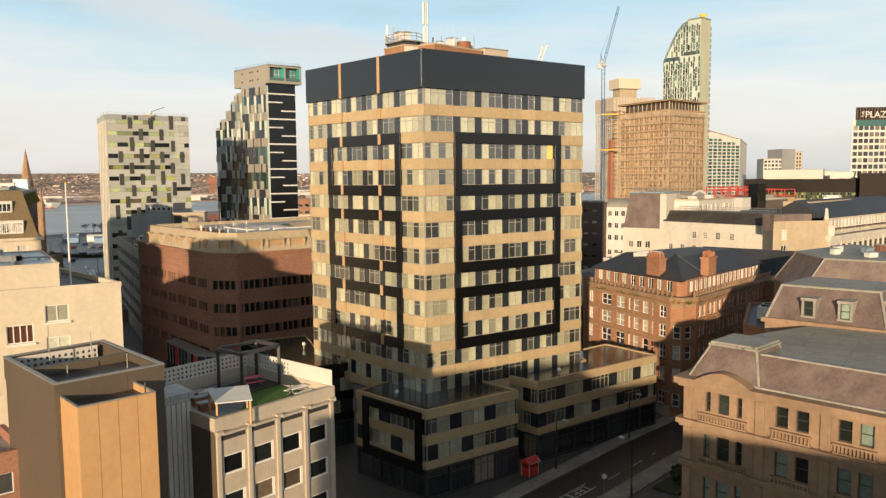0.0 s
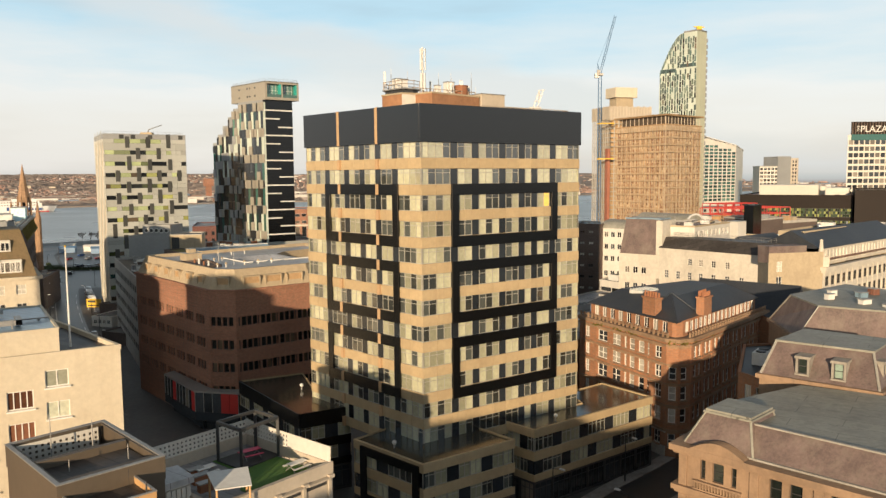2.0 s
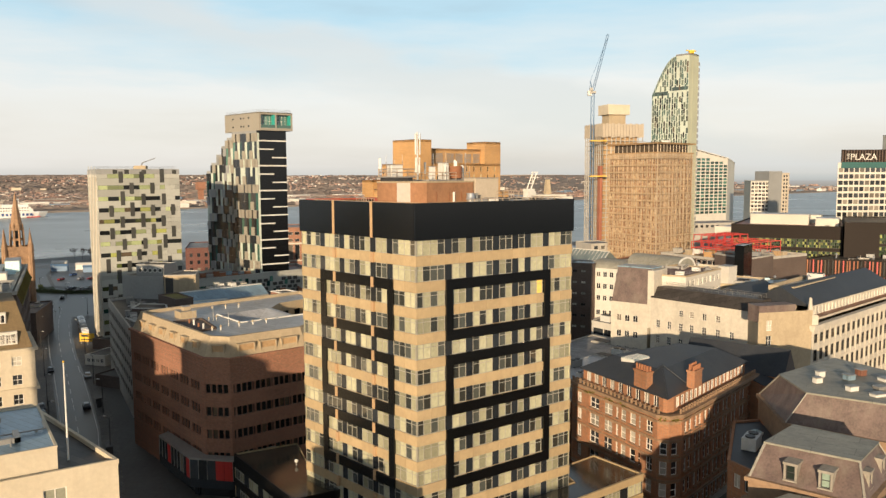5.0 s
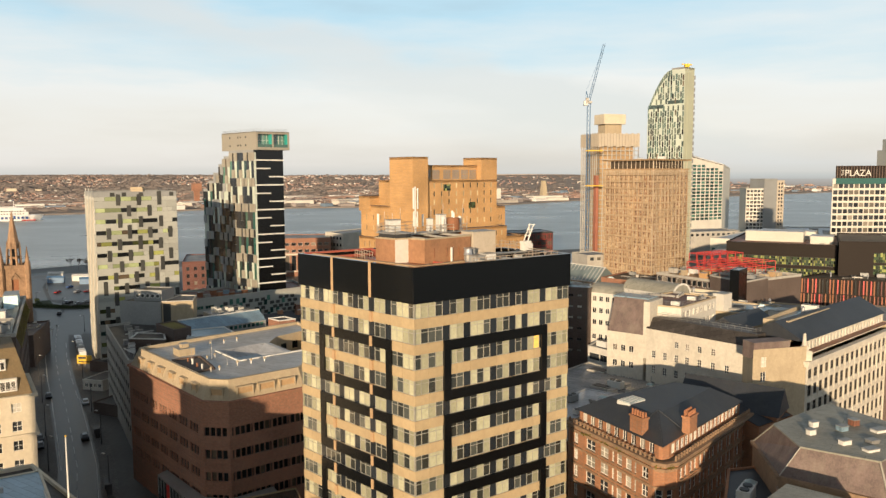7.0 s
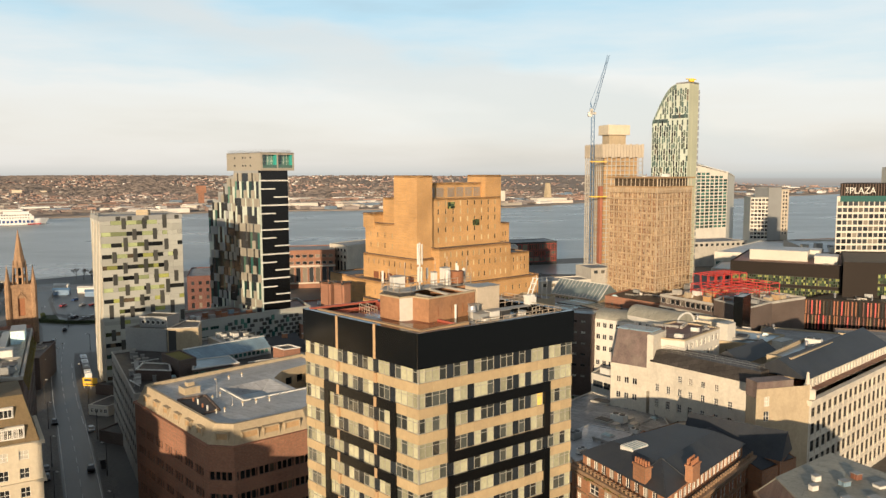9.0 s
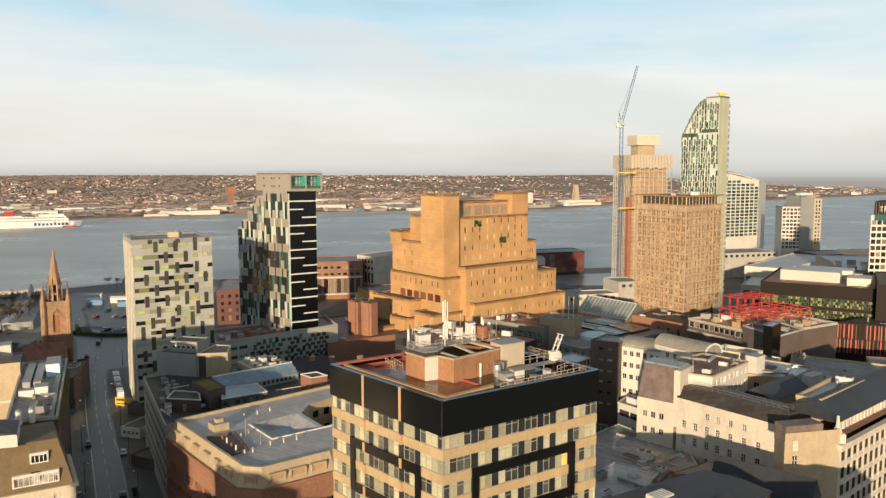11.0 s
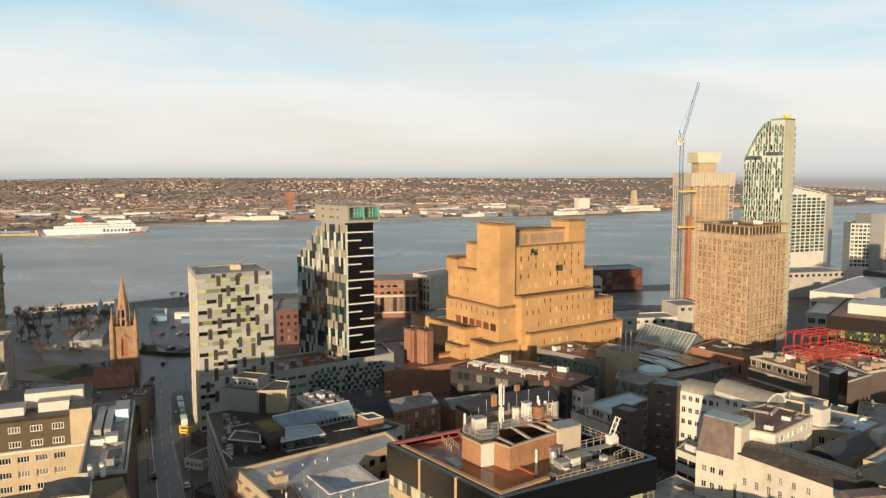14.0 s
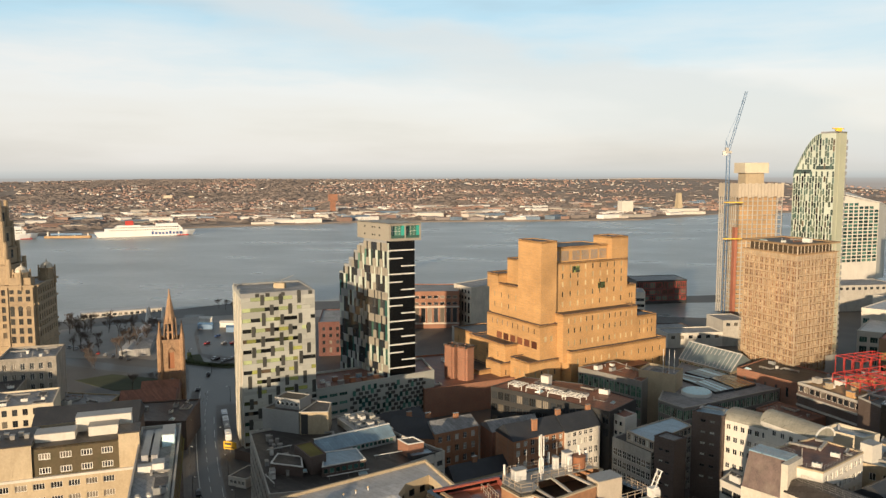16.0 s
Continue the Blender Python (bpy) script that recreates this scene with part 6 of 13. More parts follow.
def plant_room():
    t = thing("plant_building", "taupe-clad stair and plant building with open-topped roof", "building", (-26, 55, 0))
    P = [(-25.1, 48.5), (-20.0, 53.8), (-28.0, 62.1), (-32.9, 56.4)]
    bm = bmesh.new()
    prism(bm, P, 0, 24.6, top=False)
    part("wall", bm, M["taupe_clad"], t)
    bm = bmesh.new()
    ring(bm, inset(P, -0.06), inset(P, 0.4), 24.6, 26.28)
    part("parapet", bm, M["taupe_clad"], t)
    bm = bmesh.new()
    ring(bm, inset(P, -0.1), inset(P, 0.22), 26.28, 26.36)
    part("coping", bm, M["grey_metal"], t, "thin pale metal coping")
    bm = bmesh.new()
    prism(bm, inset(P, 0.3), 24.3, 24.7, sides=False)
    part("roof", bm, M["roof_dark"], t)
    bm = bmesh.new()
    prism(bm, rect(P[0], P[1], 0.4, 0.9, 6.95, 5.2), 24.7, 25.75)
    part("roof_deck", bm, M["roof_dark"], t, "dark felt deck just below the coping")
    bm = bmesh.new()
    prism(bm, rect(P[0], P[1], 0.4, 0.4, 6.95, 0.95), 24.7, 26.25)
    part("upstand", bm, M["taupe_clad"], t)
    m = wall_pose(P[0], P[1])
    bm = bmesh.new()
    box(bm, 0.5, 5.2, 24.7, 6.9, 5.7, 26.35, m)
    part("divider", bm, M["taupe_clad"], t)
    bm = bmesh.new()
    holes = [(0.5 + i * 0.45, 24.95 + j * 0.42, 0.72 + i * 0.45, 25.17 + j * 0.42) for i in range(13) for j in range(3)]
    wall(bm, *local(P[0], P[1], (0.6, 10.2), (6.8, 10.2)), 24.7, 26.3, holes, 0.1)
    part("perforated_screen", bm, M["white_render"], t, "perforated screen round the plant")
    return t


plant_room()


def ochre_core():
    P = [(-22.6, 46.2), (-19.0, 49.6), (-21.8, 52.6), (-25.4, 49.2)]
    t = thing("stair_core", "ochre panelled stair core with grey coping", "building", (-22, 49, 0))
    for i in range(4):
        a, b = P[i], P[(i + 1) % 4]
        L = length(a, b)
        n = 4 if i == 0 else 2
        m = wall_pose(a, b)
        for k in range(n):
            for z0, z1 in ((0, 9), (9, 25.42)):
                bm = bmesh.new()
                box(bm, L * k / n + 0.015, 0, z0 + 0.015, L * (k + 1) / n - 0.015, 0.12, z1 - 0.015, m)
                part("panel", bm, M["ochre_clad"], t)
    bm = bmesh.new()
    prism(bm, inset(P, 0.1), 0, 24.95)
    part("core", bm, M["roof_dark"], t)
    bm = bmesh.new()
    ring(bm, inset(P, -0.02), inset(P, 0.14), 25.42, 25.5)
    part("coping", bm, M["grey_metal"], t, "thin grey metal coping")
    for q in inset(P, 0.5)[1:3]:
        bm = bmesh.new()
        beam(bm, (*q, 24.95), (*q, 26.1), 0.06, 6)
        part("vent_pipe", bm, M["dark_frame"], t)


ochre_core()


def fluted_core():
    P = [(-21.6, 55.9), (-19.6, 58.0), (-21.4, 60.0), (-23.6, 58.0)]
    t = thing("fluted_core", "white fluted concrete service core", "building", (-21, 58, 0))
    bm = bmesh.new()
    prism(bm, P, 0, 22.6)
    part("core", bm, M["white_render"], t)
    m, L = wall_pose(P[0], P[1]), length(P[0], P[1])
    for k in range(7):
        bm = bmesh.new()
        box(bm, L * k / 7 + 0.03, -0.14, 11.5, L * (k + 1) / 7 - 0.05, 0, 22.4, m)
        part("flute", bm, M["white_render"], t)
    bm = bmesh.new()
    prism(bm, inset(P, -0.25), 22.6, 23.1, bottom=True)
    part("cap", bm, M["roof_pale"], t)


fluted_core()
block("low_annex", "reddish low annex beside the taupe plant building", "building", [(-41.0, 47.0), (-31.0, 55.6), (-36.0, 61.0), (-46.0, 53.0)], 0, 19.6, "brown_brick", "roof_grey",
      {0: dict(cols=(4, 1.9, 0.6), rows=[(z, z + 1.6) for z in (4, 7, 10, 13, 16.4)], win=("white_frame", "g_dark"), lights=1)})
poles("aerial", "thin metal aerial on the plant roof", "aerial", [(-29.6, 56.6, 24.7, 28.6), (-26.6, 57.0, 24.7, 28.0), (-23.0, 54.8, 24.7, 26.9), (-26.2, 52.4, 24.7, 26.6)], 0.05, "grey_metal", "roof aerials")

# ---- cream rendered block ----
WA, WB = (-54.7, 67.4), (-34.2, 80.6)


def cream_block():
    P = [WA, WB, (-54.2, 101.2), (-74.8, 88.0)]
    L = length(WA, WB)
    t = block("cream_block", "cream rendered flat-roofed block with white windows", "building", P, 0, 28.7, "cream", "roof_dark", {}, parapet=0.5, parapet_w=0.3)
    for ob in list(t.children):
        if ob.name.startswith("wall"):
            bpy.data.objects.remove(ob)
            break
    off = L - 11.1
    holes_l = [(off + 0.3, off + 2.7), (off - 6.6, off - 4.2)]
    holes_r = [(off + 3.8, off + 6.0), (off - 3.0, off - 0.9)]
    hs = [(c[0], z, c[1], z + 1.9) for c in holes_l for z in (6.6, 9.9, 13.2, 16.6, 19.9, 23.2)]
    hr = [(c[0], z, c[1], z + 1.75) for c in holes_r for z in (5.2, 8.5, 11.8, 15.2, 18.5, 21.8, 25.1)]
    bm = bmesh.new()
    wall(bm, WA, WB, 0, 28.2, hs + hr, 0.3)
    part("wall", bm, M["cream"], t)
    m = wall_pose(WA, WB)
    for hh, n, g in ((hs, 4, "g_rust"), (hr, 2, "g_pale")):
        for u0, v0, u1, v1 in hh:
            wo = put("window", window_mesh(u1 - u0, v1 - v0, "white_frame", g, lights=n, fw=0.1), t, m @ Matrix.Translation((u0, 0.2, v0)))
            put("sill", sill_mesh(u1 - u0, "white_frame"), wo, m @ Matrix.Translation((u0, 0.15, v0)))
    return t


cream_block()
block("penthouse", "cream rooftop penthouse with grey sheet roof", "building", rect(WA, WB, 2.0, 1.2, 18.7, 18.5), 28.2, 31.0, "cream", "roof_blue", {}, parapet=0.12, parapet_w=0.2)
FP = (-40.1, 81.8)
t = thing("flagpole", "white flagpole standing on the flat roof", "flagpole", (*FP, 28.2))
bm = bmesh.new()
beam(bm, (*FP, 28.2), (*FP, 39.1), 0.12, 8, 0.07)
part("pole", bm, M["white_metal"], t)
bm = bmesh.new()
bmesh.ops.create_uvsphere(bm, u_segments=8, v_segments=6, radius=0.12, matrix=Matrix.Translation((*FP, 39.2)))
part("finial", bm, M["yellow"], t)

# ---- cream mansard building by the road ----
BA, BB = (-92.8, 116.9), (-69.3, 131.6)


def cream_mansard():
    P = [BA, BB, (-77.6, 145.0), (-101.0, 130.0)]
    t = thing("cream_mansard_building", "cream rendered building with steep mossy slate mansard", "building", (-80, 130, 0))
    L = length(BA, BB)
    o = L - 7.9
    cs = [(o + x, o + x + 1.5) for x in (-17.8, -14.8, -11.8, -8.8, -5.0, -2.0, 1.1, 4.3)]
    facade(t, BA, BB, 0, 29.4, cs, [(23.4 - 3.45 * k, 25.2 - 3.45 * k) for k in range(6, 0, -1)] + [(23.4, 25.2), (26.8, 28.4)], "cream", ("white_frame", "g_sash"), 0.3, lights=2, bars=2)
    for i in (1, 2, 3):
        bm = bmesh.new()
        wall(bm, P[i], P[(i + 1) % 4], 0, 29.4)
        part("wall", bm, M["cream"], t)
    for z in (29.3, 22.4):
        bm = bmesh.new()
        ring(bm, inset(P, -0.5), inset(P, 0.2), z, z + 0.45)
        part("cornice", bm, M["cream"], t, "projecting cream cornice")
    bm = bmesh.new()
    loft(bm, inset(P, 0.3), 29.7, inset(P, 2.4), 37.8)
    prism(bm, inset(P, 2.4), 37.5, 37.8, sides=False)
    part("mansard_roof", bm, M["slate_moss"], t, "mossy brown slate mansard")
    m = wall_pose(BA, BB)
    for z0, h, w, xs, n in ((30.6, 2.0, 4.4, (-16.0, -9.0, -2.0, 1.0), 5), (34.2, 1.7, 3.0, (-15.4, -8.4, 0.9), 4)):
        for x in xs:
            y0 = 0.15 + (z0 - 29.7) * 0.26
            bm = bmesh.new()
            box(bm, o + x, y0, z0 - 0.1, o + x + w, y0 + 2.2, z0 + h + 0.15, m)
            d = part("dormer", bm, M["white_render"], t, "white box dormer")
            put("window", window_mesh(w - 0.3, h - 0.2, "white_frame", "g_dark", lights=n, fw=0.12), d, m @ Matrix.Translation((o + x + 0.15, y0 - 0.03, z0)))


cream_mansard()

# ---- long roadside wing and cream block with brown attic ----
RW = [(-79.8, 146.0), (-102.2, 193.0), (-111.2, 188.5), (-88.6, 143.2)]
t = block("roadside_wing", "long roadside wing with dark felt roof and mossy glazed edge", "building", RW, 0, 37.4, "dark_brick", "roof_grey",
          {0: dict(cols=(16, 1.5, 0.6), rows=[(z, z + 1.9) for z in (5, 8.5, 12, 15.5, 19, 22.5, 26, 29.5)], win=("dark_frame", "g_dark"), lights=1)}, parapet=0.7, cap_m="concrete")
bm = bmesh.new()
m = wall_pose(RW[0], RW[1])
for k in range(22):
    u = 1.0 + k * 2.1
    bar(bm, m @ Vector((u, -0.9, 34.6)), m @ Vector((u, 0.1, 37.2)), 0.14, 0.14)
bar(bm, m @ Vector((0, -0.9, 34.6)), m @ Vector((47, -0.9, 34.6)), 0.2, 0.2)
part("mossy_ledge", bm, M["moss"], t, "mossy metal edge brackets")["kind"] = "stuff"
for u0, v0, u1, v1, z1, mm, nm, lb in ((26.4, 6.6, 45.5, 8.2, 38.3, "roof_pale", "duct", "long pale roof duct running along the felt"),
                                      (26.4, 4.5, 45.5, 6.0, 38.2, "roof_pale", "duct", "long pale roof duct running along the felt"), (19.0, 5.4, 20.6, 8.4, 38.3, "white_metal", "duct", "white cross duct on the felt"), (18.2, 2.6, 21.4, 5.2, 39.0, "white_metal", "fan_unit", "white fan unit joined to the ducts"),
                                      (36, 1.0, 44, 4, 39.8, "g_blue", "roof_light", "glazed rooflight box over the wing")):
    roof_box(nm, lb, nm.replace("_", " "), RW[0], RW[1], u0, v0, u1, v1, 36.7, z1, mm, "roadside roof boxes")
bm = bmesh.new()
box(bm, 0.5, 0.75, 36.6, 46.5, 1.7, 37.3, m)
part("mossy_gutter", bm, M["roof_green"], t, "green-stained sheet gutter along the roof edge")
# white roof house on the mansard building, with a dark curved lid
LH = [(-85.5, 125.1), (-77.2, 127.8), (-81.4, 135.8), (-88.4, 132.3)]
t = thing("lift_house", "white rendered roof house with dark curved lid", "roof house", (-83.0, 130.0, 37.8))
for k, (a, b) in enumerate(zip(LH, LH[1:] + LH[:1])):
    bm = bmesh.new()
    wall(bm, a, b, 37.8, 40.0)
    part("wall", bm, M["white_render"], t)
bm = bmesh.new()
for k in range(8):
    f0, f1 = k / 8, (k + 1) / 8
    h0, h1 = 40.0 + 0.5 * math.sin(math.pi * f0), 40.0 + 0.5 * math.sin(math.pi * f1)
    quad(bm, (*lerp2(LH[0], LH[1], f0), h0), (*lerp2(LH[0], LH[1], f1), h1), (*lerp2(LH[3], LH[2], f1), h1), (*lerp2(LH[3], LH[2], f0), h0))
    for p, q in ((LH[0], LH[1]), (LH[3], LH[2])):
        quad(bm, (*lerp2(p, q, f0), 40.0), (*lerp2(p, q, f1), 40.0), (*lerp2(p, q, f1), h1), (*lerp2(p, q, f0), h0))
part("lid", bm, M["roof_dark"], t, "dark felt barrel lid")
for x, y in ((-85.6, 142.6), (-83.8, 144.0)):
    t = thing("flue", "ribbed white rooftop flue", "flue", (x, y, 36.7), "roadside flues")
    bm = bmesh.new()
    beam(bm, (x, y, 36.7), (x, y, 39.4), 0.5, 10)
    for k in range(6):
        beam(bm, (x, y, 36.9 + 0.42 * k), (x, y, 37.05 + 0.42 * k), 0.58, 10)
    part("pipe", bm, M["white_metal"], t)
    bm = bmesh.new()
    beam(bm, (x, y, 39.4), (x, y, 39.8), 0.7, 10, 0.3)
    part("cap", bm, M["grey_metal"], t)


def brown_attic_block():
    A, B = (-134.9, 160.1), (-104.7, 176.1)
    P = [A, B, (-118.0, 194.0), (-143.0, 178.0)]
    L = length(A, B)
    t = thing("cream_office", "cream stone office with brown attic storeys and white windows", "building", (-125, 175, 0))
    low_rows = [(z, z + 1.6) for z in (4, 7.5, 11, 14.5, 18, 21.5, 25.0, 28.6)]
    cs = cols_even(L - 4.5, 7, 2.6, 1.0)
    facade(t, A, B, 0, 31.4, cs, low_rows, "buff_stone", ("white_frame", "g_dark"), 0.3, lights=4, fw=0.1)
    m = wall_pose(A, B)
    bm = bmesh.new()
    ring(bm, inset(P, -0.5), inset(P, 0.3), 31.2, 31.8)
    part("cornice", bm, M["white_render"], t)
    a2, b2 = local(A, B, (9.6, 0.5), (L - 4.9, 0.5))
    L2 = length(a2, b2)
    facade(t, a2, b2, 31.4, 39.2, cols_even(L2, 4, 2.6, 0.4), [(32.3, 33.9), (35.9, 37.5)], "attic_moss", ("white_frame", "g_dark"), 0.15, lights=4, fw=0.16, label="brown clad attic wall")
    bm = bmesh.new()
    prism(bm, rect(A, B, L - 4.9, 0.0, L, 7.0), 31.4, 40.6)
    part("end_tower", bm, M["buff_stone"], t, "plain cream end tower")
    bm = bmesh.new()
    prism(bm, rect(A, B, -2.0, 0.0, 9.6, 14.0), 31.4, 40.0)
    part("corner_tower", bm, M["buff_stone"], t, "plain cream corner tower")
    facade(t, *local(A, B, (-2.0, -0.05), (9.6, -0.05)), 31.4, 40.2, cols_even(11.6, 2, 1.3, 1.5), [(32.6, 34.2), (36, 37.6)], "buff_stone", ("white_frame", "g_dark"), 0.2, lights=2)
    bm = bmesh.new()
    prism(bm, rect(A, B, 9.6, 0.5, L - 4.9, 15.0), 38.6, 39.2, bottom=True)
    prism(bm, rect(A, B, L - 4.88, 7.3, L - 1.6, 15.0), 38.6, 39.2, bottom=True)
    prism(bm, rect(A, B, -2.3, -0.3, 9.8, 14.2), 40.0, 40.3, bottom=True)
    prism(bm, rect(A, B, L - 5.1, -0.2, L + 0.2, 7.2), 40.6, 40.9, bottom=True)
    part("roof", bm, M["roof_dark"], t)
    for i in (1, 2, 3):
        bm = bmesh.new()
        wall(bm, P[i], P[(i + 1) % 4], 0, 38.6)
        part("wall", bm, M["buff_stone"], t)
    for u0, v0, u1, v1, z in ((9.8, 4, 19, 9, 41.2), (18.6, 9.5, 32.0, 14, 43.0), (22.0, 5, 29, 9, 41.6)):
        roof_box("plant_screen", "white rooftop plant enclosure", "plant room", A, B, u0, v0, u1, v1, 39.2, z, "white_render", "white roof plant")
    for k in range(5):
        roof_box("condenser", "small grey roof condenser unit", "air conditioner", A, B, 1.0 + k * 1.6, 5 + (k % 2) * 2, 2.1 + k * 1.6, 6.2 + (k % 2) * 2, 40.3, 41.3, "grey_metal", "roof condensers")


brown_attic_block()

# ---- stone mansard building by the street ----
def balustrade(bm, m, u0, u1, z, h=0.9, y=-0.2):
    box(bm, u0, y - 0.15, z, u1, y + 0.15, z + 0.15, m)
    box(bm, u0, y - 0.17, z + h - 0.15, u1, y + 0.17, z + h, m)
    n = max(2, int((u1 - u0) / 0.3))
    for k in range(n):
        u = u0 + (k + 0.5) * (u1 - u0) / n
        box(bm, u - 0.07, y - 0.08, z + 0.15, u + 0.07, y + 0.08, z + h - 0.15, m)


def stone_mansard():
    A, B = (23.7, 73.4), (44.0, 52.2)
    P = [A, B, (64.0, 72.0), (47.5, 89.0), (38.4, 89.4)]
    L = length(A, B)
    t = thing("stone_mansard_building", "ornate sandstone office with slate mansard and lead flats", "building", (40, 72, 0))
    cols_top = [(2.2, 2.9), (3.45, 4.75), (5.3, 6.0), (8.9, 10.2), (10.7, 12.0), (14.2, 15.5), (15.9, 17.2), (19.6, 20.9), (21.4, 22.7), (25.0, 26.3)]
    cols_low = [(2.1, 2.95), (3.4, 4.85), (5.25, 6.1), (8.9, 10.3), (10.7, 12.1), (14.2, 15.6), (15.9, 17.3), (19.6, 21.0), (21.4, 22.8), (25.0, 26.4)]
    holes = [(c0 + 0.08, 16.9, c1 - 0.08, 18.8) for c0, c1 in cols_top] + [(c0 + 0.1, z, c1 - 0.1, z + 2.3) for z in (3.6, 8.0, 12.3) for c0, c1 in cols_low]
    bm = bmesh.new()
    wall(bm, A, B, 0, 19.6, holes, 0.45)
    part("wall", bm, M["stone"], t, "weathered orange sandstone front")
    m = wall_pose(A, B)
    for u0, v0, u1, v1 in holes:
        put("window", window_mesh(u1 - u0, v1 - v0, "dark_frame", "g_blind", lights=1, split=0.52, fw=0.07), t, m @ Matrix.Translation((u0, 0.34, v0)))
    for i in range(1, 5):
        a, b = P[i], P[(i + 1) % 5]
        if i == 4:
            facade(t, a, b, 0, 19.6, cols_even(length(a, b), 5, 1.3, 1.2), [(z, z + 2.3) for z in (3.6, 8.0, 12.3, 16.6)], "stone", ("dark_frame", "g_dark"), 0.45, lights=1, split=0.55)
        else:
            bm = bmesh.new()
            wall(bm, a, b, 0, 19.6)
            part("wall", bm, M["stone"], t)
    for z, o, h in ((19.3, 0.75, 0.6), (15.3, 0.55, 0.5), (11.3, 0.35, 0.35), (6.9, 0.4, 0.4), (2.9, 0.4, 0.4)):
        bm = bmesh.new()
        ring(bm, inset(P, -o), inset(P, -0.01 if z < 19 else 0.4), z, z + h)
        ring(bm, inset(P, -o * 0.55), inset(P, -0.01), z - 0.3, z - 0.002)
        part("cornice", bm, M["stone"], t, "moulded stone cornice")
    for u in (0.1, 7.2, 12.9, 18.2, 23.6):
        bm = bmesh.new()
        for z0, z1 in ((3.3, 6.55), (7.3, 10.95), (11.7, 14.95), (15.8, 18.95)):
            box(bm, u, -0.22, z0, u + 0.85, 0.0, z1, m)
        bmesh.ops.bevel(bm, geom=bm.edges[:], offset=0.05, segments=1, affect="EDGES")
        part("pilaster", bm, M["stone"], t, "flat stone pilaster")
    for c0, c1 in ((1.7, 6.5), (8.7, 12.2), (14.0, 17.4), (19.4, 22.9)):
        bm = bmesh.new()
        balustrade(bm, m, c0, c1, 15.82)
        part("balustrade", bm, M["stone"], t, "small stone window balustrade")
        bm = bmesh.new()
        balustrade(bm, m, c0, c1, 11.65, 0.7)
        part("balustrade", bm, M["stone"], t, "small stone window balustrade")
    # segmental pediment over the end bay
    bm = bmesh.new()
    n = 14
    for k in range(n):
        t0, t1 = k / n, (k + 1) / n
        z0, z1 = 19.95 + 1.0 * math.sin(math.pi * t0), 19.95 + 1.0 * math.sin(math.pi * t1)
        u0, u1 = 1.5 + 5.4 * t0, 1.5 + 5.4 * t1
        q = [m @ Vector(p) for p in ((u0, -0.7, 19.9), (u1, -0.7, 19.9), (u1, -0.7, z1), (u0, -0.7, z0), (u0, 0.5, 19.9), (u1, 0.5, 19.9), (u1, 0.5, z1), (u0, 0.5, z0))]
        quad(bm, q[0], q[1], q[2], q[3])
        quad(bm, q[3], q[2], q[6], q[7])
        quad(bm, q[5], q[4], q[7], q[6])
    part("pediment", bm, M["stone"], t, "curved stone pediment")
    # end pavilion roof, main slope and lead flat
    pav = rect(A, B, 0.3, 0.5, 7.2, 8.0)
    pav_top = rect(A, B, 1.9, 2.0, 6.2, 6.6)
    bm = bmesh.new()
    loft(bm, pav, 19.9, pav_top, 23.2)
    part("pavilion_roof", bm, M["slate_brown"], t, "purple slate pavilion roof with lead hips")
    bm = bmesh.new()
    prism(bm, inset(pav_top, -0.12), 23.2, 23.4, bottom=True)
    ring(bm, inset(pav_top, -0.3), inset(pav_top, 0.1), 23.0, 23.2)
    for p, q in zip(pav, pav_top):
        bar(bm, (*p, 20.0), (*q, 23.3), 0.22, 0.12)
    part("lead_flat", bm, M["roof_green"], t, "grey-green lead flat and hips")
    bm = bmesh.new()
    s0, s1 = local(A, B, (5.4, 0.6), (L, 0.6))
    r0, r1 = local(A, B, (5.4, 2.7), (L, 2.7))
    quad(bm, (*s0, 19.9), (*s1, 19.9), (*r1, 22.6), (*r0, 22.6))
    part("mansard_slope", bm, M["slate_brown"], t, "purple slate mansard slope")
    bm = bmesh.new()
    bar(bm, (*s0, 20.0), (*s1, 20.0), 0.35, 0.18)
    bar(bm, (*r0, 22.65), (*r1, 22.65), 0.4, 0.16)
    part("lead_edge", bm, M["lead"], t, "pale lead roof edge")
    bm = bmesh.new()
    flat = local(A, B, (2.6, 7.4), (2.6, 2.6), (L, 2.6), (L - 0.4, 26.0), (4.0, 20.0), (1.0, 8.2))
    pl = [bm.verts.new((*p, 22.55)) for p in flat]
    bm.faces.new(pl)
    bmesh.ops.recalc_face_normals(bm, faces=bm.faces)
    for f in bm.faces:
        if f.normal.z < 0:
            f.normal_flip()
    part("lead_roof", bm, M["roof_green"], t, "broad grey-green lead roof")
    bm = bmesh.new()
    pts = local(A, B, (2.6, 7.4), (1.0, 8.2), (4.0, 20.0), (L - 0.4, 26.0), (L, 2.6), (L, 0.5))
    for p, q in zip(pts, pts[1:]):
        zq = 19.9 if q == pts[-1] else 22.55
        quad(bm, (*q, 19.0), (*p, 19.0), (*p, 22.55), (*q, zq))
    part("roof_skirt", bm, M["slate_brown"], t)
    return t


stone_mansard()


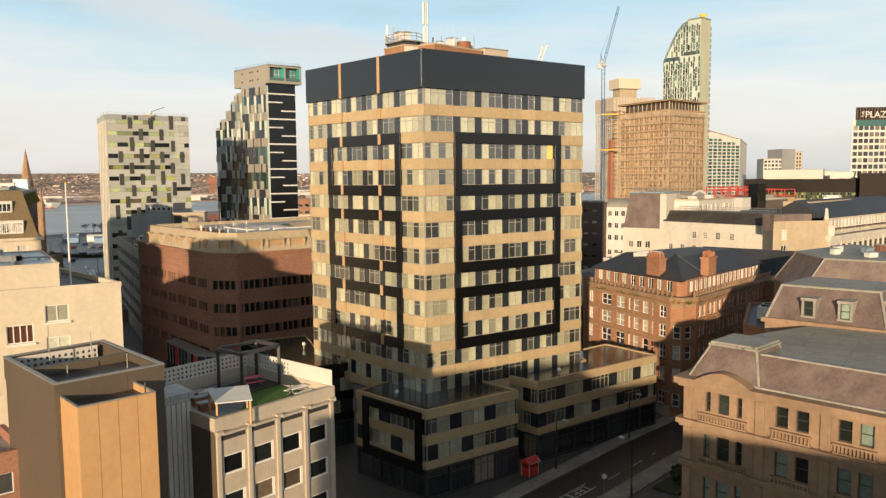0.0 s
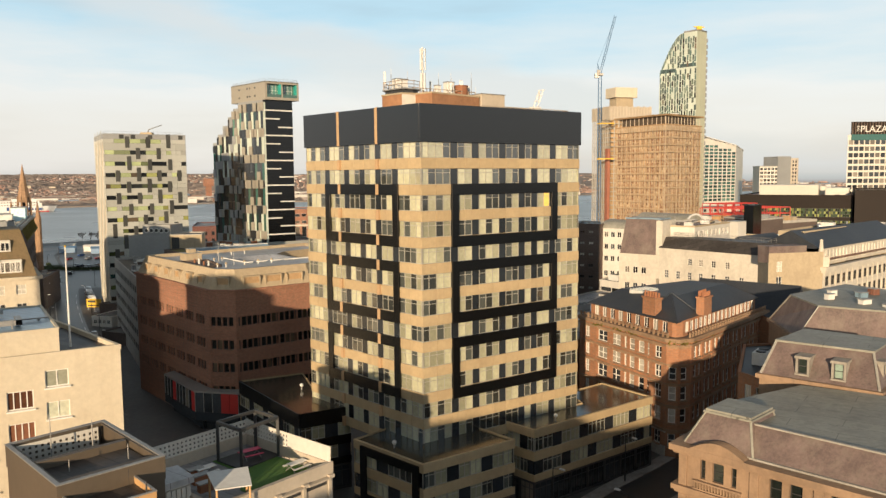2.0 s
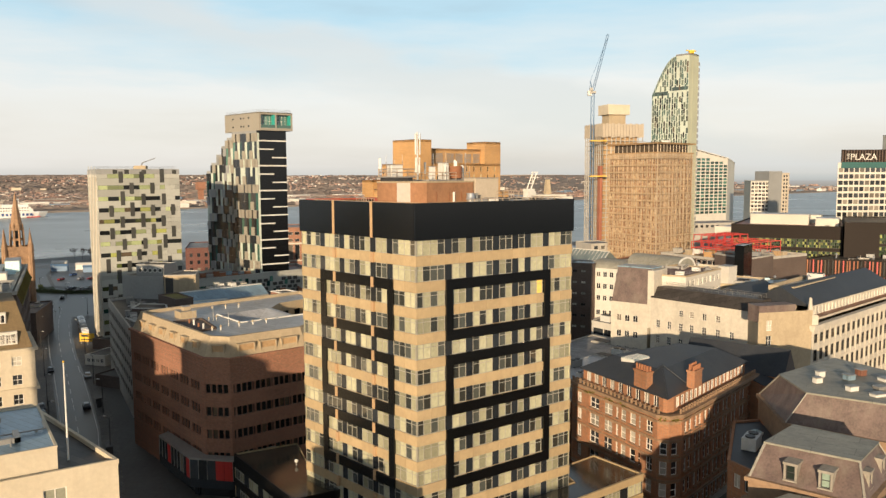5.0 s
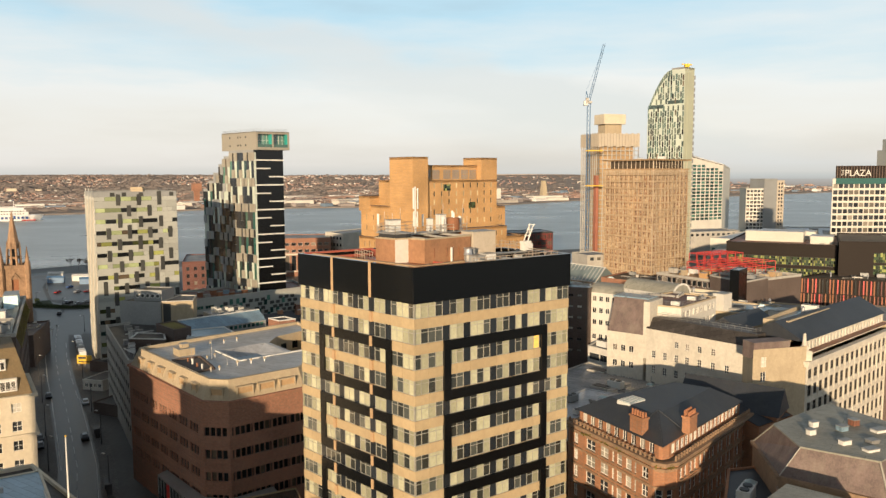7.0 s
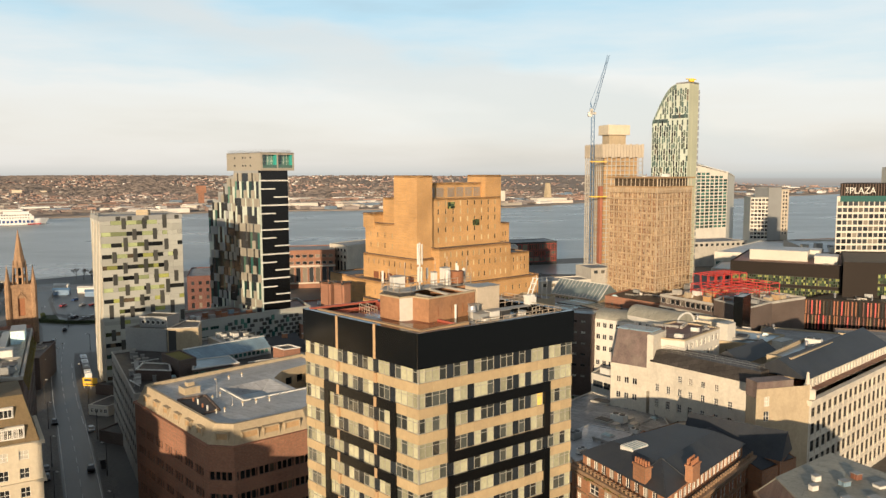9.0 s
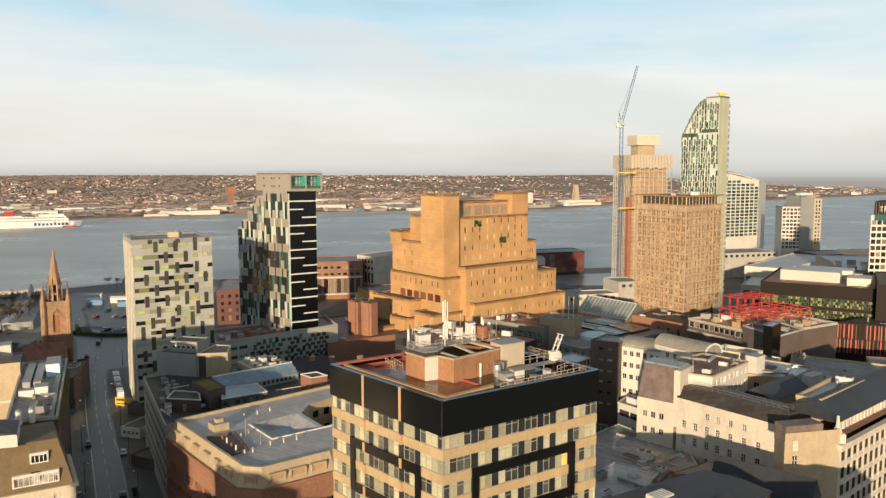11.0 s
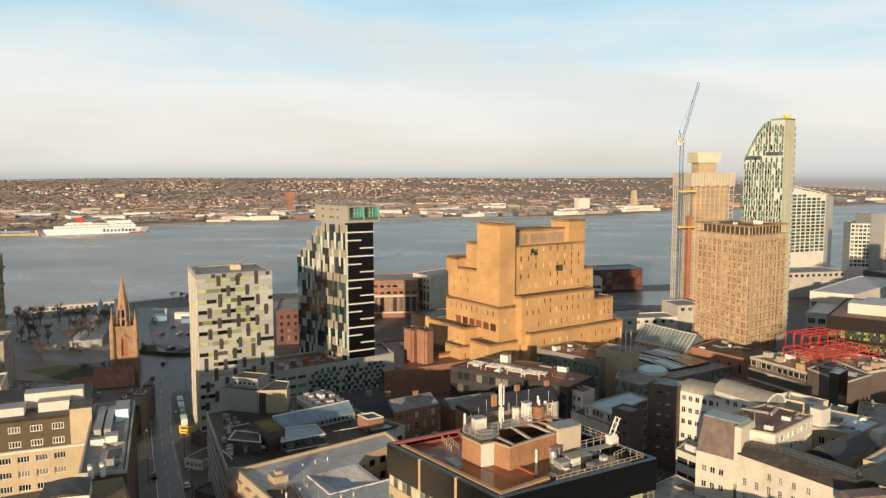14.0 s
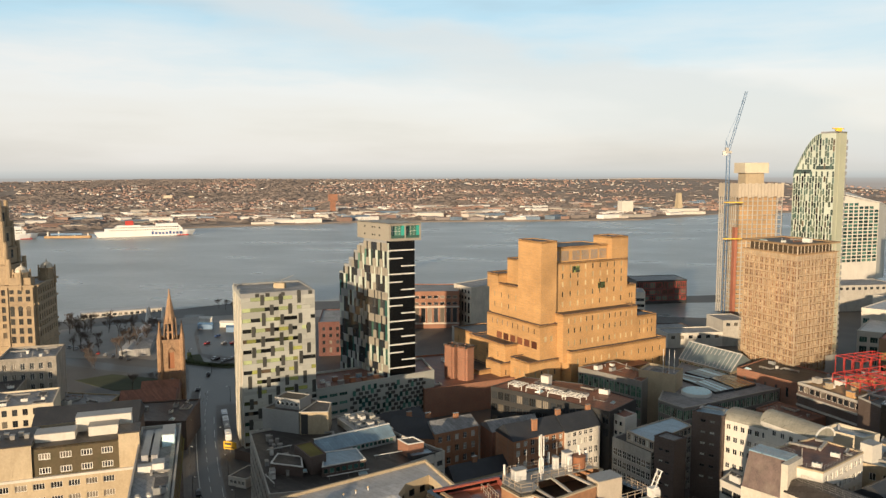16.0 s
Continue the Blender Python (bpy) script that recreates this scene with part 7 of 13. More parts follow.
def mansard_pavilion(name, label, low, zl, up, zu, base_z, dormers=()):
    t = thing(name, label, "building", (low[0][0], low[0][1], 0))
    bm = bmesh.new()
    prism(bm, low, 0, zl, top=False)
    part("wall", bm, M["stone"], t)
    bm = bmesh.new()
    ring(bm, inset(low, -0.35), inset(low, 0.3), zl - 0.3, zl + 0.2)
    part("cornice", bm, M["stone"], t)
    bm = bmesh.new()
    loft(bm, inset(low, 0.15), zl + 0.15, up, zu)
    part("mansard_slope", bm, M["slate_brown"], t, "purple slate mansard slope")
    bm = bmesh.new()
    prism(bm, inset(up, -0.18), zu, zu + 0.25, bottom=True)
    part("lead_flat", bm, M["roof_green"], t, "grey-green lead flat")
    for p, q in zip(inset(low, 0.1), inset(up, -0.05)):
        bm = bmesh.new()
        bar(bm, (*p, zl + 0.2), (*q, zu + 0.1), 0.26, 0.14)
        part("lead_hip", bm, M["lead"], t, "pale lead hip roll")
    for i, fs in dormers:
        a, b = low[i], low[(i + 1) % len(low)]
        m, L = wall_pose(a, b), length(a, b)
        for f in fs:
            bm = bmesh.new()
            box(bm, L * f - 0.75, 0.55, zl + 0.7, L * f - 0.5, 2.6, zl + 2.7, m)
            box(bm, L * f + 0.5, 0.55, zl + 0.7, L * f + 0.75, 2.6, zl + 2.7, m)
            box(bm, L * f - 0.85, 0.45, zl + 2.5, L * f + 0.85, 2.8, zl + 2.8, m)
            box(bm, L * f - 0.8, 0.4, zl + 0.55, L * f + 0.8, 1.2, zl + 0.75, m)
            d = part("dormer", bm, M["dim_stone"], t, "stone-framed dormer")
            put("window", window_mesh(1.0, 1.75, "dark_frame", "g_blind", lights=1, split=0.5, fw=0.09), d, m @ Matrix.Translation((L * f - 0.5, 0.75, zl + 0.75)))
    return t


mansard_pavilion("mansard_pavilion", "slate mansard pavilion with two stone dormers", [(38.0, 88.8), (47.6, 80.4), (57.0, 90.4), (48.0, 99.5)], 22.6, [(40.8, 90.6), (48.8, 84.2), (54.4, 90.2), (47.2, 96.8)], 26.2, 0, [(0, (0.36, 0.66)), (1, (0.3, 0.7))])
mansard_pavilion("mansard_pavilion", "taller slate mansard pavilion with lead flat and plant", [(51.6, 108.6), (62.6, 99.2), (82.0, 112.0), (72.0, 134.0), (54.0, 123.4)], 22.6, [(54.2, 107.6), (62.4, 101.6), (76.0, 112.0), (69.0, 128.0), (54.8, 117.6)], 27.4, 0)
block("stone_link", "plain stone link range with lead roof", "building", [(46.0, 97.5), (56.5, 89.5), (64.0, 99.0), (52.0, 110.0)], 0, 21.0, "stone", "roof_green", {}, parapet=0.3)
block("rear_range", "red stone rear range beside the brick block", "building", [(44.5, 97.0), (52.5, 108.0), (54.0, 122.0), (49.0, 121.0), (41.5, 104.0)], 0, 19.0, "red_brick", "slate",
      {4: dict(cols=(3, 1.2, 0.8), rows=[(z, z + 2.0) for z in (4, 8, 12, 15.6)], win=("white_frame", "g_sash"), lights=2), 3: dict(cols=(4, 1.2, 0.8), rows=[(z, z + 2.0) for z in (4, 8, 12, 15.6)], win=("white_frame", "g_sash"), lights=2)}, parapet=0.3)
for i, (x, y, w, d, h, mt) in enumerate(((60.5, 107.5, 1.6, 1.0, 1.1, "white_metal"), (62.5, 104.5, 2.2, 1.2, 0.6, "white_metal"), (65.0, 108.0, 1.6, 1.2, 0.7, "grey_metal"), (57.8, 112.0, 1.2, 0.9, 1.3, "white_metal"),
                                         (60.0, 115.5, 1.2, 0.9, 1.4, "white_metal"), (63.5, 113.5, 1.4, 1.2, 1.2, "roof_blue"), (66.8, 116.0, 1.2, 1.2, 1.5, "copper"), (68.5, 112.5, 2.4, 1.4, 0.7, "white_metal"))):
    roof_box("air_conditioner", "white roof air-conditioning unit on lead flat", "air conditioner", (x, y), (x + 1, y + 0.35), 0, 0, w, d, 27.65, 27.65 + h * 0.6, mt, "mansard roof units")

# ---- grey roofs and slate hall behind the brick block ----
block("grey_podium", "low grey-roofed block with clerestory windows", "building", [(27.0, 148.0), (44.0, 163.5), (57.5, 178.5), (58.6, 189.0), (45.0, 212.0), (30.0, 196.0)], 0, 14.4, "brown_brick", "roof_grey",
      {0: dict(cols=(8, 1.5, 0.6), rows=[(11.2, 13.0)], win=("white_frame", "g_dark")), 1: dict(cols=(8, 1.5, 0.6), rows=[(11.2, 13.0)], win=("white_frame", "g_dark"))}, parapet=0.3, cap_m="concrete")
block("pale_roof_hall", "low hall with pale sheet roof", "building", [(30.5, 150.5), (38.0, 157.5), (45.8, 170.8), (37.0, 177.4), (26.0, 165.0)], 0, 16.6, "concrete", "roof_pale", {}, parapet=0.15, cap_m="roof_pale")
house("slate_hall", "red brick hall with long dark slate roof", [(53.2, 158.2), (68.4, 145.6), (73.4, 151.9), (58.2, 164.4)], 0, 19.4, 24.4, "red_brick", "slate")
house("slate_hall", "long dark slate-roofed brick hall behind the Victorian block", [(57.0, 172.5), (47.0, 165.5), (63.5, 142.5), (73.5, 149.5)][::-1], 0, 18.6, 22.6, "red_brick", "slate")
block("clerestory_link", "brick link block with strip windows", "building", [(42.0, 163.0), (50.0, 157.0), (56.0, 166.0), (49.0, 174.0)], 0, 16.0, "brown_brick", "roof_dark",
      {0: dict(cols=(5, 1.4, 0.4), rows=[(12.6, 14.6)], win=("dark_frame", "g_dark"))}, parapet=0.3)
for k in range(4):
    roof_box("roof_light", "pale raised rooflight on grey felt", "rooflight", (44.0, 176.0), (52.0, 184.0), k * 3.2, (k % 2) * 3.0, k * 3.2 + 2.4, (k % 2) * 3.0 + 1.5, 14.1, 15.0, "white_render", "grey roof lights")

# ---- white stone range with brown slate end tower ----
def white_range():
    t = thing("white_range", "long white rendered range with dark roof and sash windows", "building", (64, 185, 0))
    A, B = (55.6, 192.2), (73.6, 169.6)
    L = length(A, B)
    holes = []
    for k, u in enumerate((1.6, 4.9, 8.2, 11.2, 14.6, 18.2, 21.8)):
        for z, h, keep in ((24.2, 1.6, k in (2, 3, 4, 5)), (20.6, 1.9, True), (16.6, 2.0, True), (12.4, 2.0, k % 2 == 0)):
            if keep:
                holes.append((u, z, u + 1.15, z + h))
    bm = bmesh.new()
    wall(bm, A, B, 0, 28.0, holes, 0.3)
    part("wall", bm, M["white_stone"], t)
    m = wall_pose(A, B)
    for u0, v0, u1, v1 in holes:
        wo = put("window", window_mesh(u1 - u0, v1 - v0, "white_frame", "g_dark", lights=2, bars=3, fw=0.07), t, m @ Matrix.Translation((u0, 0.2, v0)))
        put("sill", sill_mesh(u1 - u0, "white_stone"), wo, m @ Matrix.Translation((u0, 0.15, v0)))
    P = rect(A, B, 0, 0, L, 9.0)
    for i in (1, 2, 3):
        bm = bmesh.new()
        wall(bm, P[i], P[(i + 1) % 4], 0, 28.0)
        part("wall", bm, M["white_stone"], t)
    bm = bmesh.new()
    loft(bm, inset(P, -0.15), 28.0, inset(P, [2.4, 0.2, 0.2, 0.2]), 30.6, top=True)
    part("roof", bm, M["roof_dark"], t, "black felt pitched roof")
    bm = bmesh.new()
    railing(bm, local(A, B, (1, 2.8), (L - 1, 2.8)), 30.6, 1.1, 1.8)
    railing(bm, local(A, B, (1, 5.0), (L - 1, 5.0)), 30.6, 1.1, 1.8)
    part("railing", bm, M["grey_metal"], t, "galvanised roof walkway railing")
    # end tower with steep slate face
    Q = [(47.2, 199.6), (55.0, 193.0), (60.5, 199.5), (52.6, 206.4)]
    bm = bmesh.new()
    wall(bm, Q[0], Q[1], 0, 26.0, [(u, z, u + 1.3, z + 1.7) for u in (1.6, 3.9, 6.2) for z in (12.6, 16.8, 21.0)], 0.25)
    part("wall", bm, M["white_stone"], t)
    for u in (1.6, 3.9, 6.2):
        for z in (12.6, 16.8, 21.0):
            put("window", window_mesh(1.3, 1.7, "white_frame", "g_dark", lights=2), t, wall_pose(Q[0], Q[1]) @ Matrix.Translation((u, 0.18, z)))
    for i in (1, 2, 3):
        bm = bmesh.new()
        wall(bm, Q[i], Q[(i + 1) % 4], 0, 34.8 if i == 1 else 26.0)
        part("wall", bm, M["white_stone"], t)
    bm = bmesh.new()
    top = rect(Q[0], Q[1], 0.6, 2.6, length(Q[0], Q[1]) - 0.1, 8.0)
    loft(bm, inset(Q, [0.1, 0.1, 0.1, 0.1]), 26.0, top, 35.0)
    part("slate_face", bm, M["slate_brown"], t, "steep purple-brown slate roof face")
    bm = bmesh.new()
    wl = local(Q[0], Q[1], (length(Q[0], Q[1]) - 0.1, 0.0), (length(Q[0], Q[1]) + 1.6, 0.0), (length(Q[0], Q[1]) + 1.6, 8.0), (length(Q[0], Q[1]) - 0.1, 8.0))
    prism(bm, wl, 20.0, 34.8)
    part("flank", bm, M["white_stone"], t, "white rendered tower flank")
    bm = bmesh.new()
    prism(bm, inset(top, -0.2), 34.9, 35.2, bottom=True)
    part("roof", bm, M["roof_blue"], t)
    bm = bmesh.new()
    railing(bm, inset(top, 0.2), 35.2, 1.1, 1.4, closed=True)
    part("railing", bm, M["grey_metal"], t, "galvanised roof railing")


white_range()
block("rear_wing", "pale rear wing with window rows and brown felt roof", "building", [(58.0, 196.5), (64.5, 192.6), (79.5, 208.5), (70.5, 218.5), (52.5, 204.5)], 0, 33.4, "white_render", "roof_red",
      {1: dict(cols=(8, 1.5, 0.6), rows=[(z, z + 1.7) for z in (20, 23.5, 27, 30.3)], win=("white_frame", "g_sash"), lights=2)}, parapet=0.4, cap_m="tan_stone")
bm = bmesh.new()
railing(bm, [(58.5, 197.0), (64.3, 193.4), (79.0, 208.6)], 33.3, 1.1, 1.6)
tagged(part("railing", bm, M["grey_metal"], thing("roof_railing", "galvanised roof edge railing on rear wing", "railing", (60, 197, 33.3))))
block("cream_stair_block", "cream rendered parapet block behind the rear wing", "building", [(77.2, 234.2), (86.5, 226.9), (92.4, 231.4), (84.0, 240.0)], 0, 31.0, "cream", "roof_blue", {}, parapet=0.9)

# ---- large white office on the corner ----
def portland_office():
    A, B = (82.8, 163.6), (124.0, 200.0)
    L = length(A, B)
    t = thing("portland_office", "large white stone office with window bays and slate roof", "building", (90, 175, 0))
    rws = [(z, z + 2.6) for z in (1.8, 5.8, 9.8, 13.8, 17.8)] + [(21.9, 24.0)]
    facade(t, A, B, 0, 26.0, cols_even(L, 17, 2.15, 0.8), rws, "white_stone", ("dark_frame", "g_deep"), 0.3, lights=2, split=0.6, fw=0.12)
    for z in (4.6, 8.6, 12.6, 16.6, 20.9):
        bm = bmesh.new()
        box(bm, 0.4, -0.12, z, L, 0.0, z + 0.5, wall_pose(A, B))
        part("string_course", bm, M["white_stone"], t, "white stone string course")
    m = wall_pose(A, B)
    for k in range(18):
        u = 0.8 + k * (L - 1.6) / 17
        bm = bmesh.new()
        box(bm, u - 0.2, -0.16, 1.0, u + 0.2, 0, 24.8, m)
        part("pilaster", bm, M["white_stone"], t)
    Lf = (69.6, 160.4)
    facade(t, Lf, A, 0, 29.6, [(2.0, 3.4), (5.6, 6.8)], [(z, z + 2.2) for z in (18, 22.3, 25.6)], "tan_stone", ("white_frame", "g_sash"), 0.3, skip={(1, 0), (1, 1), (1, 2), (0, 0)}, lights=2, bars=2)
    P = [Lf, A, B, (112.0, 214.0), (73.0, 176.0)]
    for i in (2, 3, 4):
        bm = bmesh.new()
        wall(bm, P[i], P[(i + 1) % 5], 0, 27.6)
        part("wall", bm, M["tan_stone"], t)
    bm = bmesh.new()
    box(bm, -0.6, -0.9, 25.4, L, 0.4, 26.2, m)
    box(bm, -0.4, -0.6, 24.9, L, 0.2, 25.4, m)
    part("cornice", bm, M["white_stone"], t, "deep moulded white cornice")
    a2, b2 = local(A, B, (3.5, 2.2), (L, 2.2))
    facade(t, a2, b2, 26.0, 29.8, cols_even(L - 3.5, 26, 1.0, 0.3), [(26.6, 29.2)], "white_stone", ("white_frame", "g_pale"), 0.3, lights=1)
    bm = bmesh.new()
    R = rect(A, B, 3.0, 2.0, L, 15.0)
    gable_roof(bm, R, 29.8, 33.6, 0.3)
    part("roof", bm, M["slate"], t, "long dark slate roof")
    bm = bmesh.new()
    prism(bm, inset(P, 0.3), 27.0, 27.4, sides=False)
    part("roof_flat", bm, M["copper"], t)
    bm = bmesh.new()
    c = m @ Vector((1.2, 1.0, 0))
    box(bm, c.x - 1.3, c.y - 1.3, 26.2, c.x + 1.3, c.y + 1.3, 28.4)
    bmesh.ops.bevel(bm, geom=bm.edges[:], offset=0.12, segments=2, affect="EDGES")
    beam(bm, (c.x, c.y, 28.3), (c.x, c.y, 29.4), 0.95, 8, 0.75)
    beam(bm, (c.x, c.y, 29.4), (c.x, c.y, 31.6), 0.55, 8, 0.3)
    bmesh.ops.create_uvsphere(bm, u_segments=8, v_segments=6, radius=0.35, matrix=Matrix.Translation((c.x, c.y, 31.8)))
    part("finial", bm, M["white_stone"], t, "carved stone corner finial")
    bm = bmesh.new()
    prism(bm, local(Lf, A, (0.4, 0.4), (9.6, 0.4), (9.6, 4.2), (0.4, 4.2)), 27.4, 31.0)
    part("attic_block", bm, M["slate_brown"], t, "purple slate-hung attic block")


portland_office()
block("cream_roof_house", "cream rooftop house with railings and flues", "building", [(79.0, 177.2), (83.2, 173.6), (101.7, 190.4), (96.0, 194.6)], 0, 33.2, "tan_stone", "roof_blue", {}, parapet=0.9)
house("slate_gable_house", "stone gabled house with dark slate roof", [(78.8, 190.4), (93.5, 203.4), (87.2, 208.6), (72.5, 195.3)], 0, 27.6, 30.6, "tan_stone", "slate", {0: dict(cols=(5, 1.2, 0.8), rows=[(23.0, 25.2)], win=("white_frame", "g_dark"))})
block("grey_flat_block", "brown block with blue-grey flat roof", "building", [(79.0, 216.0), (91.5, 209.0), (104.0, 222.0), (92.0, 232.0)], 0, 28.3, "tan_stone", "roof_blue",
      {0: dict(cols=(4, 1.5, 0.8), rows=[(20, 22), (24, 26)], win=("white_frame", "g_sash"))}, parapet=0.4)
for p, s, z in (((84.0, 214.5), (4.5, 3.4), 33.0), ((96.0, 206.0), (6, 3), 29.6), ((100.0, 196.0), (5, 4), 30.5)):
    roof_box("roof_house", "white rendered roof access house", "roof house", p, (p[0] + 1, p[1] + 0.8), 0, 0, s[0], s[1], 26.5, z, "white_render", "roof houses")

# ---- plant on the brown office roof and its neighbours ----
for k, (x, y) in enumerate(((-50.0, 171.6), (-47.6, 174.0), (-45.2, 176.4), (-39.4, 153.6), (-37.0, 155.2), (-34.6, 156.8), (-46.8, 158.0), (-45.9, 160.4), (-43.4, 148.6), (-42.0, 149.6))):
    t = thing("vent_cowl", "small gilt-lit vent cowl on the pale roof", "cowl", (x, y, 28.9), "small roof cowls")
    for nm, z0, z1, r0, r1, mt in (("pipe", 28.9, 29.5, 0.13, 0.13, "white_metal"), ("cap", 29.5, 29.9, 0.3, 0.12, "tan_stone")):
        bm = bmesh.new()
        beam(bm, (x, y, z0), (x, y, z1), r0, 7, r1)
        part(nm, bm, M[mt], t)
poles("aerial", "thin whip aerial on the pale roof", "aerial", [(-46.2, 159.2, 28.9, 33.2), (-41.6, 154.0, 28.9, 31.6), (-50.2, 158.4, 28.9, 31.8)], 0.05, "grey_metal", "pale roof aerials")
bo = ((-62.0, 166.6), (-42.4, 142.6))
roof_box("plant_cabinet", "tan stepped plant cabinet on the pale roof", "plant room", *bo, 6.0, 3.0, 9.5, 6.5, 28.9, 30.4, "tan_stone")
roof_box("plant_cabinet", "tan stepped plant cabinet beside another", "plant room", *bo, 7.0, 4.0, 8.6, 5.6, 30.5, 31.3, "tan_stone")
t = thing("sunken_plant", "sunken dark plant well with brown kerb", "plant well", (-49.0, 153.0, 28.9))
p = [(-53.6, 157.2), (-45.8, 147.6), (-43.4, 150.4), (-49.0, 160.2)]
bm = bmesh.new()
ring(bm, inset(p, -0.3), p, 28.9, 29.35)
part("kerb", bm, M["dark_brick"], t)
bm = bmesh.new()
prism(bm, p, 28.9, 28.96)
part("floor", bm, M["dark_brick"], t)
for k in range(4):
    bm = bmesh.new()
    beam(bm, (*lerp2((-50.4, 156.6), (-45.6, 150.2), k / 3), 28.96), (*lerp2((-50.4, 156.6), (-45.6, 150.2), k / 3), 29.8 + 0.3 * (k % 2)), 0.2, 7)
    part("flue", bm, M["white_metal" if k % 2 else "rust"], t)
# glazed corner bay of the brown office with red fins
t = thing("shop_bay", "projecting glazed shop bay with red fins and grey band", "shopfront", (-40.0, 137.0, 2.1))
BAY = [(-55.0, 149.4), (-45.0, 137.0), (-36.6, 135.3), (-29.5, 141.0)]
for a, b in zip(BAY, BAY[1:]):
    m, L = wall_pose(a, b), length(a, b)
    bm = bmesh.new()
    box(bm, 0.0, 0.0, 2.1, L, 0.3, 3.7, m)
    part("band", bm, M["slate_panel"], t, "blue-grey band under the shop windows")
    bm = bmesh.new()
    box(bm, 0.0, 1.6, 0.0, L, 1.8, 2.1, m)
    part("ground_front", bm, M["g_dark"], t)
    n = max(3, int(L / 1.5))
    for k in range(n):
        red = k % 6 == 3 or k == n - 1
        bm = bmesh.new()
        box(bm, k * L / n + 0.06, -0.05 if red else 0.1, 3.7, (k + 1) * L / n - 0.06, 0.2, 7.3, m)
        part("fin" if red else "shop_window", bm, M["red_paint" if red else "g_dark"], t, "red panel" if red else "")
        if not red:
            bm = bmesh.new()
            box(bm, k * L / n - 0.05, 0.0, 3.7, k * L / n + 0.06, 0.2, 7.3, m)
            part("mullion", bm, M["grey_metal"], t)
bm = bmesh.new()
prism(bm, BAY + [(-30.5, 143.0), (-37.2, 137.6), (-42.4, 138.4), (-54.0, 151.9)], 7.3, 7.65, bottom=True)
part("roof", bm, M["grey_metal"], t, "flat grey metal roof of the bay")
# podium roof vents
for x, y, z in ((-6.0, 96.6, 11.2), (16.6, 107.2, 11.2), (-22.4, 121.0, 12.2)):
    t = thing("globe_vent", "white ball-topped vent on the podium roof", "vent", (x, y, z), "globe vents")
    bm = bmesh.new()
    beam(bm, (x, y, z), (x, y, z + 0.5), 0.12, 7)
    part("pipe", bm, M["grey_metal"], t)
    bm = bmesh.new()
    bmesh.ops.create_uvsphere(bm, u_segments=10, v_segments=7, radius=0.3, matrix=Matrix.Translation((x, y, z + 0.75)))
    part("ball", bm, M["white_metal"], t)

# ---- growth in the gutters and a glazed lantern on the Victorian roof ----
rgm = random.Random(12)
for x, y in [(37.6, 123.4), (39.4, 121.6), (41.0, 123.4), (38.2, 122.0), (33.6, 129.6), (29.4, 138.0), (45.6, 128.4), (52.6, 136.0), (60.0, 143.6), (31.8, 133.0)]:
    t = thing("gutter_plant", "yellow-green weed clump growing in the gutter", "weed", (x, y, 19.0), "weeds on the cornice")
    bm = bmesh.new()
    for k in range(90):
        p = Vector((x + rgm.gauss(0, 0.45), y + rgm.gauss(0, 0.45), 19.0 + abs(rgm.gauss(0, 0.35))))
        sz = rgm.uniform(0.08, 0.22)
        q = Matrix.Translation(p) @ Matrix.Rotation(rgm.uniform(0, 6.3), 4, Vector((rgm.uniform(-1, 1), rgm.uniform(-1, 1), rgm.uniform(-1, 1))).normalized())
        bm.faces.new([bm.verts.new(q @ Vector(c)) for c in ((-sz, -sz, 0), (sz, -sz, 0), (sz * 0.5, sz, 0.04), (-sz * 0.5, sz, 0.04))])
    part("foliage", bm, M["moss"], t)
    bm = bmesh.new()
    beam(bm, (x, y, 18.9), (x, y, 19.2), 0.12, 5)
    part("root", bm, M["moss"], t)
t = thing("roof_lantern", "white-barred glass lantern light on the slate roof", "rooflight", (37.0, 138.4, 23.6))
ml = pose(37.4, 138.4, 0, 0, 0, 36)
bm = bmesh.new()
box(bm, -2.2, -1.5, 23.4, 2.2, 1.5, 25.5, ml)
part("kerb", bm, M["white_metal"], t)
bm = bmesh.new()
box(bm, -2.1, -1.4, 25.5, 2.1, 1.4, 25.6, ml)
part("glass", bm, M["g_blue"], t)
for k in range(6):
    bm = bmesh.new()
    box(bm, -2.1 + k * 0.82, -1.45, 25.6, -2.0 + k * 0.82, 1.45, 25.68, ml)
    part("glazing_bar", bm, M["white_metal"], t)

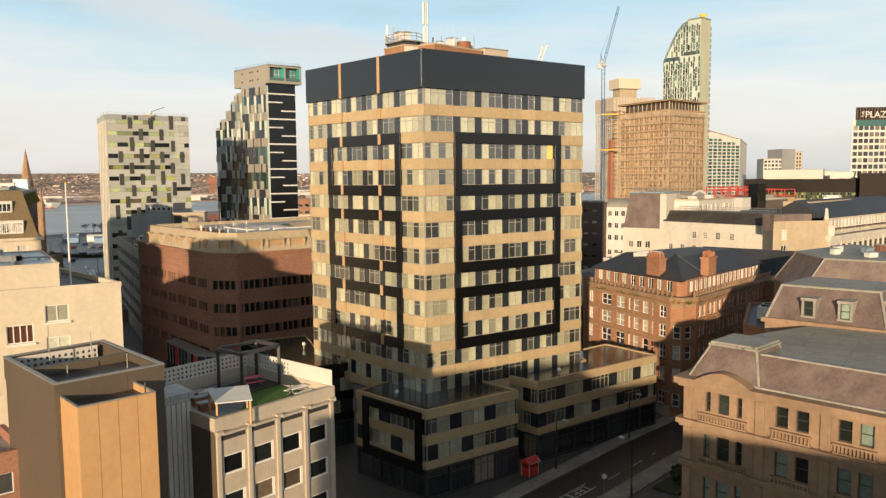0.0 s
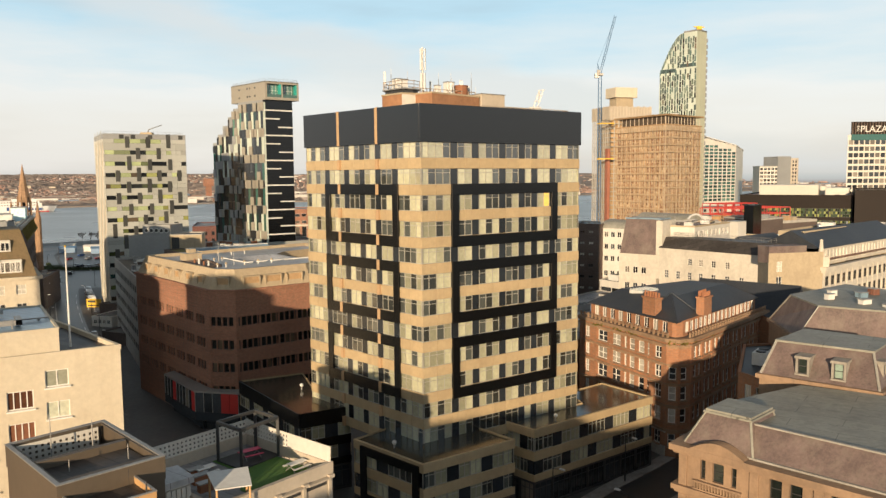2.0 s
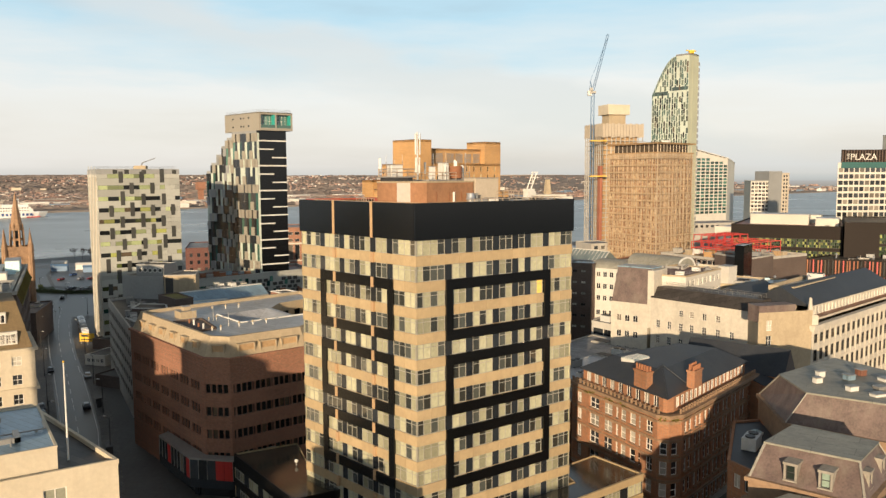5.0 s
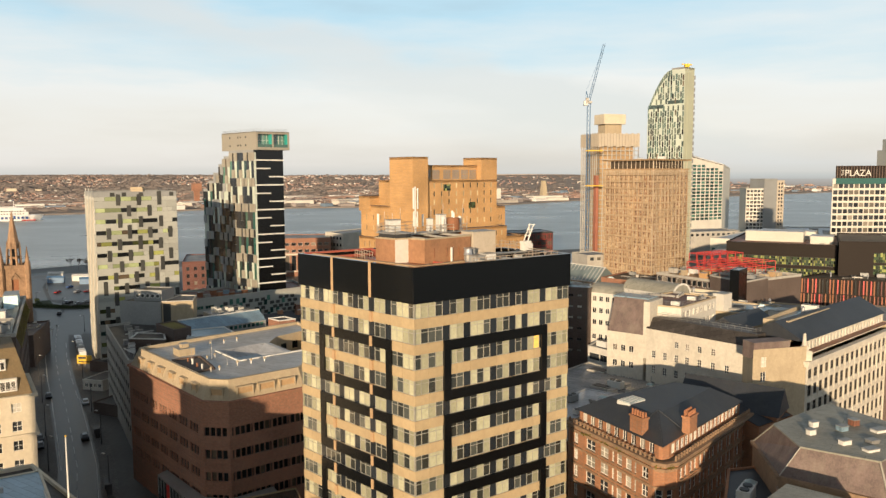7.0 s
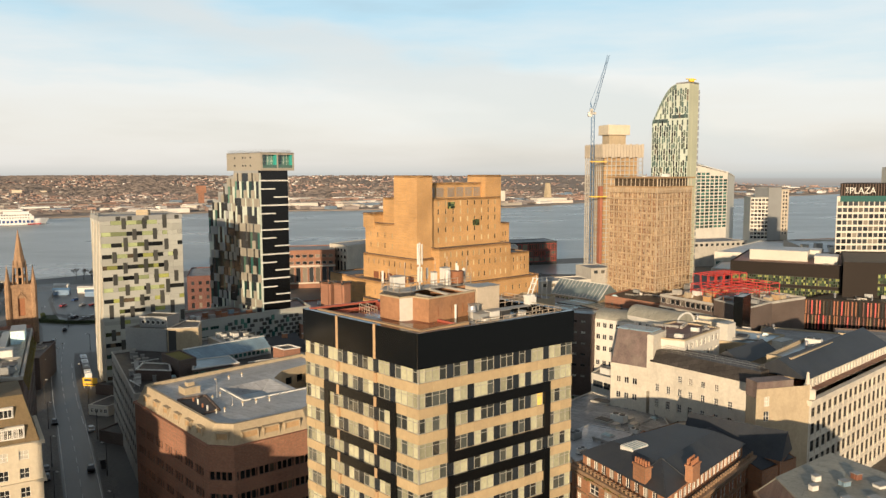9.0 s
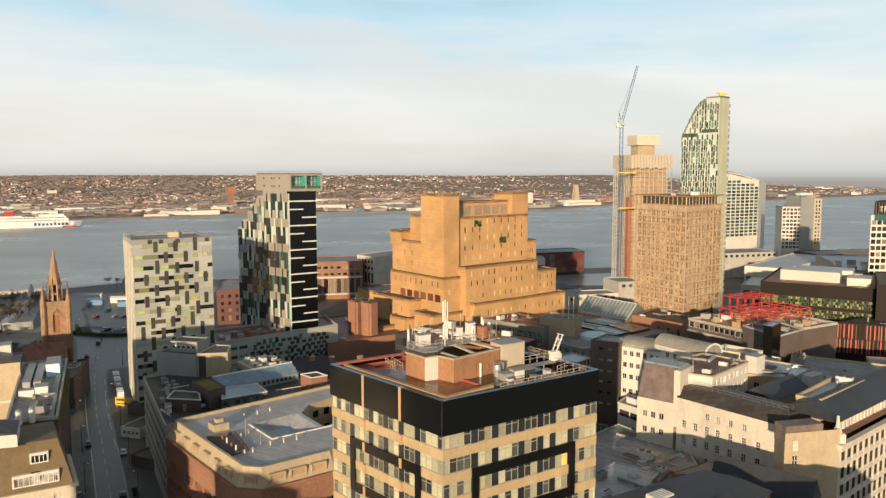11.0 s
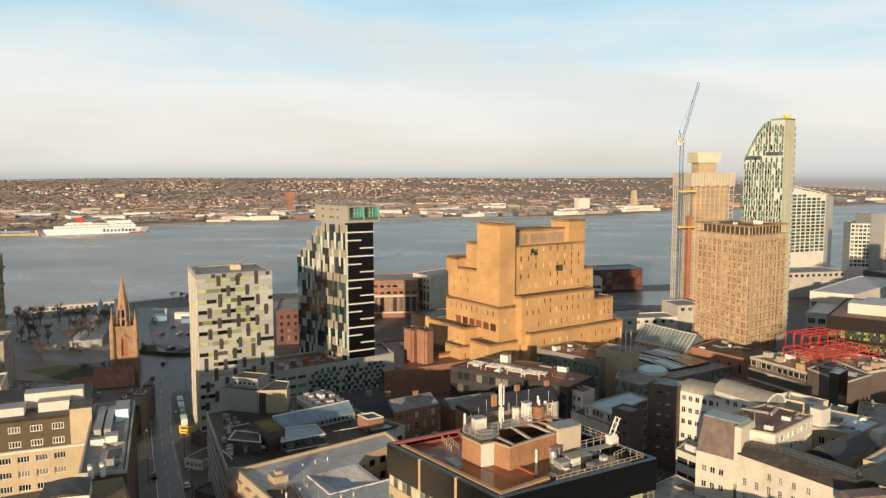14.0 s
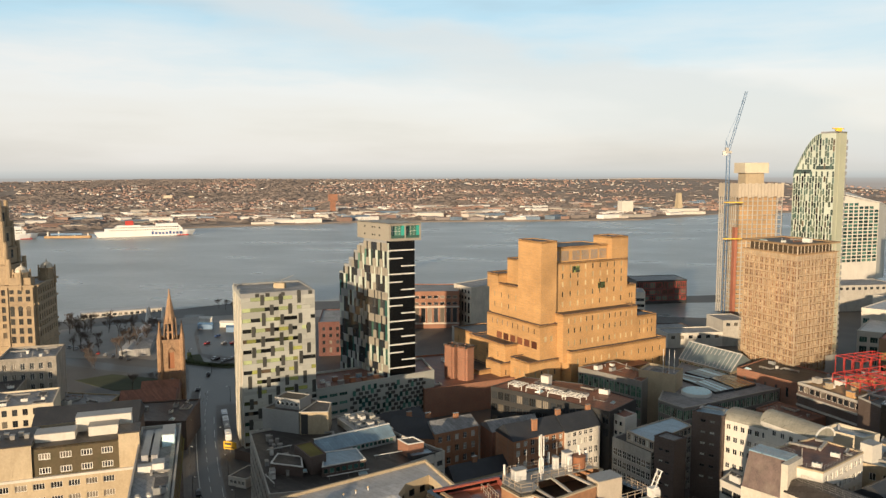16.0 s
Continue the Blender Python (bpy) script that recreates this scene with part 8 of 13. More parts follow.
# ---- chequered cube office ----
def cube_office():
    Lc, Fc, Rc, Kc = (-128.0, 287.0), (-114.6, 263.6), (-91.4, 278.6), (-105.6, 302.0)
    t = thing("cube_office", "pale chequered fifteen-storey office cube with lime glass", "tower", (-110, 282, 0))
    zt, step = 61.8, 3.9
    n_rows = 15
    P = [Fc, Rc, Kc, Lc]
    for a, b, front in ((Fc, Rc, True), (Lc, Fc, False)):
        L, m = length(a, b), wall_pose(a, b)
        bm = bmesh.new()
        wall(bm, *local(a, b, (0, 0.35), (L, 0.35)), 0, zt)
        part("backing_wall", bm, M["dark_frame"], t)
        nc = 16 if front else 18
        w = L / nc
        rng = random.Random(5 if front else 6)
        for r in range(n_rows):
            z1 = zt - 1.7 - r * step
            z0 = z1 - step
            # pale ribbons with a broken strip of glass below each
            i = 0
            while i < nc:
                k = min(nc - i, rng.choice((5, 6, 8)))
                key = ("ribbon_panel", round(w, 2), k)
                if key not in _wins:
                    bm = bmesh.new()
                    box(bm, 0.02, 0, 0.02, w * k - 0.02, 0.25, 2.45)
                    # paler side-face panels put its brighter sunlight into the colour
                    _wins[key] = mesh_of("ribbon_panel", bm, M["cube_pale" if front else "pale_clad"])
                put("ribbon_panel", _wins[key], t, m @ Matrix.Translation((i * w, 0, z0)))
                i += k
            i = 0
            while i < nc:
                k = min(nc - i, rng.choice((1, 1, 2, 2, 3)))
                if not front:
                    k, mt = min(nc - i, 6), "pale_clad"
                elif i > 10 and rng.random() < 0.6:
                    mt = "cube_pale"
                elif r > 9:
                    mt = rng.choice(("g_teal", "g_deep", "g_lime", "g_deep", "cube_pale"))
                else:
                    mt = rng.choice(("cube_lime", "cube_lime", "g_lime", "g_deep", "g_deep", "cube_pale"))
                key = ("glass_ribbon", round(w, 2), k, mt)
                if key not in _wins:
                    bm = bmesh.new()
                    box(bm, 0.04, 0, 2.5, w * k - 0.04, 0.25, step - 0.03)
                    _wins[key] = mesh_of("glass_ribbon", bm, M[mt])
                put("glass_ribbon", _wins[key], t, m @ Matrix.Translation((i * w, 0.0 if mt in ("cube_pale", "pale_clad") else 0.16, z0)))
                i += k
            # dark uprights, every fourth module and shifted from row to row
            if front:
                for c in range((r % 2) * 2 + (1 if r > 6 else 0), nc, 4):
                    if c < 1 or (r < 3 and c < 4) or (c > 13 and r % 3 == 1):
                        continue
                    key = ("upright_panel", 1.0 if (c + r) % 3 else 1.25)
                    if key not in _wins:
                        bm = bmesh.new()
                        box(bm, 0.12, -0.08, 0.0, w * 0.9, 0.1, step * key[1])
                        _wins[key] = mesh_of("upright_panel", bm, M["cube_dark"])
                    put("upright_panel", _wins[key], t, m @ Matrix.Translation((c * w + (0.4 if r % 4 == 2 else 0.0), 0, z0 + 0.9)))
            else:
                for c in range(r % 2, nc, 2):
                    key = ("upright_fin", (c + r) % 3)
                    if key not in _wins:
                        bm = bmesh.new()
                        box(bm, 0.05, -0.1, 0.0, w * (0.3, 0.22, 0.4)[key[1]], 0.1, step * (1.6, 1.0, 2.0)[key[1]])
                        _wins[key] = mesh_of("upright_panel", bm, M[("white_render", "tan_stone", "cube_pale")[key[1]]])
                    put("upright_panel", _wins[key], t, m @ Matrix.Translation((c * w + rng.random() * 0.5, 0, max(0.0, z0 - 1.0))))
        bm = bmesh.new()
        box(bm, 0, -0.05, zt - 1.7, L, 0.3, zt, m)
        part("crown_band", bm, M["grey_clad"], t)
    for a, b in ((Rc, Kc), (Kc, Lc)):
        bm = bmesh.new()
        wall(bm, a, b, 0, zt)
        part("wall", bm, M["grey_clad"], t)
    bm = bmesh.new()
    prism(bm, inset(P, 0.4), zt - 0.9, zt - 0.6, sides=False)
    part("roof", bm, M["roof_grey"], t)
    bm = bmesh.new()
    ring(bm, inset(P, 0.0), inset(P, 0.45), zt - 0.7, zt + 0.03)
    part("parapet", bm, M["grey_clad"], t)
    bm = bmesh.new()
    railing(bm, inset(P, 0.9), zt - 0.6, 1.5, 3.0, closed=True)
    part("railing", bm, M["grey_metal"], t)
    for k in (3, 5.2, 8.5, 12, 14.5):
        bm = bmesh.new()
        m = wall_pose(Fc, Rc)
        box(bm, k * 1.73, -0.1, zt - 1.6, k * 1.73 + 1.5, 0.0, zt - 0.2, m)
        part("crown_panel", bm, M["cube_dark"], t)
    c = (-107.0, 284.0)
    d = thing("roof_crane", "small maintenance crane with jib on the flat roof", "crane", (*c, zt - 0.6))
    bm = bmesh.new()
    box(bm, c[0] - 2.5, c[1] - 1.2, zt - 0.6, c[0] + 2.0, c[1] + 1.4, zt + 1.4)
    bmesh.ops.bevel(bm, geom=bm.edges[:], offset=0.2, segments=2, affect="EDGES")
    part("body", bm, M["tan_stone"], d)
    bm = bmesh.new()
    beam(bm, (c[0], c[1], zt + 1.3), (c[0] + 0.6, c[1], zt + 2.6), 0.2, 6)
    beam(bm, (c[0] + 0.6, c[1], zt + 2.5), (c[0] + 4.6, c[1] + 2, zt + 4.2), 0.16, 6)
    part("jib", bm, M["grey_metal"], d)


cube_office()

# ---- chequered residential tower with cantilevered box ----
def box_tower():
    F, R, Lb = (-69.2, 310.0), (-57.4, 318.5), (-88.0, 329.5)
    F0, R0, L0 = (-70.6, 311.2), (-60.2, 318.6), (-99.0, 337.5)
    t = thing("box_tower", "residential tower with chequered sides and cantilevered top box", "tower", (-75, 322, 0))
    zt = 77.6
    # top box
    P = [F, R, (R[0] + Lb[0] - F[0], R[1] + Lb[1] - F[1]), Lb]
    a, b = F, R
    L, m = length(a, b), wall_pose(a, b)
    bm = bmesh.new()
    wall(bm, a, b, zt, 84.9, [(0.8, zt + 1.0, L / 2 - 0.3, 83.9), (L / 2 + 0.3, zt + 1.0, L - 0.7, 83.9)], 2.2)
    part("box_front", bm, M["box_taupe"], t, "open balcony end of the box")
    for u0, u1 in ((0.8, L / 2 - 0.3), (L / 2 + 0.3, L - 0.7)):
        put("window", window_mesh(u1 - u0, 5.2, "white_frame", "g_teal", lights=4, bars=2), t, m @ Matrix.Translation((u0, 2.1, zt + 1.2)))
        bm = bmesh.new()
        box(bm, u1 - 0.7, 0.3, zt + 1.0, u1, 2.0, 83.9, m)
        part("side_screen", bm, M["teal_panel"], t, "bright teal balcony screen")
        bm = bmesh.new()
        box(bm, u0, 0.1, zt + 1.0, u1, 0.2, zt + 2.2, m)
        part("balustrade", bm, M["g_teal"], t, "glass balcony balustrade")
    a, b = Lb, F
    facade(t, a, b, zt, 84.9, [(L2, L2 + 1.2) for L2 in (6, 12.5, 14.5, 18.5)], [(zt + 1.6, zt + 2.3), (zt + 4.9, zt + 5.6)], "box_taupe", ("dark_frame", "g_dark"), 0.2, lights=1)
    bm = bmesh.new()
    prism(bm, P, zt - 0.05, zt, top=True, bottom=True)
    prism(bm, P, 84.5, 84.9)
    for i in (1, 2):
        wall(bm, P[i], P[(i + 1) % 4], zt, 84.9)
    part("box_shell", bm, M["box_taupe"], t, "taupe metal box shell")
    bm = bmesh.new()
    railing(bm, inset(P, 0.5), 84.9, 1.0, 2.0, closed=True)
    part("railing", bm, M["grey_metal"], t)
    # dark end wall with pale meander lines
    L, m = length(F0, R0), wall_pose(F0, R0)
    bm = bmesh.new()
    wall(bm, F0, R0, 0, zt)
    part("end_wall", bm, M["black_clad"], t, "black end wall")
    z, k = zt - 4.4, 0
    while z > 14:
        bm = bmesh.new()
        if k % 3 == 0:
            box(bm, 0.2, -0.35, z, L, 0, z + 0.55, m)
        elif k % 3 == 1:
            box(bm, 0.4, -0.35, z, L * 0.55, 0, z + 0.5, m)
        else:
            box(bm, L * 0.5, -0.35, z, L, 0, z + 0.5, m)
        part("balcony_edge", bm, M["white_metal"], t, "pale slab edge line")
        z -= 3.35
        k += 1
    bm = bmesh.new()
    box(bm, 0.0, -0.2, 0, 0.9, 0.0, zt - 1.0, m)
    part("corner_glazing", bm, M["ct_back"], t, "lime glazed corner strip")
    # stepped left side
    L, m = length(L0, F0), wall_pose(L0, F0)
    tops = [(0, 4, 61.5), (4, 8.2, 65), (8.2, 12.4, 68.5), (12.4, 16.6, 72), (16.6, 20.6, 75.3), (20.6, L, zt)]
    rng = random.Random(11)
    for u0, u1, zz in tops:
        bm = bmesh.new()
        prism(bm, rect(L0, F0, u0, 0.3, u1, 11.0), 0, zz)
        part("stepped_block", bm, M["grey_clad"], t)
    w = 1.75
    nc = int(L / w)
    for c in range(nc):
        zz = next(z for u0, u1, z in tops if u0 <= (c + 0.5) * w < u1)
        z = zz - 1.0
        r = c % 3
        while z > 16:
            h = 7.0 if (r % 2) else 3.4
            kind, mt, d = (("glass_strip", "g_teal" if c % 3 == 0 else "g_dark", 0.22) if r % 2 else ("white_panel", "box_taupe" if c > 9 or r % 3 == 0 else "grey_clad", -0.15))
            if r % 8 == 3:
                mt = "ct_back"
            if (c * 7 + r * 3) % 5 == 0:
                kind, mt, d = "dark_panel", "slate_panel", 0.05
            key = (kind, mt, h)
            if key not in _wins:
                bm = bmesh.new()
                box(bm, 0.06, 0, 0.06, w * (1.35 if kind == "white_panel" else 1) - 0.06, 0.3, h - 0.06)
                _wins[key] = mesh_of(kind, bm, M[mt])
            put(kind, _wins[key], t, m @ Matrix.Translation((c * w, d, z - h)))
            z -= h
            r += 1
    bm = bmesh.new()
    prism(bm, inset([F0, R0, (R0[0] - 9, R0[1] + 12), (F0[0] - 9, F0[1] + 9)], 0.35), 0, zt, sides=True)
    part("core", bm, M["grey_clad"], t)
    return t


box_tower()


def checker_podium():
    A, B = (-94.4, 288.0), (-52.8, 324.4)
    P = [A, B, (-62.0, 345.0), (-104.0, 312.0)]
    t = thing("checker_podium", "grey car-park podium with dark chequered openings", "building", (-75, 315, 0))
    L, m = length(A, B), wall_pose(A, B)
    bm = bmesh.new()
    prism(bm, P, 0, 20.0, top=False)
    part("wall", bm, M["cube_pale"], t)
    bm = bmesh.new()
    prism(bm, inset(P, 0.4), 18.8, 19.2, sides=False)
    part("roof", bm, M["roof_red"], t, "brown roof deck")
    bm = bmesh.new()
    ring(bm, inset(P, -0.05), inset(P, 0.4), 19.1, 20.1)
    part("parapet", bm, M["cube_pale"], t)
    bm = bmesh.new()
    box(bm, 0, 0, 0, 1.7, 0.6, 1.25)
    boxm = [mesh_of("dark_vent", bm, M["cube_dark"])]
    for w, h in ((1.25, 2.1),):
        bm = bmesh.new()
        box(bm, 0, 0, 0, w, 0.6, h)
        boxm.append(mesh_of("dark_vent", bm, M["g_teal"]))
    rgv = random.Random(31)
    for r in range(9):
        for c in range(13):
            u = 14.5 + c * 2.75 + (1.35 if r % 2 else 0)
            if rgv.random() < 0.1 or u > L - 4.5 - (1.5 if r % 3 else 0):
                continue
            put("dark_vent", boxm[rgv.random() < 0.3], t, m @ Matrix.Translation((u, -0.35, 16.3 - r * 1.75)))
    for r in range(4):
        for c in range(3):
            put("window", window_mesh(3.6, 1.3, "alu", "g_teal", lights=3), t, m @ Matrix.Translation((1.0 + c * 4.4, -0.04, 15.8 - r * 3.6)))
    return t


checker_podium()
rngp = random.Random(3)
for k in range(16):
    roof_box("roof_unit", "small mixed roof deck unit", "roof unit", (-94.4, 288.0), (-52.8, 324.4), 6 + (k % 8) * 5.5, 4 + 5.5 * (k // 8), 7.6 + (k % 8) * 5.5 + rngp.random(), 5.4 + 5.5 * (k // 8), 19.2, 20.2 + rngp.random(), rngp.choice(("grey_metal", "roof_blue", "white_metal", "rust")), "podium roof units")

# ---- stepped amber brick headquarters ----
AO = (6.0, 345.0)
AEX, AEY = (0.766, 0.643), (-0.643, 0.766)


def ap(u, v):
    return (AO[0] + AEX[0] * u + AEY[0] * v, AO[1] + AEX[1] * u + AEY[1] * v)


def amber_hq():
    t = thing("stepped_office", "stepped amber brick headquarters with slot windows", "building", (*ap(20, 20), 0))

    def mass(u0, u1, v0, v1, z0, z1, front=None, left=None, roof="roof_dark", right=None):
        P = [ap(u0, v0), ap(u1, v0), ap(u1, v1), ap(u0, v1)]
        specs = {0: front, 3: left, 1: right}
        for i in range(4):
            a, b = P[i], P[(i + 1) % 4]
            s = specs.get(i)
            if isinstance(s, list):
                for zb0, zb1, cs, rws, win in s:
                    facade(t, a, b, zb0, zb1, cs, rws, "amber_brick", win, 0.5, lights=1, fw=0.12)
            elif s:
                n, w, rws, dep = s
                facade(t, a, b, z0, z1, cols_even(length(a, b), n, w, 1.6), rws, "amber_brick", ("tan_stone", "g_slot"), dep, lights=1, fw=0.1)
            else:
                bm = bmesh.new()
                wall(bm, a, b, z0, z1)
                part("wall", bm, M["amber_brick"], t)
        bm = bmesh.new()
        prism(bm, inset(P, 0.4), z1 - 0.6, z1 - 0.25, sides=False)
        part("roof_terrace", bm, M[roof], t, "dark red roof terrace")
        bm = bmesh.new()
        ring(bm, P, inset(P, 0.5), z1 - 0.95, z1 + 0.02)
        part("parapet", bm, M["amber_brick"], t)
        bm = bmesh.new()
        ring(bm, inset(P, -0.12), inset(P, 0.6), z1 + 0.02, z1 + 0.3 if z1 < 60 else z1 + 0.12)
        part("coping", bm, M["dark_brick"], t, "dark brick coping")

    slot = lambda zs: [(z - 0.2, z + 2.3) for z in zs]
    mass(-0.5, 60.0, -1.5, 42, 0, 25.6, (12, 0.95, slot((9.5, 14, 19.6)), 0.35), None)
    mass(-3.0, 43.0, 1.5, 45, 20, 42.2, (12, 0.95, slot((27.6, 33.4, 38.0)), 0.35), (3, 0.85, slot((33.4, 38.0)), 0.35))
    mass(43.0, 57.0, 2.2, 36, 20, 37.0, (4, 0.85, slot((28.5, 32.5)), 0.35), None)
    mass(43.0, 49.5, 9.0, 36, 36, 51.4, (2, 0.85, slot((40.5, 45.0)), 0.35), None)
    # loggia openings are filled with panes coloured as their inner shade
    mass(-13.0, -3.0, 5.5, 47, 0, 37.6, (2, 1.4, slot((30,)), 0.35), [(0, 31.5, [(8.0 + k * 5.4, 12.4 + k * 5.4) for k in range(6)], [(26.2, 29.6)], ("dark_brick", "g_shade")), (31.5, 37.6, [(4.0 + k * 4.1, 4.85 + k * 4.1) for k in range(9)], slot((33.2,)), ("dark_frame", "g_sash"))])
    mass(-11.0, 2.0, 22, 48, 36, 52.6, None, (4, 0.85, slot((41, 46)), 0.35))
    mass(-11.5, 0.5, 40, 49, 50, 57.0)
    mass(-6.0, 43.0, 8.5, 40, 41, 64.6, (10, 1.0, slot((44.3, 49.0, 53.6, 57.4, 61.2)), 0.35), None)
    mass(-11.5, -2.5, 7.0, 24, 36, 75.2)
    mass(33.0, 43.6, 9.0, 22, 60, 75.3)
    mass(-2.5, 33.0, 12.0, 30, 63, 71.6)
    # louvred plant openings between the heads
    a, b = ap(-2.5, 11.95), ap(33.0, 11.95)
    m, L = wall_pose(a, b), length(a, b)
    for k in range(6):
        bm = bmesh.new()
        u = 1.0 + k * 5.6 + (1.2 if k > 1 else 0)
        for j in range(9):
            box(bm, u, -0.12, 65.2 + j * 0.5, u + 4.4, 0.1, 65.5 + j * 0.5, m)
        part("louvre", bm, M["grey_metal"], t, "grey louvred plant opening")
    for u, z in ((8.0, 61.4), (24.0, 52.8)):
        p = ap(u, 8.4)
        bm = bmesh.new()
        mm = wall_pose(ap(u, 8.4), ap(u + 1, 8.4))
        box(bm, 0, -0.05, z - 1.6, 4.4, 0.4, z + 1.4, mm)
        part("window_bay", bm, M["g_green"], t, "wide dark window bay")
    # low parts to the side
    mass(-20.0, -8.0, 22.0, 52.0, 0, 26.4, None, (3, 0.8, slot((14, 20)), 0.35))
    mass(-24.0, -12.0, 20.0, 32.0, 0, 18.6, (3, 0.8, slot((8, 13)), 0.35), None)
    mass(-17.0, 2.0, 47.6, 71.0, 0, 26.3, None, (4, 0.8, slot((14, 20)), 0.35))
    mass(-20.0, -2.0, 4.0, 18.0, 0, 21.8, (4, 0.9, slot((10, 15)), 0.35), (3, 0.9, slot((10, 15)), 0.35))
    mass(-31.0, -20.4, 28.0, 48.0, 0, 14.5, (2, 0.9, slot((8,)), 0.35), None)
    # long planted terraces, one rust-red gallery and low wall along the foot
    bm = bmesh.new()
    box(bm, 3.0, -9.0, 16.0, 42.0, -1.6, 16.5, wall_pose(ap(0, 0), ap(1, 0)))
    part("terrace_deck", bm, M["copper"], t, "rust-red sheet terrace roof")
    return t


amber_hq()
for x, y in ((-51.4, 341.4), (-45.0, 338.4)):
    P = [(x, y), (x + 5.0, y - 3.6), (x + 8.4, y + 1.4), (x + 3.4, y + 5.0)]
    t = thing("brick_shaft", "dark red-brown brick ventilation shaft", "shaft", (*P[0], 0), "brick shafts")
    bm = bmesh.new()
    prism(bm, P, 0, 28.0, top=False)
    bmesh.ops.bevel(bm, geom=[e for e in bm.edges if abs(e.verts[0].co.z - e.verts[1].co.z) > 1], offset=0.9, segments=3, affect="EDGES")
    # brown brick in place of red carries the shade on the shafts
    part("shaft", bm, M["brown_brick"], t)
    bm = bmesh.new()
    ring(bm, P, inset(P, 0.5), 27.2, 28.1)
    prism(bm, inset(P, 0.4), 27.0, 27.2, sides=False)
    part("rim", bm, M["roof_dark"], t)
block("brick_podium", "dark brick podium below the stepped headquarters", "building", [(-56.0, 318.0), (-6.0, 352.0), (-40.0, 392.0), (-80.0, 372.0)], 0, 13.0, "brown_brick", "roof_red", {}, parapet=0.6)

# ---- glass and concrete blocks at the foot of the headquarters ----
GA, GB = (9.6, 338.0), (35.0, 318.0)
block("glass_pavilion", "green glass pavilion with copper-red roof", "building", [GA, GB, (41.0, 330.0), (26.0, 352.0)], 0, 20.2, "grey_metal", "copper",
      {0: dict(cols=(12, 2.3, 0.3), rows=[(4, 7.5), (8.5, 12), (13, 17.5)], win=("grey_metal", "g_mall"), lights=2, bars=2)}, parapet=0.3)
block("concrete_block", "plain tan concrete block with roof flagpoles", "building", [(34.4, 326.0), (48.4, 319.0), (53.0, 330.0), (40.0, 338.0)], 0, 23.2, "tan_stone", "roof_grey", {}, parapet=0.9)
poles("flagpole", "slim white flagpole on the concrete block", "flagpole", [(44.0, 323.5, 22.3, 33.0), (46.5, 324.6, 22.3, 32.4), (48.8, 326.0, 22.3, 31.8)], 0.14, "white_metal", "white flagpoles")
AT = [(40.3, 307.6), (48.4, 297.0), (70.8, 314.4), (95.4, 333.6), (85.6, 362.3), (62.0, 380.0), (50.0, 345.0)]
mall = dict(rows=[(1, 4.5), (6, 9.5), (11, 14.7)], win=("white_metal", "g_mall"), lights=3)
at = block("atrium_mall", "low glazed shopping block with rooflights and dark roof", "building", AT, 0, 16.0, "grey_metal", "roof_grey",
           {0: dict(cols=(4, 3.0, 0.2), **mall), 1: dict(cols=(8, 3.3, 0.2), **mall), 2: dict(cols=(9, 3.2, 0.2), **mall)}, parapet=0.4, cap_m="concrete", clutter=0)


def mall_rooflight(P, glass):
    """Low glazed lantern: dark kerb, one glass sheet a bay and pale bars."""
    t = thing("rooflight", "large flat glazed rooflight with pale bars", "rooflight", (*P[0], 15.6), "mall rooflights")
    bm = bmesh.new()
    ring(bm, inset(P, -0.2), inset(P, 0.3), 15.6, 16.5)
    part("kerb", bm, M["dark_frame"], t)
    for k in range(4):
        q = [lerp2(P[0], P[1], k / 4), lerp2(P[0], P[1], (k + 1) / 4), lerp2(P[3], P[2], (k + 1) / 4), lerp2(P[3], P[2], k / 4)]
        bm = bmesh.new()
        prism(bm, inset(q, 0.1), 16.3, 16.56)
        part("pane", bm, M[glass], t)
        if k:
            bm = bmesh.new()
            bar(bm, (*q[0], 16.62), (*q[3], 16.62), 0.16, 0.12)
            part("glazing_bar", bm, M["grey_metal"], t)


mall_rooflight([(65.4, 340.8), (75.1, 348.8), (67.9, 359.7), (57.6, 350.6)], "g_blue")
mall_rooflight([(58.6, 332.6), (64.3, 339.8), (56.2, 347.0), (50.9, 342.5)], "g_blue")
mall_rooflight([(64.5, 319.9), (72.9, 326.1), (65.3, 339.9), (57.9, 332.5)], "g_blue")
mall_rooflight([(73.8, 326.2), (83.6, 334.5), (76.4, 349.0), (66.3, 342.8)], "g_amber")
c = Vector((56.8, 318.5, 15.6))
t = thing("round_rooflight", "domed circular glass rooflight with pale rim", "rooflight", c)
bm = bmesh.new()
prism(bm, [(c.x + 6 * math.cos(a * math.pi / 14), c.y + 6 * math.sin(a * math.pi / 14)) for a in range(28)], 15.6, 16.9)
part("rim", bm, M["white_metal"], t)
bm = bmesh.new()
for j in range(5):
    r0, r1 = 5.6 * math.cos(j * math.pi / 10), 5.6 * math.cos((j + 1) * math.pi / 10)
    z0, z1 = 16.91 + 1.3 * math.sin(j * math.pi / 10), 16.91 + 1.3 * math.sin((j + 1) * math.pi / 10)
    for a in range(28):
        t0, t1 = a * math.pi / 14, (a + 1) * math.pi / 14
        q = [(c.x + r * math.cos(x), c.y + r * math.sin(x), z) for r, x, z in ((r0, t0, z0), (r0, t1, z0), (r1, t1, z1), (r1, t0, z1))]
        if r1 < 0.01:
            bm.faces.new([bm.verts.new(p) for p in q[:3]])
        else:
            quad(bm, *q)
bmesh.ops.remove_doubles(bm, verts=bm.verts, dist=0.001)
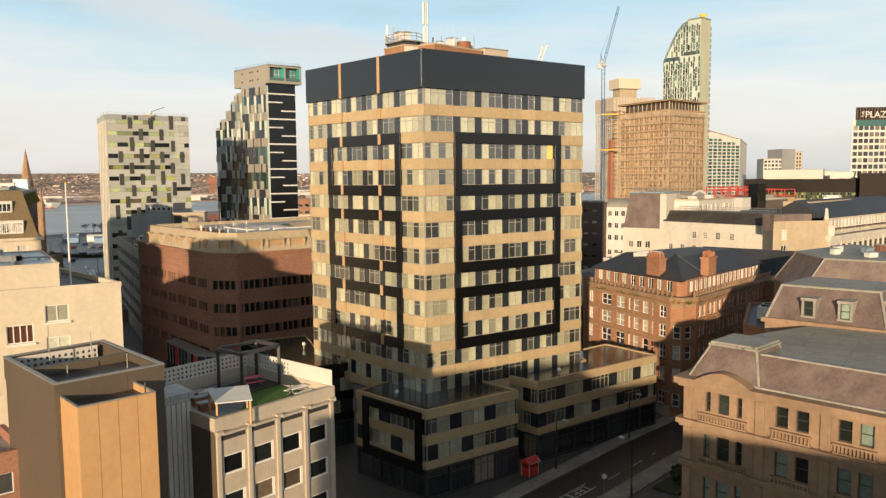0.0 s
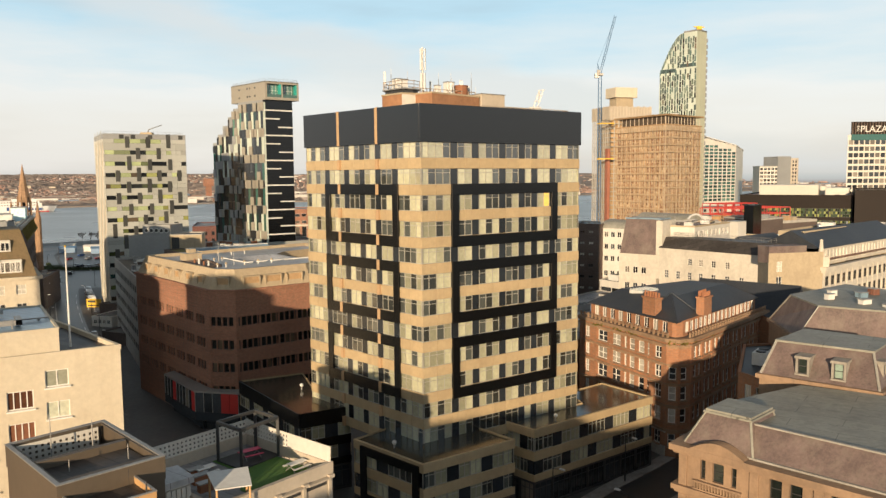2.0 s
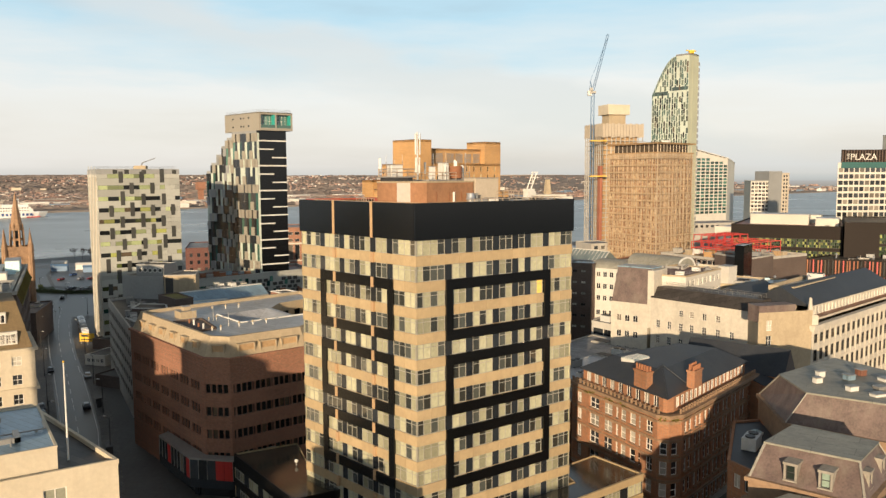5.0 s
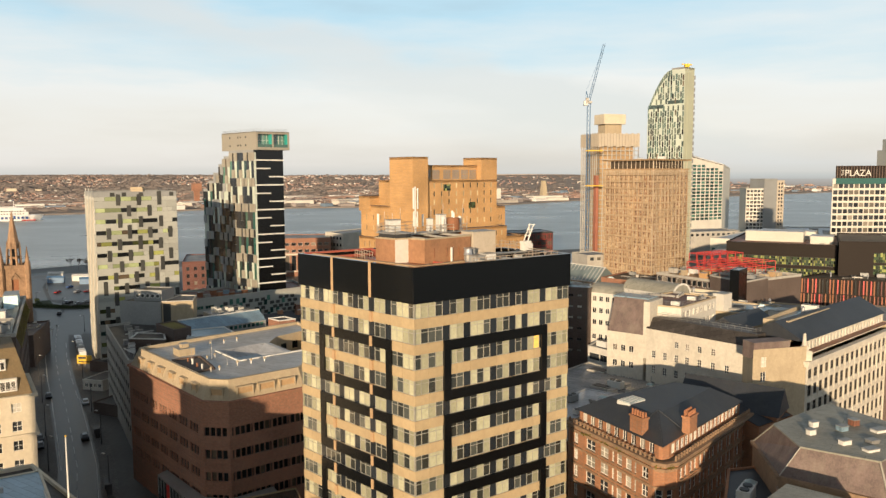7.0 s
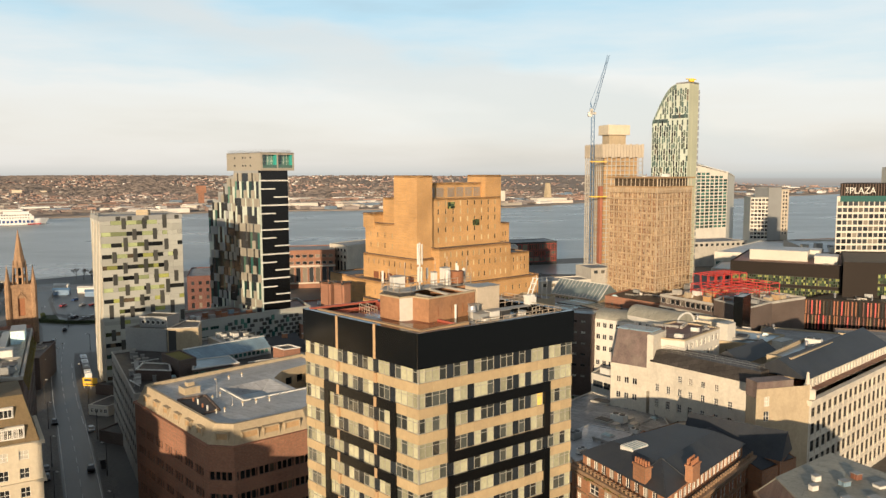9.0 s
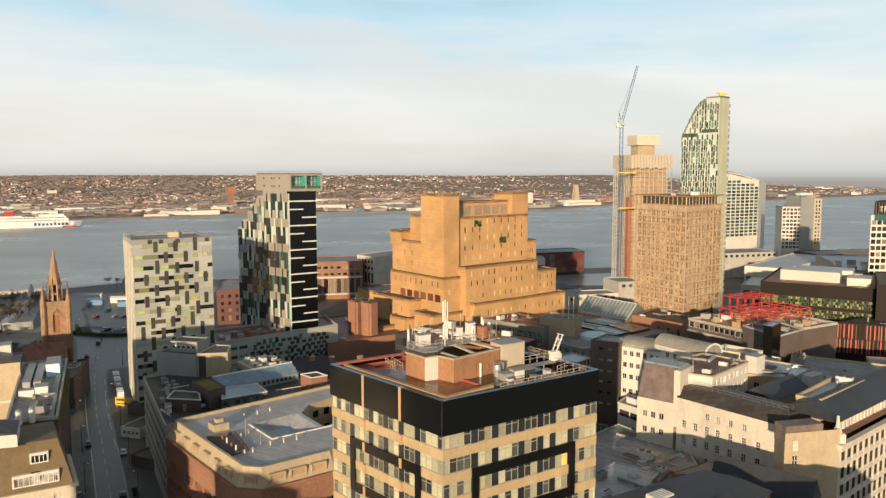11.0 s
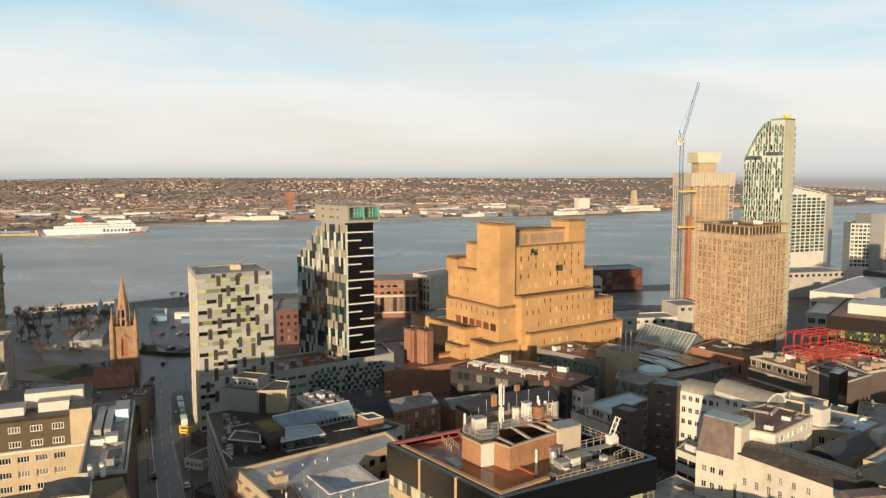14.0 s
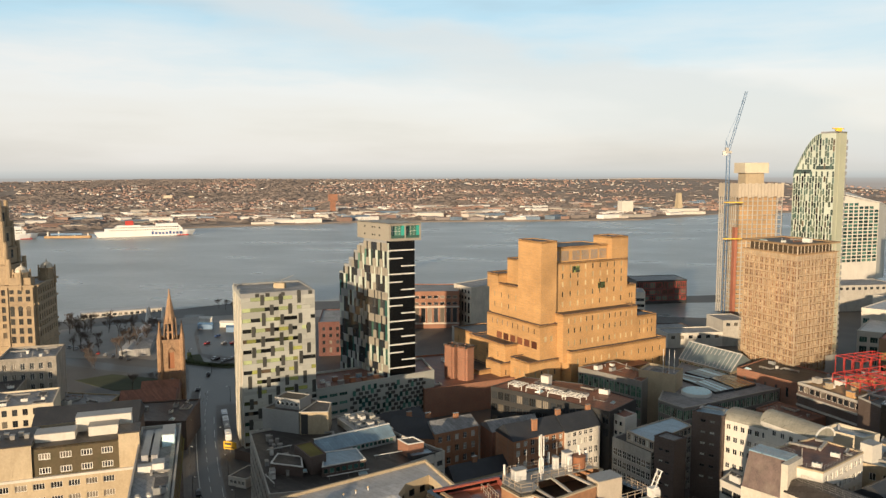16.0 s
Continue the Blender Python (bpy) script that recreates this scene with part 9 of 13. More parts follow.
part("dome", bm, M["g_blue"], t, "faceted glass dome")
bm = bmesh.new()
for a in range(0, 28, 2):
    tt = a * math.pi / 14
    beam(bm, (c.x + 5.7 * math.cos(tt), c.y + 5.7 * math.sin(tt), 16.95), (c.x, c.y, 18.3), 0.07, 4)
part("glazing_lattice", bm, M["white_metal"], t)["kind"] = "stuff"


def glass_gable_hall():
    P = [(77.2, 351.0), (91.0, 372.0), (72.0, 402.0), (58.0, 373.0)]
    t = thing("glass_roof_hall", "hall with pitched ribbed glass roof", "building", (74, 375, 0))
    bm = bmesh.new()
    prism(bm, P, 0, 17.0, top=False)
    part("wall", bm, M["tan_stone"], t)
    bm = bmesh.new()
    gable_roof(bm, [P[1], P[2], P[3], P[0]], 17.0, 22.6, 0.3)
    part("roof", bm, M["g_blue"], t, "grey ribbed glass roof")
    m = wall_pose(P[3], P[0])
    L = length(P[3], P[0])
    bm = bmesh.new()
    a, b, c2, d = [Vector((*p, 17.1)) for p in (P[1], P[2], P[3], P[0])]
    r0, r1 = (a + d) / 2, (b + c2) / 2
    r0.z = r1.z = 22.75
    for k in range(15):
        f = k / 14
        bar(bm, d.lerp(c2, f), r0.lerp(r1, f), 0.25, 0.2)
        bar(bm, a.lerp(b, f), r0.lerp(r1, f), 0.25, 0.2)
    bar(bm, r0, r1, 0.4, 0.3)
    bar(bm, d, c2, 0.4, 0.4)
    bar(bm, d, r0, 0.5, 0.5)
    part("glazing_lattice", bm, M["white_metal"], t)["kind"] = "stuff"
    for k in range(10):
        put("window", window_mesh(2.0, 3.6, "white_frame", "g_lime", lights=2), t, wall_pose(P[3], P[0]) @ Matrix.Translation((0.6 + k * (L - 1.0) / 10, -0.05, 12.8)))


glass_gable_hall()
block("brown_printworks", "long dark brown brick works beside the glass hall", "building", [(79.0, 348.0), (104.0, 318.0), (122.0, 336.0), (96.0, 368.0)], 0, 20.0, "brown_brick", "roof_dark",
      {0: dict(cols=(7, 1.2, 1.5), rows=[(13, 17.0)], win=("dark_frame", "g_dark"), lights=1)}, parapet=0.5)
bm = bmesh.new()
mw = wall_pose((79.0, 348.0), (104.0, 318.0))
for k in range(4):
    box(bm, 31 + k * 1.6, -0.15, 17.3, 32.2 + k * 1.6, 0.0, 18.9, mw)
tsg = thing("wall_sign", "row of pale wall sign blocks on the brick works", "sign", (100, 322, 17))
part("sign_block", bm, M["white_metal"], tsg)

# ---- copper-roofed curved block and terraces ----
# Near-black walls stand in for the shade on this block's face.
block("copper_roof_block", "long block with rust-red sheet roof and dark glazing", "building", [(-25.0, 290.0), (-2.4, 277.5), (18.4, 264.4), (29.0, 281.0), (10.0, 299.0), (-13.0, 306.0)], 0, 23.6, "dark_frame", "copper",
      {0: dict(cols=(9, 2.4, 0.3), rows=[(10, 12.6), (14.5, 17.2), (19, 22)], win=("dark_frame", "g_dark"), lights=3), 1: dict(cols=(9, 2.2, 0.3), rows=[(14.5, 17.2), (19, 22)], win=("dark_frame", "g_dark"), lights=2)}, parapet=0.3)
block("white_end_pavilion", "white rendered end pavilion with small square windows", "building", [(16.5, 271.0), (23.5, 263.5), (28.0, 268.5), (22.0, 276.5)], 0, 22.0, "white_render", "copper",
      {0: dict(cols=(4, 1.1, 0.8), rows=[(15, 16.4), (18.6, 20.0)], win=("dark_frame", "g_dark"), lights=1)}, parapet=0.3)
for k in range(7):
    roof_box("plant_enclosure", "white slatted roof plant enclosure", "plant enclosure", (-8.0, 290.0), (10.0, 279.0), k * 3.0, 2.0, k * 3.0 + 2.6, 5.0, 23.3, 24.3, "white_metal", "white roof frames")
for k, (u0, v0) in enumerate(((6.0, 3.0), (14.0, 3.0), (24.0, 2.0), (31.0, 2.5))):
    a, b = (-25.0, 290.0), (-2.4, 277.5)
    t = thing("roof_pergola", "white lattice plant frame on the rust-red roof", "plant frame", (*local(a, b, (u0, v0))[0], 23.3), "white roof frames")
    mp = wall_pose(a, b)
    for i in range(4):
        bm = bmesh.new()
        bar(bm, mp @ Vector((u0, v0 + i * 1.6, 25.0)), mp @ Vector((u0 + 6.0, v0 + i * 1.6, 25.0)), 0.3, 0.25)
        part("rail", bm, M["white_metal"], t)
        bm = bmesh.new()
        bar(bm, mp @ Vector((u0 + i * 2.0, v0, 25.2)), mp @ Vector((u0 + i * 2.0, v0 + 4.8, 25.2)), 0.3, 0.25)
        part("rail", bm, M["white_metal"], t)
    for du, dv in ((0, 0), (6.0, 0), (0, 4.8), (6.0, 4.8)):
        bm = bmesh.new()
        beam(bm, mp @ Vector((u0 + du, v0 + dv, 23.2)), mp @ Vector((u0 + du, v0 + dv, 25.2)), 0.15, 4)
        part("post", bm, M["white_metal"], t)
roof_box("tank_house", "white rooftop tank house", "tank house", (-6.0, 296.0), (0, 293), 0, 0, 3.4, 3.0, 23.3, 27.0, "white_render")


def terrace_row(P, ze, zr, wall_m, label, n, rws, win, group, roof="slate"):
    house("terrace_house", label, P, 0, ze, zr, wall_m, roof, {0: dict(cols=(n, 1.5, 0.45), rows=rws, win=win, lights=2, bars=2)}, group)


rw3 = [(2, 4), (6.0, 8.2), (10.0, 12.2), (14.0, 16.0)]
terrace_row([(-13.4, 241.4), (3.2, 254.6), (-3.0, 264.0), (-20.0, 251.4)], 19.4, 23.4, "red_brick", "red brick terrace with slate roof and white sashes", 7, rw3 + [(17.0, 18.7)], ("white_frame", "g_sash"), "brick terraces")
terrace_row([(3.4, 253.6), (15.2, 263.4), (9.4, 272.0), (-2.4, 262.6)], 19.0, 23.4, "white_render", "white-fronted terrace house with slate roof", 6, rw3 + [(17.0, 18.5)], ("white_frame", "g_sash"), "brick terraces")
terrace_row([(-58.4, 252.6), (-40.4, 251.0), (-36.0, 267.0), (-56.0, 272.0)], 15.4, 19.6, "red_brick", "red brick terrace with tan window bays", 5, rw3[:3], ("white_frame", "g_sash"), "brick terraces")
terrace_row([(-40.6, 250.4), (-27.0, 261.6), (-34.0, 271.0), (-46.0, 262.0)], 17.4, 20.0, "red_brick", "red brick corner terrace with cream windows", 5, rw3, ("white_frame", "g_sash"), "brick terraces", "roof_grey")
terrace_row([(-31.0, 229.6), (-14.6, 243.0), (-19.4, 252.0), (-36.0, 239.0)], 9.6, 13.0, "tan_stone", "low stone terrace with dark slate roof", 5, [(2, 4), (6, 8)], ("white_frame", "g_sash"), "brick terraces")
terrace_row([(-62.0, 262.0), (-47.0, 275.0), (-56.0, 286.0), (-71.0, 273.0)], 13.4, 17.4, "dark_brick", "dark brick terrace with slate roof", 4, rw3[:3], ("white_frame", "g_sash"), "brick terraces")
terrace_row([(-22.0, 262.0), (-6.0, 272.0), (-10.0, 280.0), (-27.0, 270.0)], 15.0, 18.0, "brown_brick", "brown brick terrace with grey roof", 4, rw3[:3], ("white_frame", "g_sash"), "brick terraces", "roof_grey")
for x, y, z in ((-7.0, 249.0, 22.4), (0.6, 259.6, 22.8), (11.0, 267.0, 22.6), (-45.0, 262.0, 18.6), (-52.0, 263.0, 18.4), (-26.0, 240.0, 12.0), (-35.0, 262.0, 19.0)):
    roof_box("chimney_stack", "square brick chimney stack on a terrace roof", "chimney", (x, y), (x + 0.8, y + 0.6), -0.9, -0.5, 0.9, 0.5, z - 1.5, z + 2.4, "red_brick", "terrace chimneys")

# ---- large dark roof beyond the brick office ----
MR = [(-73.8, 184.4), (-58.2, 190.5), (-33.0, 222.0), (-49.0, 234.0), (-68.0, 255.0), (-98.0, 229.5)]
block("dark_roof_block", "deep-plan office block with dark roof plant and grey band", "building", MR, 0, 22.6, "concrete", "roof_dark",
           {5: dict(cols=(14, 2.4, 0.4), rows=[(z, z + 1.7) for z in (4, 7.6, 11.2, 14.8, 18.4)], win=("dark_frame", "g_dark"), lights=2), 1: dict(cols=(12, 2.2, 0.4), rows=[(z, z + 1.6) for z in (11.2, 14.8, 18.4)], win=("dark_frame", "g_dark"), lights=2)}, parapet=0.7, cap_m="concrete")
ma, mb = MR[5], MR[0]


def roof_pavilion(p, z0, z1, mat, label, rows=None, roof="roof_dark", cap="concrete", parapet=0.25, clutter=None):
    e = {}
    if rows:
        e = {0: dict(cols=(max(2, int(length(p[0], p[1]) / 1.7)), 1.35, 0.25), rows=rows, win=("alu", "g_teal"), lights=1)}
    return block("roof_pavilion", label, "roof house", p, z0, z1, mat, roof, e, parapet=parapet, cap_m=cap, group="roof pavilions", clutter=clutter)


# grey clad plant house with an upper fan enclosure, and the stair house beside it
PH = [(-95.6, 234.6), (-82.0, 231.6), (-80.0, 246.0), (-90.4, 251.5)]
roof_pavilion(PH, 21.9, 29.0, "grey_clad", "grey clad plant house on the dark roof", cap="grey_clad", clutter=0)
roof_pavilion(rect(PH[0], PH[1], 3.0, 3.0, 12.5, 10.0), 28.7, 32.2, "grey_clad", "upper grey plant enclosure with fans", cap="grey_clad", clutter=0)
mf = wall_pose(*rect(PH[0], PH[1], 3.0, 3.0, 12.5, 10.0)[:2])
for k in range(5):
    t = thing("roof_fan", "round fan grille on the plant enclosure", "fan", mf @ Vector((1.4 + k * 1.7, 0, 30.4)), "plant enclosure fans")
    for nm, r, y, mt in (("rim", 0.75, -0.16, "white_metal"), ("grille", 0.55, -0.2, "dark_frame")):
        bm = bmesh.new()
        beam(bm, mf @ Vector((1.4 + k * 1.7, 0.05, 30.4)), mf @ Vector((1.4 + k * 1.7, y, 30.4)), r, 14)
        part(nm, bm, M[mt], t)
SH = [(-81.6, 231.2), (-72.6, 233.0), (-74.6, 243.0), (-80.0, 244.0)]
roof_pavilion(SH, 21.9, 29.4, "tan_stone", "pale rendered stair house", clutter=0)
tb = thing("stair_opening", "dark tall opening in the stair house wall", "opening", (-80, 231, 22), kind="structure")
bm = bmesh.new()
box(bm, 0.4, -0.08, 22.0, 2.6, 0.02, 28.6, wall_pose(SH[0], SH[1]))
part("opening", bm, M["dark_frame"], tb)
# pale deck crowded with units, behind a long lean-to with a window strip
DK = [(-72.6, 243.0), (-59.4, 226.4), (-52.0, 236.0), (-66.0, 252.6)]
roof_pavilion(DK, 21.9, 24.0, "white_render", "pale roof deck with crowded plant units", roof="roof_pale", cap="white_render", clutter=0)
for k in range(24):
    u, v = 1.2 + (k % 8) * 2.35 + rngp.random() * 0.6, 1.6 + (k // 8) * 3.4 + rngp.random() * 0.8
    roof_box("roof_unit", "pale boxed plant unit on the crowded deck", "roof unit", DK[0], DK[1], u, v, u + 0.9 + rngp.random(), v + 1.2 + rngp.random() * 1.2, 23.75, 24.5 + rngp.random() * 1.1, rngp.choice(("white_metal", "grey_clad", "white_metal", "pale_clad")), "crowded deck units")
LT = [(-68.6, 211.0), (-49.6, 228.8), (-52.6, 233.0), (-71.6, 215.2)]
tl = thing("lean_to", "long lean-to with slate-blue sloping roof and strip windows", "roof house", (*LT[0], 21.9), "roof pavilions")
facade(tl, LT[0], LT[1], 21.9, 23.9, [(11.0 + 1.45 * k, 12.2 + 1.45 * k) for k in range(10)], [(22.4, 23.6)], "grey_clad", ("alu", "g_teal"), 0.15, lights=1)
bm = bmesh.new()
quad(bm, (*LT[0], 23.9), (*LT[1], 23.9), (*LT[2], 26.4), (*LT[3], 26.4))
quad(bm, (*LT[1], 21.9), (*LT[2], 21.9), (*LT[2], 26.4), (*LT[1], 23.9))
quad(bm, (*LT[2], 21.9), (*LT[3], 21.9), (*LT[3], 26.4), (*LT[2], 26.4))
quad(bm, (*LT[3], 21.9), (*LT[0], 21.9), (*LT[0], 23.9), (*LT[3], 26.4))
part("slope", bm, M["roof_blue"], tl, "slate-blue sheet slope")
bm = bmesh.new()
bar(bm, (*LT[3], 26.45), (*LT[2], 26.45), 0.7, 0.25)
part("ridge", bm, M["white_metal"], tl, "pale ridge capping")
roof_pavilion([(-79.2, 199.4), (-69.2, 198.0), (-72.2, 205.6), (-80.0, 207.0)], 21.9, 24.9, "dark_brick", "dark rooftop kiosk with white coping", cap="white_metal", clutter=0)
roof_pavilion([(-75.4, 208.6), (-67.6, 199.6), (-64.2, 203.4), (-71.6, 212.6)], 21.9, 27.0, "dark_brick", "brown rooftop house with mossy lid", roof="moss", cap="dark_brick", clutter=0)
roof_pavilion([(-64.0, 198.8), (-53.4, 206.2), (-58.4, 214.4), (-66.8, 209.8)], 21.9, 24.9, "dark_brick", "dark rooftop room with blue lid", rows=[(22.6, 24.0)], roof="roof_blue", cap="white_metal", clutter=0)
roof_pavilion([(-47.2, 220.8), (-43.2, 216.6), (-39.0, 219.4), (-43.0, 223.6)], 21.9, 26.0, "brown_brick", "brick rooftop kiosk with white coping", cap="white_metal", clutter=0)
roof_pavilion([(-41.6, 214.4), (-35.4, 218.8), (-38.4, 222.6), (-43.4, 216.6)], 21.9, 23.2, "dark_frame", "low wet blue-grey roof tray", roof="roof_blue", cap="dark_frame", clutter=0)
for k, (p, q) in enumerate((((-79.4, 196.0), (-74.6, 190.4)), ((-62.0, 197.0), (-52.0, 204.0)), ((-53.0, 214.0), (-44.6, 219.6)), ((-86.0, 214.0), (-80.0, 219.0)))):
    t = thing("pipe_run", "white pipe run raised above the dark roof", "pipe", (*p, 21.9), "white roof pipes")
    bm = bmesh.new()
    beam(bm, (*p, 22.9), (*q, 22.9), 0.16, 6)
    part("pipe", bm, M["white_metal"], t)
    for f in (0.05, 0.5, 0.95):
        x, y = lerp2(p, q, f)
        bm = bmesh.new()
        beam(bm, (x, y, 21.9), (x, y, 22.9), 0.1, 4)
        part("support", bm, M["grey_metal"], t)
for k in range(14):
    u, v = 6 + rngp.random() * 38, 1.5 + rngp.random() * 6
    roof_box("roof_unit", "small grey roof plant unit", "roof unit", ma, mb, u, v, u + 0.8 + rngp.random() * 1.6, v + 0.8 + rngp.random(), 21.9, 22.8 + rngp.random() * 1.2, rngp.choice(("grey_metal", "white_metal", "roof_pale")), "dark roof units")

# ---- grey blocks and barrel roofs towards the white range ----
GY = [(18.8, 255.0), (29.8, 241.6), (45.3, 260.5), (34.0, 272.0)]
block("grid_office", "pale concrete grid office with white window frames", "building", GY, 0, 18.0, "concrete", "roof_dark",
      {0: dict(cols=(8, 1.75, 0.25), rows=[(z, z + 2.5) for z in (1.4, 5.0, 8.6, 12.2)], win=("white_frame", "g_deep"), lights=2, bars=2, fw=0.13), 1: dict(cols=(10, 1.8, 0.25), rows=[(z, z + 2.4) for z in (1.4, 5.0, 8.6, 12.2, 15.4)], win=("white_frame", "g_deep"), lights=2, bars=2, fw=0.13)}, parapet=0.3, clutter=0)
block("blue_roof_storey", "set-back top storey with wide blue-grey sheet roof", "building", [(23.1, 252.1), (30.6, 242.6), (45.1, 260.5), (40.1, 268.7)], 17.8, 21.4, "warm_concrete", "roof_blue",
      {0: dict(cols=(7, 1.4, 0.2), rows=[(18.6, 20.8)], win=("white_frame", "g_sash"), lights=2), 1: dict(cols=(10, 1.8, 0.25), rows=[(18.6, 20.8)], win=("white_frame", "g_sash"), lights=2)}, parapet=0.25, clutter=0)
block("dark_stair_tower", "dark brick stair tower with slot windows", "building", [(30.4, 239.2), (35.7, 234.8), (40.0, 238.9), (34.5, 243.8)], 0, 24.6, "dark_brick", "roof_grey",
      {0: dict(cols=(2, 1.4, 1.2), rows=[(z, z + 0.7) for z in (6, 9.6, 13.2, 16.8, 20.4)], win=("dark_frame", "g_sash"), lights=2)}, parapet=0.4)
block("dark_brick_block", "dark brick block rising beside the white barrel-roofed range", "building", [(42.6, 245.6), (51.4, 241.6), (56.5, 249.0), (49.0, 254.5)], 0, 31.0, "dark_brick", "roof_blue",
      {0: dict(cols=(2, 1.5, 2.0), rows=[(z, z + 0.8) for z in (10, 13.6, 17.2, 20.8, 24.4, 28.0)], win=("dark_frame", "g_sash"), lights=2)}, parapet=0.3)


def barrel_range(name, A, B, depth, z0, ze, rise, rws, n, label):
    P = rect(A, B, 0, 0, length(A, B), depth)
    t = thing(name, label, "building", (*A, z0))
    facade(t, A, B, z0, ze, cols_even(length(A, B), n, 1.35, 0.5), rws, "white_render", ("white_frame", "g_dark"), 0.25, lights=2)
    for i in (1, 2, 3):
        bm = bmesh.new()
        wall(bm, P[i], P[(i + 1) % 4], z0, ze)
        part("wall", bm, M["white_render"], t)
    m, L = wall_pose(A, B), length(A, B)
    bm = bmesh.new()
    k = 10
    arc = [(depth / 2 - depth / 2 * math.cos(math.pi * i / k), ze + rise * math.sin(math.pi * i / k)) for i in range(k + 1)]
    ends = [[], []]
    for i in range(k + 1):
        for j, u in enumerate((-0.2, L + 0.2)):
            ends[j].append(bm.verts.new(m @ Vector((u, arc[i][0], arc[i][1]))))
    for i in range(k):
        bm.faces.new((ends[0][i], ends[1][i], ends[1][i + 1], ends[0][i + 1]))
    bm.faces.new(ends[0])
    bm.faces.new(ends[1][::-1])
    part("barrel_roof", bm, M["roof_green"], t, "curved grey-green sheet roof")
    bm = bmesh.new()
    for j in range(k):
        p, q = m @ Vector((L + 0.25, *arc[j])), m @ Vector((L + 0.25, *arc[j + 1]))
        bar(bm, p, q, 0.3, 0.5)
    part("gable_rim", bm, M["white_metal"], t)


barrel_range("barrel_roof_range", (51.6, 242.8), (62.8, 233.6), 11.0, 0, 29.6, 2.6, [(z, z + 1.7) for z in (10.5, 14.5, 19.2, 23.0, 26.8)], 6, "white rendered range with curved grey roof")
barrel_range("barrel_roof_range", (60.8, 236.0), (71.4, 221.0), 8.0, 0, 31.8, 3.0, [(28.6, 30.2)], 6, "white upper range with barrel roof and small windows")
block("white_low_annex", "white rendered low annex with strip windows", "building", [(48.8, 231.6), (54.4, 223.8), (60.0, 232.0), (54.0, 240.0)], 0, 14.6, "white_render", "roof_grey",
      {0: dict(cols=(2, 4.0, 0.5), rows=[(6.0, 8.0), (10.6, 12.6)], win=("dark_frame", "g_dark"), lights=3)}, parapet=0.4)
block("dark_yard", "low dark flat-roofed yard building", "building", [(34.0, 222.0), (50.0, 214.0), (56.0, 224.0), (42.0, 236.0)], 0, 7.0, "dark_brick", "grass", {}, parapet=0.4)

# ---- scaffolded concrete tower ----
def scaffold_tower():
    Fc, Rc, Lc = (104.2, 354.8), (127.0, 374.0), (88.4, 384.0)
    P = [Fc, Rc, (Rc[0] + Lc[0] - Fc[0], Rc[1] + Lc[1] - Fc[1]), Lc]
    t = thing("scaffolded_tower", "concrete tower block wrapped in timber-boarded scaffolding", "tower", (108, 380, 0))
    zt, step = 69.4, 3.35
    rws = [(0.35 + step * i, 0.35 + step * i + 2.7) for i in range(3, 20)]
    for a, b, n in ((Fc, Rc, 9), (Lc, Fc, 10)):
        facade(t, a, b, 0, zt, cols_even(length(a, b), n, 2.7, 0.25), rws, "scaffold_clad", ("timber", "g_scaf"), 0.5, lights=3, bars=2, fw=0.24)
    for i in (1, 2):
        bm = bmesh.new()
        wall(bm, P[i], P[i + 1], 0, zt)
        part("wall", bm, M["raw_concrete"], t)
    bm = bmesh.new()
    prism(bm, inset(P, 2.0), zt - 0.5, zt + 4.2)
    part("attic_storey", bm, M["g_deep"], t, "recessed dark glazed attic storey")
    for aa, bb in ((P[0], P[1]), (P[3], P[0])):
        for k in range(12):
            x, y = lerp2(*local(aa, bb, (0.4, 0.5), (length(aa, bb) - 0.4, 0.5)), k / 11)
            bm = bmesh.new()
            beam(bm, (x, y, zt), (x, y, zt + 4.2), 0.14, 4)
            part("attic_column", bm, M["raw_concrete"], t)
    bm = bmesh.new()
    prism(bm, inset(P, -1.0), zt + 4.1, zt + 4.8, top=False, bottom=True)
    ring(bm, inset(P, -1.0), inset(P, 1.4), zt + 4.4, zt + 4.8)
    prism(bm, inset(P, -0.5), zt - 0.1, zt + 0.35, bottom=True)
    part("roof_slab", bm, M["timber"], t, "brown roof edge slab")
    bm = bmesh.new()
    prism(bm, inset(P, 1.3), zt + 4.2, zt + 4.3, sides=False)
    part("roof", bm, M["roof_dark"], t)
    scatter_roof(inset(P, 1.5), zt + 4.3, 8, 44)
    s = thing("scaffolding", "galvanised tube scaffolding with timber boards", "scaffolding", (104, 353, 0))
    for a, b in ((Fc, Rc), (Lc, Fc)):
        L = length(a, b)
        m = wall_pose(a, b)
        n = int(L / 2.3)
        for k in range(n + 1):
            bm = bmesh.new()
            for y in (-0.35, -1.3):
                p, q = m @ Vector((k * L / n, y, 0)), m @ Vector((k * L / n, y, zt - 0.4))
                beam(bm, p, q, 0.1, 4)
            part("standard", bm, M["warm_concrete"], s, "pair of pale scaffold tubes")
        for r in range(20):
            z = 3.1 + r * step
            bm = bmesh.new()
            box(bm, -0.2, -1.3, z, L + 0.2, -0.6, z + 0.1, m)
            part("board", bm, M["timber"], s, "brown timber scaffold boards")
            bm = bmesh.new()
            box(bm, -0.2, -1.4, z + 1.0, L + 0.2, -1.32, z + 1.1, m)
            part("guard_rail", bm, M["timber"], s)
    # white sheeting on the lower corner
    m = wall_pose(Fc, Rc)
    for u0, u1, z0, z1 in ((21, 30.5, 2, 16), (22, 30.5, 16, 22), (14, 20, 2, 9)):
        bm = bmesh.new()
        box(bm, u0, -1.75, z0, u1, -1.62, z1, m)
        part("sheeting", bm, M["white_render"], s, "white debris sheeting")


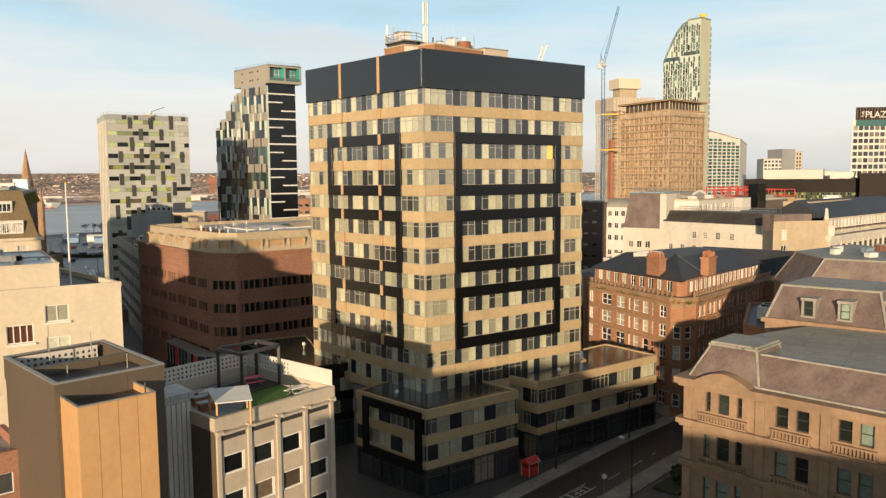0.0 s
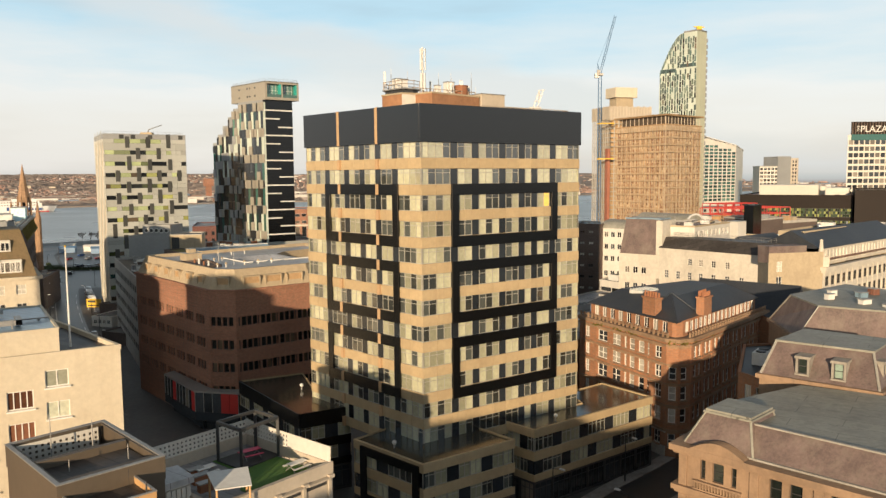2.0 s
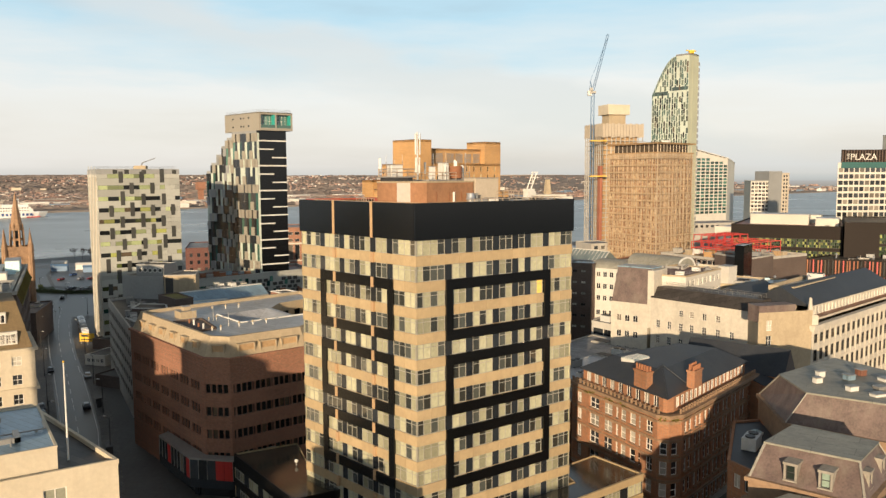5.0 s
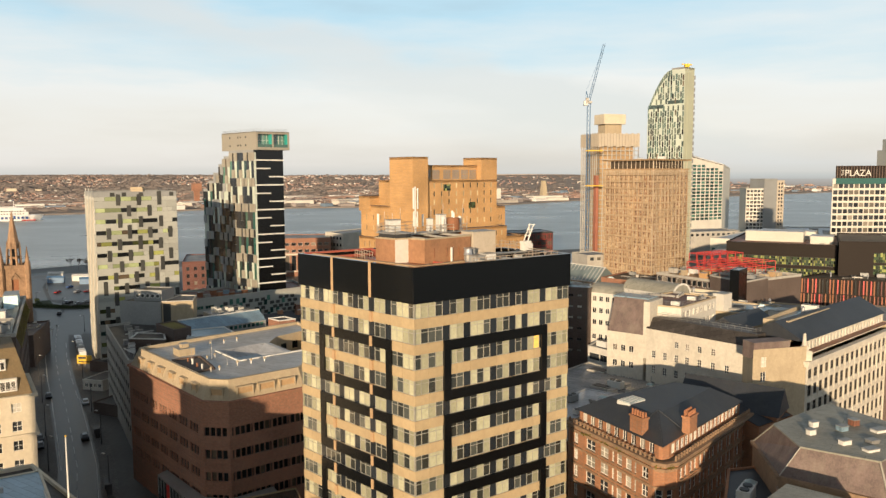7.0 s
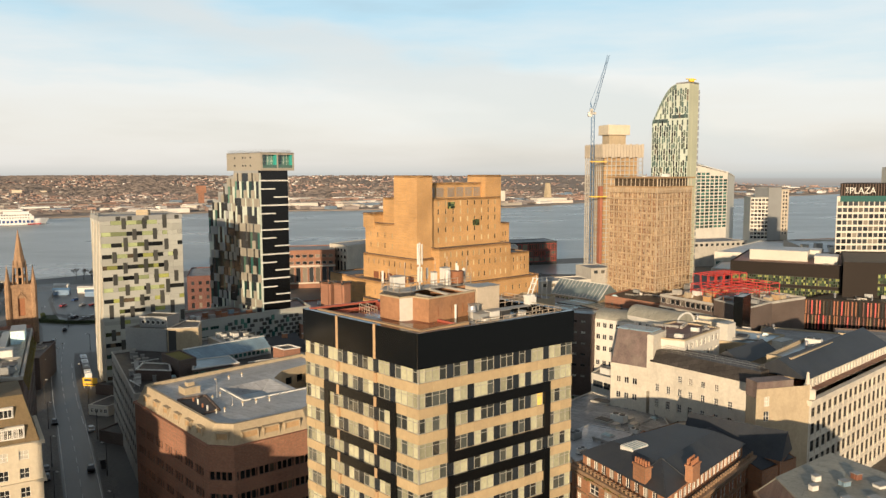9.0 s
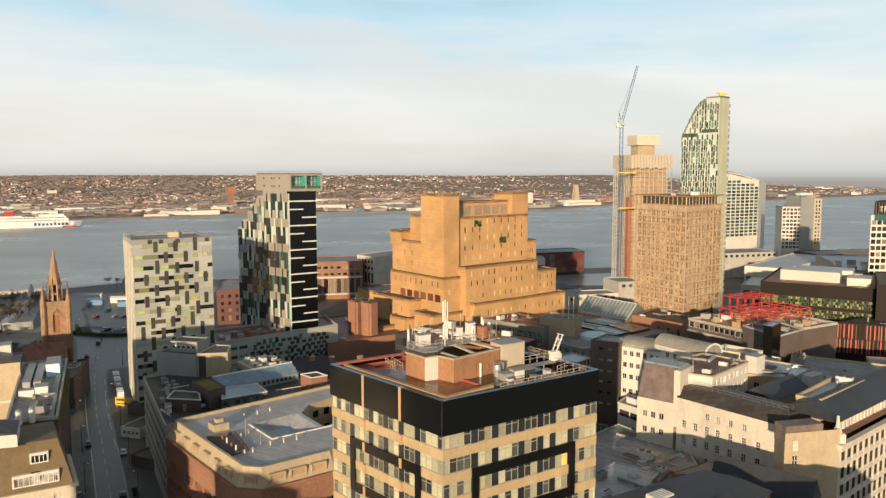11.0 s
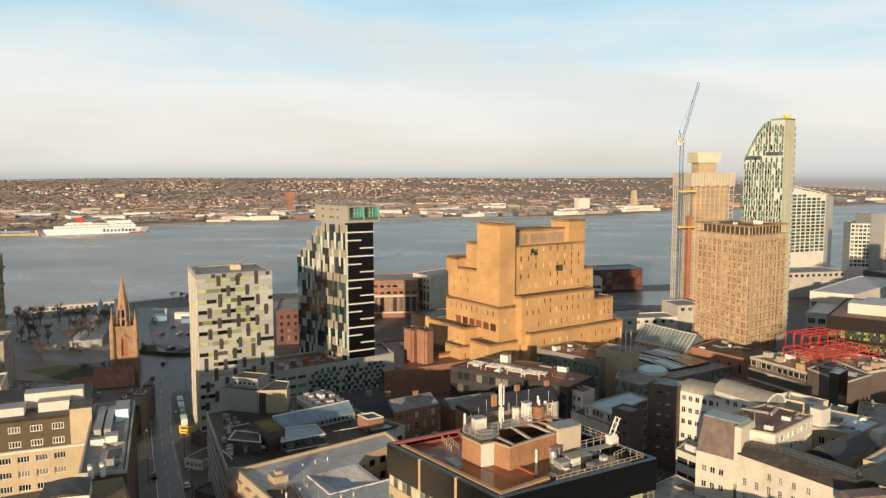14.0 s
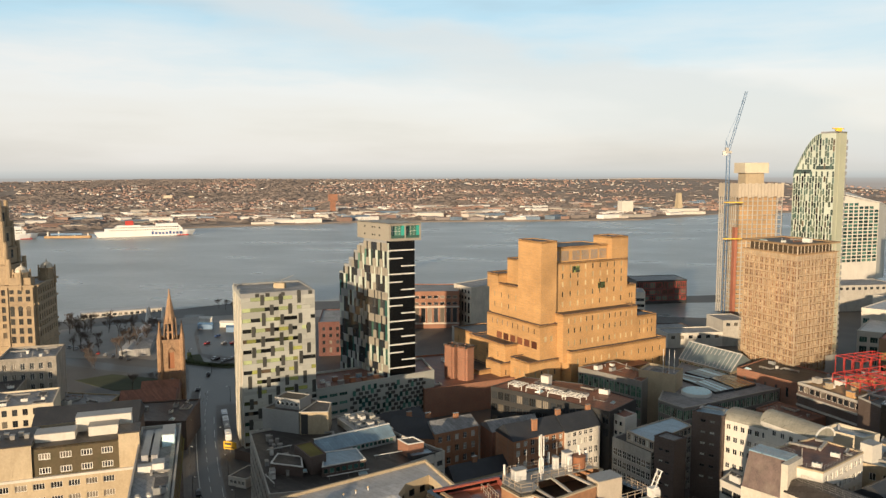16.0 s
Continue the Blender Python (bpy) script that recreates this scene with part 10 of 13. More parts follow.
scaffold_tower()

# ---- concrete tower under construction and its crane ----
def raw_tower():
    A, B = (128.0, 578.6), (161.0, 589.0)
    P = rect(A, B, 0, 0, length(A, B), 26)
    t = thing("unfinished_tower", "unfinished concrete tower with open slabs and screens", "tower", (145, 590, 0))
    L, m = length(A, B), wall_pose(A, B)
    bm = bmesh.new()
    prism(bm, inset(P, 3.0), 0, 90, top=True)
    part("inner_core", bm, M["timber"], t)
    for k in range(26):
        bm = bmesh.new()
        prism(bm, P, 3.4 * k + 3.0, 3.4 * k + 3.5, bottom=True)
        part("slab", bm, M["concrete"], t)
    n = 9
    for k in range(n + 1):
        for aa, bb in ((P[0], P[1]), (P[3], P[0])):
            x, y = lerp2(aa, bb, k / n)
            bm = bmesh.new()
            beam(bm, (x, y, 0), (x, y, 91), 0.45, 4)
            part("column", bm, M["concrete"], t)
    bm = bmesh.new()
    prism(bm, inset(P, -0.4), 88.0, 97.0, top=False)
    part("safety_screen", bm, M["dim_stone"], t, "dark netting behind the safety screens")
    Q = inset(P, -0.6)
    for aa, bb in ((Q[0], Q[1]), (Q[3], Q[0])):
        ms, Ls = wall_pose(aa, bb), length(aa, bb)
        for k in range(14):
            bm = bmesh.new()
            box(bm, Ls * k / 14 + 0.2, -0.25, 87.2 + 0.5 * (k % 3), Ls * (k + 1) / 14 - 0.2, 0.1, 97.4 + 0.5 * (k % 2), ms)
            part("screen_panel", bm, M["warm_concrete"], t, "pale ribbed safety screen panel")
    C = rect(A, B, 8, 6, 26, 20)
    bm = bmesh.new()
    prism(bm, inset(C, 1.8), 90, 106)
    part("core", bm, M["tan_stone"], t, "tan concrete lift core")
    bm = bmesh.new()
    prism(bm, inset(C, -0.4), 105, 112.5, bottom=True)
    part("core_formwork", bm, M["cream"], t, "pale core formwork")
    bm = bmesh.new()
    box(bm, -2.6, -1.5, 0, -0.4, 2.0, 66, m)
    part("hoist_screen", bm, M["orange_mesh"], t, "orange hoist screening")


raw_tower()


def tower_crane(x, y, z0, zc, tip, back):
    t = thing("tower_crane", "blue luffing tower crane with raised lattice jib", "crane", (x, y, z0))

    def lattice(bm, p, q, w, n, r=0.16):
        p, q = Vector(p), Vector(q)
        d = (q - p).normalized()
        s = d.cross(Vector((0.3, 0.9, 0.2))).normalized()
        u = d.cross(s)
        cs = [s * w + u * w, s * w - u * w, -s * w - u * w, -s * w + u * w]
        for c in cs:
            beam(bm, p + c, q + c, r, 4)
        for k in range(n):
            a, b = p.lerp(q, k / n), p.lerp(q, (k + 1) / n)
            for i in range(4):
                beam(bm, a + cs[i], b + cs[(i + 1) % 4], r * 0.7, 3)

    bm = bmesh.new()
    lattice(bm, (x, y, z0), (x, y, zc), 1.1, 34)
    part("mast", bm, M["blue_steel"], t)
    bm = bmesh.new()
    lattice(bm, (x, y, zc + 1.5), tip, 0.7, 22, 0.13)
    part("jib", bm, M["blue_steel"], t)
    bm = bmesh.new()
    box(bm, x - 2.2, y - 2.2, zc, x + 2.0, y + 2.0, zc + 1.6)
    box(bm, x - 2.6, y - 2.6, zc + 1.6, x - 0.4, y - 0.6, zc + 4.0)
    part("cab", bm, M["grey_metal"], t)
    bm = bmesh.new()
    bar(bm, (x, y, zc + 1.2), back, 1.8, 0.8)
    box(bm, back[0] - 1.4, back[1] - 1.4, back[2] - 2.5, back[0] + 1.4, back[1] + 1.4, back[2] + 0.8)
    part("counter_jib", bm, M["white_metal"], t)
    bm = bmesh.new()
    beam(bm, (x, y, zc + 1.5), (x - 2.0, y, zc + 9.0), 0.3, 4)
    beam(bm, (x - 2.0, y, zc + 9.0), back, 0.12, 4)
    beam(bm, (x - 2.0, y, zc + 9.0), Vector((x, y, zc)).lerp(Vector(tip), 0.9), 0.09, 4)
    part("a_frame", bm, M["blue_steel"], t)
    for z in (58.0, 84.0):
        bm = bmesh.new()
        box(bm, x - 1.6, y - 1.6, z, x + 11.0, y + 1.6, z + 0.7)
        part("tie_collar", bm, M["yellow"], t, "yellow mast tie collar")


tower_crane(118.5, 571.0, 0, 119.0, (129.2, 571.0, 162.0), (116.1, 571.0, 120.0))

# ---- tall tower with curved crown ----
def curved_tower():
    Lw, Cw, Rw = (129.6, 455.4), (145.2, 437.4), (152.8, 444.0)
    Kw = (Lw[0] + Rw[0] - Cw[0], Lw[1] + Rw[1] - Cw[1])
    t = thing("curved_tower", "tall pale tower with curved crown and chequered glazing", "tower", (142, 446, 0))
    L, m = length(Lw, Cw), wall_pose(Lw, Cw)
    n, rows_n = 15, 37
    w, zmax = L / n, 126.6

    def top(u):
        f = u / L
        return 106.0 + (zmax - 106.0) * math.sin(math.pi / 2 * min(1.0, max(0.0, f) / 0.64))

    for mt, d in (("pale_clad", 0.0),):
        bm = bmesh.new()
        for k in range(24):
            u0, u1 = L * k / 24, L * (k + 1) / 24
            q = [m @ Vector(p) for p in ((u0, 0.2, 0), (u1, 0.2, 0), (u1, 0.2, top(u1)), (u0, 0.2, top(u0)), (u0, 10, top(u0)), (u1, 10, top(u1)))]
            quad(bm, q[0], q[1], q[2], q[3])
            quad(bm, q[3], q[2], q[5], q[4])
            b0, b1 = m @ Vector((u0, 10, 0)), m @ Vector((u1, 10, 0))
            quad(bm, b1, b0, q[4], q[5])
        bmesh.ops.remove_doubles(bm, verts=bm.verts, dist=0.001)
        part("facade_wall", bm, M["ct_back"], t, "glazed chequered front")
    rng = random.Random(21)
    h = 3.4
    kinds = [("dark_pane", "g_deep"), ("dark_pane", "g_ctower"), ("dark_pane", "g_ctower"), ("grey_pane", "g_ctower")]
    for r in range(rows_n):
        for c in range(n):
            nm, mt = rng.choice(kinds)
            if rng.random() < 0.06 or r < 9:
                continue
            z = 1.0 + r * h + (0.9 if c % 2 else 0.0)
            if z + h > top(c * w + 0.1) - 2.0 or 103.4 < z < 106.6:
                continue
            key = ("ct", nm, mt)
            if key not in _wins:
                bm = bmesh.new()
                box(bm, 0.06, 0, 0.08, w * (0.6 if nm == "dark_pane" else 0.78), 0.15, h - 0.25)
                _wins[key] = mesh_of(nm, bm, M[mt])
            put(nm, _wins[key], t, m @ Matrix.Translation((c * w + rng.choice((0.0, 0.35)), 0.04, z)))
    for u0, u1, z0, z1 in ((0.3, L * 0.44, 105.0, 107.2), (L * 0.55, L - 0.6, 107.2, 109.2)):
        bm = bmesh.new()
        box(bm, u0, 0.05, z0, u1, 0.19, z1, m)
        part("plant_band", bm, M["g_ctower"], t, "dark glazed plant storey band")
    # ribbed glass rim that follows the curved crown
    for k in range(14):
        u0, u1 = L * 0.66 * k / 14, L * 0.66 * (k + 1) / 14 - 0.25
        bm = bmesh.new()
        q = [m @ Vector(p) for p in ((u0, 0.02, top(u0) - 3.2), (u1, 0.02, top(u1) - 3.2), (u1, 0.02, top(u1) - 0.3), (u0, 0.02, top(u0) - 0.3), (u0, 0.2, top(u0) - 0.3), (u1, 0.2, top(u1) - 0.3))]
        quad(bm, q[0], q[1], q[2], q[3])
        quad(bm, q[3], q[2], q[5], q[4])
        part("rim_pane", bm, M["g_ctower"], t, "grey-green glass at the crown rim")
    bm = bmesh.new()
    wall(bm, Cw, Rw, 0, 127.4)
    m2, L2 = wall_pose(Cw, Rw), length(Cw, Rw)
    box(bm, L2 * 0.36, -0.12, 0, L2 * 0.40, 0, 127.2, m2)
    wall(bm, Kw, Lw, 0, 105.5)
    part("slab_wall", bm, M["yellow_clad"], t, "plain yellow-grey slab wall")
    bm = bmesh.new()
    for k in range(36):
        box(bm, L2 - 0.5, -0.4, 2 + k * 3.4, L2 + 0.6, 0.2, 4.2 + k * 3.4, m2)
    part("balcony_edge", bm, M["grey_clad"], t)["kind"] = "stuff"
    bm = bmesh.new()
    prism(bm, [Cw, Rw, lerp2(Rw, Kw, 0.36), lerp2(Cw, Lw, 0.36)], 126.5, 127.4)
    part("roof", bm, M["roof_grey"], t)
    c = thing("roof_cradle", "yellow window-cleaning cradle on the crown", "cradle", (*lerp2(Cw, Rw, 0.2), 127.4))
    bm = bmesh.new()
    x, y = lerp2(Cw, Rw, 0.2)
    box(bm, x - 1.4, y - 0.5, 127.4, x + 1.4, y + 1.2, 129.2)
    beam(bm, (x - 3.2, y, 129.0), (x + 2.6, y, 128.6), 0.35, 5)
    part("body", bm, M["yellow"], c)


curved_tower()

# ---- white tower with sloped roof, slab block and named plaza block ----
def sloped_tower():
    A, B, C = (263.0, 776.0), (308.5, 800.0), (326.0, 826.0)
    t = thing("sloped_tower", "white gridded residential tower with sloping roofline", "tower", (292, 800, 0))
    L = length(A, B)
    tops = lambda f: 84.5 - 9.0 * f
    n = 8
    for k in range(n):
        a, b = lerp2(A, B, k / n), lerp2(A, B, (k + 1) / n)
        zt = round(tops((k + 0.5) / n), 2)
        rws = [(2 + 3.4 * i, 4.5 + 3.4 * i) for i in range(5, int((zt - 5) / 3.4))]
        facade(t, a, b, 0, zt, [(0.55, length(a, b) - 0.45)], rws, "white_render", ("dark_frame", "g_teal"), 0.6, lights=2, fw=0.08)
    bm = bmesh.new()
    q = [(*A, 0), (*B, 0), (*C, 0)]
    quad(bm, (*B, 0), (*C, 0), (*C, 71.3), (*B, 75.6))
    D = (A[0] + 22, A[1] + 40)
    quad(bm, (*C, 0), (*D, 0), (*D, 84.5), (*C, 71.3))
    quad(bm, (*D, 0), (*A, 0), (*A, 85.0), (*D, 85.0))
    quad(bm, (*A, 85.4), (*B, 76.0), (*C, 71.4), (*D, 85.4))
    part("side_wall", bm, M["pale_clad"], t, "plain pale side wall")
    bm = bmesh.new()
    bar(bm, (*A, 85.6), (*B, 76.2), 1.2, 0.8)
    bar(bm, (*B, 76.2), (*C, 71.6), 1.2, 0.8)
    part("roof_edge", bm, M["white_metal"], t)


sloped_tower()
SB = [(291.0, 698.0), (307.0, 695.0), (328.0, 703.0), (318.0, 735.0), (296.0, 725.0)]
block("slab_block", "grey slab apartment block with white window grid", "tower", SB, 0, 53.5, "cube_pale", "roof_grey",
      {0: dict(cols=(5, 2.5, 0.3), rows=[(2 + 3.4 * i, 4.4 + 3.4 * i) for i in range(4, 15)], win=("white_frame", "g_dark"), wall_m="white_render", lights=2), 1: dict(cols=[(15.5, 17.4), (19.2, 21.2)], rows=[(2 + 3.4 * i, 4.1 + 3.4 * i) for i in range(5, 15)], win=("white_frame", "g_dark"), wall_m="warm_concrete", lights=1)})
block("slab_core", "taller plain concrete core of slab block", "tower", [(306.0, 694.4), (320.0, 699.4), (316.0, 722.0), (302.0, 716.0)], 0, 62.0, "grey_clad", "roof_grey", {})
block("slab_end", "pale end wing of slab block with stacked windows", "tower", [(320.4, 699.8), (328.4, 702.8), (324.0, 724.0), (316.4, 722.0)], 0, 60.4, "warm_concrete", "roof_grey",
      {0: dict(cols=(2, 2.0, 1.0), rows=[(2 + 3.4 * i, 4.1 + 3.4 * i) for i in range(5, 17)], win=("white_frame", "g_dark"), lights=1)})


def plaza_block():
    A, B = (195.2, 367.6), (246.0, 366.0)
    t = block("plaza_office", "office block with window grid and sign fascia", "building", [A, B, (262.0, 395.0), (214.0, 397.0)], 0, 64.6, "white_render", "roof_grey",
              {0: dict(cols=[(0.5 + 2.53 * i, 2.65 + 2.53 * i) for i in range(13)], rows=[(2.0 + 3.05 * i, 4.15 + 3.05 * i) for i in range(10, 20)], win=("alu", "g_dark"), lights=1)})
    m = wall_pose(A, B)
    bm = bmesh.new()
    box(bm, 1.5, -0.2, 62.0, 51, 0.0, 64.8, m)
    part("glass_band", bm, M["g_teal"], t, "green glass band")
    bm = bmesh.new()
    prism(bm, local(A, B, (1.5, 0.4), (50, 0.4), (62, 24), (16, 24)), 64.6, 70.8)
    part("fascia", bm, M["dark_bronze"], t, "dark brown ribbed sign fascia")
    for k in range(36):
        bm = bmesh.new()
        box(bm, 2.0 + k * 1.35, 0.1, 64.9, 2.4 + k * 1.35, 0.4, 70.6, m)
        part("rib", bm, M["dark_brick"], t)
    for word, size, pos, rot in (("PLAZA", 4.3, (5.6, -0.05, 65.9), 0), ("THE", 1.6, (5.2, -0.05, 66.0), 90)):
        cu = bpy.data.curves.new("sign", "FONT")
        cu.body, cu.size, cu.extrude = word, size, 0.12
        ob = new("sign_word", cu)
        ob.data.materials.append(M["white_metal"])
        ob.parent = t
        ob.matrix_parent_inverse = world_of(t).inverted()
        ob.matrix_basis = m @ Matrix.Translation(pos) @ pose(0, 0, 0, 90, 0, 0) @ pose(0, 0, 0, 0, 0, rot)
        tagged(ob, "white raised sign letters")


plaza_block()
roof_box("roof_house", "pale roof house behind the sign fascia", "roof house", (210.0, 375.0), (240.0, 374.0), 18, 4, 30, 14, 64.6, 78.5, "pale_clad")
block("office_tower_far", "pale far office tower past the sign block", "tower", [(228.0, 372.5), (240.0, 372.0), (241.0, 384.0), (229.0, 385.0)], 64.6, 84.0, "pale_clad", "roof_grey",
      {0: dict(cols=(4, 1.8, 0.4), rows=[(68 + 3.6 * i, 70 + 3.6 * i) for i in range(4)], win=("alu", "g_dark"))})

# ---- dark office with green-lit floors, red fins ----
DA, DB = (132.0, 336.0), (170.0, 314.0)
block("dark_office", "dark brown office with green-lit window bands", "building", [DA, DB, (196.0, 360.0), (160.0, 384.0)], 0, 37.4, "dark_bronze", "copper",
      {0: dict(cols=(10, 4.1, 0.3), rows=[(3.5, 6.8), (8.4, 11.8), (13.2, 16.8), (18.2, 21.8), (23.2, 26.8), (28.2, 31.8)], win=("dark_frame", "g_green"), lights=5, bars=3, fw=0.14)}, parapet=0.5, cap_m="dark_bronze")
block("dark_office_wing", "plain dark brown office wing with corner windows", "building", [(168.0, 309.0), (226.0, 292.0), (246.0, 340.0), (190.0, 352.0)], 0, 39.6, "dark_bronze", "roof_dark",
      {0: dict(cols=[(13.0, 18.5)], rows=[(26, 30.0), (31.0, 35.0)], win=("dark_frame", "g_green"), lights=3)}, parapet=0.5)
block("red_fin_block", "low block with upright red facade fins", "building", [(150.0, 304.0), (206.0, 280.0), (216.0, 296.0), (166.0, 316.0)], 0, 25.6, "dark_bronze", "roof_dark", {}, parapet=0.4)
for u0, v0, u1, v1, z1, mt, lb in ((6, 14, 30, 26, 41.4, "pale_clad", "long pale plant enclosure on the dark office"), (33, 8, 42, 20, 40.2, "pale_clad", "pale plant enclosure on the dark office"), (10, 30, 34, 42, 40.6, "pale_clad", "pale louvred plant enclosure on the dark office")):
    roof_box("plant_enclosure", lb, "plant room", DA, DB, u0, v0, u1, v1, 36.9, z1, mt, "dark office plant", 0.1, "roof_pale")
tf = thing("fin_screen", "red and pale upright fins on the low block", "fins", (150, 303.5, 0))
mw = wall_pose((150.0, 304.0), (206.0, 280.0))
rngf = random.Random(9)
for r in range(1, 3):
    for k in range(46):
        # the darkest red fins carry shade in their colour
        mt = rngf.choice(("orange_mesh", "shaded_red_brick", "orange_mesh", "rust", "red_steel", "shaded_red_brick", "g_deep"))
        key = ("fin", mt)
        if key not in _wins:
            bm = bmesh.new()
            box(bm, 0, -0.5, 0, 0.5, 0, 5.6)
            _wins[key] = mesh_of("fin", bm, M[mt])
        put("fin", _wins[key], tf, mw @ Matrix.Translation((k * 1.3 + rngf.random() * 0.5, -0.02, 7.4 + r * 6.0)))
block("white_rows", "white and glass low-rise office rows with flat roofs", "building", [(176.0, 474.0), (196.0, 462.0), (258.0, 528.0), (236.0, 548.0)], 0, 27.0, "white_render", "roof_pale",
      {0: dict(cols=(5, 3.4, 0.5), rows=[(6, 9), (12, 15), (18, 21)], win=("white_frame", "g_teal"), lights=3)}, parapet=0.5)
block("white_rows", "low white office with green glass corner", "building", [(158.0, 430.0), (182.0, 420.0), (205.0, 450.0), (178.0, 466.0)], 0, 22.0, "white_render", "roof_pale",
      {0: dict(cols=(5, 3.6, 0.5), rows=[(4, 8), (10, 14), (16, 19)], win=("white_frame", "g_teal"), lights=3)}, parapet=0.5)
block("white_rows", "long pale flat roof with plant enclosures", "building", [(205.0, 405.0), (262.0, 400.0), (290.0, 470.0), (222.0, 480.0)], 0, 33.5, "concrete", "roof_pale", {}, parapet=0.5)
for k in range(14):
    roof_box("roof_unit", "pale roof plant unit on flat roof", "roof unit", (205.0, 405.0), (262.0, 400.0), 3 + (k % 7) * 7.5, 6 + 20 * (k // 7), 6.5 + (k % 7) * 7.5, 10 + 20 * (k // 7), 33.0, 34.6 + (k % 3) * 0.6, ("roof_pale", "white_render", "grey_metal")[k % 3], "pale roof units")

# ---- construction site with red steel ----
CA, CB = (87.5, 291.0), (104.6, 262.0)
CP = [CA, CB, (140.0, 283.0), (123.0, 312.0)]
cs = block("construction_block", "part-demolished brick block with rubble roof", "building", CP, 0, 29.6, "dark_brick", "timber",
           {0: dict(cols=(14, 1.9, 0.2), rows=[(14, 15.6), (26.4, 28.4)], win=("white_frame", "g_dark"), lights=1)}, parapet=0.9, cap_m="concrete")
for z in (24.6, 21.0):
    bm = bmesh.new()
    box(bm, -0.1, -0.5, z, length(CA, CB) + 0.1, 0.0, z + 0.7, wall_pose(CA, CB))
    part("slab_edge", bm, M["concrete"], cs, "pale concrete slab edge")
tsf = thing("steel_frame", "bright red steel frame standing on the block", "steel frame", (105, 285, 29.6))


def steel_grid(u0, u1, v0, v1, z0, z1, nu, nv):
    m = wall_pose(CA, CB)
    for i in range(nu + 1):
        for j in range(nv + 1):
            u, v = u0 + (u1 - u0) * i / nu, v0 + (v1 - v0) * j / nv
            bm = bmesh.new()
            beam(bm, m @ Vector((u, v, z0)), m @ Vector((u, v, z1)), 0.15, 4)
            part("column", bm, M["red_steel"], tsf)
            for du, dv in ((1, 0), (0, 1)):
                if i + du <= nu and j + dv <= nv:
                    u2, v2 = u0 + (u1 - u0) * (i + du) / nu, v0 + (v1 - v0) * (j + dv) / nv
                    for z in (z1, (z0 + z1) / 2):
                        bm = bmesh.new()
                        bar(bm, m @ Vector((u, v, z)), m @ Vector((u2, v2, z)), 0.18, 0.24)
                        part("beam", bm, M["red_steel"], tsf)


steel_grid(-10, 1, 30, 50, 20.0, 34.4, 3, 4)
steel_grid(7, 24, 9, 39, 29.2, 33.8, 3, 5)
rngc = random.Random(14)
for k in range(40):
    u, v = rngc.random() * 30, 1 + rngc.random() * 34
    roof_box("rubble_pile", "pile of demolition rubble and timber", "rubble", CA, CB, u, v, u + 0.8 + rngc.random() * 2, v + 0.8 + rngc.random() * 2, 29.1, 29.8 + rngc.random() * 1.6, rngc.choice(("timber", "concrete", "ochre_clad", "tan_stone", "timber")), "rubble piles")
block("black_shaft", "black clad lift shaft beside the construction block", "shaft", [(96.7, 242.4), (98.8, 240.2), (104.4, 247.4), (102.4, 249.6)], 0, 36.6, "black_clad", "roof_pale", {}, parapet=0.2)
# Dark brick in place of brown paints the shade on this flank.
block("brick_flank", "large blank brown brick flank wall block", "building", [(104.6, 249.8), (117.6, 261.0), (113.6, 281.0), (99.6, 267.5)], 0, 31.6, "dark_brick", "roof_dark",
      {0: dict(cols=[(2.0, 3.1), (12.0, 13.1)], rows=[(z, z + 1.5) for z in (13.0, 18.0, 23.0)], win=("dark_frame", "g_dark"), lights=1)}, parapet=0.5, cap_m="concrete")
block("brick_low", "low brown brick block with flat roof", "building", [(72.0, 286.0), (84.0, 272.0), (94.0, 280.0), (82.0, 296.0)], 0, 20.5, "brown_brick", "roof_red",
      {0: dict(cols=(6, 1.3, 0.8), rows=[(10, 12), (15, 17)], win=("white_frame", "g_sash"))}, parapet=0.4)
block("white_hut", "white rendered roof hut beside the brick flank", "building", [(95.3, 237.6), (98.6, 235.0), (101.2, 239.0), (97.6, 242.0)], 0, 27.0, "white_render", "roof_grey", {0: dict(cols=(1, 1.4, 1.0), rows=[(23.5, 25.2)], win=("dark_frame", "g_dark"))}, parapet=0.3)
block("mixed_roofs", "dark flat-roofed infill blocks among the offices", "building", [(66.0, 262.0), (88.0, 246.0), (100.0, 262.0), (76.0, 280.0)], 0, 17.0, "dark_brick", "roof_dark", {}, parapet=0.5)
block("mixed_roofs", "grey flat-roofed infill block", "building", [(92.0, 214.0), (116.0, 204.0), (140.0, 240.0), (112.0, 256.0)], 0, 24.0, "tan_stone", "roof_grey", {}, parapet=0.5)
block("mixed_roofs", "pale-parapeted infill block behind the white office", "building", [(112.0, 200.0), (150.0, 190.0), (176.0, 250.0), (140.0, 262.0)], 0, 22.0, "dark_brick", "roof_grey", {}, parapet=0.5)

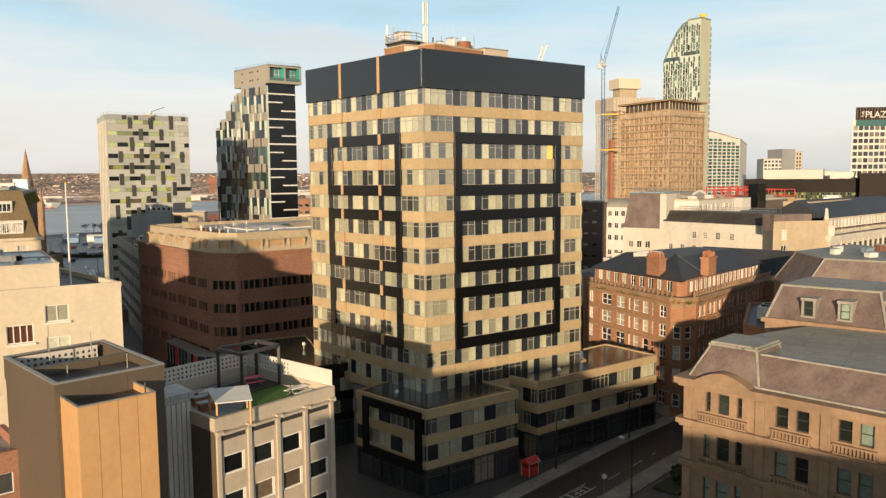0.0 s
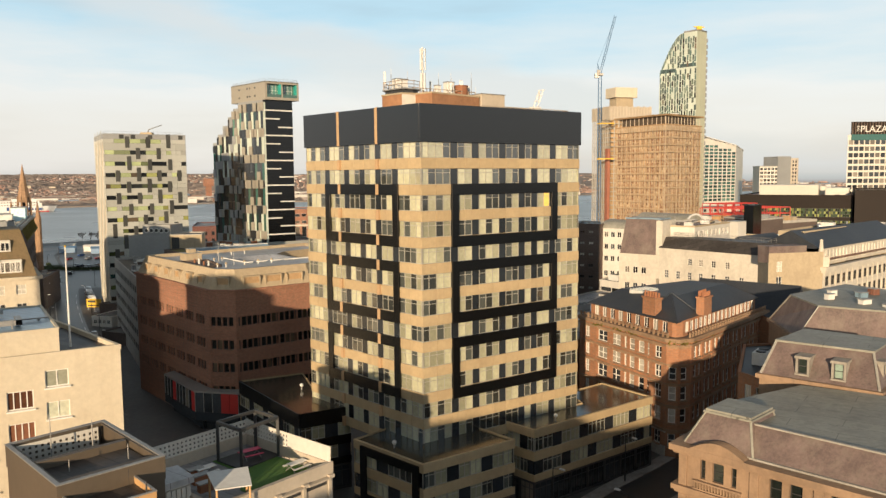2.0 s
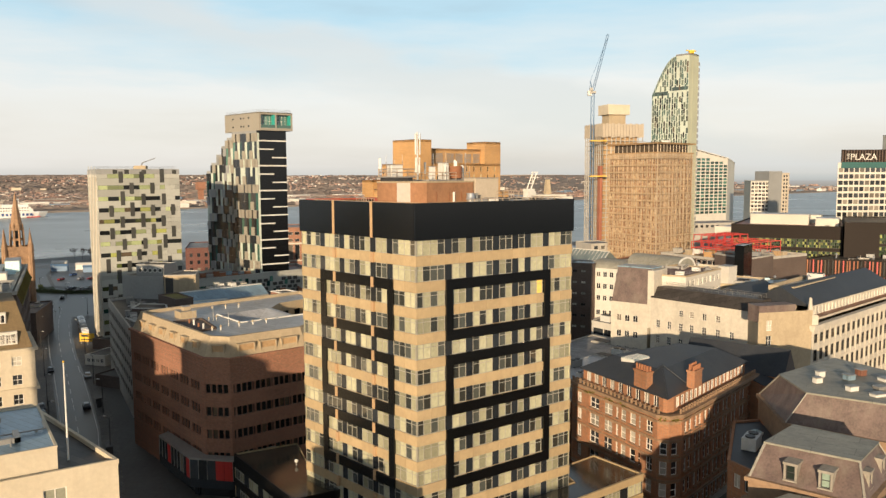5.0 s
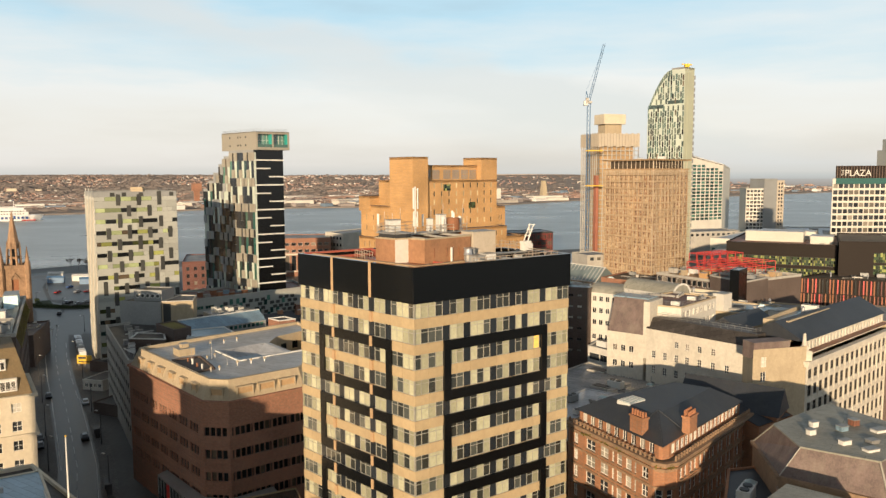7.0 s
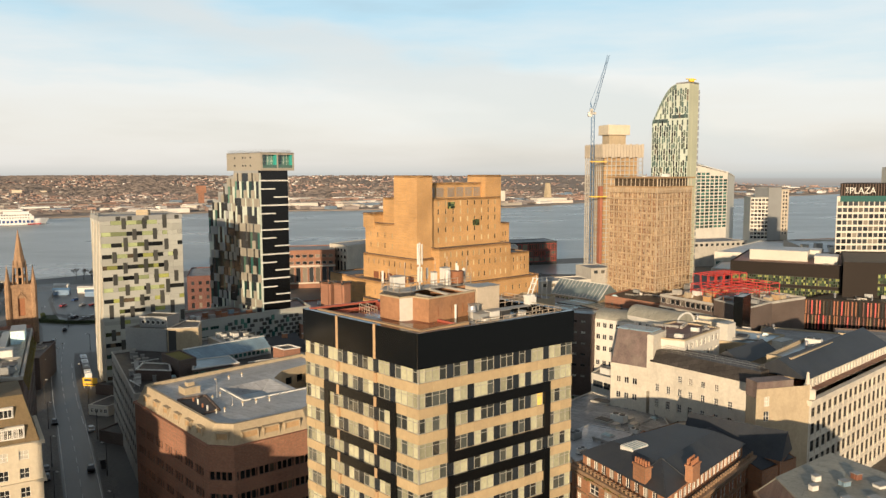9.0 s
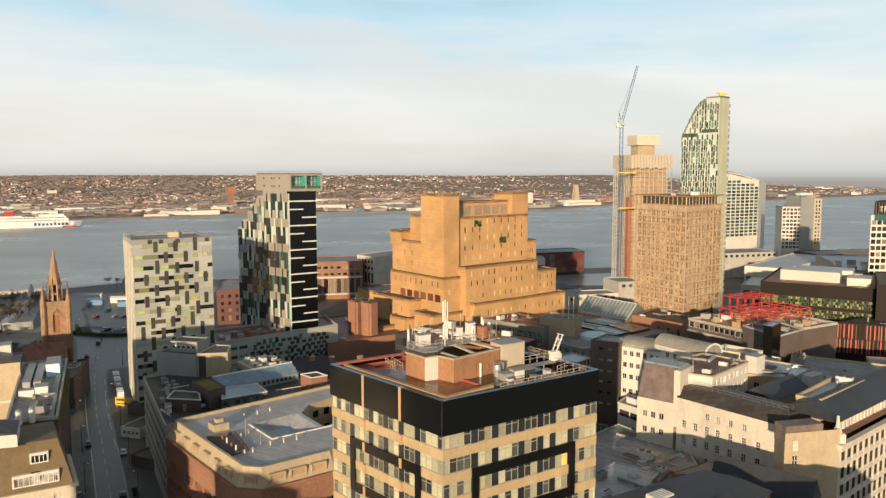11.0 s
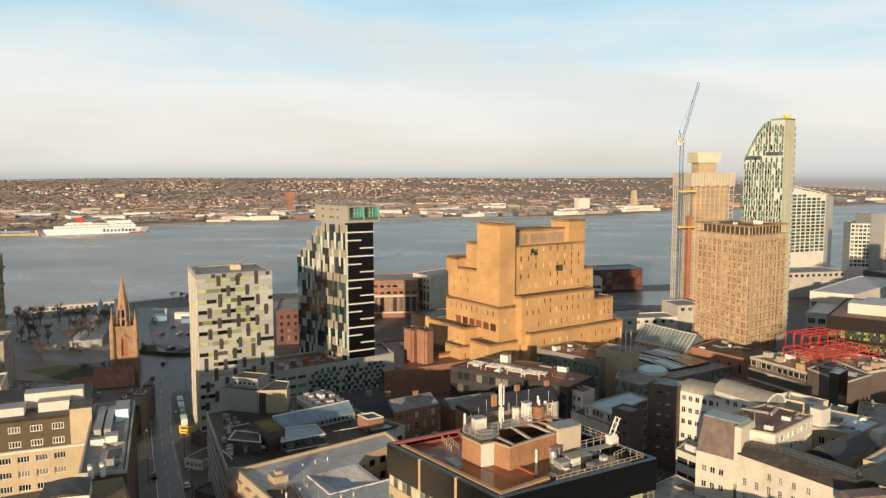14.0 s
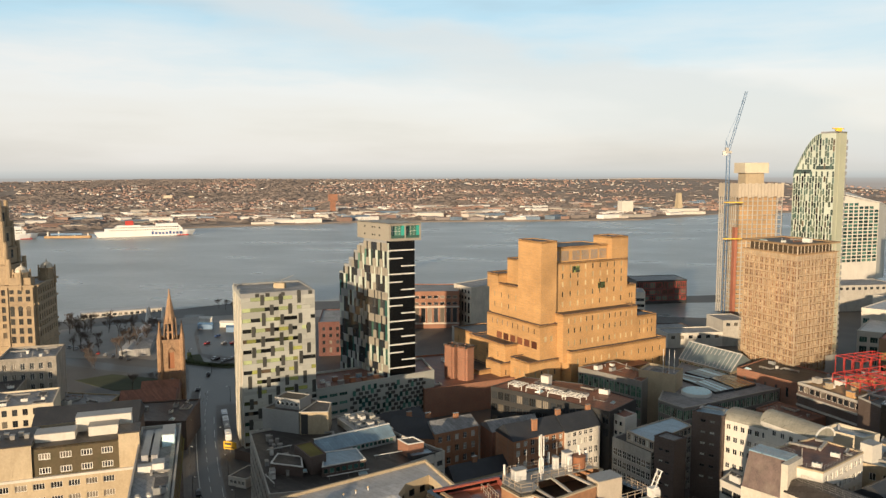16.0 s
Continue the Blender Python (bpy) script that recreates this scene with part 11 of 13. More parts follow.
# ---- church tower with lantern spire ----
def church():
    cx, cy = -177.0, 327.0
    t = thing("church_tower", "red sandstone church tower with open lantern spire", "church", (cx, cy, 0))
    m = pose(cx, cy, 0, 0, 0, 28)
    w = 4.9
    sq = [tuple((m @ Vector((x, y, 0))).xy) for x, y in ((-w, -w), (w, -w), (w, w), (-w, w))]
    bm = bmesh.new()
    for i in range(4):
        wall(bm, sq[i], sq[(i + 1) % 4], 0, 29.0, [(w - 1.3, 16.5, w + 1.3, 24.0), (w - 0.5, 8.0, w + 0.5, 12.0)], 0.8)
    part("tower_wall", bm, M["red_stone"], t)
    for i in range(4):
        mm = wall_pose(sq[i], sq[(i + 1) % 4])
        bm = bmesh.new()
        box(bm, w - 1.3, 0.75, 16.5, w + 1.3, 0.85, 24.0, mm)
        part("louvre", bm, M["rust"], t)
        bm = bmesh.new()
        for k in range(8):
            f = k / 8
            x0, x1 = w - 1.9 + 3.8 * f, w - 1.9 + 3.8 * (k + 1) / 8
            z0, z1 = 24.0 + 2.6 * (1 - abs(2 * f - 1)), 24.0 + 2.6 * (1 - abs(2 * (k + 1) / 8 - 1))
            bar(bm, mm @ Vector((x0, -0.15, z0)), mm @ Vector((x1, -0.15, z1)), 0.4, 0.4)
        part("hood_mould", bm, M["red_stone"], t)
    for x, y in ((-w, -w), (w, -w), (w, w), (-w, w)):
        bm = bmesh.new()
        p = m @ Vector((x, y, 0))
        beam(bm, p, p + Vector((0, 0, 30.5)), 1.2, 8)
        beam(bm, p + Vector((0, 0, 30.5)), p + Vector((0, 0, 37.5)), 0.95, 8, 0.05)
        part("pinnacle", bm, M["red_stone"], t)
    bm = bmesh.new()
    ring(bm, inset(sq, -0.4), inset(sq, 0.4), 28.6, 30.0)
    prism(bm, inset(sq, 0.3), 28.4, 28.8, sides=False)
    part("parapet", bm, M["red_stone"], t)
    for k in range(8):
        a = radians(28 + 22.5 + 45 * k)
        bm = bmesh.new()
        beam(bm, (cx + 2.7 * math.cos(a), cy + 2.7 * math.sin(a), 28.5), (cx + 2.5 * math.cos(a), cy + 2.5 * math.sin(a), 37.0), 0.5, 5)
        beam(bm, (cx + 2.6 * math.cos(a), cy + 2.6 * math.sin(a), 37.0), (cx + 2.6 * math.cos(a), cy + 2.6 * math.sin(a), 40.0), 0.4, 5, 0.03)
        part("lantern_pier", bm, M["red_stone"], t)
    for z in (32.5, 36.8):
        bm = bmesh.new()
        oc = [(cx + 2.9 * math.cos(radians(28 + 22.5 + 45 * k)), cy + 2.9 * math.sin(radians(28 + 22.5 + 45 * k))) for k in range(8)]
        ring(bm, oc, inset(oc, 0.7), z, z + 0.9)
        part("lantern_ring", bm, M["red_stone"], t)
    bm = bmesh.new()
    beam(bm, (cx, cy, 37.5), (cx, cy, 53.0), 2.6, 8, 0.08)
    part("spire", bm, M["red_stone"], t)
    bm = bmesh.new()
    beam(bm, (cx, cy, 28.5), (cx, cy, 37.6), 1.5, 8)
    part("lantern_core", bm, M["dark_frame"], t)


church()
house("church_nave", "church nave with orange-red tiled roof", [(-176.0, 297.0), (-162.0, 303.0), (-171.0, 324.0), (-185.0, 318.0)], 0, 9.0, 14.5, "red_stone", "copper", category="church")
house("red_roof_hall", "low hall with red tile roof", [(-178.0, 284.0), (-158.0, 293.0), (-166.0, 312.0), (-186.0, 303.0)], 0, 9.5, 14.2, "brown_brick", "copper")
block("flat_hall", "low flat-roofed brick building by the church", "building", [(-172.0, 262.0), (-140.0, 268.0), (-148.0, 296.0), (-180.0, 284.0)], 0, 11.5, "dark_brick", "roof_dark", {}, parapet=0.5)
block("flat_hall", "pale flat-roofed building near the church", "building", [(-205.0, 268.0), (-176.0, 262.0), (-182.0, 292.0), (-208.0, 292.0)], 0, 13.0, "tan_stone", "roof_grey", {}, parapet=0.5)

# ---- granite waterfront palace ----
def granite_palace():
    A, B, C = (-335.0, 352.0), (-274.7, 368.5), (-286.0, 400.0)
    t = thing("granite_palace", "massive granite office palace with domed turrets", "building", (-300, 380, 0))
    L1, L2 = length(A, B), length(B, C)
    rws = [(4 + 4.6 * i, 7.2 + 4.6 * i) for i in range(3, 9)]
    facade(t, A, B, 0, 46.0, cols_even(L1, 13, 2.0, 1.0), rws, "liver_stone", ("dark_frame", "g_deep"), 0.7, lights=2)
    facade(t, B, C, 0, 46.0, cols_even(L2, 8, 1.9, 1.0), rws, "liver_stone", ("dark_frame", "g_deep"), 0.7, lights=2)
    P = [A, B, C, (-346.0, 384.0)]
    for i in (2, 3):
        bm = bmesh.new()
        wall(bm, P[i], P[(i + 1) % 4], 0, 46.0)
        part("wall", bm, M["liver_stone"], t)
    for z, o in ((45.6, 1.2), (36.0, 0.8), (22.4, 0.5), (12.6, 0.7)):
        bm = bmesh.new()
        ring(bm, inset(P, -o), inset(P, -0.02 if z < 45 else 0.5), z, z + 1.0)
        part("cornice", bm, M["liver_stone"], t, "deep stone cornice")
    bm = bmesh.new()
    prism(bm, inset(P, 0.6), 45.0, 45.6, sides=False)
    part("roof", bm, M["roof_grey"], t)
    # projecting end bay with arched heads under a domed turret
    m = wall_pose(A, B)
    for u0, u1, zt in ((L1 - 15.0, L1 - 1.0, 50.5), (L1 - 34.0, L1 - 22.0, 50.5)):
        bm = bmesh.new()
        box(bm, u0, -2.2, 0, u1, 3.0, 46.5, m)
        box(bm, u0 + 1.5, -1.6, 46.5, u1 - 1.5, 4.0, zt, m)
        box(bm, u0 - 0.6, -2.9, 45.6, u1 + 0.6, 0.0, 46.6, m)
        box(bm, u0 - 0.4, -2.7, 36.0, u1 + 0.4, 0.0, 36.9, m)
        part("end_bay", bm, M["liver_stone"], t, "projecting stone end bay")
        for k in range(3):
            for z, h in ((15.5, 3.6), (20.5, 3.2), (25.5, 3.2), (30.0, 4.2), (38.0, 2.6), (42.0, 2.2)):
                put("window", window_mesh(2.2, h, "dark_frame", "g_deep", lights=2), t, m @ Matrix.Translation((u0 + 1.8 + k * 4.1, -2.26, z)))
            bm = bmesh.new()
            c = m @ Vector((u0 + 2.9 + k * 4.1, -2.3, 34.2))
            q = m @ Vector((u0 + 2.9 + k * 4.1, -2.1, 34.2))
            beam(bm, c, q, 1.3, 12)
            part("arch_head", bm, M["g_deep"], t, "dark round window head")
        for u in (u0 + 0.2, u1 - 1.2):
            bm = bmesh.new()
            box(bm, u, -2.9, 12.0, u + 1.0, -2.2, 45.6, m)
            part("pilaster", bm, M["liver_stone"], t)
    for u, v, r, z in ((L1 - 8.0, 1.5, 3.6, 53.5), (L1 - 4.5, 26.0, 3.6, 53.0), (L1 - 28.0, 1.5, 3.6, 53.5)):
        x, y = (m @ Vector((u, v, 0))).xy
        bm = bmesh.new()
        beam(bm, (x, y, 44.0), (x, y, z - 1.0), r, 8)
        beam(bm, (x, y, z - 1.0), (x, y, z - 0.2), r * 1.15, 8)
        part("turret", bm, M["liver_stone"], t, "octagonal stone turret")
        for k in range(4):
            ang = k * math.pi / 2 + 0.5
            bm = bmesh.new()
            beam(bm, (x + r * 1.15 * math.cos(ang), y + r * 1.15 * math.sin(ang), 44.0), (x + r * 1.15 * math.cos(ang), y + r * 1.15 * math.sin(ang), z + 1.4), 0.7, 6, 0.4)
            part("pinnacle", bm, M["liver_stone"], t, "small stone pinnacle")
        bm = bmesh.new()
        bmesh.ops.create_uvsphere(bm, u_segments=14, v_segments=8, radius=r * 0.9, matrix=Matrix.Translation((x, y, z - 0.2)))
        beam(bm, (x, y, z + r * 0.8), (x, y, z + r * 0.9 + 1.5), 0.5, 6, 0.1)
        part("dome", bm, M["white_stone"], t, "pale stone dome")
    cx, cy = (m @ Vector((L1 - 24.0, 12.0, 0))).xy
    for z0, z1, w in ((44, 57, 9.5), (57, 66, 7.4), (66, 77, 5.6), (77, 88, 4.0)):
        bm = bmesh.new()
        sq = [tuple((pose(cx, cy, 0, 0, 0, 15) @ Vector((x * w, y * w, 0))).xy) for x, y in ((-1, -1), (1, -1), (1, 1), (-1, 1))]
        prism(bm, sq, z0, z1)
        prism(bm, inset(sq, -0.8), z1 - 0.8, z1, bottom=True)
        for x, y in sq:
            beam(bm, (x, y, z0), (x, y, z1 + 3), 1.4, 8, 1.1)
        part("clock_tower_stage", bm, M["liver_stone"], t, "stepped stone tower stage")
        for i in range(2):
            put("window", window_mesh(2.4, 4.5, "dark_frame", "g_deep", lights=2, bars=2), t, wall_pose(sq[i], sq[(i + 1) % 4]) @ Matrix.Translation((w - 1.2, -0.05, z0 + 3.0)))


granite_palace()
# Dark stone colour carries part of the shade on these two blocks.
block("pale_turret_block", "pale stone block with roof balustrades", "building", [(-214.0, 262.0), (-196.0, 272.0), (-206.0, 292.0), (-224.0, 282.0)], 0, 34.0, "dim_stone", "roof_grey",
      {0: dict(cols=(6, 1.5, 0.8), rows=[(4 + 4.2 * i, 6.6 + 4.2 * i) for i in range(7)], win=("white_frame", "g_dark"))}, parapet=1.0)
block("pale_turret_block", "white stone block with dark mansard and dormers", "building", [(-222.0, 236.0), (-196.0, 248.0), (-206.0, 268.0), (-232.0, 256.0)], 0, 26.0, "dim_stone", "slate",
      {0: dict(cols=(8, 1.5, 0.8), rows=[(4 + 4.2 * i, 6.6 + 4.2 * i) for i in range(5)], win=("white_frame", "g_dark"))}, parapet=0.6)
block("cream_turret_block", "cream office with corner windows beside dark roofs", "building", [(-190.0, 226.0), (-172.0, 236.0), (-182.0, 254.0), (-200.0, 244.0)], 0, 27.0, "cream", "roof_grey",
      {0: dict(cols=(6, 1.6, 0.8), rows=[(4 + 3.9 * i, 6.2 + 3.9 * i) for i in range(6)], win=("dark_frame", "g_dark"))}, parapet=0.6)
house("dark_mansard_house", "dark slate-roofed house behind the cream office", [(-172.0, 224.0), (-142.0, 238.0), (-150.0, 256.0), (-180.0, 242.0)], 0, 20.0, 26.0, "dark_brick", "slate")

# ---- waterfront blocks ----
# Brown brick in place of red stands in for the warehouse's shade.
block("arcaded_warehouse", "brick warehouse with white arcaded front", "building", [(-97.0, 505.0), (-66.0, 512.0), (-70.0, 545.0), (-104.0, 540.0)], 0, 25.5, "brown_brick", "roof_grey",
      {0: dict(cols=(7, 3.0, 0.8), rows=[(4, 14), (16.0, 18.0), (20.5, 22.5)], win=("white_frame", "g_dark"), lights=1)}, parapet=0.5)
bm = bmesh.new()
box(bm, 0, -0.3, 3.0, 32, 0, 3.8, wall_pose((-97.0, 505.0), (-66.0, 512.0)))
box(bm, 0, -0.3, 14.3, 32, 0, 15.4, wall_pose((-97.0, 505.0), (-66.0, 512.0)))
taw = thing("stone_bands", "white stone bands on the warehouse", "stone band", (-90, 505, 3))
part("band", bm, M["white_stone"], taw)
block("white_waterfront", "white waterfront block with tall windows and stepped roof", "building", [(-72.0, 530.0), (-58.0, 512.0), (-36.0, 540.0), (-50.0, 562.0)], 0, 28.0, "white_stone", "roof_grey",
      {0: dict(cols=(5, 2.2, 0.8), rows=[(3, 8), (10, 17), (19, 21), (23.5, 25.5)], win=("dark_frame", "g_dark"), lights=2), 3: dict(cols=(5, 2.2, 0.8), rows=[(3, 8), (10, 17), (19, 21), (23.5, 25.5)], win=("dark_frame", "g_dark"), lights=2)}, parapet=0.5)
# Darkened brick paints the shade on this waterfront block.
block("brick_waterfront", "red brick waterfront block with grey flat roof", "building", [(-136.0, 420.0), (-108.0, 430.0), (-116.0, 470.0), (-146.0, 460.0)], 0, 20.0, "shaded_red_brick", "roof_grey",
      {0: dict(cols=(7, 1.6, 1.0), rows=[(2, 5), (7, 9), (11, 13), (15, 17)], win=("dark_frame", "g_dark"))}, parapet=0.5)
block("green_glass_waterfront", "red and green glass waterfront office", "building", [(63.0, 624.0), (104.0, 639.0), (98.0, 668.0), (57.0, 653.0)], 0, 19.0, "dark_frame", "roof_grey",
      {0: dict(cols=(8, 4.8, 0.3), rows=[(2.5, 6.5), (7.5, 11.5), (12.5, 17.5)], win=("red_steel", "g_teal"), lights=3, fw=0.3)}, parapet=0.4)
block("white_stack_block", "small white stepped block on the quayside", "building", [(44.0, 520.0), (58.0, 520.0), (58.0, 540.0), (44.0, 540.0)], 0, 26.0, "white_render", "roof_grey", {0: dict(cols=(1, 13.0, 0.4), rows=[(4, 6), (8, 10), (12, 14), (16, 18), (20, 22)], win=("white_frame", "g_dark"), lights=5)}, parapet=0.4)
for x, y, w, d, z, mt in ((-60, 455, 30, 20, 9, "concrete"), (-20, 470, 26, 16, 7, "dark_brick"), (66, 470, 34, 16, 9, "white_render"), (60, 500, 26, 14, 6, "dark_brick"), (100, 480, 16, 20, 16, "concrete"), (-128, 480, 20, 22, 12, "concrete"),
                          (-150, 500, 26, 16, 8, "tan_stone"), (200, 610, 60, 30, 20, "concrete"), (300, 640, 80, 30, 16, "dark_brick"), (230, 560, 50, 22, 18, "white_render"), (-10, 560, 40, 20, 6, "concrete"), (380, 560, 80, 60, 22, "brown_brick"),
                          (330, 480, 60, 50, 24, "concrete"), (300, 380, 60, 60, 26, "brown_brick")):
    block("quayside_block", "low quayside block with flat roof", "building", [(x, y), (x + w, y + w * 0.3), (x + w - d * 0.3, y + w * 0.3 + d), (x - d * 0.3, y + d)], 0, z, mt, "roof_grey",
          {0: dict(cols=(max(3, int(w / 5)), 2.6, 1.0), rows=[(z - 3.6, z - 1.6)], win=("dark_frame", "g_dark"))}, parapet=0.5, group="quayside blocks")
t = thing("dock_basin", "still dock basin between the quays", "dock", (60, 500, 0.05), kind="structure")
bm = bmesh.new()
prism(bm, [(38, 575), (132, 572), (142, 646), (106, 638), (62, 622), (38, 612)], 0.02, 0.06)
part("water", bm, M["water"], t)

# ---- far bank: houses, sheds, woods ----
rng = random.Random(77)
houses, sheds, woods = bmesh.new(), bmesh.new(), bmesh.new()
# Paled colours stand in for the haze over the far town.
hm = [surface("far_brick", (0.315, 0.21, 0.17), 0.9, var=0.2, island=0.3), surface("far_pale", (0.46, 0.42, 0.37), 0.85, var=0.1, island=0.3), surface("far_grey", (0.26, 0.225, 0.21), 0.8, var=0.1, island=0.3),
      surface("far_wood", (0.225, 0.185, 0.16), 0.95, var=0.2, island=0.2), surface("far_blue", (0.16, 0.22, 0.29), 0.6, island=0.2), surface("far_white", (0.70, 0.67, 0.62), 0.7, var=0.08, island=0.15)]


def far_spot(lo, hi):
    i = rng.random() * (len(FAR) - 1.001)
    k = int(i)
    x, y = lerp2(FAR[k], FAR[k + 1], i - k)
    back = lo + (hi - lo) * rng.random() ** 1.1
    x, y = x - 0.55 * back, y + 0.84 * back
    return x, y, far_height(x, y, back), back


def mini_house(bm, x, y, z, w, d, h, rot, mi, mroof):
    m = pose(x, y, z, 0, 0, rot)
    v = [bm.verts.new(m @ Vector(p)) for p in ((-w, -d, -1), (w, -d, -1), (w, d, -1), (-w, d, -1), (-w, -d, h), (w, -d, h), (w, d, h), (-w, d, h), (-w, 0, h * 1.45), (w, 0, h * 1.45))]
    for f in ((0, 1, 5, 4), (2, 3, 7, 6), (1, 2, 6, 9, 5), (3, 0, 4, 8, 7)):
        bm.faces.new([v[i] for i in f]).material_index = mi
    for f in ((4, 5, 9, 8), (6, 7, 8, 9)):
        bm.faces.new([v[i] for i in f]).material_index = mroof


def grown(x, y):
    return noise.noise(Vector((x * 0.0035, y * 0.0035, 1.7))) + 0.4 * noise.noise(Vector((x * 0.011, y * 0.011, 4.1)))


for k in range(17000):
    x, y, z, back = far_spot(140, 2550)
    if y > 4850 or (back > 1000 and rng.random() < (0.62 if x < -500 else 0.4)) or grown(x, y) < 0.02 * (1 if x > -300 else 4) - 0.06:
        continue
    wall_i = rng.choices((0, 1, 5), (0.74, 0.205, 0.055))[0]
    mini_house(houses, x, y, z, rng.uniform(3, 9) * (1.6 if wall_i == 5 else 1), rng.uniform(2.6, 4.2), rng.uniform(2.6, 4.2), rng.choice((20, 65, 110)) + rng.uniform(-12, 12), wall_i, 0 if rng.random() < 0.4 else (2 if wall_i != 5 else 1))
for k in range(430):
    x, y, z, back = far_spot(25, 620)
    if x < -700 and back < 160:
        continue
    w, d, h = rng.uniform(8, 34), rng.uniform(6, 16), rng.uniform(4, 9)
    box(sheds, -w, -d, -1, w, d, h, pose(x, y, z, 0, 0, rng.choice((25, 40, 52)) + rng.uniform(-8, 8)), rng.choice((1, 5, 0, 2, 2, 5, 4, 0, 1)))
for k in range(900):
    x, y, z, back = -700 + 420 * rng.random(), 1600 + 330 * rng.random(), -5.2, 0
    if y < 1640 + (x + 560) * 0.62 + 40:
        continue
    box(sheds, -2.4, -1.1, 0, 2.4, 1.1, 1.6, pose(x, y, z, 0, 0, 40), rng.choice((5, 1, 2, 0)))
for k in range(16000):
    x, y, z, back = far_spot(60, 2580)
    if y > 4870 or (grown(x, y) > 0.06 and rng.random() < 0.75):
        continue
    s = rng.uniform(3.5, 8)
    m = pose(x, y, z + s * 0.2, 0, 0, rng.uniform(0, 90)) @ Matrix.Diagonal((rng.uniform(1.2, 4.5), 1.2, rng.uniform(0.5, 0.85), 1))
    vv = [woods.verts.new(m @ (Vector(p) * s * rng.uniform(0.75, 1.1))) for p in ((1, 0, 0), (-1, 0, 0), (0, 1, 0), (0, -1, 0), (0, 0, 1), (0.5, 0.5, 0.6))]
    for f in ((0, 2, 5), (0, 5, 4), (2, 4, 5), (2, 1, 4), (1, 3, 4), (3, 0, 4)):
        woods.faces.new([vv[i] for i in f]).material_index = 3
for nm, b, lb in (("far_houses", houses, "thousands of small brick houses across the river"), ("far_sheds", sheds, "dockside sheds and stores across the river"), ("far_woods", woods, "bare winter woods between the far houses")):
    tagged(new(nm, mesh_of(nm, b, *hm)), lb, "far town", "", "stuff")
for x, y, w, d, h, mt, nm, lb in ((-1318, 2449, 14, 9, 34, "cream", "tower_block", "far cream tower block among houses"), (-1270, 2520, 9, 7, 30, "cream", "tower_block", "far cream tower block beside another"), (-620, 2060, 7, 7, 52, "brown_brick", "brick_tower", "far dark brick dock tower"),
                                 (180, 2130, 17, 12, 34, "white_render", "tower_block", "far white slab block near the shore"), (330, 2200, 9, 9, 54, "tan_stone", "vent_tower", "far stone ventilation tower"), (700, 3300, 16, 10, 44, "tan_stone", "tower_block", "far tan tower block on the ridge"),
                                 (-320, 1880, 34, 20, 12, "white_render", "dock_shed", "far white dock shed"), (330, 2180, 50, 18, 12, "white_render", "dock_shed", "low white hall round the vent tower"), (-620, 2062, 11, 9, 60, "copper", "tank", "")):
    if not lb:
        continue
    z = far_height(x, y, 300)
    t = thing(nm, lb, "far building", (x, y, z - 2))
    bm = bmesh.new()
    box(bm, -w, -d, 0, w, d, h, pose(x, y, z - 1, 0, 0, 25))
    if nm in ("vent_tower",):
        for v in bm.verts:
            if v.co.z > z + 5:
                v.co.x, v.co.y = x + (v.co.x - x) * 0.55, y + (v.co.y - y) * 0.55
    if nm == "brick_tower":
        box(bm, -w * 1.7, -d * 1.7, h * 0.62, w * 1.7, d * 1.7, h, pose(x, y, z - 1, 0, 0, 25))
    part("body", bm, M[mt], t)

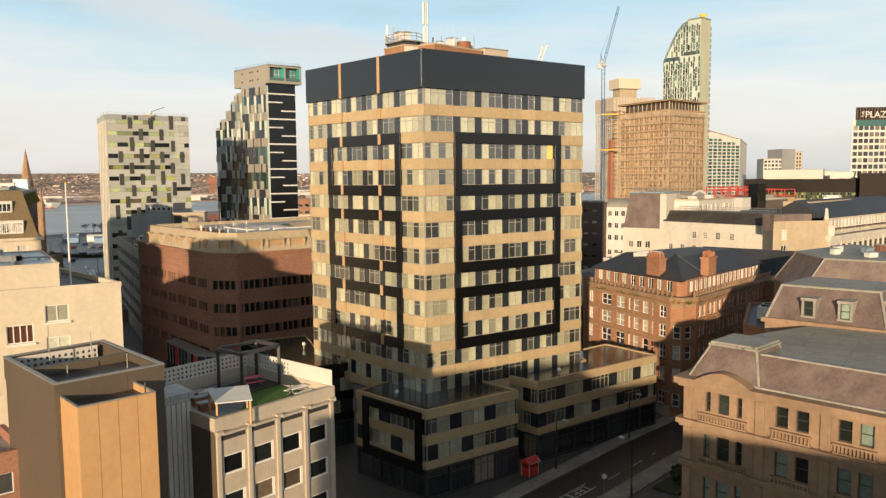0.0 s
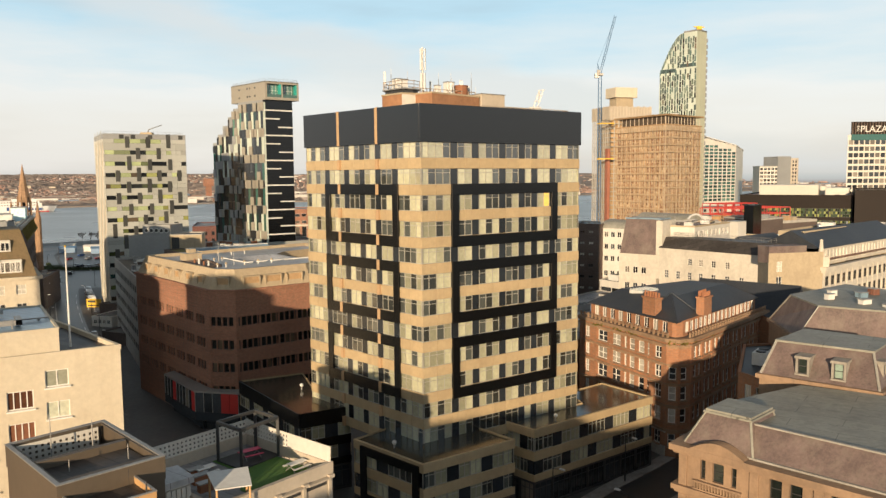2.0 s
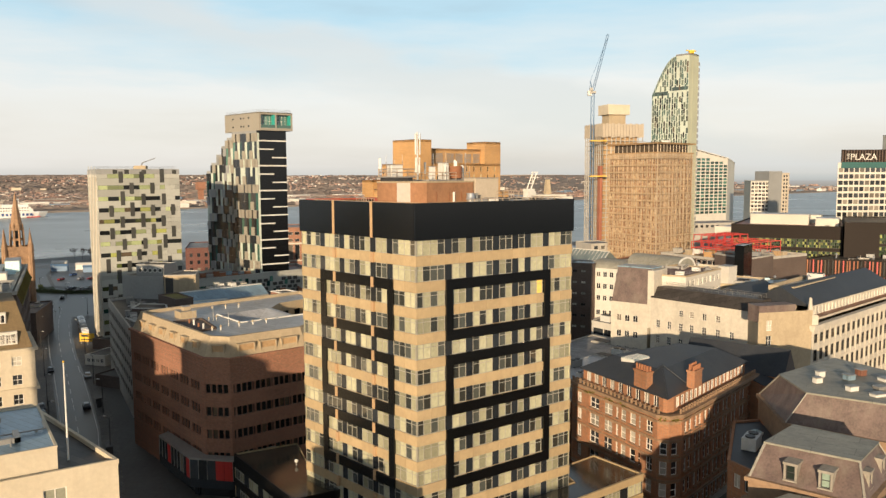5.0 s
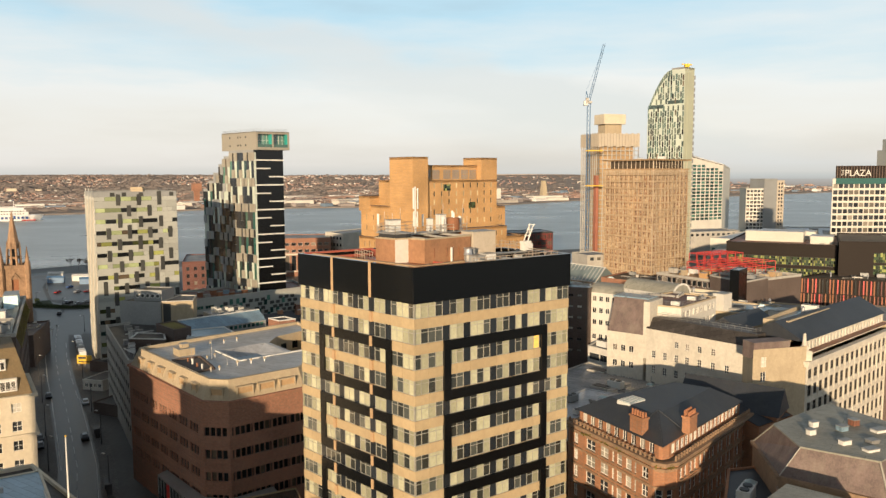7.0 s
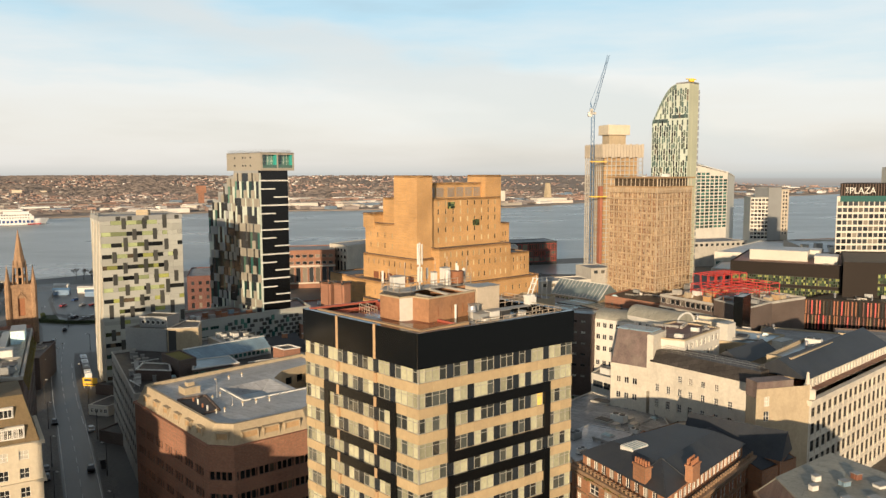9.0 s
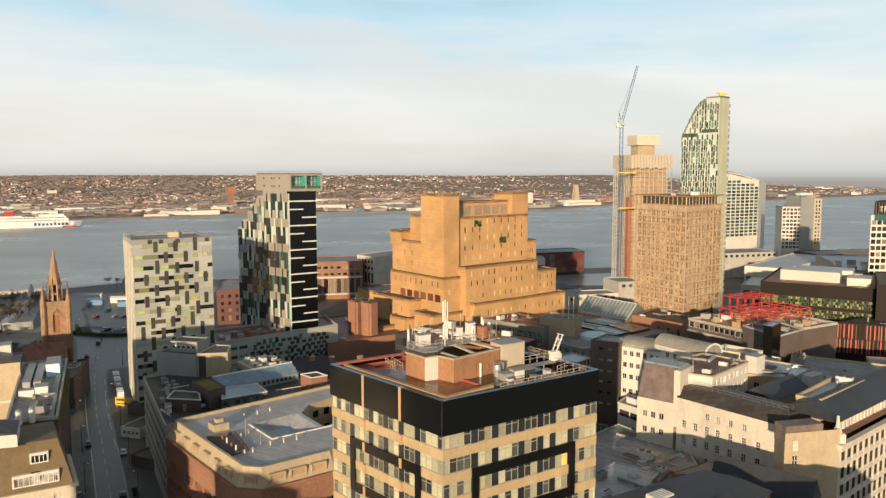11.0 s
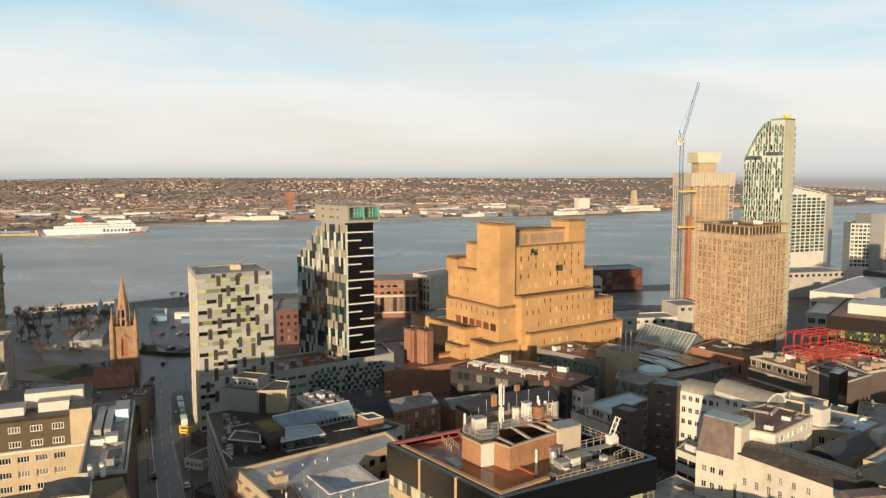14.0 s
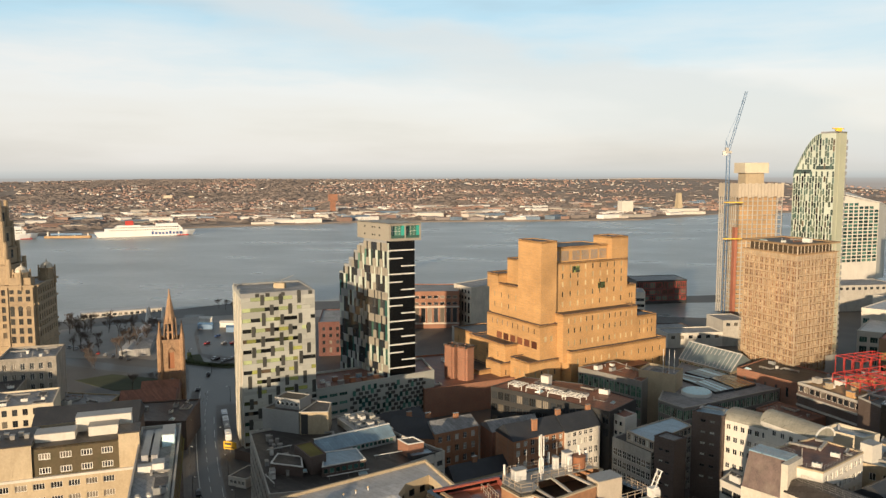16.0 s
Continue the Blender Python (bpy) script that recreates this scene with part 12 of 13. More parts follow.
# ---- ferries ----
def ferry(x, y, rot, L, label, bars=True):
    t = thing("ferry", label, "ferry", (x, y, -8.5), "moored ferries")
    m = pose(x, y, -8.5, 0, 0, rot)
    W = L * 0.065
    bm = bmesh.new()
    prof = [(-0.5, 1.0), (-0.48, 1.0), (0.3, 1.0), (0.42, 0.7), (0.5, 0.05)]
    lower, upper = [], []
    for z, sc, store in ((0.0, 0.93, lower), (9.5, 1.0, upper)):
        for f, ww in prof:
            store.append((bm.verts.new(m @ Vector((f * L * sc, -W * ww, z))), bm.verts.new(m @ Vector((f * L * sc, W * ww, z)))))
    for a, b, c, d in zip(lower, lower[1:], upper, upper[1:]):
        bm.faces.new((a[0], b[0], d[0], c[0]))
        bm.faces.new((b[1], a[1], c[1], d[1]))
        bm.faces.new((c[0], d[0], d[1], c[1]))
    bm.faces.new((lower[0][1], lower[0][0], upper[0][0], upper[0][1]))
    part("hull", bm, M["hull_white"], t, "white steel hull")
    bm = bmesh.new()
    for u0, u1, z0, z1, ww in ((-0.40, 0.36, 9.5, 14.5, 0.92), (-0.30, 0.34, 14.5, 18.0, 0.84), (0.1, 0.32, 18.0, 22.0, 0.78), (-0.28, -0.05, 18.0, 20.0, 0.7)):
        box(bm, u0 * L, -W * ww, z0, u1 * L, W * ww, z1, m)
    part("superstructure", bm, M["hull_white"], t)
    bm = bmesh.new()
    box(bm, -0.2 * L, -3, 20.0, -0.12 * L, 3, 28.0, m)
    part("funnel", bm, M["hull_red"], t, "red funnel")
    bm = bmesh.new()
    box(bm, -0.47 * L, -W * 0.95, -0.5, 0.42 * L, W * 0.95, 1.4, m)
    part("boot_top", bm, M["hull_red"], t)
    for z in (11.0, 15.6):
        bm = bmesh.new()
        for k in range(30):
            box(bm, (-0.36 + k * 0.023) * L, -W * 0.95 - 0.1, z, (-0.36 + k * 0.023 + 0.012) * L, -W * 0.9, z + 1.3, m)
        part("window_strip", bm, M["g_dark"], t)["kind"] = "stuff"
    if bars:
        for k, h in enumerate((5.5, 4.5, 4, 4, 4, 5.5, 4, 4, 4)):
            bm = bmesh.new()
            box(bm, (0.05 + k * 0.035) * L, -W * 1.0 - 0.15, 3.0, (0.05 + k * 0.035 + 0.022) * L, -W * 0.99, 3.0 + h, m)
            part("hull_bar", bm, M["blue_car"], t, "dark blue bar of hull lettering")
    bm = bmesh.new()
    beam(bm, m @ Vector((0.24 * L, 0, 22)), m @ Vector((0.24 * L, 0, 33)), 0.5, 5)
    part("mast", bm, M["hull_white"], t)


ferry(-737, 1286, 32.9, 172, "large white passenger ferry at the far berth")
ferry(-948, 1158, 44, 150, "white ferry moored beside another", False)
t = thing("berth_jetty", "low steel jetty between the moored ferries", "jetty", (-850, 1222, -8.5))
mj = wall_pose((-886.0, 1212.0), (-812.0, 1236.0))
bm = bmesh.new()
box(bm, 0, 0, 0, 76, 9, 3.5, mj @ Matrix.Translation((0, 0, -8.5)))
part("deck", bm, M["timber"], t)
for u in (4, 22, 48, 70):
    bm = bmesh.new()
    box(bm, u, 3, 3.5, u + 2.5, 6, 11 if u < 30 else 8, mj @ Matrix.Translation((0, 0, -8.5)))
    part("post", bm, M["grey_metal"], t)
bm = bmesh.new()
box(bm, 10, 2, 5.0, 62, 7, 8.0, mj @ Matrix.Translation((0, 0, -8.5)))
part("gangway", bm, M["blue_steel"], t)
# ---- landing stage and footbridge ----
t = thing("landing_stage", "long floating landing stage with pale roof", "pontoon", (-330, 545, -8.5))
m = wall_pose((-360.0, 528.0), (-291.0, 577.0))
bm = bmesh.new()
box(bm, 0, 0, -8.8, 104, 14, -6.0, m)
part("pontoon", bm, M["concrete"], t)
bm = bmesh.new()
box(bm, 2, 3, -6.0, 60, 12, -2.0, m)
part("hall", bm, M["white_render"], t)
bm = bmesh.new()
box(bm, 1, 2, -2.0, 62, 13, -1.3, m)
part("roof", bm, M["roof_pale"], t)
for k in range(14):
    put("window", window_mesh(2.6, 2.0, "white_frame", "g_dark", lights=2), t, m @ Matrix.Translation((3.5 + k * 4.1, 2.95, -5.0)))
t = thing("footbridge", "grey covered arched footbridge to the landing stage", "bridge", (-255, 470, 0))
m = wall_pose((-238.0, 406.0), (-290.0, 520.0))
bm = bmesh.new()
box(bm, 0, -4.5, 0, 95, 4.5, 4.2, m)
part("ramp", bm, M["roof_grey"], t)
for s in (-5.0, 5.0):
    bm = bmesh.new()
    for k in range(14):
        f0, f1 = k / 14, (k + 1) / 14
        bar(bm, m @ Vector((75 + 45 * f0, s, 1 + 11 * math.sin(math.pi * f0))), m @ Vector((75 + 45 * f1, s, 1 + 11 * math.sin(math.pi * f1))), 0.9, 0.9)
        if k % 2:
            bar(bm, m @ Vector((75 + 45 * f0, s, 0.5)), m @ Vector((75 + 45 * f0, s, 1 + 11 * math.sin(math.pi * f0))), 0.4, 0.4)
    part("arch", bm, M["white_metal"], t)

# ---- blocks behind the way of the camera, never in view, added to cast shade ----
block("shade_block", "unseen stone block that casts shade on the podium", "building", [(-31.0, -44.0), (-12.0, -44.0), (-12.0, -22.0), (-31.0, -22.0)], 0, 32.5, "tan_stone", "roof_grey", {}, clutter=0)
block("shade_block", "unseen brick block that casts shade over the side street", "building", [(-11.8, -44.0), (22.0, -44.0), (22.0, -22.0), (-11.8, -22.0)], 0, 29.0, "brown_brick", "roof_grey", {}, clutter=0)
block("shade_block", "unseen tall brick block that shades the brown office", "building", [(-73.0, 18.0), (-60.6, 18.0), (-60.6, 44.0), (-73.0, 44.0)], 0, 43.5, "brown_brick", "roof_grey", {}, clutter=0)
block("shade_block", "unseen lower block that leaves a sun patch on the office", "building", [(-90.2, 18.0), (-73.2, 18.0), (-73.2, 44.0), (-90.2, 44.0)], 0, 34.6, "tan_stone", "roof_grey", {}, clutter=0)
block("shade_block", "unseen narrow block that bounds the sun patch", "building", [(-93.2, 18.0), (-90.4, 18.0), (-90.4, 32.0), (-93.2, 32.0)], 0, 46.5, "tan_stone", "roof_grey", {}, clutter=0)

block("shade_block", "unseen tall stone block that shades the riverside offices", "building", [(-270.0, 120.0), (-228.0, 120.0), (-228.0, 150.0), (-270.0, 150.0)], 0, 47.0, "tan_stone", "roof_grey", {}, clutter=0)

# ---- streets ----
def strip(name, left, right, z0, z1, mat, label, category):
    """A band of road or pavement between two edge lines, with its kerb faces."""
    bm = bmesh.new()
    lo = [bm.verts.new((x, y, z1)) for x, y in left]
    ro = [bm.verts.new((x, y, z1)) for x, y in right]
    for i in range(len(left) - 1):
        bm.faces.new((lo[i], ro[i], ro[i + 1], lo[i + 1]))
    if z1 - z0 > 0.05:
        for e in (lo, ro):
            d = [bm.verts.new((v.co.x, v.co.y, z0)) for v in e]
            for i in range(len(e) - 1):
                bm.faces.new((e[i], e[i + 1], d[i + 1], d[i]))
    bmesh.ops.recalc_face_normals(bm, faces=bm.faces)
    return setting(name, bm, M[mat], label, category)


def shift(line, d):
    """The line moved d metres to its left."""
    out = []
    for i, p in enumerate(line):
        a, b = line[max(0, i - 1)], line[min(len(line) - 1, i + 1)]
        t = (Vector(b) - Vector(a)).normalized()
        out.append((p[0] - t.y * d, p[1] + t.x * d))
    return out


MID = [(-50.0, 104.0), (-66.0, 138.0), (-82.0, 173.5), (-94.6, 197.7), (-110.4, 227.7), (-124.2, 253.1), (-138.6, 281.0), (-154.0, 313.0), (-168.0, 345.0)]
strip("road", shift(MID, 4.3), shift(MID, -4.3), 0, 0.02, "asphalt", "damp dark asphalt street running towards the river", "road")
strip("pavement", shift(MID, 7.6), shift(MID, 4.35), 0, 0.14, "pave_slab", "narrow grey pavement with kerb", "pavement")
strip("pavement", shift(MID[:7], -4.35), shift(MID[:7], -7.8), 0, 0.14, "pave_slab", "narrow grey pavement with kerb", "pavement")
strip("road", [(-168.0, 318.0), (-178.0, 345.0), (-196.0, 380.0), (-222.0, 418.0), (-250.0, 470.0), (-275.0, 530.0)], [(-120.0, 335.0), (-140.0, 365.0), (-170.0, 385.0), (-206.0, 412.0), (-236.0, 466.0), (-262.0, 535.0)], 0, 0.024, "asphalt", "wide damp junction near the waterfront", "road")
strip("car_park", [(-206.0, 416.0), (-232.0, 462.0), (-256.0, 520.0)], [(-150.0, 402.0), (-165.0, 470.0), (-190.0, 530.0)], 0, 0.028, "asphalt", "open asphalt car park near the waterfront", "car park")
RS = [(0.0, 80.0), (10.4, 90.9), (16.2, 97.2), (26.9, 108.8), (36.0, 117.6), (44.0, 126.0)]
RF = shift(RS, -6.4)
strip("road", shift(RS, 0.8), RF, 0, 0.02, "asphalt", "dark asphalt side street below the tower", "road")
strip("pavement", shift(RS, 3.1), shift(RS, 0.85), 0, 0.14, "pave_pale", "grey pavement strip along the podium", "pavement")
strip("pavement", shift(RS, -6.45), shift(RS, -9.2), 0, 0.14, "pave_pale", "grey pavement strip across the side street", "pavement")

strip("promenade", [(-338.0, 462.0), (-268.0, 520.0), (-200.0, 556.0), (-120.0, 590.0)], [(-322.0, 442.0), (-256.0, 498.0), (-190.0, 530.0), (-112.0, 566.0)], 0, 0.05, "promenade", "pale wet riverside promenade", "pavement")
strip("road", [(-330.0, 420.0), (-280.0, 396.0), (-236.0, 384.0), (-200.0, 380.0)], [(-334.0, 406.0), (-282.0, 383.0), (-236.0, 372.0), (-196.0, 369.0)], 0, 0.026, "asphalt", "riverside road past the trees", "road")
strip("path", [(-318.0, 445.0), (-270.0, 415.0), (-226.0, 402.0)], [(-321.0, 440.0), (-272.0, 410.0), (-226.0, 397.0)], 0, 0.03, "promenade", "pale path between the trees", "path")

strip("quay_paving", [(-338.0, 440.0), (-304.0, 470.0), (-275.0, 500.0)], [(-298.0, 392.0), (-226.0, 402.0), (-216.0, 426.0)], 0, 0.016, "promenade", "pale wet stone paving on the riverside", "pavement")
t = thing("covered_gangway", "long grey covered gangway down to the landing stage", "gangway", (-249.0, 408.0, 0))
ga, gb = (-246.0, 404.0), (-280.0, 496.0)
mg, Lg = wall_pose(ga, gb), length(ga, gb)
bm = bmesh.new()
box(bm, 0, -4.5, 0, Lg, 4.5, 3.2, mg)
part("wall", bm, M["grey_clad"], t)
bm = bmesh.new()
for v0, v1, z0, z1 in ((-5.0, 0.0, 3.2, 4.4), (5.0, 0.0, 3.2, 4.4)):
    quad(bm, mg @ Vector((-0.5, v0, z0)), mg @ Vector((Lg + 0.5, v0, z0)), mg @ Vector((Lg + 0.5, v1, z1)), mg @ Vector((-0.5, v1, z1)))
for u in (-0.5, Lg + 0.5):
    bm.faces.new([bm.verts.new(mg @ Vector(p)) for p in ((u, -5.0, 3.2), (u, 5.0, 3.2), (u, 0.0, 4.4))])
part("roof", bm, M["roof_pale"], t, "pale grey shallow pitched roof")

# painted lines
lines = thing("lane_marking", "worn white lane lines on the asphalt", "road marking", (-100, 200, 0.02), kind="structure")


def paint_line(line, w, z=0.032, dash=None):
    on = True
    for a, b in zip(line, line[1:]):
        L = length(a, b)
        u = 0.0
        while u < L:
            s = dash or L
            e = min(L, u + s)
            if on:
                bm = bmesh.new()
                bar(bm, (*lerp2(a, b, u / L), z), (*lerp2(a, b, e / L), z), w, 0.01)
                part("line", bm, M["road_paint"], lines)
            on = not on if dash else True
            u = e


paint_line(shift(MID, 0.3), 0.16, dash=5.0)
paint_line(shift(MID[2:], 3.7), 0.22)
paint_line(shift(MID[4:8], -3.4), 0.18, dash=9.0)
paint_line(shift(MID[1:5], -3.8), 0.14)
paint_line(shift(RS[:4], -4.4), 0.14, dash=3.0)
paint_line(shift(RS[1:3], -2.9), 0.12)
cu = bpy.data.curves.new("road_word", "FONT")
cu.body, cu.size, cu.extrude = "LEFT", 2.1, 0.004
ob = new("road_word", cu)
ob.data.materials.append(M["road_paint"])
ob.parent = lines
ob.matrix_parent_inverse = world_of(lines).inverted()
ob.matrix_basis = pose(17.9, 94.4, 0.034, 0, 0, 225)
tagged(ob, "white painted road word")
cu = bpy.data.curves.new("road_word", "FONT")
cu.body, cu.size, cu.extrude = "TURN", 2.1, 0.004
ob = new("road_word", cu)
ob.data.materials.append(M["road_paint"])
ob.parent = lines
ob.matrix_parent_inverse = world_of(lines).inverted()
ob.matrix_basis = pose(15.6, 92.0, 0.034, 0, 0, 225)
tagged(ob, "white painted road word")


# ---- vehicles ----
def car_meshes(mat):
    key = ("car", mat)
    if key in _wins:
        return _wins[key]
    bm = bmesh.new()
    prof = [(-2.1, 0.55), (-2.15, 0.85), (-1.2, 0.98), (1.75, 1.0), (2.1, 0.9), (2.12, 0.5)]
    for w in (0,):
        a = [bm.verts.new((x, -0.88, z)) for x, z in prof] + [bm.verts.new((2.0, -0.84, 0.25)), bm.verts.new((-2.0, -0.84, 0.25))]
        b = [bm.verts.new((v.co.x, -v.co.y, v.co.z)) for v in a]
        n = len(a)
        for i in range(n):
            bm.faces.new((a[i], a[(i + 1) % n], b[(i + 1) % n], b[i]))
        bm.faces.new(a[::-1])
        bm.faces.new(b)
    bmesh.ops.recalc_face_normals(bm, faces=bm.faces)
    bmesh.ops.bevel(bm, geom=bm.edges[:], offset=0.07, segments=2, affect="EDGES")
    body = mesh_of("body", bm, M[mat])
    bm = bmesh.new()
    loft(bm, [(-1.25, -0.8), (1.7, -0.8), (1.7, 0.8), (-1.25, 0.8)], 0.97, [(-0.5, -0.64), (1.2, -0.64), (1.2, 0.64), (-0.5, 0.64)], 1.42, 0)
    glass = mesh_of("glasshouse", bm, M["g_dark"])
    bm = bmesh.new()
    prism(bm, [(-0.52, -0.66), (1.22, -0.66), (1.22, 0.66), (-0.52, 0.66)], 1.41, 1.47, bottom=True)
    bmesh.ops.bevel(bm, geom=bm.edges[:], offset=0.03, segments=1, affect="EDGES")
    roof = mesh_of("roof", bm, M[mat])
    if "wheel" not in _wins:
        bm = bmesh.new()
        beam(bm, (0, -0.1, 0), (0, 0.1, 0), 0.32, 12)
        _wins["wheel"] = mesh_of("wheel", bm, M["tyre"])
        bm = bmesh.new()
        for y in (-0.8, 0.8):
            beam(bm, (0, y - 0.1, 0), (0, y + 0.1, 0), 0.32, 10)
        beam(bm, (0, -0.8, 0), (0, 0.8, 0), 0.06, 5)
        _wins["axle"] = mesh_of("axle", bm, M["tyre"])
    _wins[key] = (body, glass, roof)
    return _wins[key]


def car(x, y, rot, mat, label, z=0.02):
    t = thing("car", label, "car", (x, y, z), "cars on the streets")
    m = pose(x, y, z, 0, 0, rot)
    for nm, me in zip(("body", "glasshouse", "roof"), car_meshes(mat)):
        put(nm, me, t, m)
    if y > 300:
        for wx in (-1.3, 1.3):
            put("axle", _wins["axle"], t, m @ Matrix.Translation((wx, 0, 0.32)))
        return
    for wx in (-1.3, 1.3):
        for wy in (-0.8, 0.8):
            put("wheel", _wins["wheel"], t, m @ Matrix.Translation((wx, wy, 0.32)))


CAR_M = ("silver", "black_car", "white_car", "red_car", "blue_car", "silver", "black_car")
WORDS = dict(silver="silver-grey", black_car="black", white_car="white", red_car="red", blue_car="dark blue")
car(-102.4, 223.2, 118, "silver", "silver hatchback driving along the damp street")
car(-89.2, 193.0, 298, "black_car", "black hatchback with lit street ahead")
rngv = random.Random(31)
for x, y in ((-97.4, 186.5), (-100.2, 192.0), (-116.6, 230.0)):
    car(x, y, 118, "black_car", "black car parked along the kerb")
for k in range(7):
    c = rngv.choice(CAR_M)
    car(-193.0 + k * 4.0 - (k % 2) * 2, 402.0 + rngv.uniform(-2, 8), 75, c, WORDS[c] + " car parked behind the hedge")
for r in range(2):
    for k in range(7):
        if rngv.random() < 0.25:
            continue
        c = rngv.choice(CAR_M)
        car(-220.0 + k * 5.2 + r * -8.0, 440.0 + r * 20.0 + k * 1.0, 75 + rngv.uniform(-3, 3), c, WORDS[c] + " car in the waterfront car park")
for k in range(12):
    c = rngv.choice(CAR_M)
    x, y = lerp2((-312.0, 424.0), (-240.0, 392.0), k / 11)
    car(x, y + 3.0, 115, c, WORDS[c] + " car parked beside the riverside trees")
car(-173.0, 344.0, 110, "black_car", "black car waiting at the junction")
car(-181.0, 372.0, 110, "black_car", "dark car turning at the junction")

# vans and coaches with pale roofs in the yard behind the hoarding
for k in range(4):
    x, y = lerp2((-143.5, 306.0), (-128.5, 277.0), k / 3.6)
    t = thing("parked_coach", "long grey-roofed coach parked in the yard", "coach", (x, y, 0), "coaches in the yard")
    m = pose(x + 1.5, y, 0, 0, 0, 118)
    bm = bmesh.new()
    box(bm, -3.6, -1.2, 0.5, 3.6, 1.2, 3.0, m)
    bmesh.ops.bevel(bm, geom=bm.edges[:], offset=0.15, segments=2, affect="EDGES")
    part("body", bm, M[("silver", "white_car", "grey_clad", "white_car")[k]], t)
    bm = bmesh.new()
    box(bm, -3.3, -1.23, 1.5, 3.3, 1.23, 2.5, m)
    part("window_band", bm, M["g_dark"], t)
    for wx in (-2.4, 2.4):
        for wy in (-1.05, 1.05):
            put("wheel", _wins["wheel"], t, m @ Matrix.Translation((wx, wy, 0.5)) @ Matrix.Scale(1.5, 4))
    bm = bmesh.new()
    box(bm, -1.2, -0.6, 3.0, 0.8, 0.6, 3.2, m)
    part("roof_unit", bm, M["white_metal"], t)

t = thing("hoarding_board", "yellow site hoarding board on posts", "hoarding", (-122.4, 268.0, 0))
mh = wall_pose((-125.2, 268.4), (-119.4, 267.4))
bm = bmesh.new()
box(bm, 0, -0.1, 1.2, 5.6, 0.1, 4.2, mh)
part("board", bm, M["yellow"], t)
for u in (0.4, 2.8, 5.2):
    bm = bmesh.new()
    box(bm, u - 0.1, 0.1, 0, u + 0.1, 0.3, 4.2, mh)
    part("post", bm, M["grey_metal"], t)
for u0, v0, u1, v1 in ((0.5, 2.9, 3.4, 3.7), (0.5, 1.7, 4.6, 2.1)):
    bm = bmesh.new()
    box(bm, u0, -0.14, v0, u1, -0.1, v1, mh)
    part("lettering_bar", bm, M["dark_frame"], t)
block("yard_office", "low white-sided yard office with flat dark roof", "building", [(-110.0, 238.6), (-103.0, 236.8), (-99.0, 246.0), (-107.0, 249.0)], 0, 3.4, "white_render", "roof_dark", {0: dict(cols=(4, 1.1, 0.4), rows=[(1.0, 2.2)], win=("white_frame", "g_dark"))}, parapet=0.2, clutter=0)
block("yard_shed", "low dark yard shed with flat felt roof", "building", [(-118.0, 262.0), (-110.0, 259.0), (-105.0, 268.0), (-113.0, 272.0)], 0, 3.6, "dark_brick", "roof_dark", {}, parapet=0.2, clutter=0)
block("yard_shed", "low dark yard shed with flat felt roof", "building", [(-96.0, 214.0), (-87.0, 210.0), (-83.0, 220.0), (-92.0, 224.0)], 0, 3.4, "dark_brick", "roof_dark", {}, parapet=0.2, clutter=0)


# ---- street furniture ----
def street_lamp(x, y, rot, h=8.5, z=0.0):
    t = thing("street_lamp", "dark steel street lamp with flat lantern", "street lamp", (x, y, z), "street lamps")
    key = ("lamp", h)
    if key not in _wins:
        bm = bmesh.new()
        beam(bm, (0, 0, 0), (0, 0, h), 0.11, 6, 0.07)
        beam(bm, (0, 0, 0), (0, 0, 1.2), 0.16, 6)
        p = mesh_of("pole", bm, M["dark_frame"])
        bm = bmesh.new()
        beam(bm, (0, 0, h - 0.1), (1.3, 0, h + 0.15), 0.05, 5)
        a = mesh_of("arm", bm, M["dark_frame"])
        bm = bmesh.new()
        box(bm, 1.1, -0.17, h + 0.08, 1.9, 0.17, h + 0.24)
        _wins[key] = (p, a, mesh_of("lantern", bm, M["white_metal"]))
    for nm, me in zip(("pole", "arm", "lantern"), _wins[key]):
        put(nm, me, t, pose(x, y, z, 0, 0, rot))


for x, y in shift(MID[:7], 6.2):
    street_lamp(x, y, -30)
for a, b in zip(MID[:6], MID[1:7]):
    x, y = shift([lerp2(a, b, 0.5), b], -6.0)[0]
    street_lamp(x, y, 150)
for x, y, r in ((15.2, 100.0, -45), (27.9, 111.9, -45), (23.2, 91.2, 135), (-182.0, 378.0, 0), (-205.0, 398.0, 40), (-150.0, 330.0, 200), (-225.0, 450.0, 20), (-240.0, 430.0, 0)):
    street_lamp(x, y, r, 7.0)
for x, y in ((19.8, 91.2), (-170.5, 341.5), (-160.0, 322.0), (-162.5, 331.0)):
    t = thing("traffic_sign", "round sign on a grey post beside the kerb", "sign", (x, y, 0), "signs on posts")
    bm = bmesh.new()
    beam(bm, (x, y, 0), (x, y, 2.9), 0.05, 6)
    part("post", bm, M["grey_metal"], t)
    bm = bmesh.new()
    beam(bm, (x, y - 0.06, 2.6), (x, y - 0.1, 2.6), 0.33, 12)
    part("disc", bm, M["white_metal"], t)
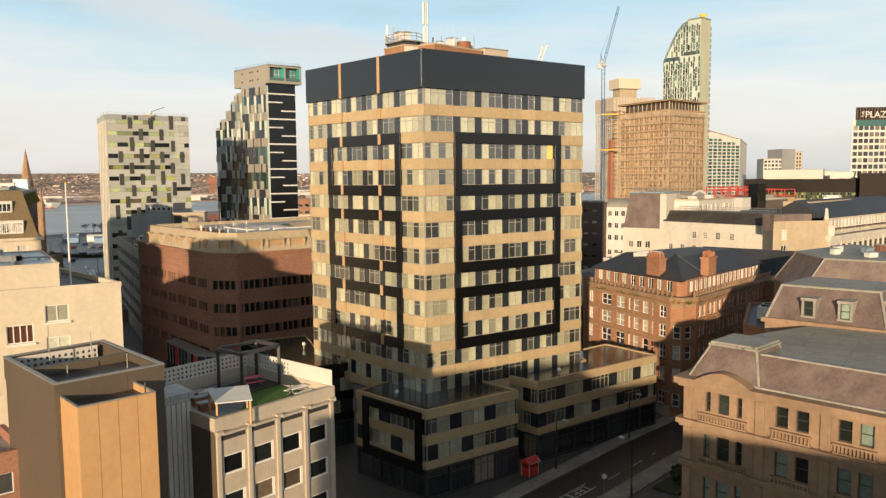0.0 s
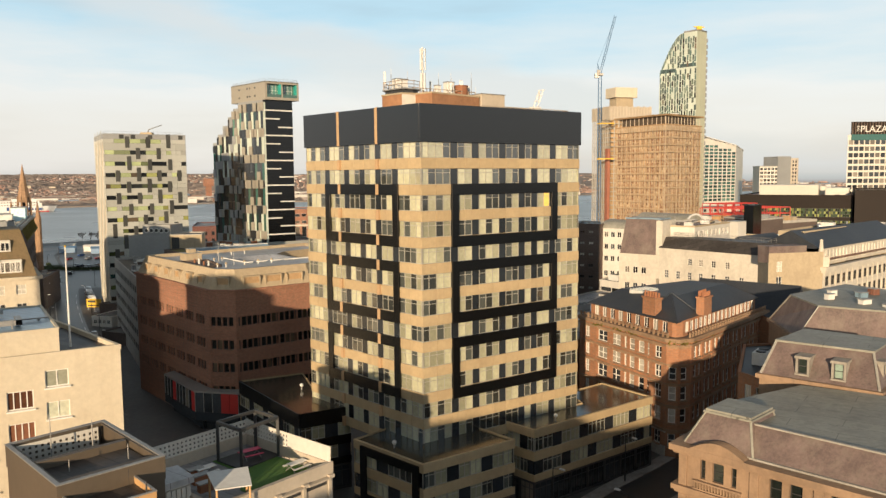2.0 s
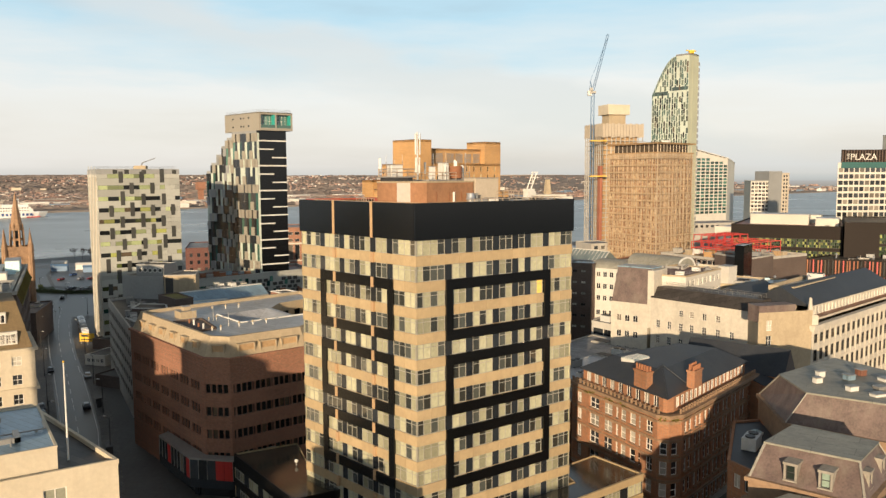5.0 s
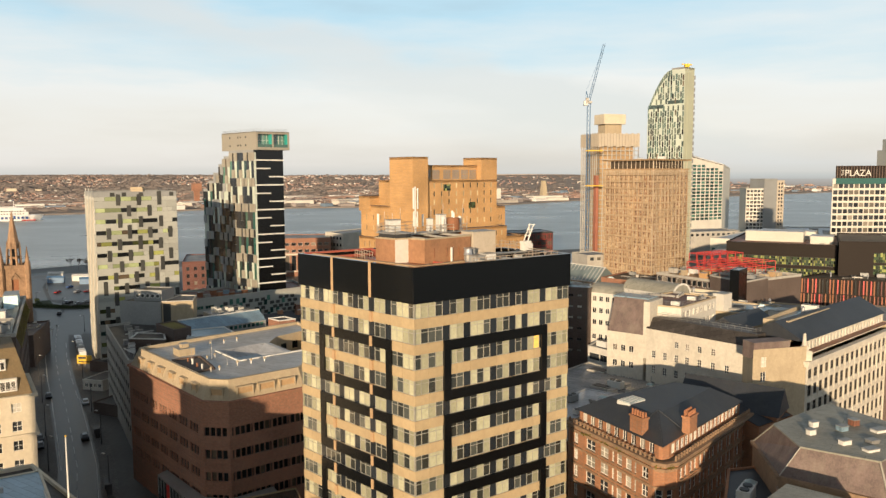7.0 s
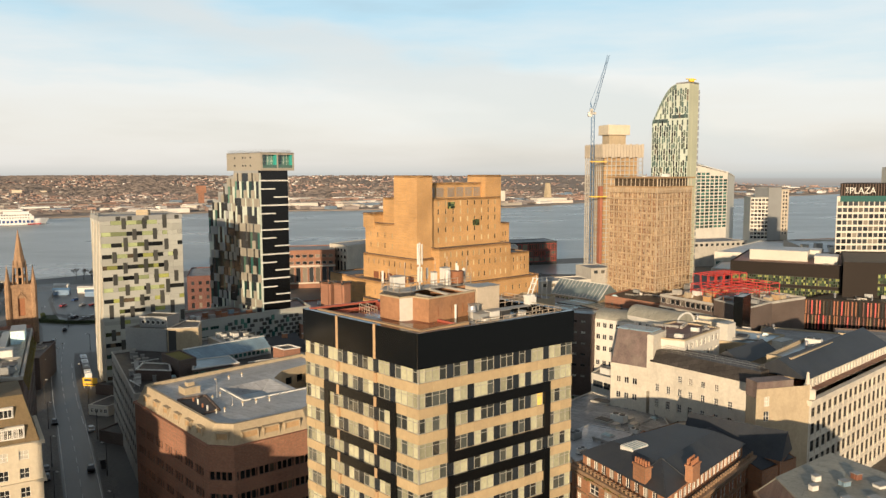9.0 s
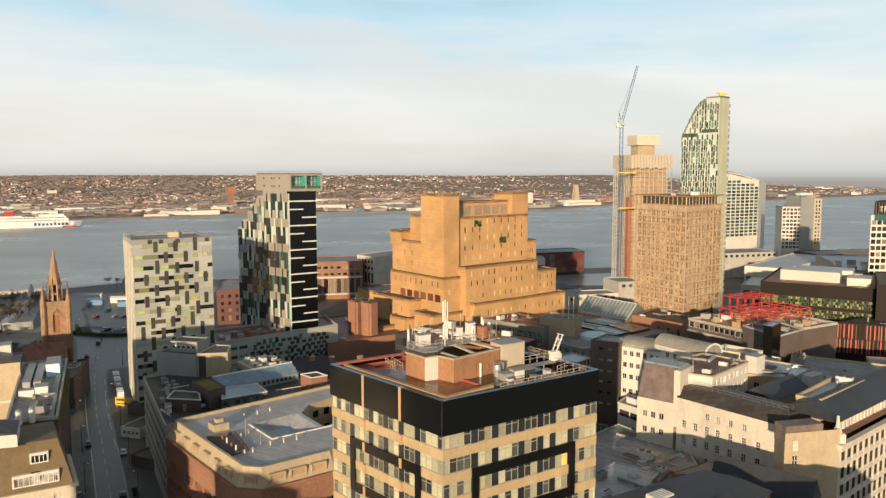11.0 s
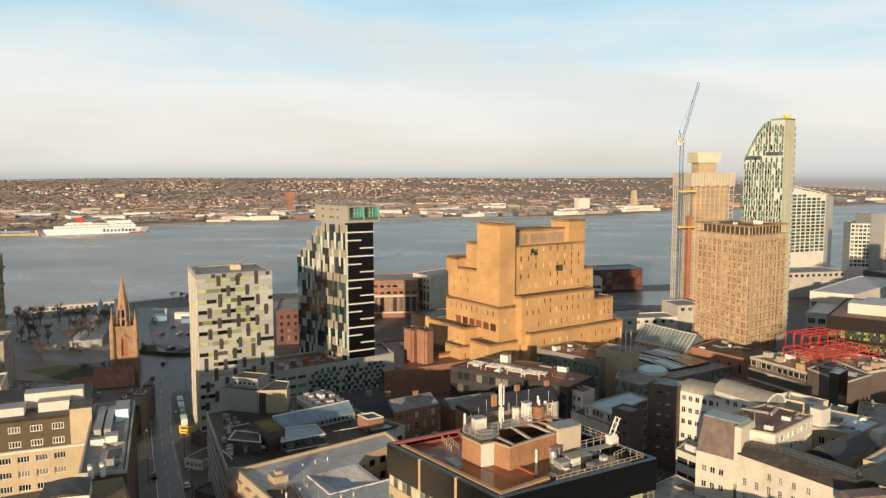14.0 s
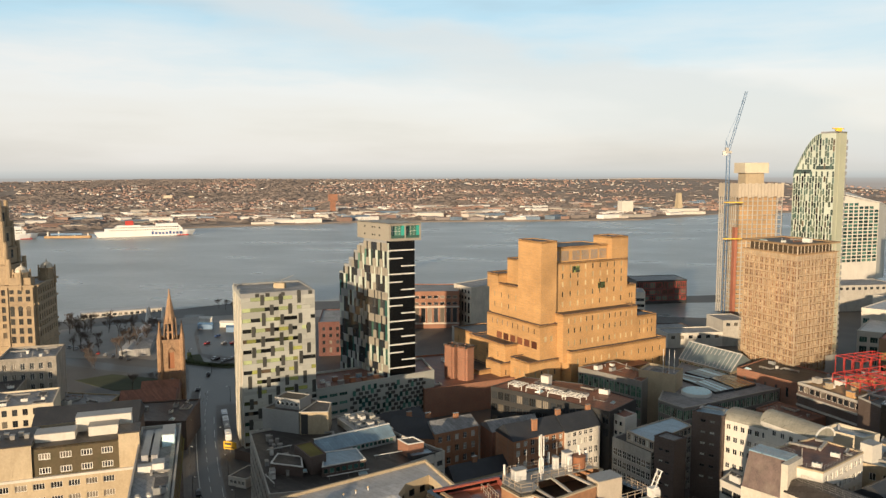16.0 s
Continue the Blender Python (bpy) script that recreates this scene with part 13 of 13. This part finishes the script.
for k in range(5):
    x, y = shift([lerp2(MID[1], MID[4], k / 5), MID[4]], -6.4)[0]
    t = thing("bus_shelter", "glass bus shelter with dark roof", "bus shelter", (x, y, 0.14), "shelters along the pavement") if k in (1, 3) else None
    if t:
        m = pose(x, y, 0.14, 0, 0, 118)
        bm = bmesh.new()
        box(bm, -2.0, -0.7, 2.3, 2.0, 0.7, 2.42, m)
        part("roof", bm, M["dark_frame"], t)
        bm = bmesh.new()
        box(bm, -1.95, -0.68, 0.2, 1.95, -0.64, 2.2, m)
        part("glass_back", bm, M["g_pale"], t)
        for u in (-1.95, 1.95):
            bm = bmesh.new()
            box(bm, u - 0.05, -0.68, 0, u + 0.05, 0.4, 2.3, m)
            part("side_post", bm, M["dark_frame"], t)

# red stall under the podium corner
t = thing("red_kiosk", "red fabric kiosk with white-dotted valance", "kiosk", (11.4, 97.8, 0.14))
mk = pose(11.4, 98.0, 0.14, 0, 0, 42)
bm = bmesh.new()
box(bm, -0.9, -0.6, 0, 0.9, 0.6, 1.25, mk)
part("counter", bm, M["red_paint"], t)
bm = bmesh.new()
gable_roof(bm, [tuple((mk @ Vector((x, y, 0))).xy) for x, y in ((-1.1, -0.9), (1.1, -0.9), (1.1, 0.9), (-1.1, 0.9))], 2.0, 2.6, 0.1)
part("canopy", bm, M["red_paint"], t)
for x in (-0.9, 0.9):
    for y in (-0.7, 0.7):
        bm = bmesh.new()
        beam(bm, mk @ Vector((x, y, 0)), mk @ Vector((x, y, 2.1)), 0.04, 5)
        part("post", bm, M["white_metal"], t)
for k in range(4):
    bm = bmesh.new()
    box(bm, -0.8 + k * 0.5, -1.06, 1.86, -0.62 + k * 0.5, -1.01, 2.0, mk)
    part("dot", bm, M["white_metal"], t)


# ---- trees, hedges, planting ----
def twig_meshes(seed):
    key = ("tree", seed)
    if key in _wins:
        return _wins[key]
    rg = random.Random(seed)
    trunk, crown = bmesh.new(), bmesh.new()
    beam(trunk, (0, 0, 0), (0.1, 0, 2.4), 0.15, 7, 0.11)

    def grow(p, d, L, r, lev):
        q = p + d * L
        r = max(r, 0.03)
        beam(trunk if lev < 2 else crown, p, q, r, 5 if lev < 2 else 3, r * 0.62)
        if lev == 5:
            return
        for k in range(4 if lev < 2 else 3):
            nd = (d + Vector((rg.uniform(-1, 1), rg.uniform(-1, 1), rg.uniform(-0.25, 0.7))) * 0.75).normalized()
            grow(p.lerp(q, rg.uniform(0.55, 1.0)), nd, L * rg.uniform(0.55, 0.8), r * 0.6, lev + 1)

    for k in range(4):
        grow(Vector((0.08, 0, 2.2)), Vector((rg.uniform(-0.6, 0.6), rg.uniform(-0.6, 0.6), 1)).normalized(), rg.uniform(1.6, 2.3), 0.075, 1)
    _wins[key] = (mesh_of("trunk", trunk, M["bark"]), mesh_of("crown", crown, M["twig"]))
    return _wins[key]


def bare_tree(x, y, s, seed, z=0.0):
    t = thing("bare_tree", "bare winter street tree with fine twigs", "tree", (x, y, z), "bare winter trees")
    m = Matrix.Translation((x, y, z)) @ Matrix.Rotation(seed * 1.7 + x, 4, "Z") @ Matrix.Scale(s, 4)
    for nm, me in zip(("trunk", "crown"), twig_meshes(seed % 3)):
        put(nm, me, t, m)


rngt = random.Random(5)
for k in range(44):
    x, y = -306 + 68 * rngt.random(), 400 + 75 * rngt.random()
    bare_tree(x - 0.35 * (y - 400), y, rngt.uniform(1.2, 1.9), k)
for k in range(8):
    x, y = lerp2((-205.0, 520.0), (-262.0, 560.0), k / 7)
    bare_tree(x, y, rngt.uniform(1.0, 1.4), k)
for k in range(5):
    bare_tree(-246.0 - 6 * k, 372.0 + 7 * k, 1.1, k)
for k in range(3):
    bare_tree(-205.0 + 9 * k, 340.0 + 6 * k, 1.2, k)


def leafy(bm, x, y, z, w, d, h, n, rg, rot=0.0):
    """A clump of small leaves over a box-shaped volume."""
    m = pose(x, y, z, 0, 0, rot)
    for k in range(n):
        f = rg.choice((0, 1, 2))
        p = Vector((rg.uniform(-w, w), rg.uniform(-d, d), rg.uniform(0.05, 1) * h))
        if f == 0:
            p.z = h * rg.uniform(0.85, 1.08)
        elif f == 1:
            p.y = -d * rg.uniform(0.9, 1.05)
        s = rg.uniform(0.12, 0.3)
        q = Matrix.Translation(p) @ Matrix.Rotation(rg.uniform(0, 6.3), 4, Vector((rg.uniform(-1, 1), rg.uniform(-1, 1), rg.uniform(-1, 1))).normalized())
        v = [bm.verts.new(m @ q @ Vector(c)) for c in ((-s, -s * 0.6, 0), (s, -s * 0.6, 0), (s * 0.6, s, 0.05), (-s * 0.6, s, 0.05))]
        bm.faces.new(v)


rgl = random.Random(8)
for x, y, w, d, h, rot, n in ((-196.0, 393.0, 12.0, 1.2, 1.3, -16, 1400), (-208.0, 405.0, 10.0, 1.0, 1.2, 120, 900), (-180.0, 391.0, 6.0, 1.0, 1.2, 10, 600)):
    t = thing("clipped_hedge", "low clipped evergreen hedge round the car park", "hedge", (x, y, 0), "hedges")
    bm = bmesh.new()
    box(bm, -w, -d * 0.85, 0, w, d * 0.85, h * 0.9, pose(x, y, 0, 0, 0, rot))
    part("core", bm, M["leaf"], t)
    bm = bmesh.new()
    leafy(bm, x, y, 0, w, d, h, n, rgl, rot)
    part("foliage", bm, M["leaf"], t)
bm = bmesh.new()
prism(bm, [(-213.0, 412.0), (-203.0, 391.0), (-176.0, 386.0), (-172.0, 392.0), (-196.0, 398.0), (-206.0, 414.0)], 0, 0.16)
setting("verge", bm, M["grass"], "grass verge round the car park", "grass")
bm = bmesh.new()
prism(bm, [(-244.0, 352.0), (-214.0, 338.0), (-196.0, 338.0), (-188.0, 352.0), (-206.0, 362.0), (-232.0, 366.0)], 0, 0.12)
setting("lawn", bm, M["grass"], "dull winter lawn beside the church", "grass")
for k in range(9):
    x, y = 28.6 + 2.6 * rgl.random() + k * 0.35, 94.6 + k * 0.6
    t = thing("shrub", "dark evergreen shrub beside the street", "shrub", (x, y, 0), "shrubs across the street")
    bm = bmesh.new()
    leafy(bm, x, y, 0, 0.7, 0.7, 1.1 + 0.5 * rgl.random(), 160, rgl)
    part("foliage", bm, M["leaf"], t)
    bm = bmesh.new()
    beam(bm, (x, y, 0), (x, y, 0.9), 0.08, 5)
    part("stem", bm, M["bark"], t)
bm = bmesh.new()
prism(bm, shift([(26.4, 93.4), (31.5, 98.6), (36.0, 103.0)], 0.0) + shift([(36.0, 103.0), (31.5, 98.6), (26.4, 93.4)], 3.4), 0, 0.3)
setting("planting_bed", bm, M["grass"], "raised planting bed with shrubs", "planting")

# quayside railings, kiosks and tents on the waterfront
for k, (x, y, w, mt, lb) in enumerate(((-222.0, 492.0, 7.0, "white_metal", "white-roofed"), (-236.0, 484.0, 5.0, "blue_steel", "blue-roofed"), (-204.0, 500.0, 9.0, "white_render", "long white"), (-214.0, 478.0, 4.0, "blue_steel", "blue-roofed"), (-246.0, 505.0, 4.5, "white_metal", "white-roofed"), (-190.0, 488.0, 6.0, "white_metal", "white-roofed"))):
    p = [(x - w, y - 2), (x + w, y - 1), (x + w - 1, y + 3), (x - w - 1, y + 2)]
    house("waterfront_kiosk", lb + " waterfront kiosk with low pitched roof", p, 0, 3.2, 4.4, mt, mt, group="waterfront kiosks", category="kiosk")
t = thing("quay_railing", "long grey quayside railing above the river", "railing", (-262, 580, 0))
for a, b in zip(QUAY[1:4], QUAY[2:5]):
    a, b = lerp2(a, b, 0.01), lerp2(a, b, 0.99)
    bm = bmesh.new()
    railing(bm, [(a[0] + 1, a[1] - 2), (b[0] + 1, b[1] - 2)], 0, 1.2, 4.0, 0.06)
    part("rail", bm, M["grey_metal"], t)["kind"] = "stuff"
